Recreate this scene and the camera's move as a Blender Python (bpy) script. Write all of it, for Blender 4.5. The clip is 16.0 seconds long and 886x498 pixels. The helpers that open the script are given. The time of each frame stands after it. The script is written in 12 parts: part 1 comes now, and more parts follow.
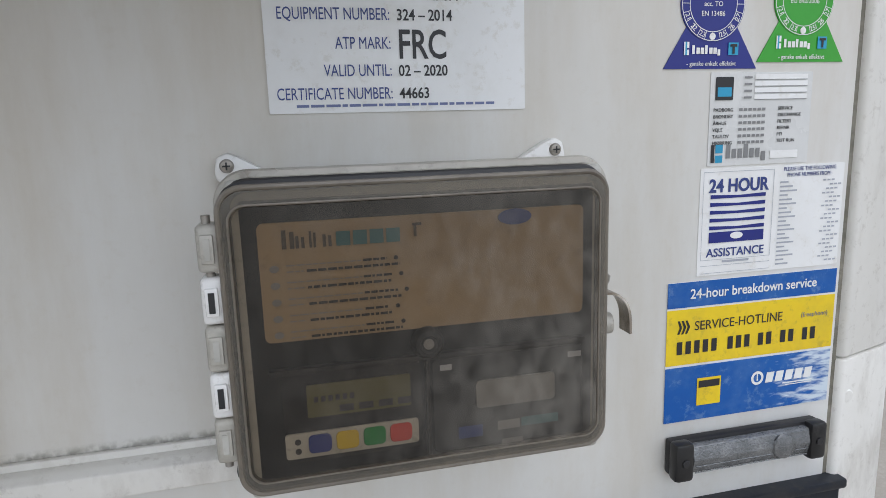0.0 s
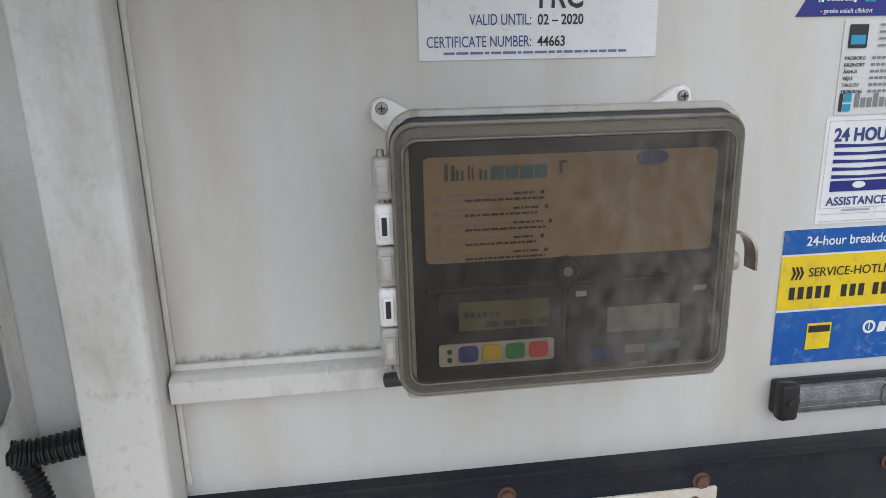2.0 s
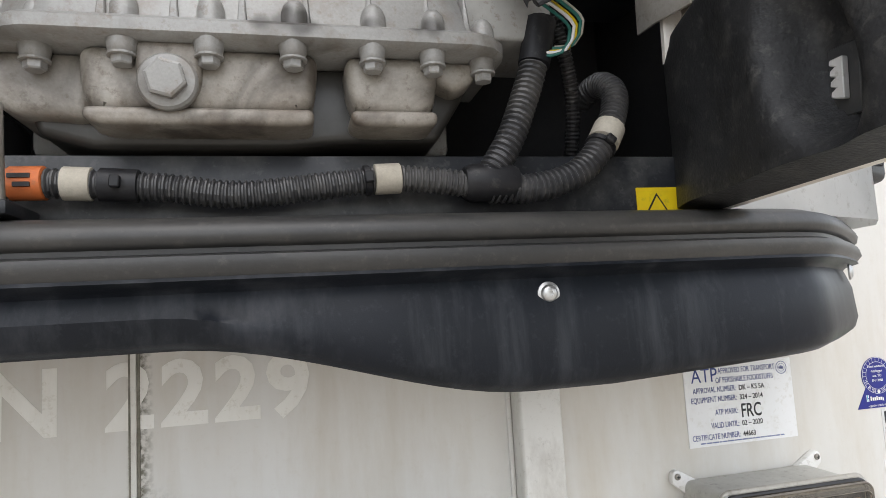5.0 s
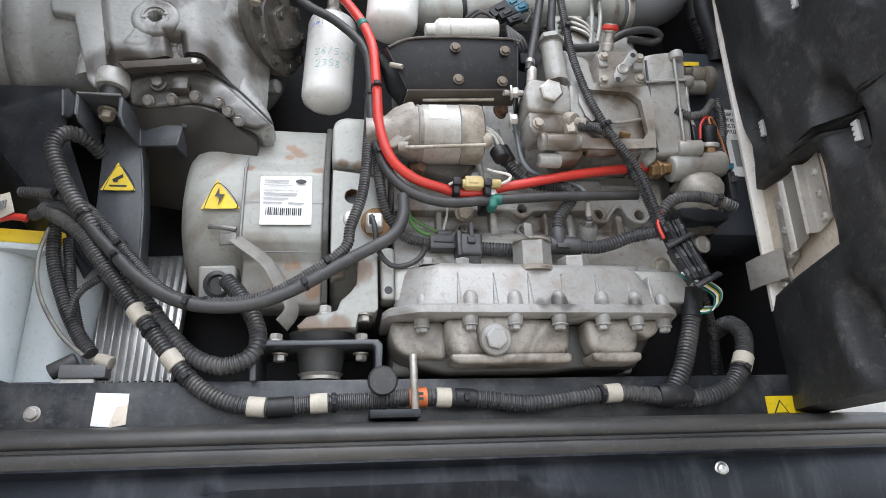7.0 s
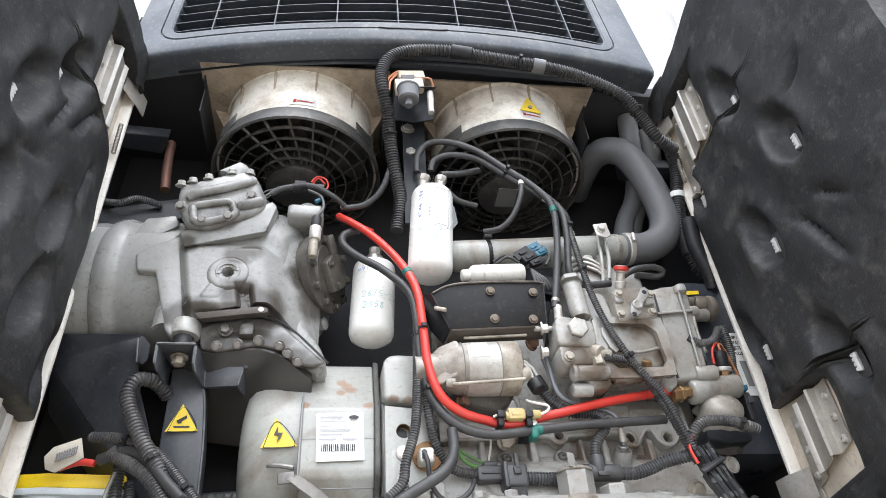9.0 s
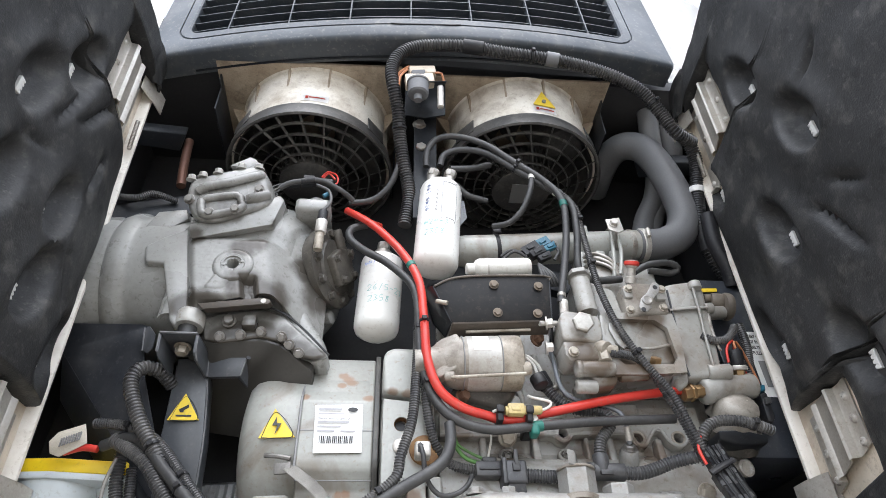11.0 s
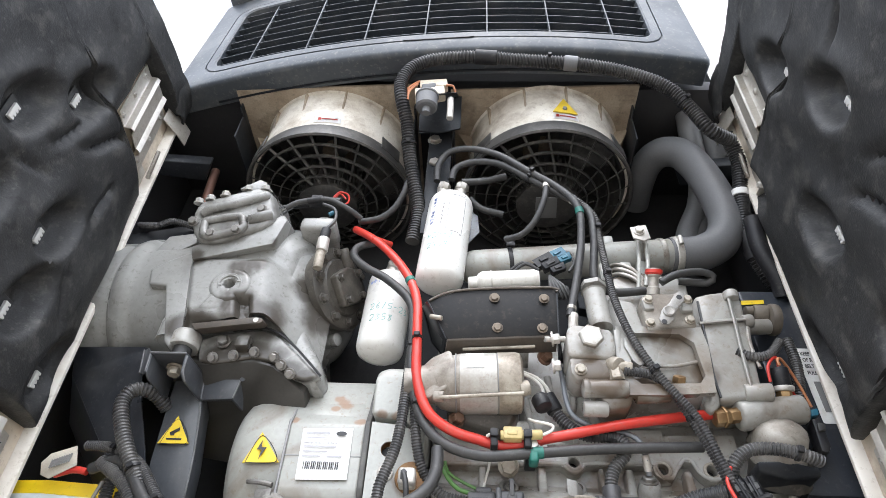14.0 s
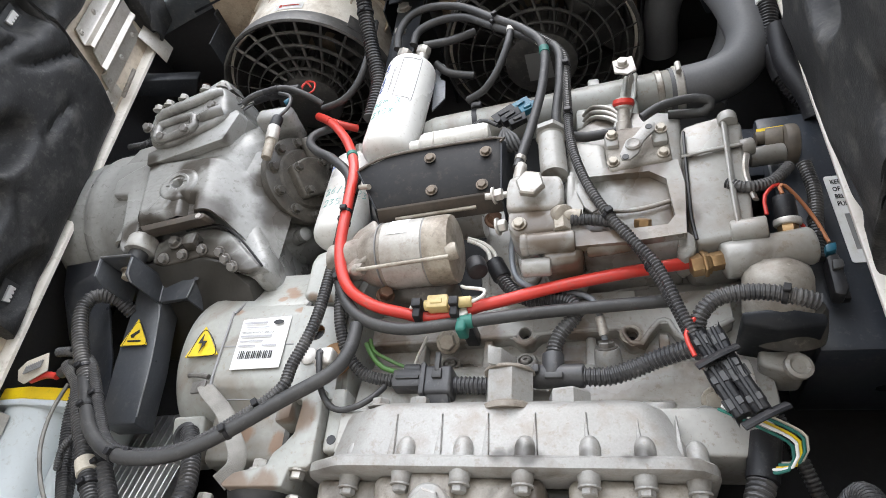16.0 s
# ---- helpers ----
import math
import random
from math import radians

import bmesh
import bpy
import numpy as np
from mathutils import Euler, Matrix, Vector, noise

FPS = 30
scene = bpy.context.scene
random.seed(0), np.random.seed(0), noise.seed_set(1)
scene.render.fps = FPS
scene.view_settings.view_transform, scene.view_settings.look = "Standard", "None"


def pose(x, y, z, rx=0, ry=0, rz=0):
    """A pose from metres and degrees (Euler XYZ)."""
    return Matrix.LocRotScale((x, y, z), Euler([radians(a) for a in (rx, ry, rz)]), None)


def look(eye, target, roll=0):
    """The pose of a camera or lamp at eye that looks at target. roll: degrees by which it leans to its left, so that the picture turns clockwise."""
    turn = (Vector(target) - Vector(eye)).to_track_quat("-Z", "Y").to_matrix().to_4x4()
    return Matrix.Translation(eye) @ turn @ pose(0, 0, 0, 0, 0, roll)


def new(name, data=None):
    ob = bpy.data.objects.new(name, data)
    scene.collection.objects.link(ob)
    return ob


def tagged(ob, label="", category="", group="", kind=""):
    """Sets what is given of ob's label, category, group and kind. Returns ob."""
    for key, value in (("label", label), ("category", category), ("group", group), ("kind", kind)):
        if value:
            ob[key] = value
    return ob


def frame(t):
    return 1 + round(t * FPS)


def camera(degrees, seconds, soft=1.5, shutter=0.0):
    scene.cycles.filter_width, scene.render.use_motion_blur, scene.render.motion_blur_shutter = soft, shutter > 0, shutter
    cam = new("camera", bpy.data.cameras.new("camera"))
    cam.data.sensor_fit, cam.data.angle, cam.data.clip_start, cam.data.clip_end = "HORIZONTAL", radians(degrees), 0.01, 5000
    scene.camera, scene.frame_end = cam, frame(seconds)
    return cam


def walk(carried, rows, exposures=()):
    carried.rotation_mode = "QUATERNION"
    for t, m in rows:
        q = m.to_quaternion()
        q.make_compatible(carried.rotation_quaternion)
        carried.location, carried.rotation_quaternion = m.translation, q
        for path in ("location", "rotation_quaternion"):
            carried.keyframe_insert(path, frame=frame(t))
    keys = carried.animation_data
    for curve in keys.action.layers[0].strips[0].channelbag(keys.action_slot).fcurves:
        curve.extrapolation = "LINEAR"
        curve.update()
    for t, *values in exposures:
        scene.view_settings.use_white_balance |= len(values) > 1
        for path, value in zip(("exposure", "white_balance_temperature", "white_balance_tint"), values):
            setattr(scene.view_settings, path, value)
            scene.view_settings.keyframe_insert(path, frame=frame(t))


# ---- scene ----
cam = camera(70.5, 16.0, soft=0.6)
PATH = [
    (0, (-0.033, 0.004, 1.64), (0.425, 1.917, 1.28), -1.8),
    (0.5, (-0.024, -0.007, 1.636), (0.462, 1.898, 1.271), -0.6),
    (1, (-0.041, 0.012, 1.636), (0.378, 1.929, 1.247), 1.6),
    (1.5, (-0.101, 0.005, 1.631), (0.227, 1.921, 1.164), 0.6),
    (2, (-0.093, -0.033, 1.635), (0.14, 1.892, 1.144), -1.5),
    (2.5, (-0.194, -0.105, 1.645), (0.043, 1.826, 1.182), 0.2),
    (3, (-0.266, -0.234, 1.664), (-0.099, 1.723, 1.288), 3.9),
    (3.5, (-0.31, -0.395, 1.699), (-0.167, 1.577, 1.4), 3.1),
    (4, (-0.357, -0.435, 1.723), (-0.183, 1.552, 1.583), 1.8),
    (4.5, (-0.5, -0.425, 1.817), (-0.321, 1.567, 1.832), -1.8),
    (4.8, (-0.598, -0.4, 1.881), (-0.234, 1.564, 1.971), -2.1),
    (4.9, (-0.617, -0.403, 1.889), (-0.194, 1.546, 2.039), -2.3),
    (5, (-0.64, -0.399, 1.893), (-0.173, 1.536, 2.095), -3.3),
    (5.2, (-0.669, -0.4, 1.898), (-0.108, 1.5, 2.173), -3.9),
    (7.3, (-0.987, -0.802, 1.899), (-0.727, 1.038, 2.637), -1.3),
    (7.5, (-1.008, -0.83, 1.894), (-0.755, 1.004, 2.651), -0.8),
    (8, (-1.027, -0.864, 1.901), (-0.738, 0.925, 2.747), -1.4),
    (8.5, (-1.025, -0.865, 1.89), (-0.747, 0.754, 3.029), -3.5),
    (8.7, (-1.065, -0.862, 1.917), (-0.734, 0.701, 3.119), -5.1),
    (10.8, (-0.993, -0.835, 1.893), (-0.803, 0.687, 3.176), -1.7),
    (11, (-0.99, -0.836, 1.899), (-0.793, 0.709, 3.154), -2.0),
    (11.5, (-0.973, -0.834, 1.896), (-0.817, 0.731, 3.132), -1.0),
    (12, (-0.977, -0.831, 1.9), (-0.87, 0.712, 3.167), -0.1),
    (12.5, (-0.968, -0.821, 1.905), (-0.876, 0.732, 3.162), -0.1),
    (13, (-0.94, -0.811, 1.908), (-0.863, 0.752, 3.154), -0.4),
    (13.5, (-0.884, -0.779, 1.907), (-0.88, 0.793, 3.144), 0.9),
    (14, (-0.815, -0.752, 1.908), (-0.911, 0.718, 3.26), 3.4),
    (14.5, (-0.768, -0.659, 1.909), (-0.911, 0.827, 3.24), 5.1),
    (15, (-0.696, -0.546, 1.942), (-0.884, 0.919, 3.291), 6.1),
    (15.5, (-0.612, -0.522, 1.953), (-0.929, 0.97, 3.246), 5.6),
    (16, (-0.525, -0.534, 1.926), (-1.046, 1.004, 3.094), 6.6),
]
EXPOSURES = [(0.0, 0.52, 6100, 10), (3.5, 0.52, 6250, 10), (4.0, 0.64, 6350, 10), (4.5, 0.94, 6500, 10), (5.2, 1.20, 6450, 10), (7.3, 1.68, 6150, 10), (8.0, 1.80, 6180, 10), (8.7, 2.00, 6250, 10), (11.0, 1.85, 6200, 10), (12.5, 2.00, 6220, 10), (14.5, 2.00, 6250, 10), (16.0, 1.91, 6300, 10)]
walk(cam, [(t, look(eye, target, roll)) for t, eye, target, roll in PATH], EXPOSURES)

# ---- sky, sun ----
world = bpy.data.worlds.new("overcast_sky")
scene.world = world
world.use_nodes = True
wn, wl = world.node_tree.nodes, world.node_tree.links
wn.clear()
sky = wn.new("ShaderNodeTexSky")
sky.sky_type = "NISHITA"
sky.sun_disc = False
sky.sun_elevation = radians(62)
sky.sun_rotation = radians(182)
sky.air_density, sky.dust_density, sky.ozone_density = 1.0, 1.6, 1.0
soft_sky = wn.new("ShaderNodeHueSaturation")
soft_sky.inputs["Saturation"].default_value = 0.30
back = wn.new("ShaderNodeBackground")
back.inputs["Strength"].default_value = 0.15
world_out = wn.new("ShaderNodeOutputWorld")
wl.new(sky.outputs["Color"], soft_sky.inputs["Color"])
wl.new(soft_sky.outputs["Color"], back.inputs["Color"])
wl.new(back.outputs["Background"], world_out.inputs["Surface"])
sun_data = bpy.data.lights.new("sun", "SUN")
sun_data.energy, sun_data.angle, sun_data.color = 0.45, radians(90), (1.0, 0.985, 0.97)
sun = new("sun", sun_data)
sun.matrix_world = look((-0.9, -4.6, 11.0), (-0.6, 0.4, 2.2))

# ---- shared builders ----
X, Y, Z = Vector((1, 0, 0)), Vector((0, 1, 0)), Vector((0, 0, 1))


def thing(name, label, category, base, group="", kind=""):
    ob = new(name)
    ob.empty_display_size = 0.05
    ob.location = base
    return tagged(ob, label, category, group, kind)


def link_mesh(name, bm, material, smooth=38):
    me = bpy.data.meshes.new(name)
    bm.to_mesh(me)
    bm.free()
    if material:
        me.materials.append(material)
    if smooth:
        me.shade_smooth()
        me.set_sharp_from_angle(angle=radians(smooth))
    return new(name, me)


def under(ob, parent):
    if parent:
        ob.parent = parent
        if parent.type == "EMPTY":
            ob.matrix_parent_inverse = Matrix.Translation(-parent.location)
    return ob


def part(name, bm, material, parent, label="", smooth=38):
    ob = under(link_mesh(name, bm, material, smooth), parent)
    return tagged(ob, label)


def solo(name, bm, material, label, category, group="", kind="", smooth=38):
    return tagged(link_mesh(name, bm, material, smooth), label, category, group, kind)


def mesh():
    return bmesh.new()


def axes(d):
    d = Vector(d).normalized()
    a = d.orthogonal().normalized() if abs(d.z) > 0.9 else d.cross(Z).normalized()
    return d, a, d.cross(a).normalized()


def box(bm, x0, x1, y0, y1, z0, z1, bev=0.0, seg=2, m=None):
    r = bmesh.ops.create_cube(bm, size=1.0)
    vs = r["verts"]
    for v in vs:
        v.co = Vector(((x0 + x1) / 2 + v.co.x * (x1 - x0), (y0 + y1) / 2 + v.co.y * (y1 - y0), (z0 + z1) / 2 + v.co.z * (z1 - z0)))
        if m:
            v.co = m @ v.co
    if bev:
        es = list({e for v in vs for e in v.link_edges})
        bmesh.ops.bevel(bm, geom=es, offset=bev, segments=seg, profile=0.5, affect="EDGES")
    return bm


def lathe(bm, p, d, profile, seg=24, caps=True, a0=None):
    """A turned form: profile rows (radius, way along d from p)."""
    d, a, b = axes(d)
    p = Vector(p)
    rings = []
    for r, h in profile:
        rings.append([bm.verts.new(p + d * h + (a * math.cos(2 * math.pi * i / seg) + b * math.sin(2 * math.pi * i / seg)) * r) for i in range(seg)])
    for u, v in zip(rings, rings[1:]):
        for i in range(seg):
            j = (i + 1) % seg
            bm.faces.new((u[i], v[i], v[j], u[j]))
    if caps:
        bm.faces.new(rings[0])
        bm.faces.new(list(reversed(rings[-1])))
    return bm


def cyl(bm, p, q, r, seg=20, bev=0.0):
    p, q = Vector(p), Vector(q)
    h = (q - p).length
    prof = [(r, 0), (r, h)] if not bev else [(r - bev, 0), (r - bev * 0.3, bev * 0.3), (r, bev), (r, h - bev), (r - bev * 0.3, h - bev * 0.3), (r - bev, h)]
    return lathe(bm, p, q - p, prof, seg)


def prism(bm, pts, d, bev=0.0, seg=2):
    """A closed outline pulled along d, with its rims rounded."""
    vs = [bm.verts.new(Vector(p)) for p in pts]
    f = bm.faces.new(vs)
    r = bmesh.ops.extrude_face_region(bm, geom=[f])
    top = [v for v in r["geom"] if isinstance(v, bmesh.types.BMVert)]
    bmesh.ops.translate(bm, verts=top, vec=Vector(d))
    allv = vs + top
    bmesh.ops.recalc_face_normals(bm, faces=list({g for v in allv for g in v.link_faces}))
    if bev:
        es = list({e for v in allv for e in v.link_edges})
        bmesh.ops.bevel(bm, geom=es, offset=bev, segments=seg, profile=0.5, affect="EDGES")
    return bm


def spline(pts, step):
    pts = [Vector(p) for p in pts]
    out = []
    for i in range(len(pts) - 1):
        p0, p1, p2, p3 = pts[max(i - 1, 0)], pts[i], pts[i + 1], pts[min(i + 2, len(pts) - 1)]
        n = max(2, int((p2 - p1).length / step))
        for k in range(n):
            t = k / n
            out.append(0.5 * ((2 * p1) + (p2 - p0) * t + (2 * p0 - 5 * p1 + 4 * p2 - p3) * t * t + (3 * p1 - p0 - 3 * p2 + p3) * t ** 3))
    out.append(pts[-1])
    return out


def tube(bm, pts, r, seg=10, rib=0.0, depth=0.16, flat=1.0):
    """A hose along a smooth line; rib is the pitch of its corrugation."""
    line = spline(pts, 0.008)
    if rib:
        gone, even = 0.0, [line[0]]
        for a, b in zip(line, line[1:]):
            w = (b - a).length
            while gone + w >= rib / 4:
                k = (rib / 4 - gone) / w
                a = a.lerp(b, k)
                even.append(a)
                w, gone = (b - a).length, 0.0
            gone += w
        line = even
    t = (line[1] - line[0]).normalized()
    n = t.orthogonal().normalized()
    rings = []
    for i, p in enumerate(line):
        t2 = (line[min(i + 1, len(line) - 1)] - line[max(i - 1, 0)]).normalized()
        n = (n - t2 * n.dot(t2)).normalized()
        b = t2.cross(n)
        rr = r * (1 - depth) if rib and i % 4 >= 2 else r
        rings.append([bm.verts.new(p + (n * math.cos(2 * math.pi * k / seg) + b * flat * math.sin(2 * math.pi * k / seg)) * rr) for k in range(seg)])
    for u, v in zip(rings, rings[1:]):
        for k in range(seg):
            j = (k + 1) % seg
            bm.faces.new((u[k], u[j], v[j], v[k]))
    bm.faces.new(list(reversed(rings[0])))
    bm.faces.new(rings[-1])
    return bm


def hose(name, pts, r, material, label, category="hose", rib=0.0, group="", seg=10):
    return solo(name, tube(mesh(), pts, r, seg, rib), material, label, category, group, smooth=50 if not rib else 30)


bolt_meshes = {}


def bolts(parent, spots, d, r, h, material, name="bolt", washer=True):
    """Hexagon heads on washers, one object each on one mesh."""
    key = (round(r, 4), round(h, 4), material.name, washer)
    if key not in bolt_meshes:
        bm = mesh()
        if washer:
            lathe(bm, (0, 0, 0), Z, [(r * 1.35, 0), (r * 1.35, h * 0.2), (r * 1.25, h * 0.25)], 14)
        lathe(bm, (0, 0, h * 0.2), Z, [(r, 0), (r, h * 0.66), (r * 0.86, h * 0.8), (r * 0.5, h * 0.81)], 6)
        me = bpy.data.meshes.new("bolt")
        bm.to_mesh(me)
        bm.free()
        me.materials.append(material)
        bolt_meshes[key] = me
    m = Vector(d).to_track_quat("Z", "Y").to_matrix().to_4x4()
    for i, p in enumerate(spots):
        ob = under(new(name, bolt_meshes[key]), parent)
        ob.matrix_basis = Matrix.Translation(p) @ m @ Matrix.Rotation(i * 0.7, 4, "Z")


def holed(name, outline, holes, thick, material, m, parent, label=""):
    """A flat sheet in the x-y plane with real holes, placed by m."""
    cu = bpy.data.curves.new(name, "CURVE")
    cu.dimensions, cu.fill_mode, cu.extrude = "2D", "BOTH", thick / 2
    for loop in [outline, *holes]:
        sp = cu.splines.new("POLY")
        sp.points.add(len(loop) - 1)
        for q, (a, b) in zip(sp.points, loop):
            q.co = (a, b, 0, 1)
        sp.use_cyclic_u = True
    tmp = bpy.data.objects.new(name, cu)
    me = bpy.data.meshes.new_from_object(tmp)
    bpy.data.objects.remove(tmp)
    me.transform(m)
    me.materials.append(material)
    return tagged(under(new(name, me), parent), label)


def ring(cx, cy, r, n=20, a0=0.0, sx=1.0):
    return [(cx + r * sx * math.cos(a0 + 2 * math.pi * i / n), cy + r * math.sin(a0 + 2 * math.pi * i / n)) for i in range(n)]


def pill(cx, cy, w, h, ang=0.0, n=8):
    """A slot with round ends, w long and h wide."""
    pts = []
    for s in (1, -1):
        for i in range(n + 1):
            a = -math.pi / 2 + math.pi * i / n
            x, y = s * ((w - h) / 2 + h / 2 * math.cos(a)), s * h / 2 * math.sin(a)
            pts.append((cx + x * math.cos(ang) - y * math.sin(ang), cy + x * math.sin(ang) + y * math.cos(ang)))
    return pts


def rounded(x0, x1, y0, y1, r, n=5):
    pts = []
    for cx, cy, a in ((x1 - r, y1 - r, 0), (x0 + r, y1 - r, 90), (x0 + r, y0 + r, 180), (x1 - r, y0 + r, 270)):
        pts += [(cx + r * math.cos(radians(a + 90 * i / n)), cy + r * math.sin(radians(a + 90 * i / n))) for i in range(n + 1)]
    return pts


FACE = Matrix(((1, 0, 0, 0), (0, 0, -1, 0), (0, 1, 0, 0), (0, 0, 0, 1)))


def on_wall(y):
    """Flat x, z drawings at depth y that face the camera's side."""
    return Matrix.Translation((0, y, 0)) @ FACE


def flat(name, loop, thick, material, m, parent, label=""):
    return holed(name, loop, [], thick, material, m, parent, label)


def words(body, x, z, size, material, parent, m, align="LEFT", wide=1.0, bold=0.0, name="lettering"):
    cu = bpy.data.curves.new(name, "FONT")
    cu.body, cu.size, cu.align_x, cu.align_y = body, size, align, "BOTTOM_BASELINE"
    cu.offset, cu.extrude, cu.resolution_u = bold * size, 0.0001, 3
    tmp = bpy.data.objects.new(name, cu)
    me = bpy.data.meshes.new_from_object(tmp)
    bpy.data.objects.remove(tmp)
    me.transform(m @ Matrix.Translation((x, z, 0)) @ Matrix.Diagonal((wide, 1, 1, 1)))
    me.materials.append(material)
    return under(new(name, me), parent)


def bars(rows, material, parent, m, name="print_bar"):
    """Unreadable print: rows of (x0, x1, z, height) as thin bars in one sheet of print."""
    bm = mesh()
    for x0, x1, z, h in rows:
        vs = [bm.verts.new(m @ Vector(q)) for q in ((x0, z, 0), (x1, z, 0), (x1, z + h, 0), (x0, z + h, 0))]
        bm.faces.new(vs)
    return part(name, bm, material, parent, smooth=0)

# ---- materials ----
def mat(name, c, c2=None, scale=6.0, rough=0.5, metal=0.0, bump=0.0, bscale=200.0, dirt=None, dscale=9.0, damount=0.5, streak=1.0,
        coat=0.0, rvar=0.12, aspec=0.5, fine=0.25, dlow=0.48, oil=None, grit=0.4):
    """A painted, cast or moulded surface: broad tint change, fine grain, blotched or streaked dirt, fine relief."""
    m = bpy.data.materials.new(name)
    m.use_nodes = True
    n, l = m.node_tree.nodes, m.node_tree.links
    bs = n["Principled BSDF"]
    tc = n.new("ShaderNodeTexCoord")
    mp = n.new("ShaderNodeMapping")
    mp.inputs["Scale"].default_value = (1, 1, streak)
    l.new(tc.outputs["Object"], mp.inputs["Vector"])
    n1 = n.new("ShaderNodeTexNoise")
    n1.inputs["Scale"].default_value, n1.inputs["Detail"].default_value = scale, 5
    l.new(mp.outputs["Vector"], n1.inputs["Vector"])
    mix = n.new("ShaderNodeMix")
    mix.data_type = "RGBA"
    c2 = c2 or tuple(v * 0.8 for v in c)
    mix.inputs["A"].default_value, mix.inputs["B"].default_value = (*c, 1), (*c2, 1)
    ramp = n.new("ShaderNodeValToRGB")
    ramp.color_ramp.elements[0].position, ramp.color_ramp.elements[1].position = 0.35, 0.7
    l.new(n1.outputs["Fac"], ramp.inputs["Fac"])
    l.new(ramp.outputs["Color"], mix.inputs["Factor"])
    n2 = n.new("ShaderNodeTexNoise")
    n2.inputs["Scale"].default_value, n2.inputs["Detail"].default_value = bscale, 3
    l.new(tc.outputs["Object"], n2.inputs["Vector"])
    grain = n.new("ShaderNodeMix")
    grain.data_type, grain.blend_type = "RGBA", "OVERLAY"
    grain.inputs["Factor"].default_value = fine
    l.new(mix.outputs["Result"], grain.inputs["A"])
    l.new(n2.outputs["Color"], grain.inputs["B"])
    bw = n.new("ShaderNodeRGBToBW")
    l.new(n2.outputs["Color"], bw.inputs["Color"])
    l.new(bw.outputs["Val"], grain.inputs["B"])
    col = grain.outputs["Result"]
    if dirt:
        n3 = n.new("ShaderNodeTexNoise")
        n3.inputs["Scale"].default_value, n3.inputs["Detail"].default_value, n3.inputs["Roughness"].default_value = dscale, 8, 0.65
        l.new(mp.outputs["Vector"], n3.inputs["Vector"])
        r3 = n.new("ShaderNodeValToRGB")
        r3.color_ramp.elements[0].position, r3.color_ramp.elements[1].position = dlow, dlow + 0.24
        r3.color_ramp.elements[1].color = (damount, damount, damount, 1)
        l.new(n3.outputs["Fac"], r3.inputs["Fac"])
        md = n.new("ShaderNodeMix")
        md.data_type = "RGBA"
        md.inputs["B"].default_value = (*dirt, 1)
        l.new(r3.outputs["Color"], md.inputs["Factor"])
        l.new(col, md.inputs["A"])
        col = md.outputs["Result"]
    if dirt and grit:
        # fine specks of grit and chips
        n5 = n.new("ShaderNodeTexNoise")
        n5.inputs["Scale"].default_value, n5.inputs["Detail"].default_value, n5.inputs["Roughness"].default_value = 95, 6, 0.7
        l.new(tc.outputs["Object"], n5.inputs["Vector"])
        r5 = n.new("ShaderNodeValToRGB")
        r5.color_ramp.elements[0].position, r5.color_ramp.elements[1].position = 0.56, 0.66
        r5.color_ramp.elements[1].color = (grit, grit, grit, 1)
        l.new(n5.outputs["Fac"], r5.inputs["Fac"])
        m5 = n.new("ShaderNodeMix")
        m5.data_type = "RGBA"
        m5.inputs["B"].default_value = (*dirt, 1)
        l.new(r5.outputs["Color"], m5.inputs["Factor"])
        l.new(col, m5.inputs["A"])
        col = m5.outputs["Result"]
    if oil:
        # soaked-in oil and baked dirt with ragged outlines
        oc, oscale, olow, oamount = oil
        n4 = n.new("ShaderNodeTexNoise")
        n4.inputs["Scale"].default_value, n4.inputs["Detail"].default_value, n4.inputs["Distortion"].default_value = oscale, 10, 1.1
        l.new(tc.outputs["Object"], n4.inputs["Vector"])
        r4 = n.new("ShaderNodeValToRGB")
        r4.color_ramp.elements[0].position, r4.color_ramp.elements[1].position = olow, olow + 0.13
        r4.color_ramp.elements[1].color = (oamount, oamount, oamount, 1)
        l.new(n4.outputs["Fac"], r4.inputs["Fac"])
        mo4 = n.new("ShaderNodeMix")
        mo4.data_type = "RGBA"
        mo4.inputs["B"].default_value = (*oc, 1)
        l.new(r4.outputs["Color"], mo4.inputs["Factor"])
        l.new(col, mo4.inputs["A"])
        col = mo4.outputs["Result"]
    l.new(col, bs.inputs["Base Color"])
    mr = n.new("ShaderNodeMapRange")
    mr.inputs["To Min"].default_value, mr.inputs["To Max"].default_value = max(0.03, rough - rvar), min(1, rough + rvar)
    l.new(n1.outputs["Fac"], mr.inputs["Value"])
    l.new(mr.outputs["Result"], bs.inputs["Roughness"])
    bs.inputs["Metallic"].default_value = metal
    bs.inputs["Specular IOR Level"].default_value = aspec
    bs.inputs["Coat Weight"].default_value = coat
    if bump:
        b = n.new("ShaderNodeBump")
        b.inputs["Strength"].default_value, b.inputs["Distance"].default_value = bump, 0.001
        l.new(n2.outputs["Fac"], b.inputs["Height"])
        l.new(b.outputs["Normal"], bs.inputs["Normal"])
    return m


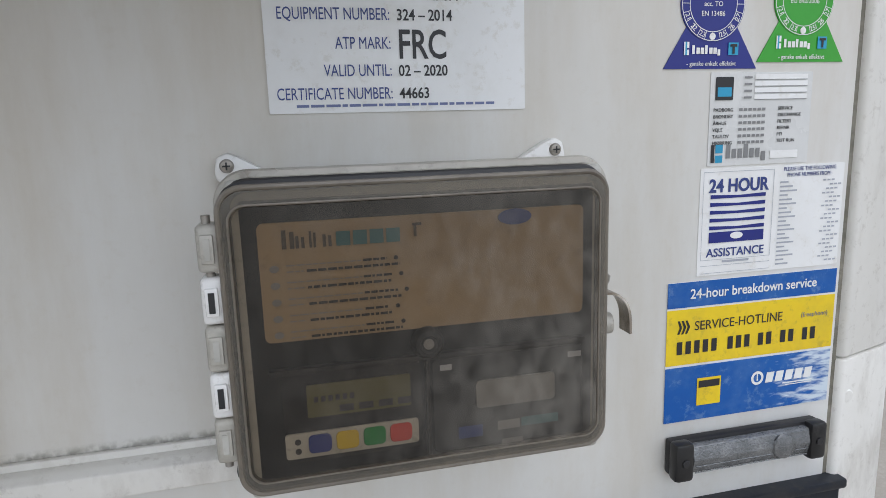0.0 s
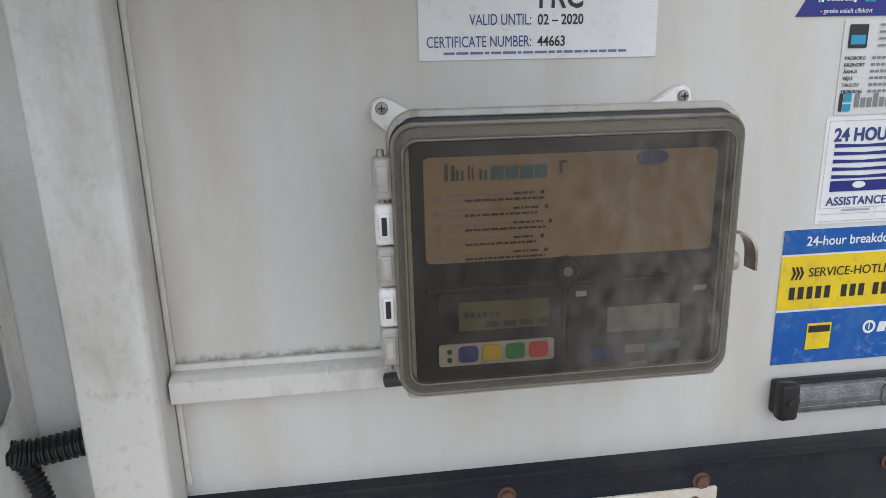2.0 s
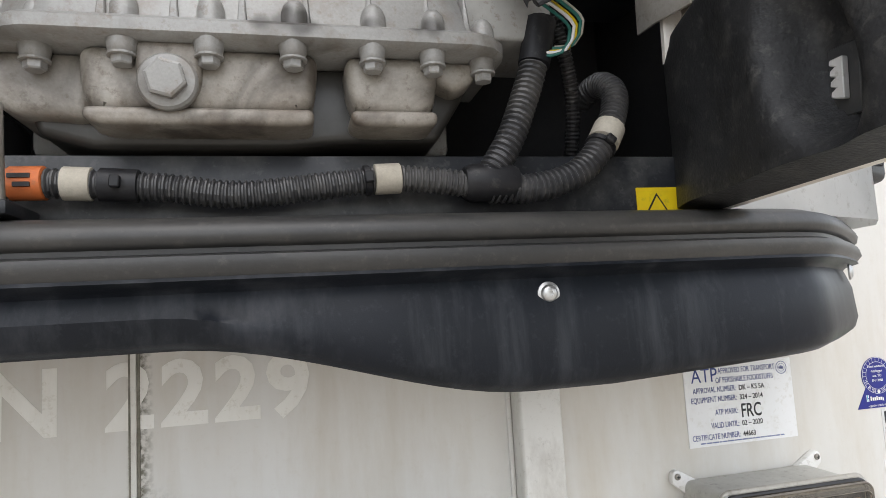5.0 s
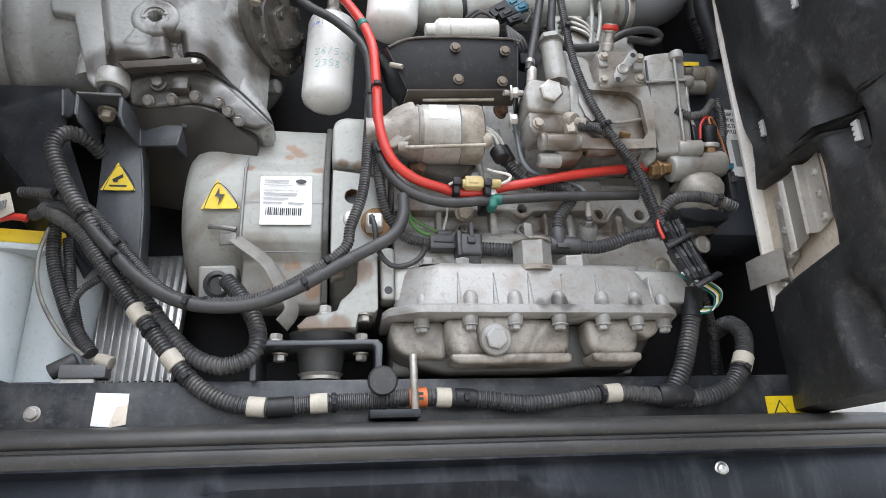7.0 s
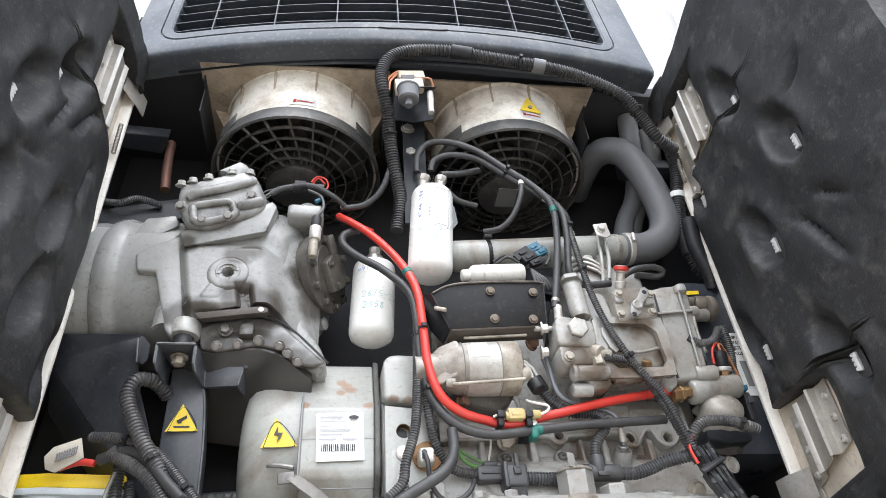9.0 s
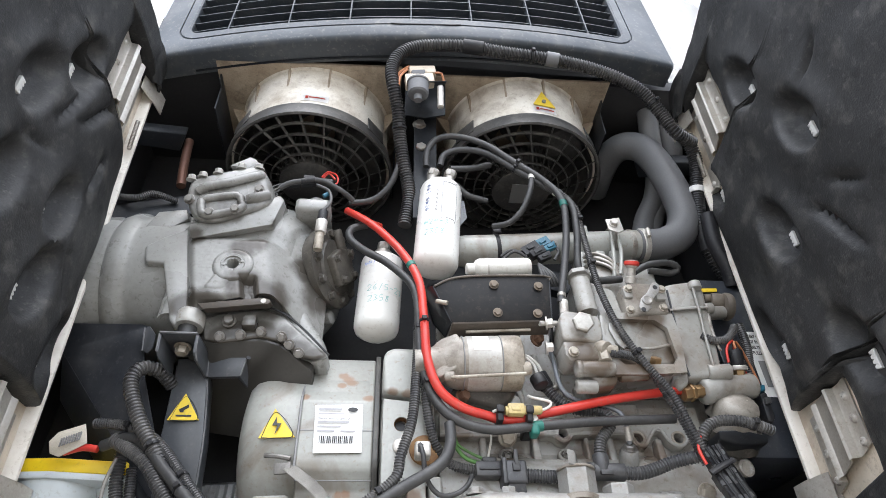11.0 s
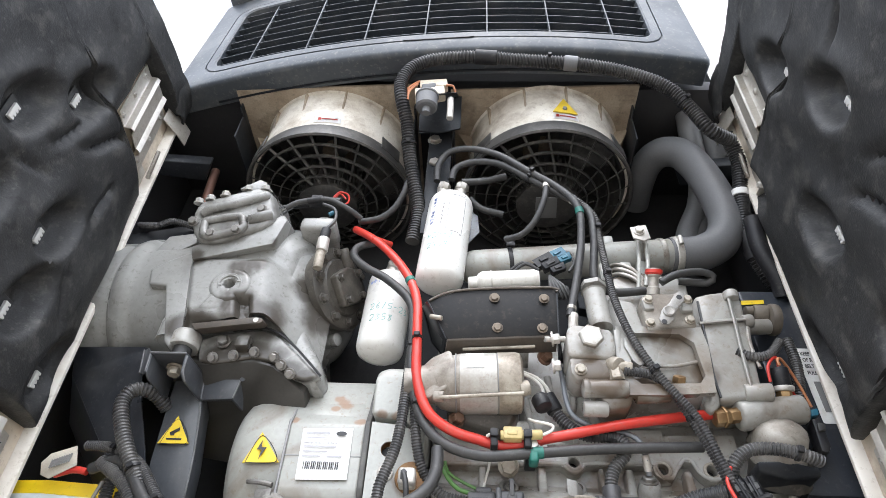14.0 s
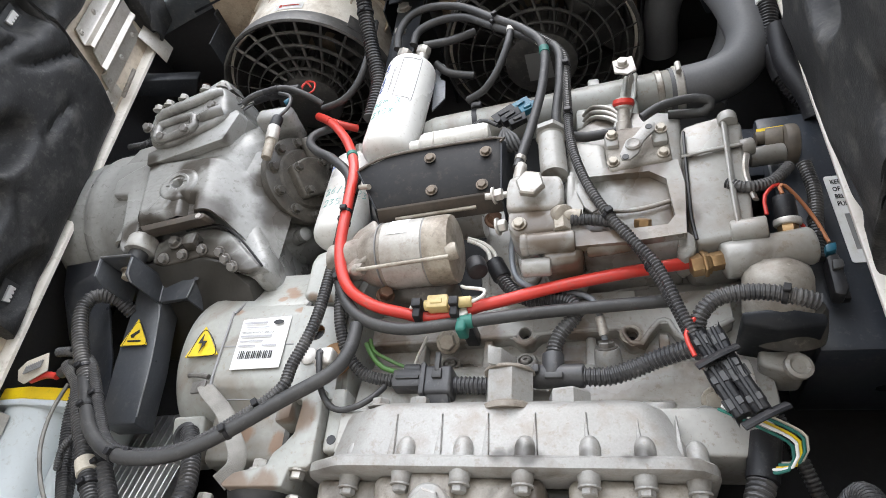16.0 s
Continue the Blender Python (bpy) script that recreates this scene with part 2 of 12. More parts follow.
GRIME = (0.17, 0.15, 0.12)
white_panel = mat("white_panel", (0.75, 0.745, 0.725), (0.67, 0.66, 0.625), 3.0, 0.38, bump=0.05, bscale=60, dirt=(0.52, 0.46, 0.36), dscale=8, damount=0.55, streak=0.2, fine=0.06, dlow=0.47, grit=0.1)
white_paint = mat("white_paint", (0.77, 0.755, 0.715), (0.69, 0.67, 0.62), 6.0, 0.42, bump=0.06, bscale=90, dirt=(0.24, 0.20, 0.15), dscale=15, damount=0.5, streak=0.45, fine=0.1, dlow=0.50, grit=0.2)
washer_grey = mat("washer_grey", (0.055, 0.056, 0.058), (0.042, 0.043, 0.045), 20.0, 0.5, dirt=(0.12, 0.115, 0.105), dscale=22, damount=0.4)
white_gloss = mat("white_gloss", (0.80, 0.79, 0.77), (0.74, 0.73, 0.70), 4.0, 0.3, dirt=(0.4, 0.37, 0.32), dscale=9, damount=0.2, fine=0.04)
white_edge = mat("white_edge", (0.84, 0.80, 0.73), (0.77, 0.72, 0.64), 8.0, 0.45, dirt=(0.40, 0.33, 0.25), dscale=16, damount=0.35, fine=0.1)
cream_plate = mat("cream_plate", (0.74, 0.655, 0.54), (0.62, 0.53, 0.42), 10.0, 0.5, dirt=(0.30, 0.23, 0.16), dscale=22, damount=0.6, fine=0.15)
skirt_shell = mat("rain_streaked_skirt", (0.012, 0.014, 0.019), (0.008, 0.010, 0.013), 5.0, 0.40, bump=0.12, bscale=700, dirt=(0.075, 0.080, 0.090), dscale=26, damount=0.42, streak=0.10, fine=0.15, aspec=0.20, grit=0.10)
skirt_plastic = mat("skirt_plastic", (0.012, 0.014, 0.019), (0.008, 0.010, 0.013), 5.0, 0.40, bump=0.12, bscale=700, dirt=(0.045, 0.047, 0.052), dscale=6, damount=0.5, streak=0.3, fine=0.15, aspec=0.20)
black_plastic = mat("black_plastic", (0.013, 0.013, 0.015), (0.020, 0.020, 0.022), 12.0, 0.45, bump=0.08, bscale=500, dirt=(0.07, 0.066, 0.062), dscale=18, damount=0.35, aspec=0.3)
conduit_black = mat("black_conduit", (0.020, 0.020, 0.022), (0.032, 0.031, 0.032), 20.0, 0.36, dirt=(0.13, 0.125, 0.115), dscale=14, damount=0.5, aspec=0.42)
guard_sheet = mat("blue_black_guard_sheet", (0.034, 0.039, 0.050), (0.026, 0.030, 0.038), 6.0, 0.30, bump=0.06, bscale=250, dirt=(0.10, 0.10, 0.10), dscale=12, damount=0.4)
plug_grey = mat("dusty_black_plug", (0.040, 0.040, 0.043), (0.055, 0.054, 0.056), 14.0, 0.42, bump=0.06, bscale=400, dirt=(0.14, 0.135, 0.125), dscale=18, damount=0.4)
black_steel = mat("black_steel", (0.017, 0.019, 0.023), (0.012, 0.014, 0.017), 7.0, 0.38, bump=0.06, bscale=300, dirt=(0.06, 0.06, 0.06), dscale=12, damount=0.4, aspec=0.28)
# dusty black paint, lightened for the sky that the post reflects
post_paint = mat("sky_lifted_post_black", (0.070, 0.074, 0.082), (0.048, 0.051, 0.057), 7.0, 0.32, bump=0.08, bscale=200, dirt=(0.12, 0.12, 0.12), dscale=14, damount=0.5)
bay_black = mat("bay_black", (0.028, 0.028, 0.030), (0.038, 0.038, 0.041), 6.0, 0.6, bump=0.1, bscale=150, dirt=(0.05, 0.048, 0.045), dscale=9, damount=0.4, aspec=0.25)
foam = mat("foam_liner", (0.024, 0.0245, 0.0255), (0.032, 0.032, 0.0325), 4.0, 0.55, bump=0.7, bscale=330, dirt=(0.105, 0.101, 0.092), dscale=21, damount=0.8, dlow=0.53, rvar=0.15, aspec=0.35, fine=0.6, oil=((0.010, 0.010, 0.010), 26.0, 0.56, 0.6))
rubber = mat("rubber", (0.034, 0.034, 0.035), (0.048, 0.047, 0.046), 15.0, 0.5, bump=0.05, bscale=300, dirt=(0.10, 0.098, 0.093), dscale=25, damount=0.35)
conduit = mat("conduit", (0.040, 0.040, 0.042), (0.058, 0.057, 0.058), 20.0, 0.36, dirt=(0.17, 0.162, 0.15), dscale=14, damount=0.6, aspec=0.42)
grey_rubber = mat("grey_rubber", (0.145, 0.147, 0.152), (0.115, 0.117, 0.122), 8.0, 0.5, bump=0.05, bscale=300, dirt=(0.14, 0.135, 0.13), dscale=14, damount=0.35)
grey_paint = mat("grey_paint", (0.315, 0.315, 0.302), (0.275, 0.275, 0.262), 4.0, 0.27, bump=0.16, bscale=130, dirt=(0.085, 0.073, 0.058), dscale=6, damount=0.6, fine=0.14, dlow=0.50, oil=((0.055, 0.050, 0.042), 5.5, 0.56, 0.75))
pump_grey = mat("pump_grey_paint", (0.345, 0.338, 0.315), (0.285, 0.278, 0.255), 5.0, 0.28, bump=0.18, bscale=130, dirt=(0.17, 0.115, 0.070), dscale=8, damount=0.7, fine=0.14, dlow=0.50, oil=((0.075, 0.050, 0.030), 7.0, 0.55, 0.75))
# oily paint darkened further, for the shade on faces turned down
sump_shade_paint = mat("oily_shaded_sump", (0.050, 0.047, 0.042), (0.034, 0.032, 0.028), 8.0, 0.35, bump=0.12, bscale=160, dirt=(0.03, 0.027, 0.022), dscale=9, damount=0.6)
grey_paint_b = mat("engine_grey_paint", (0.43, 0.422, 0.395), (0.37, 0.362, 0.335), 5.0, 0.25, bump=0.18, bscale=130, dirt=(0.17, 0.115, 0.070), dscale=8, damount=0.6, fine=0.14, dlow=0.52, oil=((0.085, 0.060, 0.038), 9.0, 0.58, 0.7))
pale_paint = mat("pale_grey_paint", (0.365, 0.368, 0.342), (0.325, 0.326, 0.300), 4.0, 0.34, bump=0.10, bscale=140, dirt=(0.22, 0.165, 0.105), dscale=7, damount=0.55, fine=0.16, dlow=0.50, oil=((0.15, 0.105, 0.065), 6.0, 0.57, 0.6))
cast_alu = mat("cast_aluminium", (0.325, 0.32, 0.305), (0.26, 0.253, 0.237), 5.0, 0.42, 0.1, bump=0.2, bscale=400, dirt=(0.17, 0.125, 0.085), dscale=24, damount=0.6, fine=0.22, dlow=0.50, oil=((0.10, 0.085, 0.068), 9.0, 0.57, 0.6))
stained_alu = mat("stained_casting", (0.35, 0.325, 0.285), (0.25, 0.222, 0.185), 8.0, 0.45, 0.1, bump=0.2, bscale=400, dirt=(0.09, 0.062, 0.04), dscale=16, damount=0.7, fine=0.25, dlow=0.46, oil=((0.05, 0.037, 0.027), 9.0, 0.53, 0.75))
alu = mat("aluminium", (0.62, 0.62, 0.61), (0.5, 0.5, 0.49), 10.0, 0.36, 0.8, bump=0.04, bscale=300, dirt=(0.2, 0.18, 0.15), dscale=18, damount=0.35)
steel = mat("zinc_steel", (0.44, 0.42, 0.385), (0.33, 0.31, 0.275), 20.0, 0.38, 0.55, dirt=(0.15, 0.105, 0.068), dscale=30, damount=0.55)
starter_steel = mat("dusty_starter_steel", (0.47, 0.455, 0.425), (0.36, 0.345, 0.315), 9.0, 0.45, 0.25, bump=0.08, bscale=250, dirt=(0.19, 0.14, 0.10), dscale=16, damount=0.6)
zinc = mat("dull_zinc", (0.62, 0.60, 0.56), (0.50, 0.47, 0.43), 14.0, 0.42, 0.35, bump=0.05, bscale=250, dirt=(0.24, 0.19, 0.14), dscale=22, damount=0.5, oil=((0.16, 0.12, 0.085), 16.0, 0.56, 0.6))
stained_zinc = mat("stained_zinc", (0.42, 0.385, 0.325), (0.29, 0.25, 0.20), 24.0, 0.5, 0.25, bump=0.15, bscale=250, dirt=(0.10, 0.075, 0.05), dscale=26, damount=0.85)
louver_plastic = mat("louver_plastic", (0.058, 0.067, 0.080), (0.045, 0.053, 0.064), 7.0, 0.5, bump=0.06, bscale=500, dirt=(0.22, 0.215, 0.20), dscale=11, damount=0.35, fine=0.15)
oil_film = mat("oil_film", (0.105, 0.100, 0.090), (0.16, 0.155, 0.142), 30.0, 0.25, bump=0.1, bscale=200)
shelf_dust = mat("dusty_black_shelf", (0.075, 0.062, 0.050), (0.045, 0.040, 0.036), 12.0, 0.6, bump=0.1, bscale=250, dirt=(0.13, 0.10, 0.075), dscale=18, damount=0.6)
edge_worn = mat("worn_sheet_edge", (0.14, 0.12, 0.10), (0.07, 0.06, 0.05), 40.0, 0.5, 0.3)
socket_black = mat("socket_black", (0.006, 0.006, 0.007), (0.011, 0.011, 0.012), 12.0, 0.5, bump=0.15, bscale=400, dirt=(0.035, 0.034, 0.032), dscale=26, damount=0.35, aspec=0.08)
socket_grey = mat("socket_grey", (0.034, 0.034, 0.037), (0.018, 0.018, 0.020), 14.0, 0.5, bump=0.1, bscale=300, dirt=(0.085, 0.083, 0.08), dscale=22, damount=0.5, aspec=0.25)
plate_paint = mat("black_plate_paint", (0.026, 0.029, 0.036), (0.019, 0.021, 0.026), 6.0, 0.30, bump=0.06, bscale=200, dirt=(0.10, 0.10, 0.10), dscale=10, damount=0.4)
sheet_black = mat("black_pump_sheet", (0.011, 0.011, 0.012), (0.017, 0.016, 0.016), 9.0, 0.5, bump=0.08, bscale=200, dirt=(0.05, 0.042, 0.033), dscale=22, damount=0.30, aspec=0.2)
bolt_brown = mat("brown_dull_bolt", (0.17, 0.135, 0.10), (0.10, 0.08, 0.062), 26.0, 0.5, 0.3, bump=0.1, bscale=250, dirt=(0.05, 0.038, 0.03), dscale=30, damount=0.6)
bolt_dull = mat("dull_bolt", (0.26, 0.25, 0.235), (0.17, 0.16, 0.148), 26.0, 0.4, 0.4, bump=0.1, bscale=250, dirt=(0.07, 0.055, 0.04), dscale=30, damount=0.7)
latch_steel = mat("latch_steel", (0.46, 0.42, 0.37), (0.28, 0.24, 0.20), 40.0, 0.22, 0.9, dirt=(0.12, 0.09, 0.06), dscale=40, damount=0.4)
edge_bright = mat("bare_worn_edge", (0.24, 0.24, 0.245), (0.13, 0.13, 0.135), 40.0, 0.45, 0.3)
catch_steel = mat("dull_catch_steel", (0.60, 0.57, 0.52), (0.47, 0.44, 0.39), 9.0, 0.38, 0.55, bump=0.04, bscale=250, dirt=(0.27, 0.21, 0.14), dscale=16, damount=0.5)
oily_paint = mat("oily_black_casting", (0.075, 0.068, 0.058), (0.045, 0.041, 0.036), 22.0, 0.38, bump=0.3, bscale=260, dirt=(0.17, 0.155, 0.13), dscale=20, damount=0.6)
solenoid_brown = mat("brown_grimy_cap", (0.15, 0.125, 0.095), (0.09, 0.075, 0.06), 20.0, 0.6, bump=0.3, bscale=260)
braid = mat("tinned_braid", (0.27, 0.26, 0.235), (0.17, 0.16, 0.145), 30.0, 0.55, 0.3, bump=0.8, bscale=900)
guard_dust = mat("dusty_guard", (0.075, 0.073, 0.070), (0.045, 0.044, 0.042), 18.0, 0.30, dirt=(0.20, 0.19, 0.17), dscale=25, damount=0.65)
rusty = mat("rusty_steel", (0.16, 0.085, 0.05), (0.09, 0.055, 0.04), 30.0, 0.75, 0.2, bump=0.3, bscale=400)
brass = mat("brass", (0.42, 0.28, 0.14), (0.28, 0.17, 0.09), 25.0, 0.4, 0.8)
copper = mat("copper_pipe", (0.17, 0.085, 0.06), (0.12, 0.065, 0.05), 20.0, 0.5, 0.4)
tan = mat("dusty_tan_plastic", (0.74, 0.70, 0.625), (0.58, 0.53, 0.45), 9.0, 0.6, bump=0.1, bscale=300, dirt=(0.26, 0.20, 0.145), dscale=14, damount=0.75, fine=0.35, dlow=0.45)
tan_dark = mat("brown_dusty_plate", (0.42, 0.35, 0.265), (0.28, 0.22, 0.16), 14.0, 0.75, bump=0.15, bscale=300, dirt=(0.13, 0.10, 0.07), dscale=24, damount=0.75, fine=0.35)
cream_plastic = mat("cream_plastic", (0.70, 0.685, 0.64), (0.62, 0.60, 0.55), 8.0, 0.5, dirt=(0.4, 0.35, 0.28), dscale=14, damount=0.3)
fan_black = mat("fan_black", (0.050, 0.049, 0.048), (0.074, 0.071, 0.067), 14.0, 0.4, dirt=(0.17, 0.16, 0.145), dscale=30, damount=0.55)
filter_white = mat("filter_white", (0.80, 0.79, 0.76), (0.74, 0.73, 0.69), 8.0, 0.28, dirt=(0.5, 0.46, 0.4), dscale=12, damount=0.3, fine=0.04)
bottle_white = mat("pale_blue_plastic", (0.60, 0.645, 0.65), (0.52, 0.56, 0.57), 5.0, 0.4, dirt=(0.35, 0.34, 0.3), dscale=9, damount=0.25, fine=0.05)
label_white = mat("label_white", (0.82, 0.82, 0.81), (0.77, 0.77, 0.76), 10.0, 0.35, dirt=(0.6, 0.57, 0.5), dscale=25, damount=0.3, fine=0.03)
label_yellow = mat("label_yellow", (0.80, 0.58, 0.03), (0.74, 0.52, 0.03), 10.0, 0.4, dirt=(0.4, 0.3, 0.1), dscale=25, damount=0.3, fine=0.05)
bright_yellow = mat("bright_yellow", (0.82, 0.60, 0.01), (0.75, 0.52, 0.01), 10.0, 0.4, dirt=(0.35, 0.26, 0.05), dscale=25, damount=0.3, fine=0.05)
ink = mat("black_ink", (0.02, 0.02, 0.022), rough=0.45, fine=0.05)
ink_grey = mat("grey_ink", (0.25, 0.25, 0.25), rough=0.5, fine=0.05)
pen_blue = mat("blue_pen", (0.22, 0.30, 0.58), rough=0.5, fine=0.05)
ink_blue = mat("blue_ink", (0.035, 0.06, 0.24), rough=0.4, fine=0.05)
ink_pale = mat("pale_ink", (0.45, 0.47, 0.52), rough=0.5, fine=0.05)
ink_cyan = mat("cyan_ink", (0.03, 0.33, 0.55), rough=0.4, fine=0.05)
ink_red = mat("red_ink", (0.6, 0.05, 0.03), rough=0.4, fine=0.05)
ink_teal = mat("teal_pen", (0.25, 0.55, 0.52), rough=0.5, fine=0.05)
sticker_blue = mat("sticker_blue", (0.010, 0.016, 0.21), (0.012, 0.02, 0.18), 6, 0.35, fine=0.04)
sticker_green = mat("sticker_green", (0.035, 0.33, 0.018), (0.045, 0.30, 0.02), 6, 0.35, fine=0.04)
hotline_blue = mat("hotline_blue", (0.0, 0.078, 0.34), (0.004, 0.10, 0.38), 8, 0.38, dirt=(0.20, 0.32, 0.50), dscale=30, damount=0.22, fine=0.05)
red_rubber = mat("red_rubber", (0.62, 0.045, 0.03), (0.52, 0.04, 0.03), 14.0, 0.32, dirt=(0.3, 0.1, 0.08), dscale=25, damount=0.3, fine=0.06)
red_dark = mat("dull_red_plastic", (0.22, 0.024, 0.014), (0.16, 0.020, 0.013), 14.0, 0.5, dirt=(0.05, 0.03, 0.03), dscale=25, damount=0.4)
green_rubber = mat("green_clip", (0.02, 0.16, 0.12), (0.015, 0.12, 0.10), 14.0, 0.5)
wire_green = mat("dusty_green_wire", (0.085, 0.20, 0.045), (0.06, 0.15, 0.04), 20.0, 0.4, dirt=(0.2, 0.2, 0.13), dscale=20, damount=0.4)
joint_yellow = mat("yellowed_plastic", (0.56, 0.44, 0.19), (0.48, 0.37, 0.16), 20.0, 0.35, dirt=(0.22, 0.16, 0.08), dscale=22, damount=0.4)
tape = mat("masking_tape", (0.50, 0.46, 0.385), (0.42, 0.38, 0.31), 20.0, 0.7, bump=0.2, bscale=500, dirt=(0.3, 0.27, 0.22), dscale=40, damount=0.4)
smoke_face = mat("brown_face_panel", (0.36, 0.27, 0.165), (0.30, 0.22, 0.13), 5.0, 0.6, dirt=(0.2, 0.15, 0.1), dscale=10, damount=0.3, fine=0.05)
dark_face = mat("dark_face", (0.008, 0.010, 0.013), (0.014, 0.016, 0.020), 6.0, 0.5, fine=0.05)
lcd = mat("lcd_glass", (0.115, 0.11, 0.05), (0.095, 0.09, 0.04), 6.0, 0.25, fine=0.03)
box_grey = mat("logger_base_grey", (0.50, 0.49, 0.45), (0.42, 0.41, 0.37), 6.0, 0.5, dirt=GRIME, dscale=16, damount=0.35, fine=0.1)
hinge_clear = mat("yellowed_clear_plastic", (0.50, 0.48, 0.43), (0.33, 0.31, 0.26), 10.0, 0.35, dirt=GRIME, dscale=25, damount=0.4)
key_blue = mat("key_blue", (0.02, 0.035, 0.22), rough=0.45, fine=0.05)
key_green = mat("key_green", (0.02, 0.24, 0.06), rough=0.45, fine=0.05)
key_red = mat("key_red", (0.60, 0.055, 0.04), rough=0.45, fine=0.05)
key_yellow = mat("key_yellow", (0.62, 0.45, 0.02), rough=0.45, fine=0.05)
lens_clear = mat("lamp_lens", (0.24, 0.245, 0.25), (0.15, 0.155, 0.16), 60.0, 0.22, 0.5, bump=1.0, bscale=520, fine=0.6)
seal = mat("grimy_sealant", (0.26, 0.245, 0.20), (0.13, 0.12, 0.09), 30.0, 0.8, bump=0.4, bscale=300, dirt=(0.06, 0.06, 0.045), dscale=35, damount=0.7)
bar_paint = mat("chassis_paint", (0.010, 0.013, 0.020), (0.016, 0.019, 0.026), 9.0, 0.42, bump=0.2, bscale=120, dirt=(0.05, 0.042, 0.034), dscale=12, damount=0.5, aspec=0.22)
plate_white = mat("cracked_white_plate", (0.72, 0.70, 0.63), (0.62, 0.58, 0.48), 9.0, 0.5, dirt=(0.40, 0.20, 0.09), dscale=9, damount=0.5)
asphalt = mat("sandy_yard", (0.44, 0.40, 0.345), (0.36, 0.325, 0.275), 0.6, 0.9, bump=0.5, bscale=60, dirt=(0.27, 0.235, 0.19), dscale=0.8, damount=0.6)
clear_film = mat("wrinkled_clear_film", (0.66, 0.66, 0.645), (0.60, 0.60, 0.585), 30.0, 0.28, bump=0.6, bscale=60, fine=0.05)
grimy_white = mat("grimy_white_paint", (0.50, 0.495, 0.475), (0.40, 0.395, 0.375), 9.0, 0.45, bump=0.08, bscale=90, dirt=(0.16, 0.14, 0.11), dscale=26, damount=0.55, fine=0.12, dlow=0.52)
lead_black = mat("black_lead", (0.010, 0.010, 0.011), (0.016, 0.016, 0.017), 20.0, 0.32, dirt=(0.045, 0.043, 0.04), dscale=18, damount=0.4, aspec=0.4)
black_bolt = mat("black_bolt", (0.016, 0.015, 0.015), (0.035, 0.030, 0.026), 40.0, 0.45, 0.3)
ghost_white = mat("ghost_lettering", (0.90, 0.885, 0.84), (0.86, 0.845, 0.79), 9.0, 0.4, dirt=(0.6, 0.56, 0.47), dscale=12, damount=0.35, streak=0.3, fine=0.05)

# smoky clear lid of the logger box: scratched, partly hazed polycarbonate
smoke = bpy.data.materials.new("smoky_clear_lid")
smoke.use_nodes = True
sn, sl = smoke.node_tree.nodes, smoke.node_tree.links
sn.clear()
s_out = sn.new("ShaderNodeOutputMaterial")
s_clear = sn.new("ShaderNodeBsdfTransparent")
s_clear.inputs["Color"].default_value = (0.58, 0.52, 0.44, 1)
s_haze = sn.new("ShaderNodeBsdfDiffuse")
s_haze.inputs["Color"].default_value = (0.34, 0.315, 0.275, 1)
s_gloss = sn.new("ShaderNodeBsdfGlossy")
s_gloss.inputs["Roughness"].default_value = 0.22
s_tc = sn.new("ShaderNodeTexCoord")
s_map = sn.new("ShaderNodeMapping")
s_map.inputs["Rotation"].default_value = (0, 0.7, 0)
s_map.inputs["Scale"].default_value = (14, 1, 9)
s_scr = sn.new("ShaderNodeTexNoise")
s_scr.inputs["Scale"].default_value, s_scr.inputs["Detail"].default_value = 7.0, 8
s_blot = sn.new("ShaderNodeTexNoise")
s_blot.inputs["Scale"].default_value, s_blot.inputs["Detail"].default_value = 9.0, 4
s_mul = sn.new("ShaderNodeMath")
s_mul.operation = "MULTIPLY"
s_rng = sn.new("ShaderNodeMapRange")
s_rng.inputs["From Min"].default_value, s_rng.inputs["From Max"].default_value = 0.16, 0.42
s_rng.inputs["To Min"].default_value, s_rng.inputs["To Max"].default_value = 0.08, 0.34
s_m1, s_m2 = sn.new("ShaderNodeMixShader"), sn.new("ShaderNodeMixShader")
s_m2.inputs["Fac"].default_value = 0.03
sl.new(s_tc.outputs["Object"], s_map.inputs["Vector"])
sl.new(s_map.outputs["Vector"], s_scr.inputs["Vector"])
sl.new(s_tc.outputs["Object"], s_blot.inputs["Vector"])
sl.new(s_scr.outputs["Fac"], s_mul.inputs[0])
sl.new(s_blot.outputs["Fac"], s_mul.inputs[1])
sl.new(s_mul.outputs["Value"], s_rng.inputs["Value"])
# haze, and a broad pale reflection painted with it, grow towards the latch side
s_sep = sn.new("ShaderNodeSeparateXYZ")
s_pale_side = sn.new("ShaderNodeMapRange")
s_pale_side.inputs["From Min"].default_value, s_pale_side.inputs["From Max"].default_value = 0.01, 0.17
s_pale_side.inputs["To Min"].default_value, s_pale_side.inputs["To Max"].default_value = 0.35, 1.35
s_fac = sn.new("ShaderNodeMath")
s_fac.operation = "MULTIPLY"
sl.new(s_tc.outputs["Object"], s_sep.inputs["Vector"])
sl.new(s_sep.outputs["X"], s_pale_side.inputs["Value"])
sl.new(s_rng.outputs["Result"], s_fac.inputs[0])
sl.new(s_pale_side.outputs["Result"], s_fac.inputs[1])
sl.new(s_fac.outputs["Value"], s_m1.inputs["Fac"])
sl.new(s_clear.outputs["BSDF"], s_m1.inputs[1])
sl.new(s_haze.outputs["BSDF"], s_m1.inputs[2])
sl.new(s_m1.outputs["Shader"], s_m2.inputs[1])
sl.new(s_gloss.outputs["BSDF"], s_m2.inputs[2])
sl.new(s_m2.outputs["Shader"], s_out.inputs["Surface"])

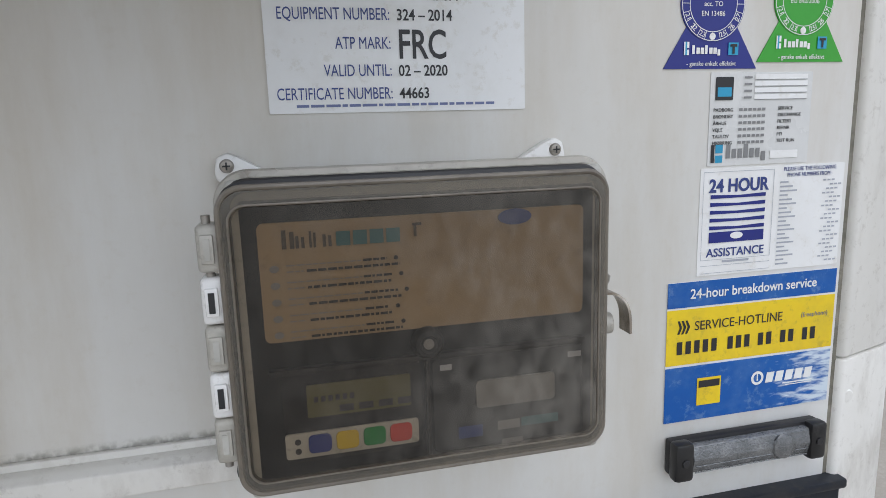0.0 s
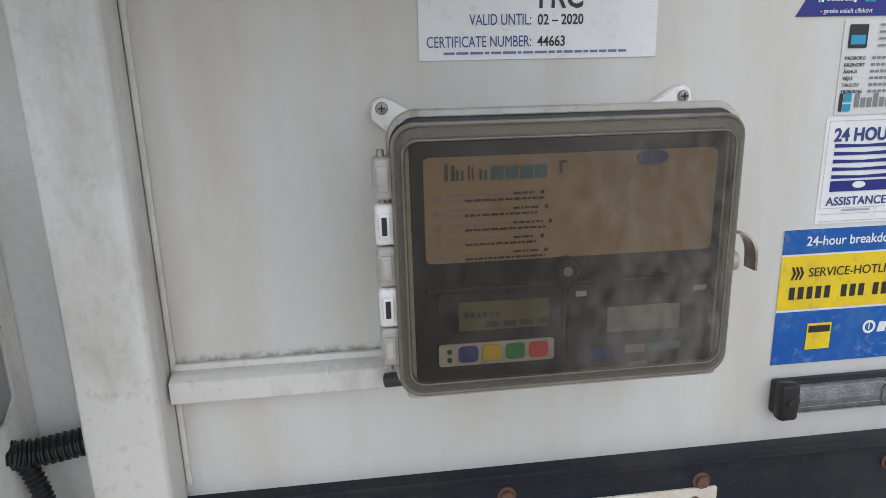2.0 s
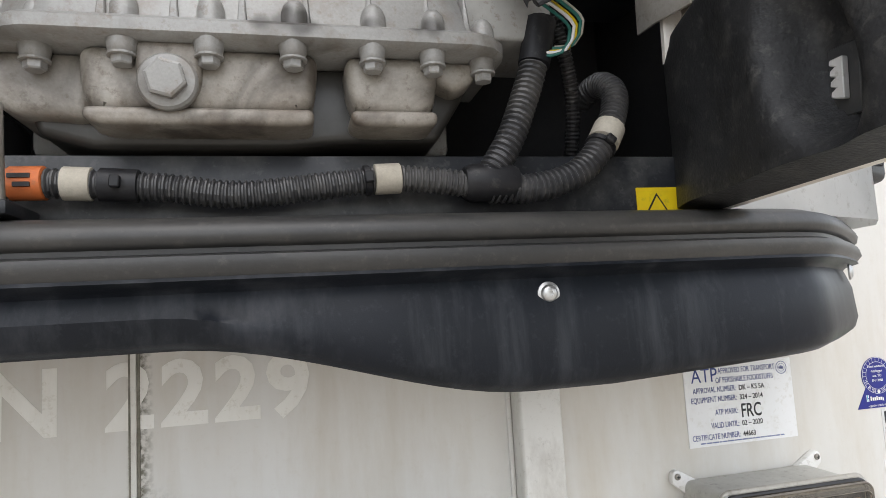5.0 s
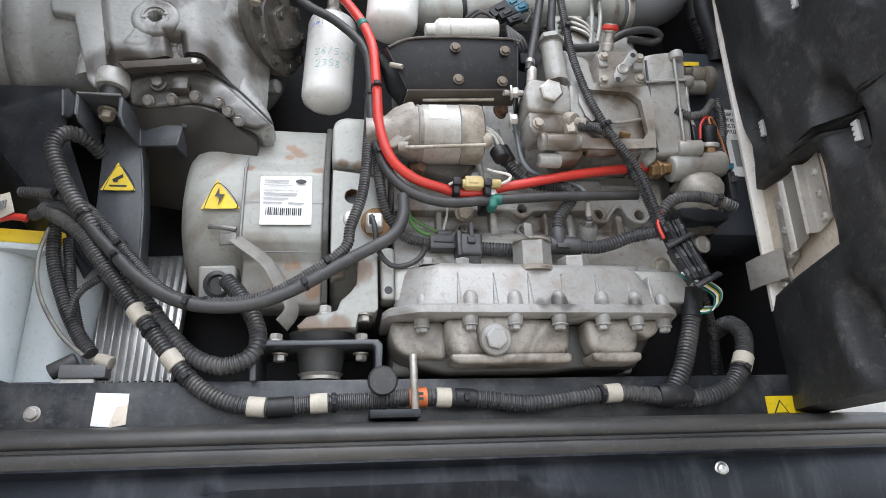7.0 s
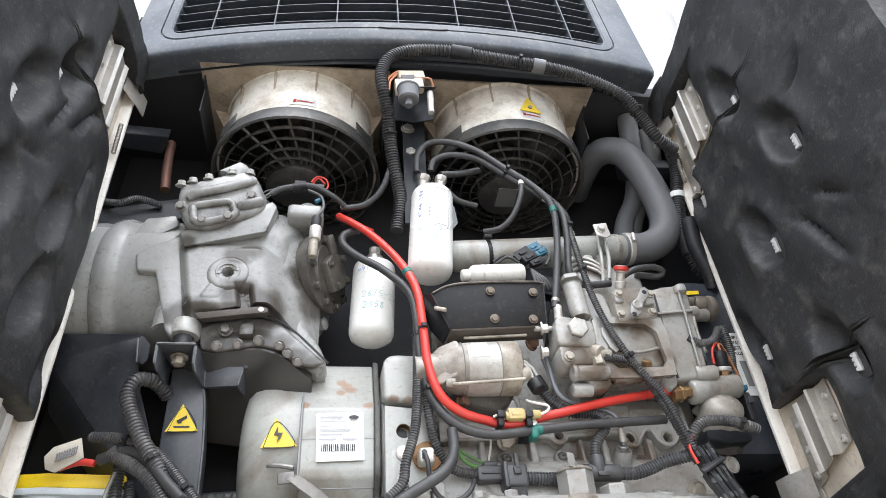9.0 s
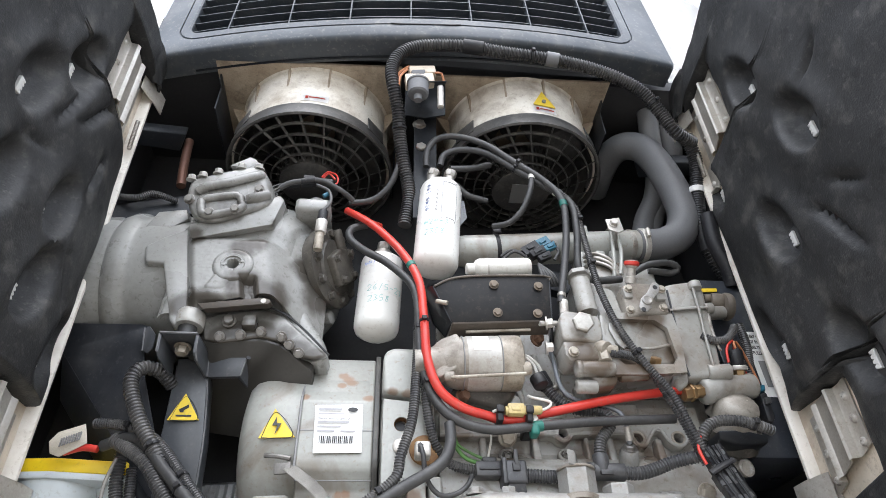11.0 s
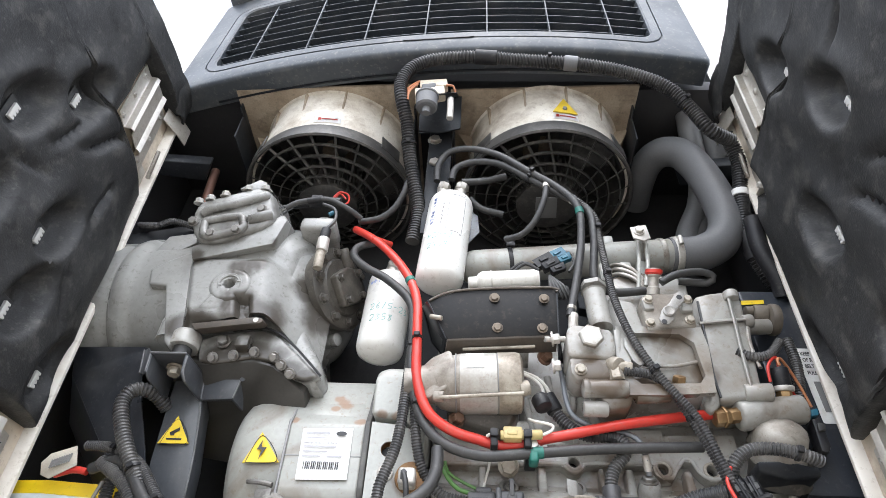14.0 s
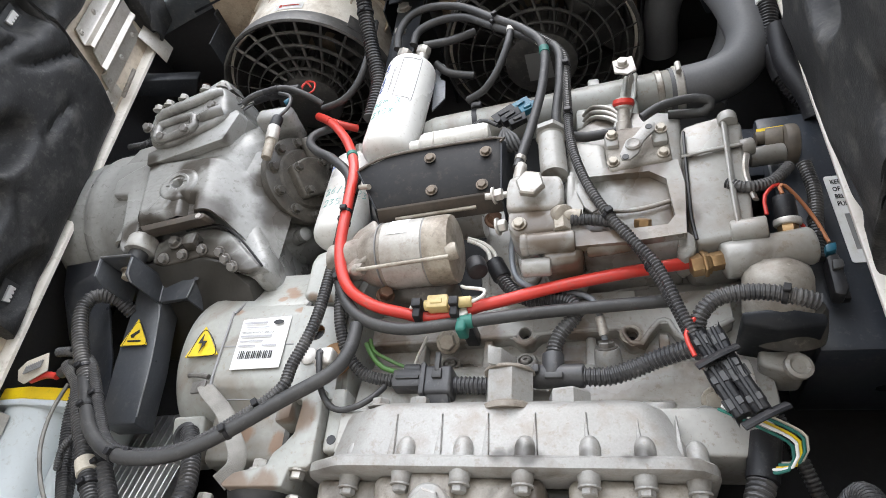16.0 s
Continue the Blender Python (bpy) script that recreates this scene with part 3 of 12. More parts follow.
# bevelled margin: the same plastic, more hazed
smoke_bevel = bpy.data.materials.new("hazed_lid_bevel")
smoke_bevel.use_nodes = True
bn_, bl_ = smoke_bevel.node_tree.nodes, smoke_bevel.node_tree.links
bn_.clear()
b_out_n, b_clear, b_haze, b_mix = bn_.new("ShaderNodeOutputMaterial"), bn_.new("ShaderNodeBsdfTransparent"), bn_.new("ShaderNodeBsdfDiffuse"), bn_.new("ShaderNodeMixShader")
b_noise, b_ramp = bn_.new("ShaderNodeTexNoise"), bn_.new("ShaderNodeMapRange")
b_noise.inputs["Scale"].default_value, b_noise.inputs["Detail"].default_value = 24.0, 6
b_ramp.inputs["To Min"].default_value, b_ramp.inputs["To Max"].default_value = 0.12, 0.46
b_clear.inputs["Color"].default_value, b_haze.inputs["Color"].default_value = (0.62, 0.58, 0.51, 1), (0.36, 0.335, 0.29, 1)
bl_.new(b_noise.outputs["Fac"], b_ramp.inputs["Value"])
bl_.new(b_ramp.outputs["Result"], b_mix.inputs["Fac"])
bl_.new(b_clear.outputs["BSDF"], b_mix.inputs[1])
bl_.new(b_haze.outputs["BSDF"], b_mix.inputs[2])
bl_.new(b_mix.outputs["Shader"], b_out_n.inputs["Surface"])

# edge-on thickness of the smoky plastic
lid_edge = mat("smoky_lid_edge", (0.20, 0.175, 0.14), (0.14, 0.12, 0.095), 20.0, 0.3, dirt=(0.07, 0.06, 0.05), dscale=25, damount=0.5, fine=0.1)
flange_plastic = mat("hazed_flange_plastic", (0.42, 0.395, 0.345), (0.34, 0.315, 0.27), 12.0, 0.32, dirt=(0.16, 0.14, 0.11), dscale=22, damount=0.5, fine=0.1)
print_pale = mat("thin_label_print", (0.33, 0.33, 0.34), (0.40, 0.40, 0.41), 60.0, 0.5, fine=0.05)
faded_ink = mat("faded_brown_ink", (0.045, 0.036, 0.026), (0.075, 0.06, 0.04), 60.0, 0.5, fine=0.05)
ink_teal_dark = mat("dim_teal_ink", (0.03, 0.13, 0.16), (0.05, 0.15, 0.17), 20.0, 0.5, fine=0.05)
# besides dust, sky sheen on the lip's upper faces is in this colour
lip_rubber = mat("dusty_sheen_lip_rubber", (0.046, 0.044, 0.042), (0.028, 0.028, 0.028), 4.0, 0.42, bump=0.2, bscale=220, dirt=(0.095, 0.088, 0.078), dscale=5, damount=0.6, streak=2.5, fine=0.25)
sill_paint = mat("worn_sill_paint", (0.030, 0.032, 0.037), (0.021, 0.023, 0.027), 7.0, 0.36, bump=0.08, bscale=200, dirt=(0.13, 0.13, 0.125), dscale=13, damount=0.7, aspec=0.4)
label_orange = mat("orange_label", (0.72, 0.19, 0.045), (0.62, 0.16, 0.05), 14.0, 0.45, fine=0.06, dirt=(0.20, 0.12, 0.08), dscale=30, damount=0.35)
wire_orange = mat("orange_wire", (0.50, 0.20, 0.09), (0.42, 0.17, 0.08), 14.0, 0.4, fine=0.06)
plug_teal = mat("teal_plug", (0.02, 0.13, 0.19), (0.02, 0.10, 0.16), 14.0, 0.4, fine=0.06)
address_ink = mat("faint_blue_ink", (0.16, 0.19, 0.36), rough=0.5, fine=0.05)


def scuffed(base, name, colour, x0, x1):
    """A copy of a print colour rubbed pale in fine slanting scuffs, growing from x0 to x1."""
    m = base.copy()
    m.name = name
    n, l = m.node_tree.nodes, m.node_tree.links
    bs = n["Principled BSDF"]
    src = bs.inputs["Base Color"].links[0].from_socket
    tc, mp, ns, sp = n.new("ShaderNodeTexCoord"), n.new("ShaderNodeMapping"), n.new("ShaderNodeTexNoise"), n.new("ShaderNodeSeparateXYZ")
    mp.inputs["Rotation"].default_value, mp.inputs["Scale"].default_value = (0, 0.65, 0), (60, 1, 260)
    ns.inputs["Scale"].default_value, ns.inputs["Detail"].default_value = 1.0, 9
    grow, cut, both = n.new("ShaderNodeMapRange"), n.new("ShaderNodeMapRange"), n.new("ShaderNodeMath")
    grow.inputs["From Min"].default_value, grow.inputs["From Max"].default_value = x0, x1
    grow.inputs["To Min"].default_value, grow.inputs["To Max"].default_value = -0.34, 0.12
    both.operation = "ADD"
    cut.inputs["From Min"].default_value, cut.inputs["From Max"].default_value = 0.42, 0.66
    l.new(tc.outputs["Object"], mp.inputs["Vector"])
    l.new(mp.outputs["Vector"], ns.inputs["Vector"])
    l.new(tc.outputs["Object"], sp.inputs["Vector"])
    l.new(sp.outputs["X"], grow.inputs["Value"])
    l.new(ns.outputs["Fac"], both.inputs[0])
    l.new(grow.outputs["Result"], both.inputs[1])
    l.new(both.outputs["Value"], cut.inputs["Value"])
    mx = n.new("ShaderNodeMix")
    mx.data_type = "RGBA"
    mx.inputs["B"].default_value = (*colour, 1)
    l.new(cut.outputs["Result"], mx.inputs["Factor"])
    l.new(src, mx.inputs["A"])
    l.new(mx.outputs["Result"], bs.inputs["Base Color"])
    return m


worn_blue = scuffed(hotline_blue, "scuffed_blue_print", (0.58, 0.66, 0.74), 0.39, 0.475)


def stained(base, name, colour, spots, strength=0.9, grain=22, tall=1.0):
    """A copy of a paint with oil and soot soaked in round leaks: spots of (place, reach)."""
    m = base.copy()
    m.name = name
    n, l = m.node_tree.nodes, m.node_tree.links
    bs = n["Principled BSDF"]
    src = bs.inputs["Base Color"].links[0].from_socket
    tc = n.new("ShaderNodeTexCoord")
    ns = n.new("ShaderNodeTexNoise")
    ns.inputs["Scale"].default_value, ns.inputs["Detail"].default_value = grain, 8
    mp = n.new("ShaderNodeMapping")
    mp.inputs["Scale"].default_value = (1, 1, tall)
    l.new(tc.outputs["Object"], mp.inputs["Vector"])
    l.new(mp.outputs["Vector"], ns.inputs["Vector"])
    total = None
    for place, reach in spots:
        d = n.new("ShaderNodeVectorMath")
        d.operation = "DISTANCE"
        l.new(tc.outputs["Object"], d.inputs[0])
        d.inputs[1].default_value = place
        r = n.new("ShaderNodeMapRange")
        l.new(d.outputs["Value"], r.inputs["Value"])
        r.inputs["From Min"].default_value, r.inputs["From Max"].default_value = 0.0, reach
        r.inputs["To Min"].default_value, r.inputs["To Max"].default_value = 1.0, 0.0
        if total is None:
            total = r.outputs["Result"]
        else:
            k = n.new("ShaderNodeMath")
            k.operation = "MAXIMUM"
            l.new(total, k.inputs[0])
            l.new(r.outputs["Result"], k.inputs[1])
            total = k.outputs["Value"]
    mixed = n.new("ShaderNodeMath")
    mixed.operation = "MULTIPLY_ADD"
    l.new(ns.outputs["Fac"], mixed.inputs[0])
    mixed.inputs[1].default_value = 0.9
    l.new(total, mixed.inputs[2])
    edge = n.new("ShaderNodeMapRange")
    edge.interpolation_type = "SMOOTHSTEP"
    l.new(mixed.outputs["Value"], edge.inputs["Value"])
    edge.inputs["From Min"].default_value, edge.inputs["From Max"].default_value = 0.62, 1.05
    edge.inputs["To Max"].default_value = strength
    gate = n.new("ShaderNodeMath")
    gate.operation = "MULTIPLY"
    near = n.new("ShaderNodeMapRange")
    l.new(total, near.inputs["Value"])
    near.inputs["From Max"].default_value = 0.15
    l.new(edge.outputs["Result"], gate.inputs[0])
    l.new(near.outputs["Result"], gate.inputs[1])
    mx = n.new("ShaderNodeMix")
    mx.data_type = "RGBA"
    mx.inputs["B"].default_value = (*colour, 1)
    l.new(gate.outputs["Value"], mx.inputs["Factor"])
    l.new(src, mx.inputs["A"])
    l.new(mx.outputs["Result"], bs.inputs["Base Color"])
    return m


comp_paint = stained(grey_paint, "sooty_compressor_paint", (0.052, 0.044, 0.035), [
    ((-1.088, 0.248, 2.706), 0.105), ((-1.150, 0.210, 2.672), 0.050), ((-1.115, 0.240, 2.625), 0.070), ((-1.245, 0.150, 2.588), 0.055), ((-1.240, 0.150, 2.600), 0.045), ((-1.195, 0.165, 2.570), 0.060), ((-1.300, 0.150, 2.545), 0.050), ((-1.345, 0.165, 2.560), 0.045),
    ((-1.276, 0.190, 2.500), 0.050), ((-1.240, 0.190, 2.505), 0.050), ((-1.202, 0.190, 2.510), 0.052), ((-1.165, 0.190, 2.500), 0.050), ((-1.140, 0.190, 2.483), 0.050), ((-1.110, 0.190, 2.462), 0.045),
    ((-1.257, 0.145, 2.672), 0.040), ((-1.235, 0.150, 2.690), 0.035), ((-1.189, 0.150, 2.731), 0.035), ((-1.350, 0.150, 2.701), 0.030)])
RUST = (0.27, 0.125, 0.050)
gen_paint = stained(pale_paint, "rust_run_generator_paint", RUST, [((-1.048, 0.250, 2.462), 0.016), ((-1.040, 0.247, 2.452), 0.018), ((-1.033, 0.243, 2.442), 0.018), ((-1.050, 0.238, 2.435), 0.014), ((-1.044, 0.243, 2.238), 0.012), ((-1.032, 0.243, 2.240), 0.012), ((-1.058, 0.246, 2.215), 0.020), ((-1.000, 0.246, 2.200), 0.024), ((-1.112, 0.218, 2.402), 0.014), ((-1.000, 0.218, 2.402), 0.014)], 0.6, 90, 0.35)
bell_paint = stained(pale_paint, "rust_streaked_housing_paint", (0.17, 0.090, 0.045), [((-0.960, 0.172, 2.390), 0.016), ((-0.935, 0.172, 2.386), 0.016), ((-0.905, 0.180, 2.285), 0.034), ((-0.952, 0.178, 2.210), 0.030), ((-0.930, 0.175, 2.205), 0.036), ((-1.000, 0.168, 2.120), 0.030), ((-0.960, 0.168, 2.120), 0.030)], 0.65, 60, 0.5)
gen_rust = mat("ochre_rust", (0.30, 0.17, 0.06), (0.16, 0.075, 0.03), 40.0, 0.6, bump=0.2, bscale=250)
joint_dark = mat("dark_joint", (0.06, 0.058, 0.054), (0.10, 0.097, 0.09), 25.0, 0.5, dirt=(0.16, 0.15, 0.13), dscale=20, damount=0.5)
pan_alu = stained(cast_alu, "oil_wept_cast_aluminium", (0.055, 0.050, 0.045), [((-0.640, 0.128, 2.146), 0.020), ((-0.660, 0.126, 2.144), 0.018), ((-0.625, 0.126, 2.142), 0.022), ((-0.512, 0.126, 2.146), 0.022), ((-0.525, 0.126, 2.142), 0.016), ((-0.566, 0.126, 2.146), 0.012)], 0.8)
block_paint = stained(grey_paint_b, "rust_dripped_block_paint", (0.13, 0.075, 0.040), [((-0.752, 0.215, 2.318), 0.040), ((-0.511, 0.222, 2.330), 0.030), ((-0.649, 0.222, 2.330), 0.024), ((-0.700, 0.222, 2.345), 0.030), ((-0.580, 0.225, 2.345), 0.030), ((-0.840, 0.222, 2.340), 0.040), ((-0.600, 0.235, 2.310), 0.050), ((-0.480, 0.230, 2.310), 0.040)], 0.6, 60)
engine_paint = stained(pump_grey, "brown_stained_engine_paint", (0.085, 0.055, 0.032), [
    ((-0.482, 0.125, 2.530), 0.045), ((-0.507, 0.125, 2.535), 0.035), ((-0.622, 0.112, 2.448), 0.045), ((-0.601, 0.118, 2.427), 0.045), ((-0.535, 0.135, 2.442), 0.050), ((-0.568, 0.145, 2.409), 0.055), ((-0.436, 0.140, 2.458), 0.035), ((-0.500, 0.150, 2.419), 0.045),
    ((-0.765, 0.180, 2.285), 0.040), ((-0.664, 0.180, 2.289), 0.040), ((-0.570, 0.180, 2.310), 0.045), ((-0.827, 0.190, 2.283), 0.050), ((-0.661, 0.185, 2.328), 0.030), ((-0.440, 0.180, 2.314), 0.035)], 0.8)
filter_steel = mat("grey_filter_steel", (0.20, 0.215, 0.235), (0.15, 0.16, 0.175), 10.0, 0.4, dirt=(0.10, 0.09, 0.08), dscale=16, damount=0.5)

# ---- ground and trailer body ----
g = mesh()
bmesh.ops.create_grid(g, x_segments=40, y_segments=40, size=400.0)
ground = solo("ground", g, asphalt, "pale sandy gravel yard", "ground", kind="structure", smooth=0)


def wall_material():
    """White front panel with runs of grime and black mould along the fittings' upper edges."""
    m = white_panel.copy()
    m.name = "white_panel_front"
    n, l = m.node_tree.nodes, m.node_tree.links
    bs = n["Principled BSDF"]
    src = bs.inputs["Base Color"].links[0].from_socket
    tc = n.new("ShaderNodeTexCoord")
    sp = n.new("ShaderNodeSeparateXYZ")
    l.new(tc.outputs["Object"], sp.inputs["Vector"])

    def math_node(op, a, b=None):
        k = n.new("ShaderNodeMath")
        k.operation = op
        for i, v in enumerate((a, b)):
            if v is None:
                continue
            if isinstance(v, (int, float)):
                k.inputs[i].default_value = v
            else:
                l.new(v, k.inputs[i])
        return k.outputs["Value"]

    def band(axis, lo, hi, fade):
        """1 between lo and hi, falling off over fade."""
        c, h = (lo + hi) / 2, (hi - lo) / 2
        d = math_node("ABSOLUTE", math_node("SUBTRACT", sp.outputs[axis], c))
        r = n.new("ShaderNodeMapRange")
        l.new(d, r.inputs["Value"])
        r.inputs["From Min"].default_value, r.inputs["From Max"].default_value = h, h + fade
        r.inputs["To Min"].default_value, r.inputs["To Max"].default_value = 1, 0
        return r.outputs["Result"]

    ns = n.new("ShaderNodeTexNoise")
    ns.inputs["Scale"].default_value, ns.inputs["Detail"].default_value = 130, 10
    l.new(tc.outputs["Object"], ns.inputs["Vector"])
    mould = math_node("MULTIPLY", band("Z", 1.604, 1.615, 0.012), band("X", -2.0, -0.40, 0.02))
    seam = math_node("MAXIMUM", math_node("MULTIPLY", band("X", -0.842, -0.836, 0.014), band("Z", 1.61, 2.1, 0.02)), math_node("MULTIPLY", band("X", -0.842, -0.822, 0.03), band("Z", 1.605, 1.635, 0.06)))
    rail = math_node("MULTIPLY", band("Z", 1.407, 1.411, 0.006), band("X", -0.27, -0.07, 0.01))
    side = math_node("MULTIPLY", band("X", -0.375, -0.365, 0.03), band("Z", 1.28, 1.62, 0.03))
    total = math_node("MAXIMUM", math_node("MAXIMUM", mould, seam), math_node("MAXIMUM", math_node("MULTIPLY", rail, 0.6), math_node("MULTIPLY", side, 0.08)))
    # brown runs down the wall, stronger towards the skirt
    run_map = n.new("ShaderNodeMapping")
    run_map.inputs["Scale"].default_value = (34, 1, 2.2)
    l.new(tc.outputs["Object"], run_map.inputs["Vector"])
    run_noise = n.new("ShaderNodeTexNoise")
    run_noise.inputs["Scale"].default_value, run_noise.inputs["Detail"].default_value = 1.0, 6
    l.new(run_map.outputs["Vector"], run_noise.inputs["Vector"])
    run_rng = n.new("ShaderNodeMapRange")
    l.new(run_noise.outputs["Fac"], run_rng.inputs["Value"])
    run_rng.inputs["From Min"].default_value, run_rng.inputs["From Max"].default_value = 0.30, 0.70
    run_rng.inputs["To Min"].default_value, run_rng.inputs["To Max"].default_value = 0.35, 1.0
    washed = math_node("MULTIPLY", math_node("MULTIPLY", run_rng.outputs["Result"], band("Z", 1.80, 2.3, 0.26)), 0.26)
    wm = n.new("ShaderNodeMix")
    wm.data_type = "RGBA"
    wm.inputs["B"].default_value = (0.47, 0.385, 0.275, 1)
    l.new(washed, wm.inputs["Factor"])
    l.new(src, wm.inputs["A"])
    src = wm.outputs["Result"]
    rm = n.new("ShaderNodeMapRange")
    l.new(ns.outputs["Fac"], rm.inputs["Value"])
    rm.inputs["From Min"].default_value, rm.inputs["From Max"].default_value = 0.42, 0.60
    fac = math_node("MULTIPLY", math_node("MULTIPLY", total, rm.outputs["Result"]), 0.92)
    mx = n.new("ShaderNodeMix")
    mx.data_type = "RGBA"
    mx.inputs["B"].default_value = (0.13, 0.12, 0.085, 1)
    l.new(fac, mx.inputs["Factor"])
    l.new(src, mx.inputs["A"])
    l.new(mx.outputs["Result"], bs.inputs["Base Color"])
    return m


front_white = wall_material()
wall_front = thing("wall_front", "white painted insulated trailer front wall with grime runs", "trailer wall", (-0.9, 0.5, 1.27), kind="structure")
part("panel", box(mesh(), -2.35, -0.8465, 0.5, 0.56, 1.262, 4.0, 0.002), front_white, wall_front)
part("panel", box(mesh(), -0.8435, 0.489, 0.5, 0.56, 1.262, 4.0, 0.002), front_white, wall_front)
part("seam_strip", box(mesh(), -0.8495, -0.8425, 0.496, 0.503, 1.622, 3.9, 0.001), white_paint, wall_front, "pale joint strip between dirty sealant beads")
for x0_, x1_ in ((-0.8525, -0.8497), (-0.8423, -0.8385)):
    part("sealant", box(mesh(), x0_, x1_, 0.498, 0.503, 1.613, 3.9, 0.0005), seal, wall_front, "black mouldy sealant bead")
corner = mesh()
prism(corner, [(0.493, 0.5, 1.405), (0.498, 0.494, 1.405), (0.585, 0.52, 1.405), (0.612, 0.56, 1.405), (0.62, 0.66, 1.405), (0.493, 0.66, 1.405)], (0, 0, 2.6), 0.003)
prism(corner, [(0.493, 0.5, 1.20), (0.498, 0.494, 1.20), (0.585, 0.52, 1.20), (0.612, 0.56, 1.20), (0.62, 0.66, 1.20), (0.493, 0.66, 1.20)], (0, 0, 0.203), 0.003)
part("corner_post", corner, white_paint, wall_front, "chipped white corner post in two lengths")
part("joint", box(mesh(), 0.4885, 0.4945, 0.501, 0.512, 1.2, 4.0), seal, wall_front, "dark joint beside the corner post")
cp = mesh()
lathe(cp, (0.508, 0.499, 1.362), -Y, [(0.0075, 0), (0.0075, 0.0015), (0.006, 0.003), (0.002, 0.0034)], 18)
part("plug", cp, white_paint, wall_front, "white painted rivet cap")
trailer_body = solo("trailer_body", box(mesh(), -2.36, 0.60, 0.562, 13.6, 1.15, 4.0, 0.02), white_gloss, "white refrigerated semi-trailer body", "trailer", kind="structure")

# chassis cross bar below the wall
bar = thing("chassis_crossbar", "dark blue-black painted steel bar with rusty bolts under the wall", "steel bar", (-0.2, 0.49, 1.1))
part("bar", box(mesh(), -2.35, 0.505, 0.492, 0.55, 1.0, 1.266, 0.004), bar_paint, bar)
part("top_strip", box(mesh(), -2.35, 0.505, 0.484, 0.53, 1.266, 1.277, 0.003), bar_paint, bar)
bolts(bar, [(-0.172, 0.492, 1.251), (0.027, 0.492, 1.249), (0.229, 0.492, 1.243), (0.440, 0.492, 1.243), (-0.37, 0.492, 1.25)], (0, -1, 0), 0.007, 0.006, rusty)

plate = thing("identity_plate", "cracked rust-stained white plate screwed to the dark crossbar", "plate", (0.124, 0.489, 1.19))
flat("sheet", rounded(0.002, 0.246, 1.09, 1.236, 0.002), 0.002, plate_white, on_wall(0.4905), plate)
for i in range(6):
    bars([(0.065 + i * 0.0205, 0.065 + i * 0.0205 + 0.014, 1.202, 0.02)], faded_ink, plate, on_wall(0.4888), "number_bar")
bars([(0.092 + i * 0.0042, 0.092 + i * 0.0042 + (0.0026 if i % 3 else 0.0014), 1.160, 0.024) for i in range(14)], ink, plate, on_wall(0.4888), "barcode")
bolts(plate, [(0.024, 0.489, 1.222), (0.222, 0.489, 1.222)], (0, -1, 0), 0.004, 0.003, rusty, "screw")

# ---- cable covers on the wall ----
duct = thing("cable_duct", "upright white painted sheet cable duct on the wall", "cable duct", (-0.303, 0.5, 1.272))
part("cover", prism(mesh(), [(-0.335, 0.496, 1.272), (-0.335, 0.462, 1.272), (-0.332, 0.458, 1.272), (-0.274, 0.458, 1.272), (-0.271, 0.462, 1.272), (-0.2705, 0.496, 1.272)], (0, 0, 0.583), 0.0015), white_paint, duct)
part("flange", box(mesh(), -0.342, -0.335, 0.496, 0.5, 1.29, 1.85, 0.001), white_paint, duct)
part("flange", box(mesh(), -0.2705, -0.2655, 0.496, 0.5, 1.29, 1.85, 0.001), white_paint, duct)
rail = thing("cable_trunking", "short white horizontal cable cover beside the duct", "cable trunking", (-0.17, 0.5, 1.38))
part("cover", prism(mesh(), [(-0.268, 0.496, 1.405), (-0.268, 0.486, 1.4035), (-0.268, 0.478, 1.400), (-0.268, 0.478, 1.381), (-0.268, 0.482, 1.379), (-0.268, 0.496, 1.379)], (0.197, 0, 0), 0.001), white_paint, rail)
part("back_strip", box(mesh(), -0.267, -0.073, 0.494, 0.4995, 1.376, 1.410, 0.001), white_paint, rail)

# ---- data logger in its smoky box ----
logger = thing("data_logger", "data logger in a scratched smoky clear box with four colour keys", "data logger", (0.055, 0.5, 1.41))
FY = 0.385  # depth of the instrument face
bx = mesh()
for x0, x1, z0, z1, y0, y1, b in ((-0.066, 0.166, 1.416, 1.615, 0.394, 0.5, 0.012), (-0.071, 0.170, 1.4145, 1.6175, 0.387, 0.398, 0.004)):
    box(bx, x0, x1, y0, y1, z0, z1, b, 3)
part("base", bx, box_grey, logger, "dirty pale grey box base with a rim")
EARS = ((-0.077, 1.622, 1, -1), (0.180, 1.625, -1, -1), (-0.079, 1.424, 1, 1))
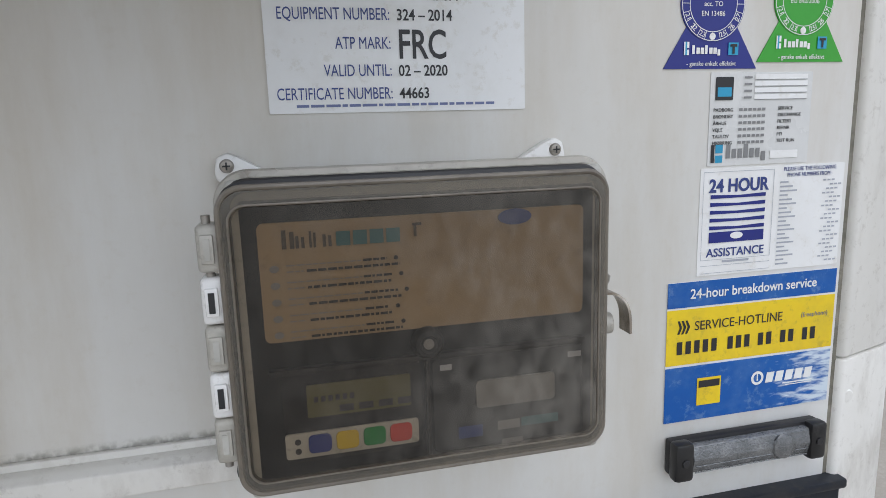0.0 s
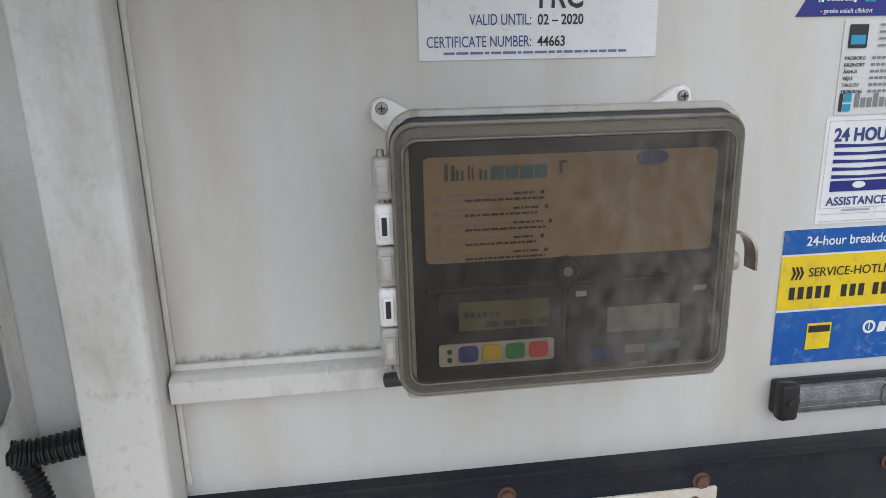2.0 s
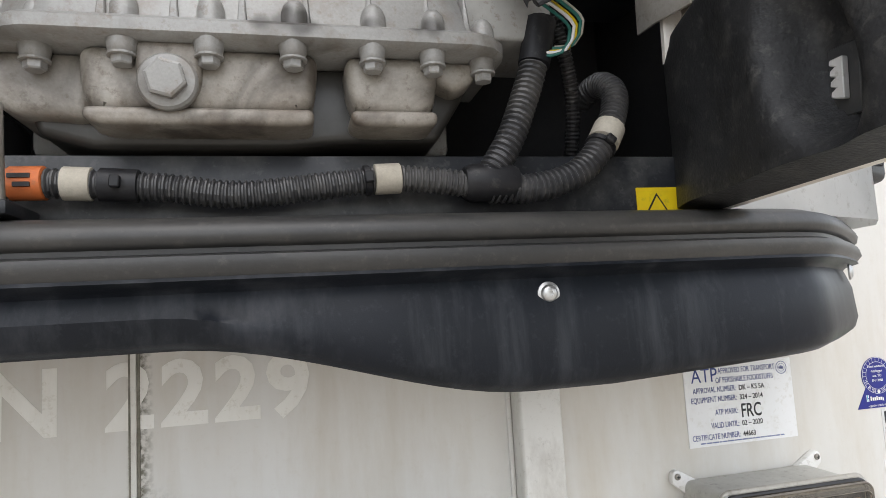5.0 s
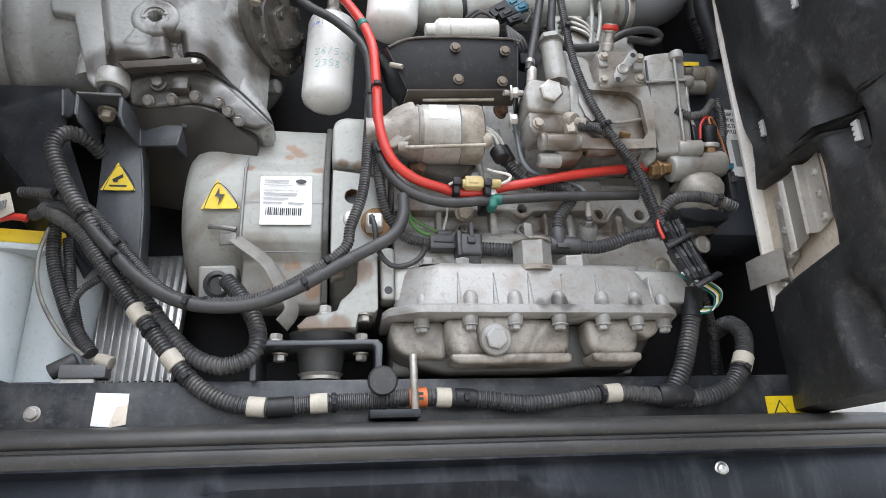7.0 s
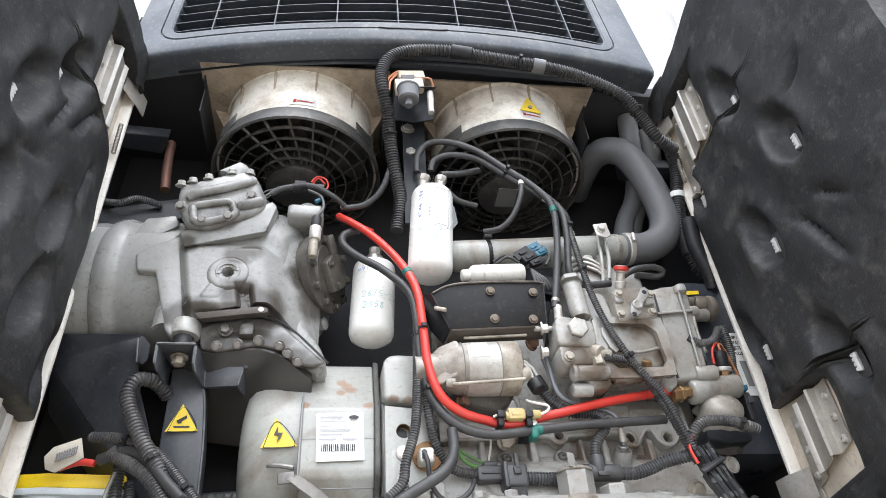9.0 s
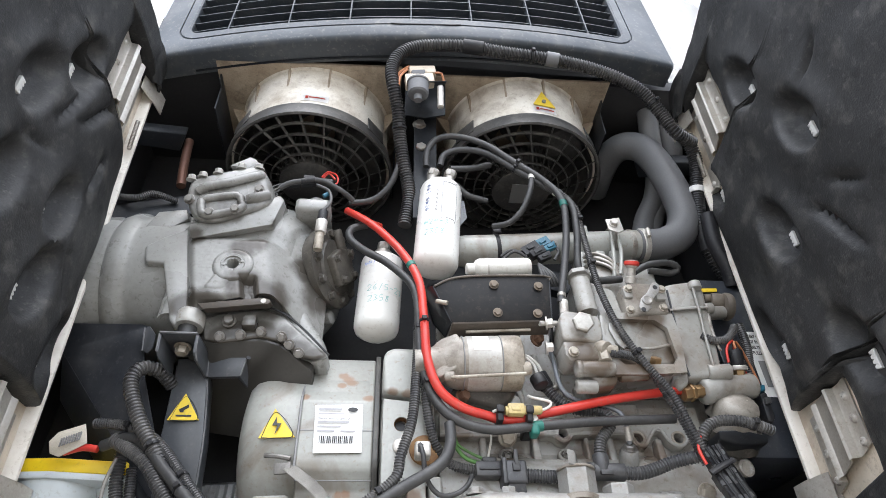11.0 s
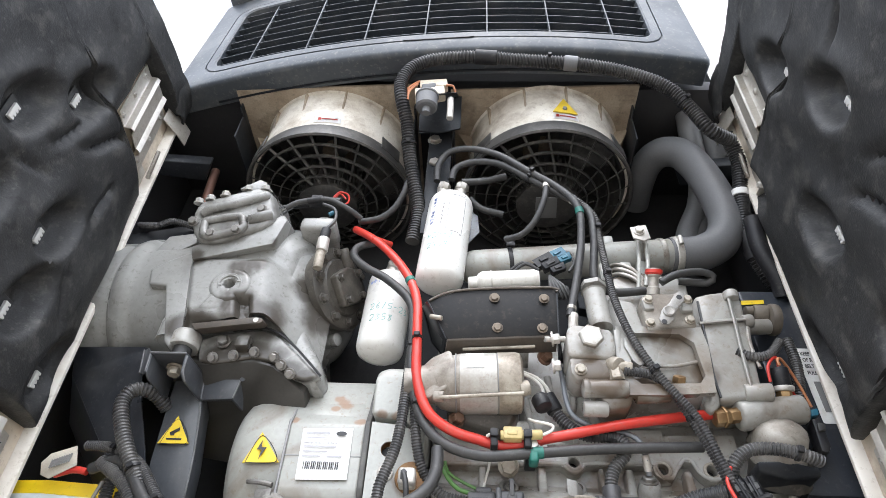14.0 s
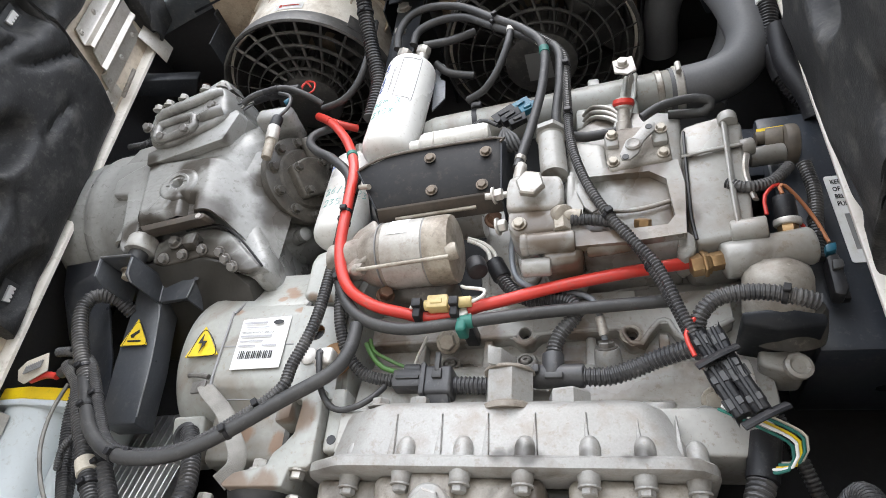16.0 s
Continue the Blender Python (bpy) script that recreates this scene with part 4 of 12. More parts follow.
for ex, ez, sx, sz in EARS:
    ear = mesh()
    prism(ear, [(ex - 0.009 * sx, 0.5, ez + 0.004 * sz), (ex - 0.007 * sx, 0.5, ez - 0.006 * sz), (ex, 0.5, ez - 0.0095 * sz), (ex + 0.007 * sx, 0.5, ez - 0.007 * sz),
                (ex + 0.040 * sx, 0.5, ez + 0.012 * sz), (ex + 0.016 * sx, 0.5, ez + 0.03 * sz), (ex - 0.008 * sx, 0.5, ez + 0.010 * sz)], (0, -0.012, 0), 0.002)
    part("mounting_ear", ear, white_gloss, logger, "white plastic fixing ear")
    s = mesh()
    lathe(s, (ex, 0.4885, ez), -Y, [(0.0052, 0), (0.0052, 0.001), (0.0042, 0.0028), (0.002, 0.0036)], 18)
    scr = part("screw", s, steel, logger)
    part("cross_slot", box(box(mesh(), ex - 0.0028, ex + 0.0028, 0.4845, 0.486, ez - 0.0006, ez + 0.0006), ex - 0.0006, ex + 0.0006, 0.4845, 0.486, ez - 0.0028, ez + 0.0028), ink, scr)
# inner face: brown print field, dark lower half
part("inner_face", box(mesh(), -0.0645, 0.1635, FY + 0.0015, FY + 0.006, 1.4235, 1.606, 0.002), dark_face, logger, "dark inner front")
tan_face = flat("print_field", rounded(-0.0545, 0.1545, 1.5180, 1.5915, 0.004), 0.002, smoke_face, on_wall(FY), logger, "brown printed instruction field")
face_y = on_wall(FY - 0.0018)
# washed-out heading drawn as plain shapes
for i_, (w_, h_) in enumerate(((0.0072, 0.0115), (0.0052, 0.0075), (0.0040, 0.0100), (0.0052, 0.0075))):
    bars([(-0.0405 + i_ * 0.0080, -0.0405 + i_ * 0.0080 + w_ * 0.36, 1.5755, h_), (-0.0405 + i_ * 0.0080 + w_ * 0.64, -0.0405 + i_ * 0.0080 + w_, 1.5755, h_ * 0.9)], faded_ink, tan_face, face_y, "faded_mark")
for i_ in range(4):
    bars([(-0.0085 + i_ * 0.0102, 0.0000 + i_ * 0.0102, 1.5755, 0.0088)], ink_teal_dark, tan_face, face_y, "faded_mark")
bars([(0.0395, 0.0412, 1.578, 0.008), (0.0385, 0.0445, 1.5850, 0.0016)], faded_ink, tan_face, face_y, "faded_mark")
for i in range(5):
    z = 1.5650 - i * 0.0103
    for x0, x1, dz, h in ((-0.039, 0.006, 0.0, 0.0008), (0.007, 0.022 + 0.003 * (i % 3), -0.0002, 0.0015), (-0.039, -0.029, -0.0038, 0.0008), (-0.027, 0.030 - 0.006 * (i % 2), -0.0042, 0.0016)):
        x_, word_bars = x0, []
        while x_ < x1:
            w_ = random.uniform(0.0016, 0.0058)
            word_bars.append((x_, min(x1, x_ + w_), z + dz, h))
            x_ += w_ + 0.0009
        bars(word_bars, ink if h > 0.001 else ink_grey, tan_face, face_y, "print_bar")
    flat("language_mark", ring(-0.046, z - 0.0012, 0.0022, 14, sx=1.3), 0.0003, ink_grey, face_y, tan_face)
    flat("key_symbol", ring(0.0275 + 0.003 * (i % 3), z + 0.0006, 0.0014, 12), 0.0003, ink, face_y, tan_face)
oval = flat("faded_oval", ring(0.106, 1.5865, 0.0052, 24, sx=2.2), 0.0006, ink_blue, face_y, tan_face)
lo_y = on_wall(FY)
part("top_ledge", box(mesh(), -0.0545, 0.156, FY - 0.004, FY + 0.002, 1.4965, 1.5005, 0.001), black_plastic, logger)
flat("display_surround", rounded(-0.0475, 0.0405, 1.4375, 1.4965, 0.004), 0.003, black_plastic, lo_y, logger)
flat("display", rounded(-0.0327, 0.0331, 1.4675, 1.489, 0.001), 0.001, lcd, on_wall(FY - 0.0024), logger, "olive liquid crystal display")
for i_ in range(6):
    bars([(-0.0285 + i_ * 0.0045, -0.0258 + i_ * 0.0045, 1.4775, 0.0038)], ink, logger, on_wall(FY - 0.0032), "display_digit")
for i_ in range(4):
    bars([(-0.013 + i_ * 0.0125, -0.004 + i_ * 0.0125, 1.4695, 0.0045)], ink, logger, on_wall(FY - 0.0032), "display_digit")
pad = flat("key_pad", rounded(-0.0476, 0.0374, 1.4412, 1.4578, 0.002), 0.002, box_grey, on_wall(FY - 0.002), logger, "grey strip with four colour keys")
for i, k in enumerate((key_blue, key_yellow, key_green, key_red)):
    b = mesh()
    prism(b, [(x, FY - 0.003, z) for x, z in rounded(-0.0335 + i * 0.0173, -0.0192 + i * 0.0173, 1.4440, 1.4562, 0.003, 4)], (0, -0.0014, 0), 0.0004, 1)
    part("key", b, k, pad)
for z in (1.4525, 1.4462):
    part("indicator", lathe(mesh(), (-0.0400, FY - 0.003, z), -Y, [(0.0019, 0), (0.0019, 0.0006)], 14), ink, pad)
prn = mesh()
prism(prn, [(x, FY + 0.0015, z) for x, z in rounded(0.0475, 0.155, 1.430, 1.4965, 0.004, 3)], (0, -0.003, 0), 0.001, 1)
part("printer_bay", prn, dark_face, logger)
part("bay_divider", box(mesh(), 0.0435, 0.0465, FY - 0.002, FY + 0.002, 1.428, 1.5, 0.0008), ink, logger)
mk = on_wall(FY - 0.0025)
flat("printer_window", rounded(0.0773, 0.1335, 1.4586, 1.4780, 0.003), 0.001, ink_grey, on_wall(FY - 0.0022), logger, "dull paper slot behind the lid")
for q_, m_ in (((0.0645, 0.0815, 1.4385, 0.0085), ink_blue), ((0.092, 0.108, 1.441, 0.0065), ink_grey), ((0.109, 0.136, 1.4415, 0.0065), ink_teal_dark), ((0.095, 0.110, 1.4305, 0.0035), ink_grey), ((0.053, 0.061, 1.488, 0.004), ink_pale), ((0.143, 0.153, 1.487, 0.004), ink_pale)):
    bars([q_], m_, logger, mk, "dim_mark")
# hollow lid: skirt walls, front pane, raised front field
lid = mesh()
outer, inner2 = rounded(-0.0760, 0.1690, 1.4225, 1.6150, 0.014), rounded(-0.0735, 0.1665, 1.4250, 1.6125, 0.013)
front2 = rounded(-0.0735, 0.1665, 1.4255, 1.6120, 0.014)
raised = rounded(-0.0680, 0.1585, 1.4350, 1.6030, 0.010)
loops = []
for loop, y in ((inner2, 0.3890), (outer, 0.3890), (outer, 0.3800), (front2, 0.3760), (raised, 0.3740), (raised, 0.3700)):
    loops.append([lid.verts.new((x, y, z)) for x, z in loop])
for u, v in zip(loops, loops[1:]):
    for i in range(len(u)):
        j = (i + 1) % len(u)
        lid.faces.new((u[i], u[j], v[j], v[i]))
lid.faces.new(loops[-1])
bmesh.ops.recalc_face_normals(lid, faces=lid.faces)
lid_ob = part("lid", lid, smoke, logger, "smoky brown clear plastic lid, scratched and hazed", smooth=30)
lid_ob.visible_shadow = False


def rim_loop(x0, x1, z0, z1, r, y):
    q = rounded(x0, x1, z0, z1, r, 6)
    pts = []
    for (a, b), (c, d) in zip(q, q[1:] + q[:1]):
        n = max(1, int(math.hypot(c - a, d - b) / 0.004))
        pts += [(a + (c - a) * k / n, y, b + (d - b) * k / n) for k in range(n)]
    return pts + pts[:2]


# second row: black tube that draws the shadow gap round the lid
for nm_, lp_, r_, mt_, lb_, fl_ in (("base_flange", rim_loop(-0.0735, 0.1725, 1.4200, 1.6185, 0.016, 0.3960), 0.0048, flange_plastic, "rounded hazed flange behind the lid", 1.0),
                                    ("lid_gap_shade", rim_loop(-0.0720, 0.1680, 1.4225, 1.6140, 0.014, 0.3885), 0.0042, ink, "black tube for the shadow in the gap between lid and flange", 1.0),
                                    ("lid_rim", rim_loop(-0.0745, 0.1675, 1.4240, 1.6135, 0.014, 0.3778), 0.0020, lid_edge, "worn brownish lid edge", 1.0),
                                    ("pane_rim", rim_loop(-0.0690, 0.1600, 1.4340, 1.6040, 0.010, 0.3712), 0.0008, lid_edge, "raised pane edge", 1.0)):
    part(nm_, tube(mesh(), lp_, r_, 8), mt_, lid_ob, lb_)
bevel = mesh()
b_out, b_in = rounded(-0.0735, 0.1665, 1.4255, 1.6120, 0.014), rounded(-0.0672, 0.1590, 1.4350, 1.6028, 0.010)
rows_b = [[bevel.verts.new((x, y, z)) for x, z in lp] for lp, y in ((b_out, 0.3752), (b_in, 0.3726))]
for i in range(len(b_out)):
    j = (i + 1) % len(b_out)
    bevel.faces.new((rows_b[0][i], rows_b[0][j], rows_b[1][j], rows_b[1][i]))
bevel_ob = part("lid_bevel", bevel, smoke_bevel, lid_ob, "hazed bevelled margin of the lid", smooth=0)
bevel_ob.visible_shadow = False
knob = mesh()
lathe(knob, (0.0455, FY, 1.5085), -Y, [(0.0105, 0), (0.0105, 0.004), (0.0085, 0.007), (0.006, 0.0075), (0.005, 0.0055)], 24)
part("knob", knob, black_plastic, logger)
kd = mesh()
lathe(kd, (0.0455, FY - 0.006, 1.5085), -Y, [(0.0035, 0), (0.0035, 0.0008)], 16)
part("knob_centre", kd, ink_grey, logger)
for i, z in enumerate((1.5790, 1.5475, 1.5180, 1.4885, 1.4590)):
    h = mesh()
    box(h, -0.0885, -0.0735, 0.3815, 0.400, z - 0.0142, z + 0.0142, 0.003, 3)
    box(h, -0.0860, -0.0785, 0.3790, 0.3830, z - 0.0085, z + 0.0085, 0.0008)
    hb = part("hinge", h, hinge_clear if i % 2 == 0 else white_gloss, logger, "yellowed clear hinge knuckle" if i % 2 == 0 else "white hinge knuckle")
    part("hinge_slot", box(mesh(), -0.0840, -0.0805, 0.3783, 0.3803, z - 0.0062, z + 0.0062), ink if i % 2 else box_grey, hb)
pin = mesh()
cyl(pin, (-0.0825, 0.389, 1.440), (-0.0825, 0.389, 1.598), 0.0026, 10)
part("hinge_pin", pin, steel, logger)
lt = mesh()
line_ = spline([(0.169, 0.3905, 1.5285), (0.1765, 0.389, 1.5290), (0.1830, 0.386, 1.5250), (0.1865, 0.384, 1.5160), (0.1870, 0.383, 1.5010)], 0.003)
strip_ = []
for i, p in enumerate(line_):
    t_ = (line_[min(i + 1, len(line_) - 1)] - line_[max(i - 1, 0)]).normalized()
    n_ = Vector((t_.z, 0, -t_.x))
    strip_.append([lt.verts.new(p + n_ * a + Vector((0, b, 0))) for a, b in ((0.0009, -0.007), (0.0009, 0.007), (-0.0009, 0.007), (-0.0009, -0.007))])
for u, v in zip(strip_, strip_[1:]):
    for k in range(4):
        lt.faces.new((u[k], v[k], v[(k + 1) % 4], u[(k + 1) % 4]))
bmesh.ops.recalc_face_normals(lt, faces=lt.faces)
part("latch", lt, latch_steel, logger, "curved bright steel snap latch")
part("latch_barrel", cyl(mesh(), (0.1685, 0.391, 1.5060), (0.1795, 0.389, 1.5060), 0.0075, 18, 0.002), hinge_clear, logger, "hazed plastic latch barrel")
lw = mesh()
tube(lw, [(0.169, 0.398, 1.537), (0.175, 0.396, 1.5405), (0.1795, 0.394, 1.5385), (0.176, 0.393, 1.5320), (0.170, 0.393, 1.531)], 0.0011, 6)
part("latch_wire", lw, steel, logger)

# ---- transport certificate ----
atp = thing("certificate_plate", "white glossy transport certificate plate with blue and black print", "sign", (0.059, 0.498, 1.66))
flat("sheet", rounded(-0.044, 0.158, 1.6585, 1.786, 0.001), 0.0016, label_white, on_wall(0.4992), atp)
W = on_wall(0.4980)
words("ATP", -0.031, 1.7585, 0.0315, ink_blue, atp, W, wide=0.86)
words("APPROVED FOR TRANSPORT", 0.0185, 1.770, 0.0125, ink_blue, atp, W, wide=0.66)
words("OF PERISHABLE FOODSTUFFS", 0.013, 1.7555, 0.0125, ink_blue, atp, W, wide=0.66)
for s, v, z in (("APPROVAL NUMBER:", "DK \u2013 KS 5A", 1.7415), ("EQUIPMENT NUMBER:", "324 \u2013 2014", 1.7265), ("VALID UNTIL:", "02 \u2013 2020", 1.6855), ("CERTIFICATE NUMBER:", "44663", 1.6685)):
    words(s, 0.0495, z, 0.0125, ink_blue, atp, W, "RIGHT", wide=0.68)
    words(v, 0.0545, z, 0.0115, ink, atp, W, wide=0.84, bold=0.015)
words("ATP MARK:", 0.0495, 1.7055, 0.0125, ink_blue, atp, W, "RIGHT", wide=0.68)
words("FRC", 0.0545, 1.6985, 0.0305, ink, atp, W, wide=0.72, bold=0.012)
x_, address_bars = -0.024, []
while x_ < 0.128:
    w_ = random.uniform(0.0025, 0.0115)
    address_bars.append((x_, x_ + w_, 1.6628, 0.0020))
    x_ += w_ + 0.0014
bars(address_bars, address_ink, atp, W, "address_bar")
crest = mesh()
for r0, r1 in ((0.0105, 0.0095), (0.0068, 0.0062)):
    for i in range(28):
        a, b = 2 * math.pi * i / 28, 2 * math.pi * (i + 1) / 28
        crest.faces.new([crest.verts.new(W @ Vector((0.139 + r * math.cos(t), 1.7715 + r * math.sin(t), 0))) for r, t in ((r0, a), (r0, b), (r1, b), (r1, a))])
for i in range(5):
    box(crest, 0.1345 + i * 0.0018, 0.1357 + i * 0.0018, 0.4978, 0.498, 1.769, 1.7745 - abs(i - 2) * 0.0008)
part("crest", crest, ink_blue, atp, "round blue crest", smooth=0)


def round_sticker(name, x, z, colour, label):
    """A round test mark on a trapezium foot."""
    st = thing(name, label, "sticker", (x, 0.499, z - 0.04))
    foot = [(x - 0.0465, z - 0.046), (x + 0.0465, z - 0.046), (x + 0.022, z - 0.006), (x - 0.022, z - 0.006)]
    flat("foot", foot, 0.0010, colour, on_wall(0.4995), st)
    flat("disc", ring(x, z + 0.008, 0.0315, 40), 0.0012, colour, on_wall(0.4993), st)
    w = on_wall(0.4982)
    rim = mesh()
    for r0, r1 in ((0.0308, 0.0302), (0.0235, 0.0229)):
        for i in range(40):
            a, b = 2 * math.pi * i / 40, 2 * math.pi * (i + 1) / 40
            rim.faces.new([rim.verts.new(w @ Vector((x + r * math.cos(t), z + 0.008 + r * math.sin(t), 0))) for r, t in ((r0, a), (r0, b), (r1, b), (r1, a))])
    for i in range(24):
        a = 2 * math.pi * i / 24
        c, s = math.cos(a), math.sin(a)
        rim.faces.new([rim.verts.new(w @ Vector((x + r * c - k * s, z + 0.008 + r * s + k * c, 0))) for r, k in ((0.0235, -0.00025), (0.0305, -0.00025), (0.0305, 0.00025), (0.0235, 0.00025))])
    part("ring_print", rim, label_white, st, smooth=0)
    for i, num in enumerate(("21", "22", "23", "24", "25", "26", "27")):
        a = radians(-90 + (i - 3) * 22)
        if num == "24":
            flat("punched_hole", ring(x + 0.027 * math.cos(a), z + 0.008 + 0.027 * math.sin(a), 0.003, 14), 0.0004, label_white, w, st)
            continue
        words(num, 0, 0, 0.0062, label_white, st, w @ Matrix.Translation((x + 0.0288 * math.cos(a), z + 0.008 + 0.0288 * math.sin(a), 0)) @ Matrix.Rotation(a + math.pi / 2, 4, "Z"), "CENTER")
    return st, w


blue_mark, wb = round_sticker("test_sticker", 0.331, 1.735, sticker_blue, "blue round test sticker with white print on the wall")
words("Next validation", 0.331, 1.757, 0.0058, label_white, blue_mark, wb, "CENTER")
words("datalogger", 0.331, 1.749, 0.0058, label_white, blue_mark, wb, "CENTER")
words("acc. TO", 0.331, 1.741, 0.0058, label_white, blue_mark, wb, "CENTER")
words("EN 13486", 0.331, 1.733, 0.0058, label_white, blue_mark, wb, "CENTER")
green_mark, wg = round_sticker("test_sticker", 0.424, 1.7405, sticker_green, "green round test sticker with white print on the wall")
words("Next leaktest", 0.424, 1.7615, 0.0058, label_white, green_mark, wg, "CENTER")
words("acc. TO", 0.424, 1.7535, 0.0058, label_white, green_mark, wg, "CENTER")
words("EG 842/2006", 0.424, 1.745, 0.0058, label_white, green_mark, wg, "CENTER")
for st, x, z, w in ((blue_mark, 0.331, 1.735, wb), (green_mark, 0.424, 1.7405, wg)):
    bars([(x - 0.0195 + k * 0.0042, x - 0.0195 + k * 0.0042 + (0.0034 if k % 3 else 0.0026), z - 0.0335 - (0.0014 if k == 6 else 0), 0.0072 if k in (0, 3) else 0.0052) for k in range(7)], label_white, st, w, "logo_shape")
    bars([(x - 0.0275, x - 0.0262, z - 0.0345, 0.011), (x - 0.0245, x - 0.0225, z - 0.0345, 0.0045), (x - 0.0245, x - 0.0225, z - 0.0285, 0.005)], label_white, st, w, "logo_shape")
    bars([(x - 0.0262, x - 0.0245, z - 0.0345, 0.011), (x + 0.0165, x + 0.0265, z - 0.0345, 0.0105)], ink_cyan, st, w, "logo_shape")
    bars([(x + 0.0180, x + 0.0250, z - 0.0275, 0.0022), (x + 0.0204, x + 0.0226, z - 0.0335, 0.006)], ink, st, on_wall(0.4977), "logo_shape")
    words("- ganske enkelt effektivt", x, z - 0.0435, 0.0056, label_white, st, w, "CENTER", wide=0.92)

sheet = thing("service_sticker", "wrinkled clear service record sticker with small grey print", "sticker", (0.386, 0.499, 1.604))
flat("film", rounded(0.332, 0.439, 1.604, 1.686, 0.001), 0.0008, clear_film, on_wall(0.4996), sheet)
ws = on_wall(0.4986)
flat("logo_shape", rounded(0.337, 0.355, 1.662, 1.682, 0.001), 0.0003, ink, ws, sheet)
flat("logo_shape", rounded(0.339, 0.353, 1.665, 1.673, 0.0005), 0.0003, ink_cyan, on_wall(0.4983), sheet)
for i in range(4):
    flat("write_line", rounded(0.377, 0.433, 1.6795 - i * 0.0058, 1.684 - i * 0.0058, 0.0004), 0.0003, label_white, ws, sheet)
    bars([(0.377, 0.433, 1.6793 - i * 0.0058, 0.0004), (0.366, 0.374, 1.6805 - i * 0.0058, 0.0018)], ink_grey, sheet, on_wall(0.4983), "form_line")
for i, (a, b) in enumerate((("PADBORG", "SERVICE"), ("BR\u00d8NDBY", "OILCHANGE"), ("\u00c5RHUS", "FILTERS"), ("VEJLE", "REPAIR"), ("TAULOV", "PTI"), ("HJ\u00d8RRING", "TEST RUN"))):
    words(a, 0.3355, 1.652 - i * 0.0058, 0.0044, ink, sheet, ws)
    words(b, 0.403, 1.6525 - i * 0.0058, 0.0044, ink, sheet, ws)
bars([(0.362 + k * 0.0048, 0.3656 + k * 0.0048, 1.6523 - i * 0.0058, 0.0024) for i in range(6) for k in range(6)], ink_grey, sheet, ws, "phone_bar")
bars([(0.3505 + k * 0.0062, 0.3550 + k * 0.0062, 1.6105 - (0.003 if k == 6 else 0), 0.0125 if k in (0, 3) else 0.0085) for k in range(7)], ink_grey, sheet, ws, "logo_shape")
bars([(0.3350, 0.3385, 1.607, 0.016)], ink, sheet, ws, "logo_shape")
bars([(0.3395, 0.3470, 1.607, 0.0065), (0.3395, 0.3470, 1.6155, 0.0075)], ink_cyan, sheet, ws, "logo_shape")
flat("write_line", rounded(0.397, 0.427, 1.609, 1.616, 0.0004), 0.0003, label_white, ws, sheet)

assist = thing("assistance_sticker", "white sticker with blue print and bold blue stripes", "sticker", (0.366, 0.499, 1.503))
flat("sheet", rounded(0.326, 0.483, 1.503, 1.602, 0.001), 0.0008, label_white, on_wall(0.4997), assist)
wa = on_wall(0.4988)
words("24 HOUR", 0.3665, 1.5805, 0.0165, ink_blue, assist, wa, "CENTER", bold=0.03, wide=0.92)
for i in range(5):
    flat("stripe", [(0.337, 1.5745 - i * 0.0072), (0.3955, 1.5745 - i * 0.0072), (0.3955, 1.5780 - i * 0.0072), (0.366, 1.5768 - i * 0.0072), (0.337, 1.5780 - i * 0.0072)], 0.0003, sticker_blue, wa, assist)
flat("logo_field", rounded(0.337, 0.3955, 1.5335, 1.5435, 0.0003), 0.0003, sticker_blue, wa, assist)
flat("logo_oval", ring(0.366, 1.5395, 0.0032, 20, sx=2.1), 0.0003, label_white, on_wall(0.4985), assist)
words("ASSISTANCE", 0.366, 1.5205, 0.0112, ink_blue, assist, wa, "CENTER", bold=0.012)
bars([(0.352, 0.381, 1.5145, 0.002)], ink_pale, assist, wa, "print_bar")
out_line = [(0.329, 0.404, 1.5175, 0.0004), (0.329, 0.404, 1.5985, 0.0004), (0.329, 0.3294, 1.5175, 0.081), (0.4036, 0.404, 1.5175, 0.081), (0.329, 0.404, 1.505, 0.0004), (0.329, 0.404, 1.512, 0.0004)]
bars(out_line, ink_pale, assist, wa, "outline")
words("PLEASE USE THE FOLLOWING", 0.4435, 1.5965, 0.0052, ink_blue, assist, wa, "CENTER", wide=0.85)
words("PHONE NUMBERS FROM :", 0.4435, 1.591, 0.0052, ink_blue, assist, wa, "CENTER", wide=0.85)
bars([(0.411, 0.420 + 0.005 * ((i * 7) % 3), 1.5855 - i * 0.0041, 0.0015) for i in range(20)], ink_pale, assist, wa, "country_bar")
bars([(0.459 + 0.004 * ((i * 5) % 3) + k * 0.0048, 0.4625 + 0.004 * ((i * 5) % 3) + k * 0.0048, 1.5855 - i * 0.0041, 0.0015) for i in range(20) for k in range(3)], ink_pale, assist, wa, "phone_bar")

hot = thing("hotline_sticker", "blue and yellow breakdown service sticker, worn at one side", "sticker", (0.389, 0.499, 1.361))
flat("white_sheet", rounded(0.2965, 0.4835, 1.361, 1.4985, 0.0006), 0.0008, label_white, on_wall(0.4997), hot)
flat("blue_field", rounded(0.2965, 0.4835, 1.4745, 1.4985, 0.0004), 0.0004, hotline_blue, on_wall(0.4988), hot)
flat("yellow_field", rounded(0.2965, 0.4835, 1.4185, 1.4725, 0.0004), 0.0004, bright_yellow, on_wall(0.4988), hot)
flat("blue_field", rounded(0.2965, 0.4835, 1.361, 1.4160, 0.0004), 0.0004, worn_blue, on_wall(0.4988), hot, "blue field scuffed white along one side")
wh = on_wall(0.4982)
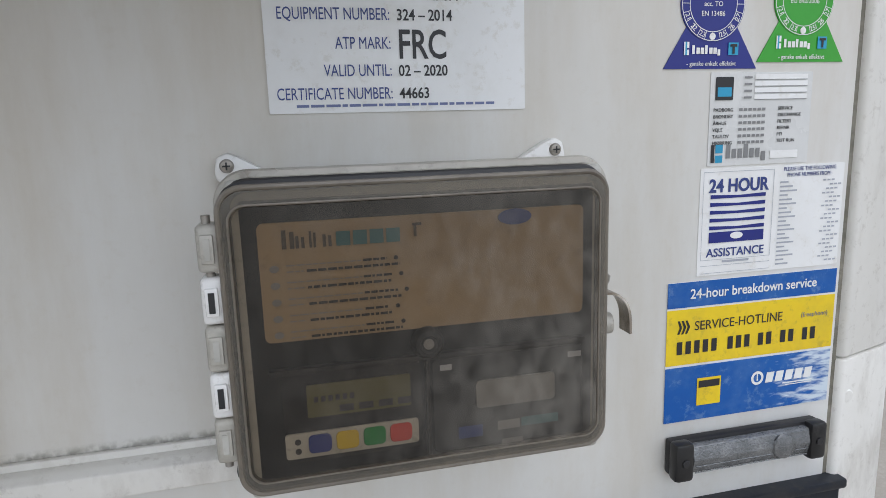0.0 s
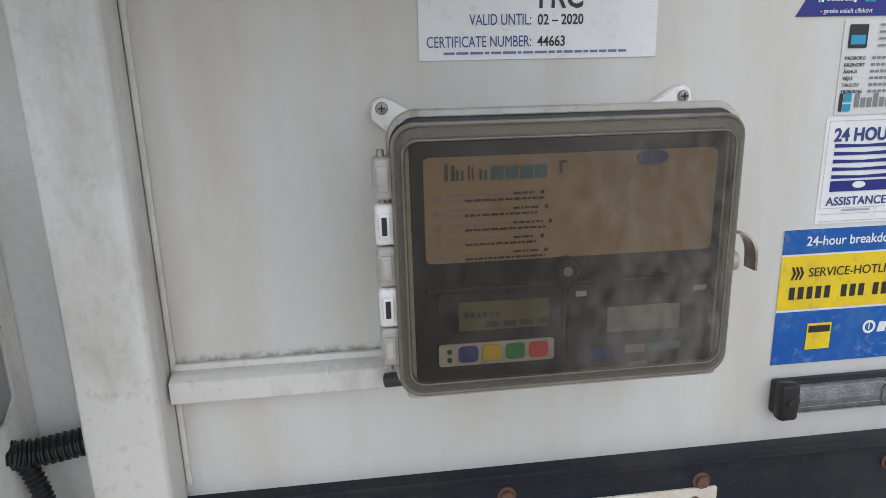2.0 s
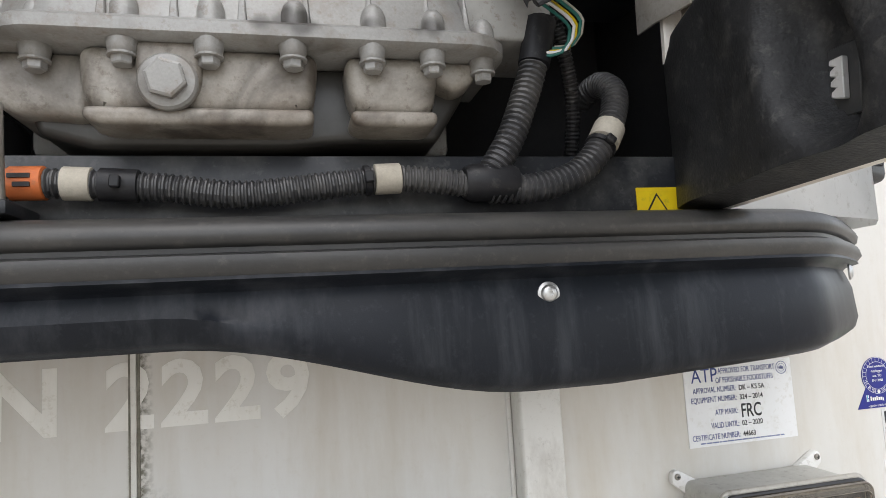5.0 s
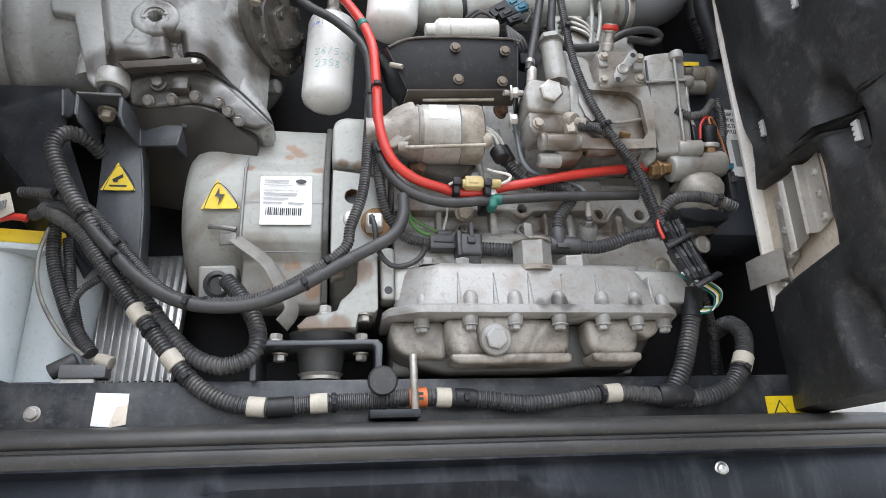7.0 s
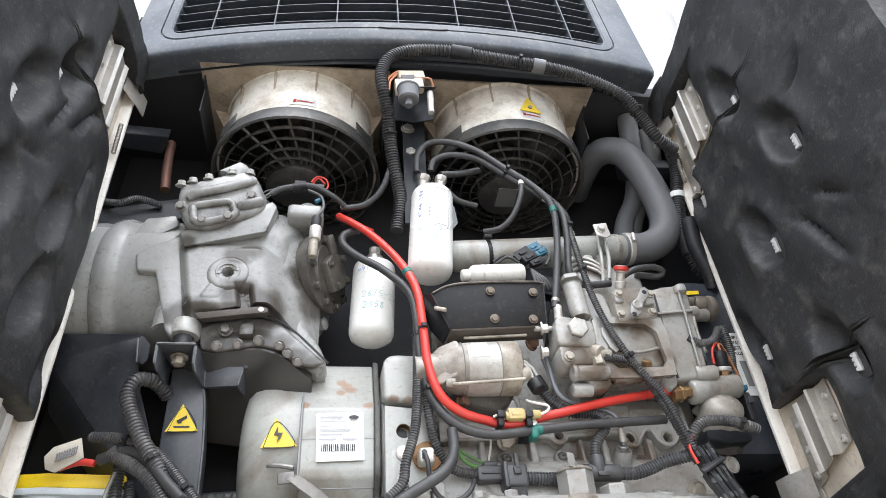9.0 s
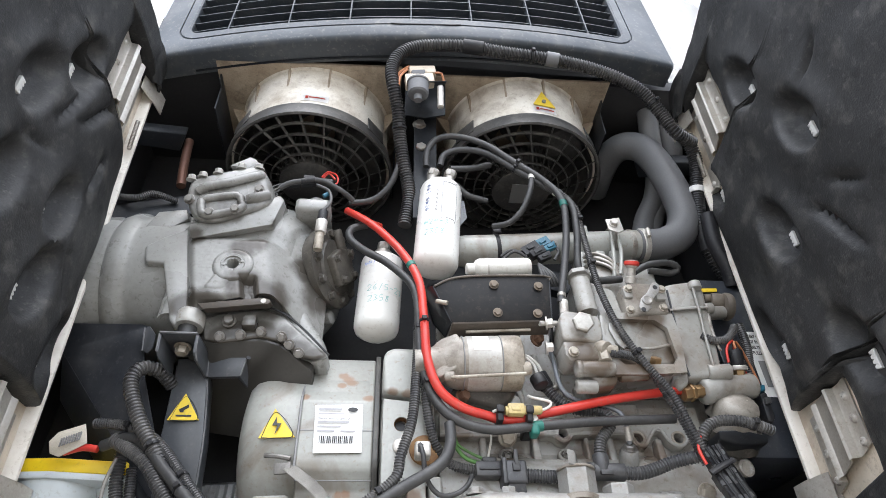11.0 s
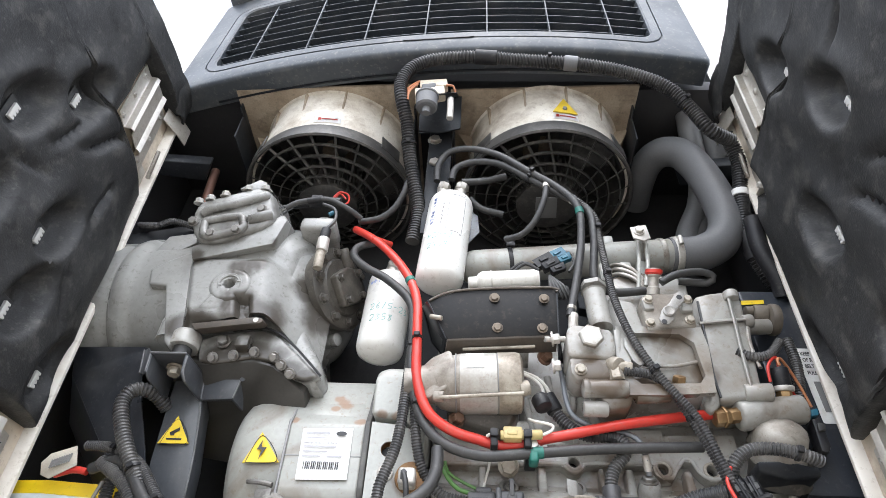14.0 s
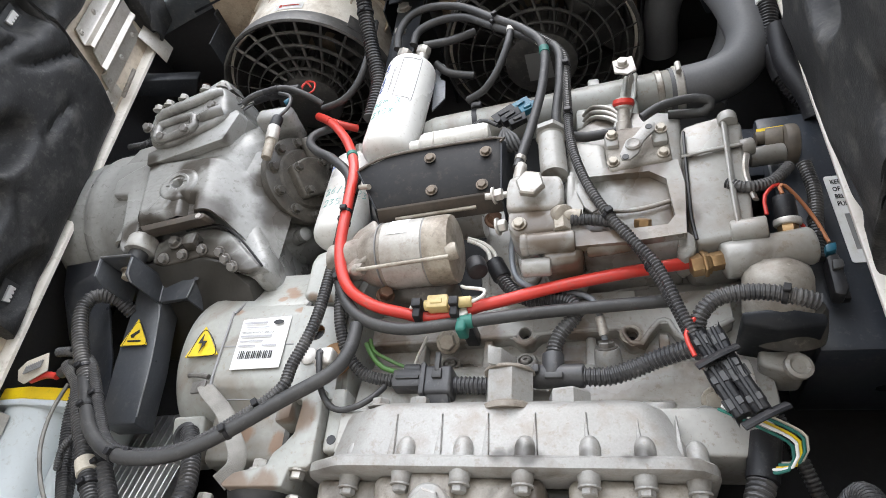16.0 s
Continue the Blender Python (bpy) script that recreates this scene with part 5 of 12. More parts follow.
words("24-hour breakdown service", 0.390, 1.4825, 0.0132, label_white, hot, wh, "CENTER", bold=0.012, wide=0.95)
words("SERVICE-HOTLINE", 0.3255, 1.4515, 0.0128, ink, hot, wh, wide=0.94)
words("(freephone)", 0.4445, 1.4525, 0.0066, ink_grey, hot, wh)
for i in range(3):
    flat("chevron", [(0.3075 + i * 0.0042, 1.449), (0.3095 + i * 0.0042, 1.449), (0.3125 + i * 0.0042, 1.4555), (0.3095 + i * 0.0042, 1.462), (0.3075 + i * 0.0042, 1.462), (0.310 + i * 0.0042, 1.4555)], 0.0003, ink, wh, hot)
for x_, n_ in ((0.3075, 5), (0.3625, 3), (0.3965, 2), (0.4220, 2), (0.4475, 2)):
    for k_ in range(n_):
        bars([(x_ + k_ * 0.0093, x_ + k_ * 0.0093 + 0.0058, 1.4290, 0.0125)], ink, hot, wh, "phone_bar")
flat("logo_field", rounded(0.331, 0.357, 1.3755, 1.403, 0.0003), 0.0003, bright_yellow, wh, hot)
bars([(0.3325, 0.3555, 1.3935, 0.007)], ink, hot, on_wall(0.4978), "logo_shape")
for k_ in range(5):
    x_ = 0.4075 + k_ * 0.0112
    flat("logo_shape", [(x_, 1.389), (x_ + 0.0085, 1.389), (x_ + 0.0105, 1.3995), (x_ + 0.002, 1.3995)], 0.0003, label_white, wh, hot)
bars([(0.428, 0.463, 1.3855, 0.0012), (0.432, 0.463, 1.3835, 0.0008)], label_white, hot, wh, "logo_shape")
holed("logo_ring", ring(0.3985, 1.395, 0.0070, 24), [ring(0.3985, 1.395, 0.0045, 20)], 0.0003, label_white, wh, hot)
bars([(0.3978, 0.3992, 1.392, 0.008)], label_white, hot, wh, "logo_shape")

# ---- marker lamp ----
lamp = thing("marker_lamp", "clear front marker lamp with black end caps", "marker lamp", (0.38, 0.5, 1.33))
part("base", box(mesh(), 0.299, 0.467, 0.488, 0.5, 1.311, 1.347, 0.003), black_plastic, lamp)
for x0, x1 in ((0.298, 0.318), (0.449, 0.468)):
    part("end_cap", box(mesh(), x0, x1, 0.478, 0.492, 1.309, 1.348, 0.004), lead_black, lamp)
lens = mesh()
prism(lens, [(0.318, 0.490, 1.314), (0.318, 0.482, 1.316), (0.318, 0.479, 1.329), (0.318, 0.482, 1.342), (0.318, 0.490, 1.344)], (0.131, 0, 0), 0.001)
part("lens", lens, lens_clear, lamp, "ribbed clear reflector lens")
dome = mesh()
lathe(dome, (0.418, 0.480, 1.329), -Y, [(0.013, 0), (0.012, 0.002), (0.007, 0.004), (0.001, 0.0045)], 20)
part("lens_dome", dome, lens_clear, lamp)
for z in (1.3165, 1.3225, 1.3355, 1.3415):
    part("lens_rib", tube(mesh(), [(0.320, 0.4805, z), (0.360, 0.4805, z), (0.446, 0.4805, z)], 0.0006, 5), lens_clear, lamp)
bolts(lamp, [(0.308, 0.478, 1.329), (0.458, 0.478, 1.329)], (0, -1, 0), 0.004, 0.0015, ink, "screw", False)

# ---- faded fleet lettering on the wall ----
num = thing("fleet_number", "faded ghost of removed white lettering on the wall", "lettering", (-0.8, 0.499, 1.77))
words("AN", -0.930, 1.769, 0.116, ghost_white, num, on_wall(0.4994), "RIGHT", wide=0.98, bold=0.028)
for i_, c_ in enumerate("2229"):
    words(c_, -0.851 + i_ * 0.0665, 1.769, 0.116, ghost_white, num, on_wall(0.4994), "CENTER", wide=1.02, bold=0.030)

# ---- socket bracket ----
brk = thing("socket_bracket", "white painted folded steel socket bracket with punched holes", "bracket", (-0.9, 0.49, 1.27))
fr = on_wall(0.3335)
front_holes = [ring(-0.698, 1.427, 0.0620, 44), rounded(-0.475, -0.444, 1.402, 1.429, 0.001, 1), rounded(-0.728, -0.700, 1.510, 1.545, 0.001, 1)]
for x, z, r in ((-0.648, 1.491, 0.0055), (-0.566, 1.491, 0.0048), (-0.563, 1.438, 0.0055), (-0.427, 1.384, 0.0048), (-0.535, 1.385, 0.0048), (-0.699, 1.354, 0.0048), (-0.698, 1.339, 0.0048), (-0.496, 1.456, 0.0105), (-0.463, 1.457, 0.0105), (-0.81, 1.354, 0.005), (-0.765, 1.490, 0.0052), (-0.762, 1.464, 0.0052), (-0.90, 1.44, 0.03)):
    front_holes.append(ring(x, z, r, 16))
for x, z, a in ((-0.579, 1.401, -0.6), (-0.514, 1.401, 0.6), (-0.573, 1.290, 0.5), (-0.509, 1.290, -0.5)):
    front_holes.append(pill(x, z, 0.013, 0.0075, a))
outline = [(-1.42, 1.2665), (-0.432, 1.2665), (-0.430, 1.276), (-0.424, 1.283), (-0.412, 1.284), (-0.404, 1.279), (-0.402, 1.2665), (-0.392, 1.2665), (-0.390, 1.566), (-1.42, 1.566)]
holed("front_sheet", outline, front_holes, 0.003, white_paint, fr, brk)
slope = math.atan2(0.031, 0.163)
tm = Matrix.Translation((0, 0.335, 1.5665)) @ Matrix.Rotation(slope, 4, "X")
top_holes = [rounded(x - 0.029, x + 0.029, v - 0.0105, v + 0.0105, 0.005) for x, v in ((-0.916, 0.083), (-0.831, 0.086), (-0.667, 0.091), (-0.581, 0.094), (-1.06, 0.083), (-1.14, 0.083))]
top_holes += [pill(x, v, w, h, a) for x, v, w, h, a in ((-0.927, 0.054, 0.016, 0.008, 0.2), (-0.880, 0.053, 0.026, 0.012, 0.2), (-0.882, 0.024, 0.020, 0.011, 0.4), (-0.745, 0.105, 0.020, 0.013, 0.6), (-0.749, 0.072, 0.020, 0.013, 0.5), (-0.770, 0.066, 0.013, 0.008, 0.1), (-0.828, 0.064, 0.016, 0.009, 0.1), (-0.612, 0.122, 0.026, 0.013, 0.1), (-0.604, 0.040, 0.011, 0.008, 0.2), (-0.646, 0.067, 0.012, 0.009, 0.0), (-0.605, 0.068, 0.011, 0.009, 0.0), (-0.565, 0.033, 0.034, 0.010, 0.05), (-0.546, 0.070, 0.011, 0.008, 0.2), (-0.498, 0.112, 0.015, 0.014, 0.4), (-0.499, 0.080, 0.015, 0.014, 0.3), (-0.95, 0.12, 0.016, 0.009, 0.3), (-0.99, 0.09, 0.02, 0.009, 0.3))]
holed("top_sheet", [(-1.42, 0.0), (-0.390, 0.0), (-0.387, 0.162), (-1.42, 0.162)], top_holes, 0.0014, grimy_white, tm, brk, "sloping grimy top sheet with slots")
part("front_fold", tube(mesh(), [(-1.42, 0.3345, 1.5655), (-0.9, 0.3345, 1.5655), (-0.391, 0.3345, 1.5655)], 0.0026, 8), white_paint, brk)
flat("wall_flange", rounded(-1.42, -0.396, 1.588, 1.613, 0.006), 0.003, white_paint, on_wall(0.4975), brk)
sm = Matrix(((0, 0, 1, -0.3895), (1, 0, 0, 0), (0, 1, 0, 0), (0, 0, 0, 1)))
cut = [(0.395, 1.39), (0.405, 1.385), (0.46, 1.385), (0.478, 1.40), (0.478, 1.47), (0.462, 1.475), (0.462, 1.505), (0.44, 1.512), (0.40, 1.49)]
holed("side_sheet", [(0.335, 1.2665), (0.4985, 1.2665), (0.4985, 1.592), (0.335, 1.5655)], [cut, ring(0.37, 1.55, 0.004, 12), ring(0.375, 1.50, 0.004, 12), ring(0.42, 1.335, 0.005, 12), ring(0.37, 1.33, 0.004, 12)], 0.003, white_paint, sm, brk, "side sheet with a worn cut-out")
bolts(brk, [(-0.440, 0.496, 1.603), (-0.876, 0.496, 1.601)], (0, -1, 0), 0.0085, 0.007, black_bolt)
bolts(brk, [(-0.398, 0.333, 1.272)], (0, -1, 0), 0.006, 0.008, steel)
part("lower_beam", box(mesh(), -1.42, -0.393, 0.345, 0.49, 1.225, 1.258, 0.004), white_paint, brk, "rusty white lower beam")
pen = mesh()
tube(pen, [(-0.693, 0.3315, 1.328), (-0.704, 0.3315, 1.327), (-0.714, 0.3315, 1.320), (-0.717, 0.3315, 1.312), (-0.711, 0.3315, 1.307), (-0.700, 0.3315, 1.313), (-0.693, 0.3315, 1.327), (-0.690, 0.3315, 1.312), (-0.684, 0.3315, 1.296), (-0.685, 0.3315, 1.288), (-0.699, 0.3315, 1.286)], 0.0009, 6)
pen2 = mesh()
tube(pen2, [(-0.772, 0.3315, 1.322), (-0.757, 0.3315, 1.327), (-0.748, 0.3315, 1.320), (-0.752, 0.3315, 1.310), (-0.762, 0.3315, 1.296), (-0.748, 0.3315, 1.292), (-0.730, 0.3315, 1.289)], 0.0009, 6)
part("pen_mark", pen, ink, brk, "hand-drawn black pen mark")
part("pen_mark", pen2, ink, brk, "hand-drawn black pen mark")
part("back_tray", box(mesh(), -1.3, -0.47, 0.475, 0.494, 1.30, 1.55, 0.003), black_steel, brk)
# black sheet added under the top so that its slots read as shaded
part("slot_shade_sheet", prism(mesh(), [(-1.41, 0.345, 1.545), (-0.396, 0.345, 1.545), (-0.396, 0.49, 1.572), (-1.41, 0.49, 1.572)], (0, 0, -0.006), 0.001), bay_black, brk, "added black sheet that makes the slots look dark")
part("sealant", box(mesh(), -1.42, -0.396, 0.4955, 0.4995, 1.6125, 1.6150, 0.0008), seal, brk, "mouldy sealant bead along the flange")

# seven pole socket with flap and two fixing ears
sock = thing("trailer_socket", "small black plastic trailer socket with closed flap", "socket", (-0.602, 0.332, 1.46))
sb = mesh()
prism(sb, [(x, 0.3315, z) for x, z in [(-0.6535, 1.462), (-0.649, 1.470), (-0.620, 1.486), (-0.580, 1.486), (-0.556, 1.471), (-0.5515, 1.462), (-0.556, 1.4545), (-0.584, 1.437), (-0.615, 1.437), (-0.649, 1.454)]], (0, -0.008, 0), 0.002)
part("flange", sb, socket_black, sock)
sc = mesh()
lathe(sc, (-0.600, 0.324, 1.464), -Y, [(0.026, 0), (0.0255, 0.008), (0.024, 0.016)], 26)
part("body", sc, socket_black, sock)
fl = mesh()
prism(fl, [(x, 0.309, z) for x, z in [(-0.6195, 1.497), (-0.6260, 1.476), (-0.6255, 1.466), (-0.6110, 1.426), (-0.6060, 1.4235), (-0.5900, 1.4235), (-0.5850, 1.426), (-0.5745, 1.458), (-0.5745, 1.497)]], (0, -0.010, 0), 0.0025, 3)
part("flap", fl, socket_black, sock)
part("flap_rib", prism(mesh(), [(x, 0.2995, z) for x, z in [(-0.6140, 1.492), (-0.6180, 1.474), (-0.6070, 1.436), (-0.5900, 1.436), (-0.5815, 1.460), (-0.5815, 1.492)]], (0, -0.002, 0), 0.001, 1), socket_black, sock)
part("hinge_block", box(mesh(), -0.6165, -0.5765, 0.300, 0.328, 1.494, 1.5095, 0.003), socket_black, sock)
part("hinge_pin", cyl(mesh(), (-0.6185, 0.304, 1.4975), (-0.5735, 0.304, 1.4975), 0.004, 12, 0.001), rubber, sock)
for x_ in (-0.644, -0.561):
    wm_ = mesh()
    lathe(wm_, (x_, 0.3235, 1.462), -Y, [(0.0080, 0), (0.0080, 0.0012), (0.0056, 0.0016), (0.0052, 0.0050), (0.0030, 0.0056), (0.0026, 0.0034)], 20)
    part("screw", wm_, bolt_dull, sock, "washered pan-head screw")

# coupled plug box with a straight stay
plug = thing("plug_box", "black plastic plug box with a thin straight stay", "plug", (-0.69, 0.33, 1.44))
pb = mesh()
prism(pb, [(x, 0.331, z) for x, z in [(-0.7240, 1.515), (-0.7215, 1.518), (-0.664, 1.5265), (-0.6590, 1.523), (-0.6510, 1.462), (-0.6535, 1.4545), (-0.6760, 1.4360), (-0.6830, 1.4350), (-0.7130, 1.4440), (-0.7165, 1.449)]], (0, -0.050, 0), 0.0035, 3)
part("body", pb, socket_black, plug)
part("back_tab", box(mesh(), -0.7025, -0.6735, 0.326, 0.331, 1.515, 1.5555, 0.001), socket_grey, plug, "brown-black back tab")
part("seam_rib", prism(mesh(), [(-0.7010, 0.281, 1.520), (-0.6965, 0.281, 1.5205), (-0.6875, 0.281, 1.442), (-0.6920, 0.281, 1.440)], (0, -0.003, 0), 0.0006, 1), socket_black, plug)
part("strain_relief", prism(mesh(), [(-0.7210, 0.318, 1.516), (-0.7000, 0.318, 1.533), (-0.6820, 0.318, 1.535), (-0.6690, 0.318, 1.524)], (0, -0.028, 0), 0.003), lead_black, plug)
part("clamp_hoop", tube(mesh(), [(-0.703, 0.288, 1.520), (-0.700, 0.288, 1.534), (-0.690, 0.288, 1.540), (-0.678, 0.288, 1.534), (-0.673, 0.290, 1.522)], 0.0028, 8), rubber, plug)
words("F2LDOR", -0.712, 1.4735, 0.0072, ink_grey, plug, on_wall(0.2805))
part("stay", tube(mesh(), [(-0.695, 0.290, 1.528), (-0.705, 0.290, 1.545), (-0.730, 0.290, 1.585), (-0.7585, 0.290, 1.632)], 0.0030, 8), lead_black, plug)

# rubber cap on its strap, and leads behind the round hole
part("cap", lathe(mesh(), (-0.787, 0.330, 1.471), -Y, [(0.026, 0), (0.0285, 0.002), (0.0285, 0.012), (0.026, 0.016), (0.020, 0.017)], 30), lead_black, plug, "black rubber cap on a strap")
part("strap", prism(mesh(), [(-0.765, 0.318, 1.466), (-0.752, 0.318, 1.461), (-0.738, 0.322, 1.458), (-0.722, 0.340, 1.446), (-0.716, 0.345, 1.430), (-0.728, 0.345, 1.430), (-0.745, 0.322, 1.449), (-0.768, 0.318, 1.452)], (0, 0.004, 0), 0.001), lead_black, plug)
hose("bracket_lead", [(-0.735, 0.352, 1.452), (-0.712, 0.350, 1.425), (-0.690, 0.350, 1.392), (-0.676, 0.352, 1.384), (-0.655, 0.356, 1.400), (-0.630, 0.370, 1.404), (-0.605, 0.39, 1.40)], 0.0075, lead_black, "thick black lead behind the round hole", "cable")
hose("bracket_lead", [(-0.760, 0.360, 1.415), (-0.735, 0.358, 1.400), (-0.705, 0.356, 1.372), (-0.685, 0.360, 1.360)], 0.010, lead_black, "thick black lead behind the round hole", "cable")

# big brake socket with its yellow catch: the mouth faces along the bracket, the barrel points back from it
ebs = thing("brake_socket", "grey-black plastic brake socket with open lid and yellow catch", "socket", (-0.46, 0.33, 1.5))
EF, ED_ = Vector((-0.4500, 0.283, 1.5145)), Vector((-0.955, 0.270, -0.10)).normalized()
eb = mesh()
lathe(eb, EF, ED_, [(0.0185, 0.010), (0.0195, -0.001), (0.0240, -0.002), (0.0260, 0.001), (0.0260, 0.020), (0.0248, 0.022), (0.0252, 0.058), (0.0235, 0.0615), (0.012, 0.062)], 36)
part("body", eb, socket_grey, ebs, "dusty grey-black barrel")
part("mouth", lathe(mesh(), EF, ED_, [(0.0180, -0.0005), (0.0178, 0.004), (0.010, 0.005)], 28), ink, ebs, "black open socket mouth")
ea_, eu_ = ED_.cross(Z).normalized(), Vector((0, 0, 1))
for k, (w_, h0_, h1_) in enumerate(((0.0075, 0.020, 0.0345), (0.0060, -0.043, -0.020))):
    fl_ = mesh()
    prism(fl_, [EF + ED_ * 0.004 + ea_ * a + Vector((0, 0, b)) for a, b in ((-w_ * 1.6, h0_), (w_ * 1.6, h0_), (w_, h1_), (-w_, h1_))] if k == 0 else [EF + ED_ * 0.004 + ea_ * a + Vector((0, 0, b)) for a, b in ((-w_, h0_), (w_, h0_), (w_ * 2.0, h1_), (-w_ * 2.0, h1_))], ED_ * 0.012, 0.002, 2)
    part("flange_lug", fl_, socket_grey, ebs)
for k in range(6):
    a_ = radians(20 + 60 * k)
    side_ = ea_ * math.cos(a_) + eu_ * math.sin(a_)
    part("barrel_rib", prism(mesh(), [EF + side_ * 0.0255 + ED_ * 0.003, EF + side_ * 0.0290 + ED_ * 0.005, EF + side_ * 0.0285 + ED_ * 0.018, EF + side_ * 0.0255 + ED_ * 0.021], ED_.cross(side_) * 0.004, 0.0008, 1), socket_black, ebs)
part("label_block", prism(mesh(), [(-0.4860, 0.276, 1.5370), (-0.4700, 0.276, 1.5580), (-0.4480, 0.276, 1.5600), (-0.4430, 0.276, 1.5400)], (0, 0.040, 0), 0.003, 2), socket_grey, ebs, "sloping block with a paper label")
part("type_label", prism(mesh(), [(-0.4800, 0.2752, 1.5395), (-0.4690, 0.2752, 1.5535), (-0.4550, 0.2752, 1.5540), (-0.4590, 0.2752, 1.5400)], (0, -0.0006, 0)), ink_pale, ebs, "worn pale paper label", smooth=0)
part("top_lip", box(mesh(), -0.4740, -0.4450, 0.275, 0.318, 1.5585, 1.5650, 0.002), socket_black, ebs)
part("mount_block", box(mesh(), -0.4480, -0.4120, 0.298, 0.334, 1.498, 1.552, 0.004), socket_black, ebs)
part("web", prism(mesh(), [(-0.4420, 0.284, 1.548), (-0.4220, 0.284, 1.556), (-0.4180, 0.284, 1.508), (-0.4400, 0.284, 1.510)], (0, 0.020, 0), 0.002), ink, ebs, "black hinge web")
lm = Matrix.Translation((-0.4190, 0.290, 1.535)) @ Matrix.Rotation(-0.08, 4, "Y")
part("lid", box(mesh(), -0.0045, 0.0035, -0.020, 0.020, -0.031, 0.030, 0.003, 3, lm), socket_grey, ebs, "open grey-black lid")
part("lid_seal", box(mesh(), 0.0035, 0.0085, -0.016, 0.016, -0.014, 0.026, 0.002, 2, lm), socket_black, ebs, "black seal inside the lid")
part("lid_pin", cyl(mesh(), (-0.4200, 0.268, 1.507), (-0.4200, 0.310, 1.507), 0.0042, 12, 0.001), socket_black, ebs)
part("latch_hook", prism(mesh(), [(-0.4770, 0.262, 1.5180), (-0.4720, 0.262, 1.5180), (-0.4690, 0.262, 1.4660), (-0.4740, 0.262, 1.4640), (-0.4790, 0.262, 1.4850)], (0, 0.024, 0), 0.002), socket_black, ebs, "hanging latch rib")
part("spigot", cyl(mesh(), (-0.4400, 0.285, 1.496), (-0.4280, 0.283, 1.492), 0.0045, 12, 0.001), socket_grey, ebs)
sp_ = mesh()
tube(sp_, [(-0.4400, 0.278, 1.5535), (-0.4330, 0.278, 1.5545), (-0.4260, 0.278, 1.555)], 0.0058, 10, rib=0.0034, depth=0.3)
part("spring", sp_, bolt_dull, ebs)
yc = mesh()
prism(yc, [(-0.4460, 0.281, 1.5470), (-0.4430, 0.281, 1.5445), (-0.4390, 0.281, 1.5450), (-0.4350, 0.281, 1.5590), (-0.4300, 0.281, 1.5740), (-0.4250, 0.280, 1.5815), (-0.4150, 0.279, 1.5870), (-0.4125, 0.278, 1.6060), (-0.4160, 0.278, 1.6080), (-0.4330, 0.278, 1.6075), (-0.4370, 0.278, 1.6110), (-0.4395, 0.278, 1.6095), (-0.4415, 0.279, 1.5950), (-0.4405, 0.280, 1.5840), (-0.4435, 0.280, 1.5790), (-0.4465, 0.281, 1.5550)], (0, -0.006, 0), 0.0016)
yk = part("yellow_catch", yc, bright_yellow, ebs, "bright yellow plastic catch")
part("catch_window", box(mesh(), -0.4370, -0.4210, 0.2705, 0.2735, 1.5860, 1.5975, 0.0012), label_yellow, yk)
part("catch_rib", tube(mesh(), [(-0.4415, 0.2745, 1.552), (-0.4370, 0.2740, 1.572), (-0.4345, 0.2735, 1.584)], 0.0016, 6), bright_yellow, yk)

# corrugated leads by the duct
hose("corrugated_lead", [(-0.46, 0.43, 1.36), (-0.40, 0.455, 1.358), (-0.375, 0.468, 1.353), (-0.34, 0.475, 1.356), (-0.31, 0.485, 1.357)], 0.0125, lead_black, "short thick black corrugated lead into the cable duct", "cable", 0.0055)
hose("corrugated_lead", [(-0.40, 0.46, 1.372), (-0.383, 0.462, 1.350), (-0.372, 0.462, 1.31), (-0.367, 0.462, 1.265), (-0.352, 0.462, 1.232), (-0.333, 0.464, 1.226), (-0.315, 0.468, 1.245), (-0.307, 0.475, 1.275), (-0.305, 0.482, 1.30)], 0.0078, lead_black, "thin black corrugated lead hanging in a loop", "cable", 0.0045)
hose("cable_stub", [(-0.085, 0.47, 1.392), (-0.06, 0.462, 1.396), (-0.03, 0.462, 1.390), (-0.005, 0.466, 1.398)], 0.0065, rubber, "black cable leaving the logger box below", "cable")

# ---- housing of the refrigeration unit ----
MID = -0.905  # middle of the unit in x
housing = thing("unit_housing", "black steel engine bay of a trailer refrigeration unit", "refrigeration unit", (MID, 0.48, 1.95))
part("back_panel", box(mesh(), -1.93, 0.10, 0.478, 0.497, 1.93, 3.95, 0.002), bay_black, housing)
for s in (-1, 1):
    part("side_panel", box(mesh(), MID + s * 0.755 - 0.01, MID + s * 0.755 + 0.01, 0.20, 0.478, 1.97, 3.6, 0.002), bay_black, housing)
    part("gutter", prism(mesh(), [(MID + s * 0.745, 0.16, 3.02), (MID + s * 0.745, 0.20, 3.02), (MID + s * 0.60, 0.30, 3.10), (MID + s * 0.58, 0.26, 3.12)], (0, 0, 0.03), 0.003), black_steel, housing)
part("base_pan", box(mesh(), -1.66, -0.14, 0.19, 0.478, 1.945, 1.972, 0.002), bay_black, housing)
sill = mesh()
box(sill, -1.66, -0.16, 0.186, 0.196, 1.955, 2.046, 0.002)
box(sill, -1.66, -0.16, 0.196, 0.236, 2.040, 2.047, 0.002)
part("sill", sill, sill_paint, housing, "black painted sill plate")
part("condenser_deck", box(mesh(), -1.66, -0.14, 0.13, 0.478, 3.262, 3.30, 0.002), bay_black, housing)
beam = mesh()
prism(beam, [(-1.64, 0.26, 2.80), (-1.64, 0.26, 2.86), (-1.36, 0.34, 3.02), (-1.36, 0.34, 2.95)], (0, 0.03, 0), 0.003)
part("brace", beam, black_steel, housing)
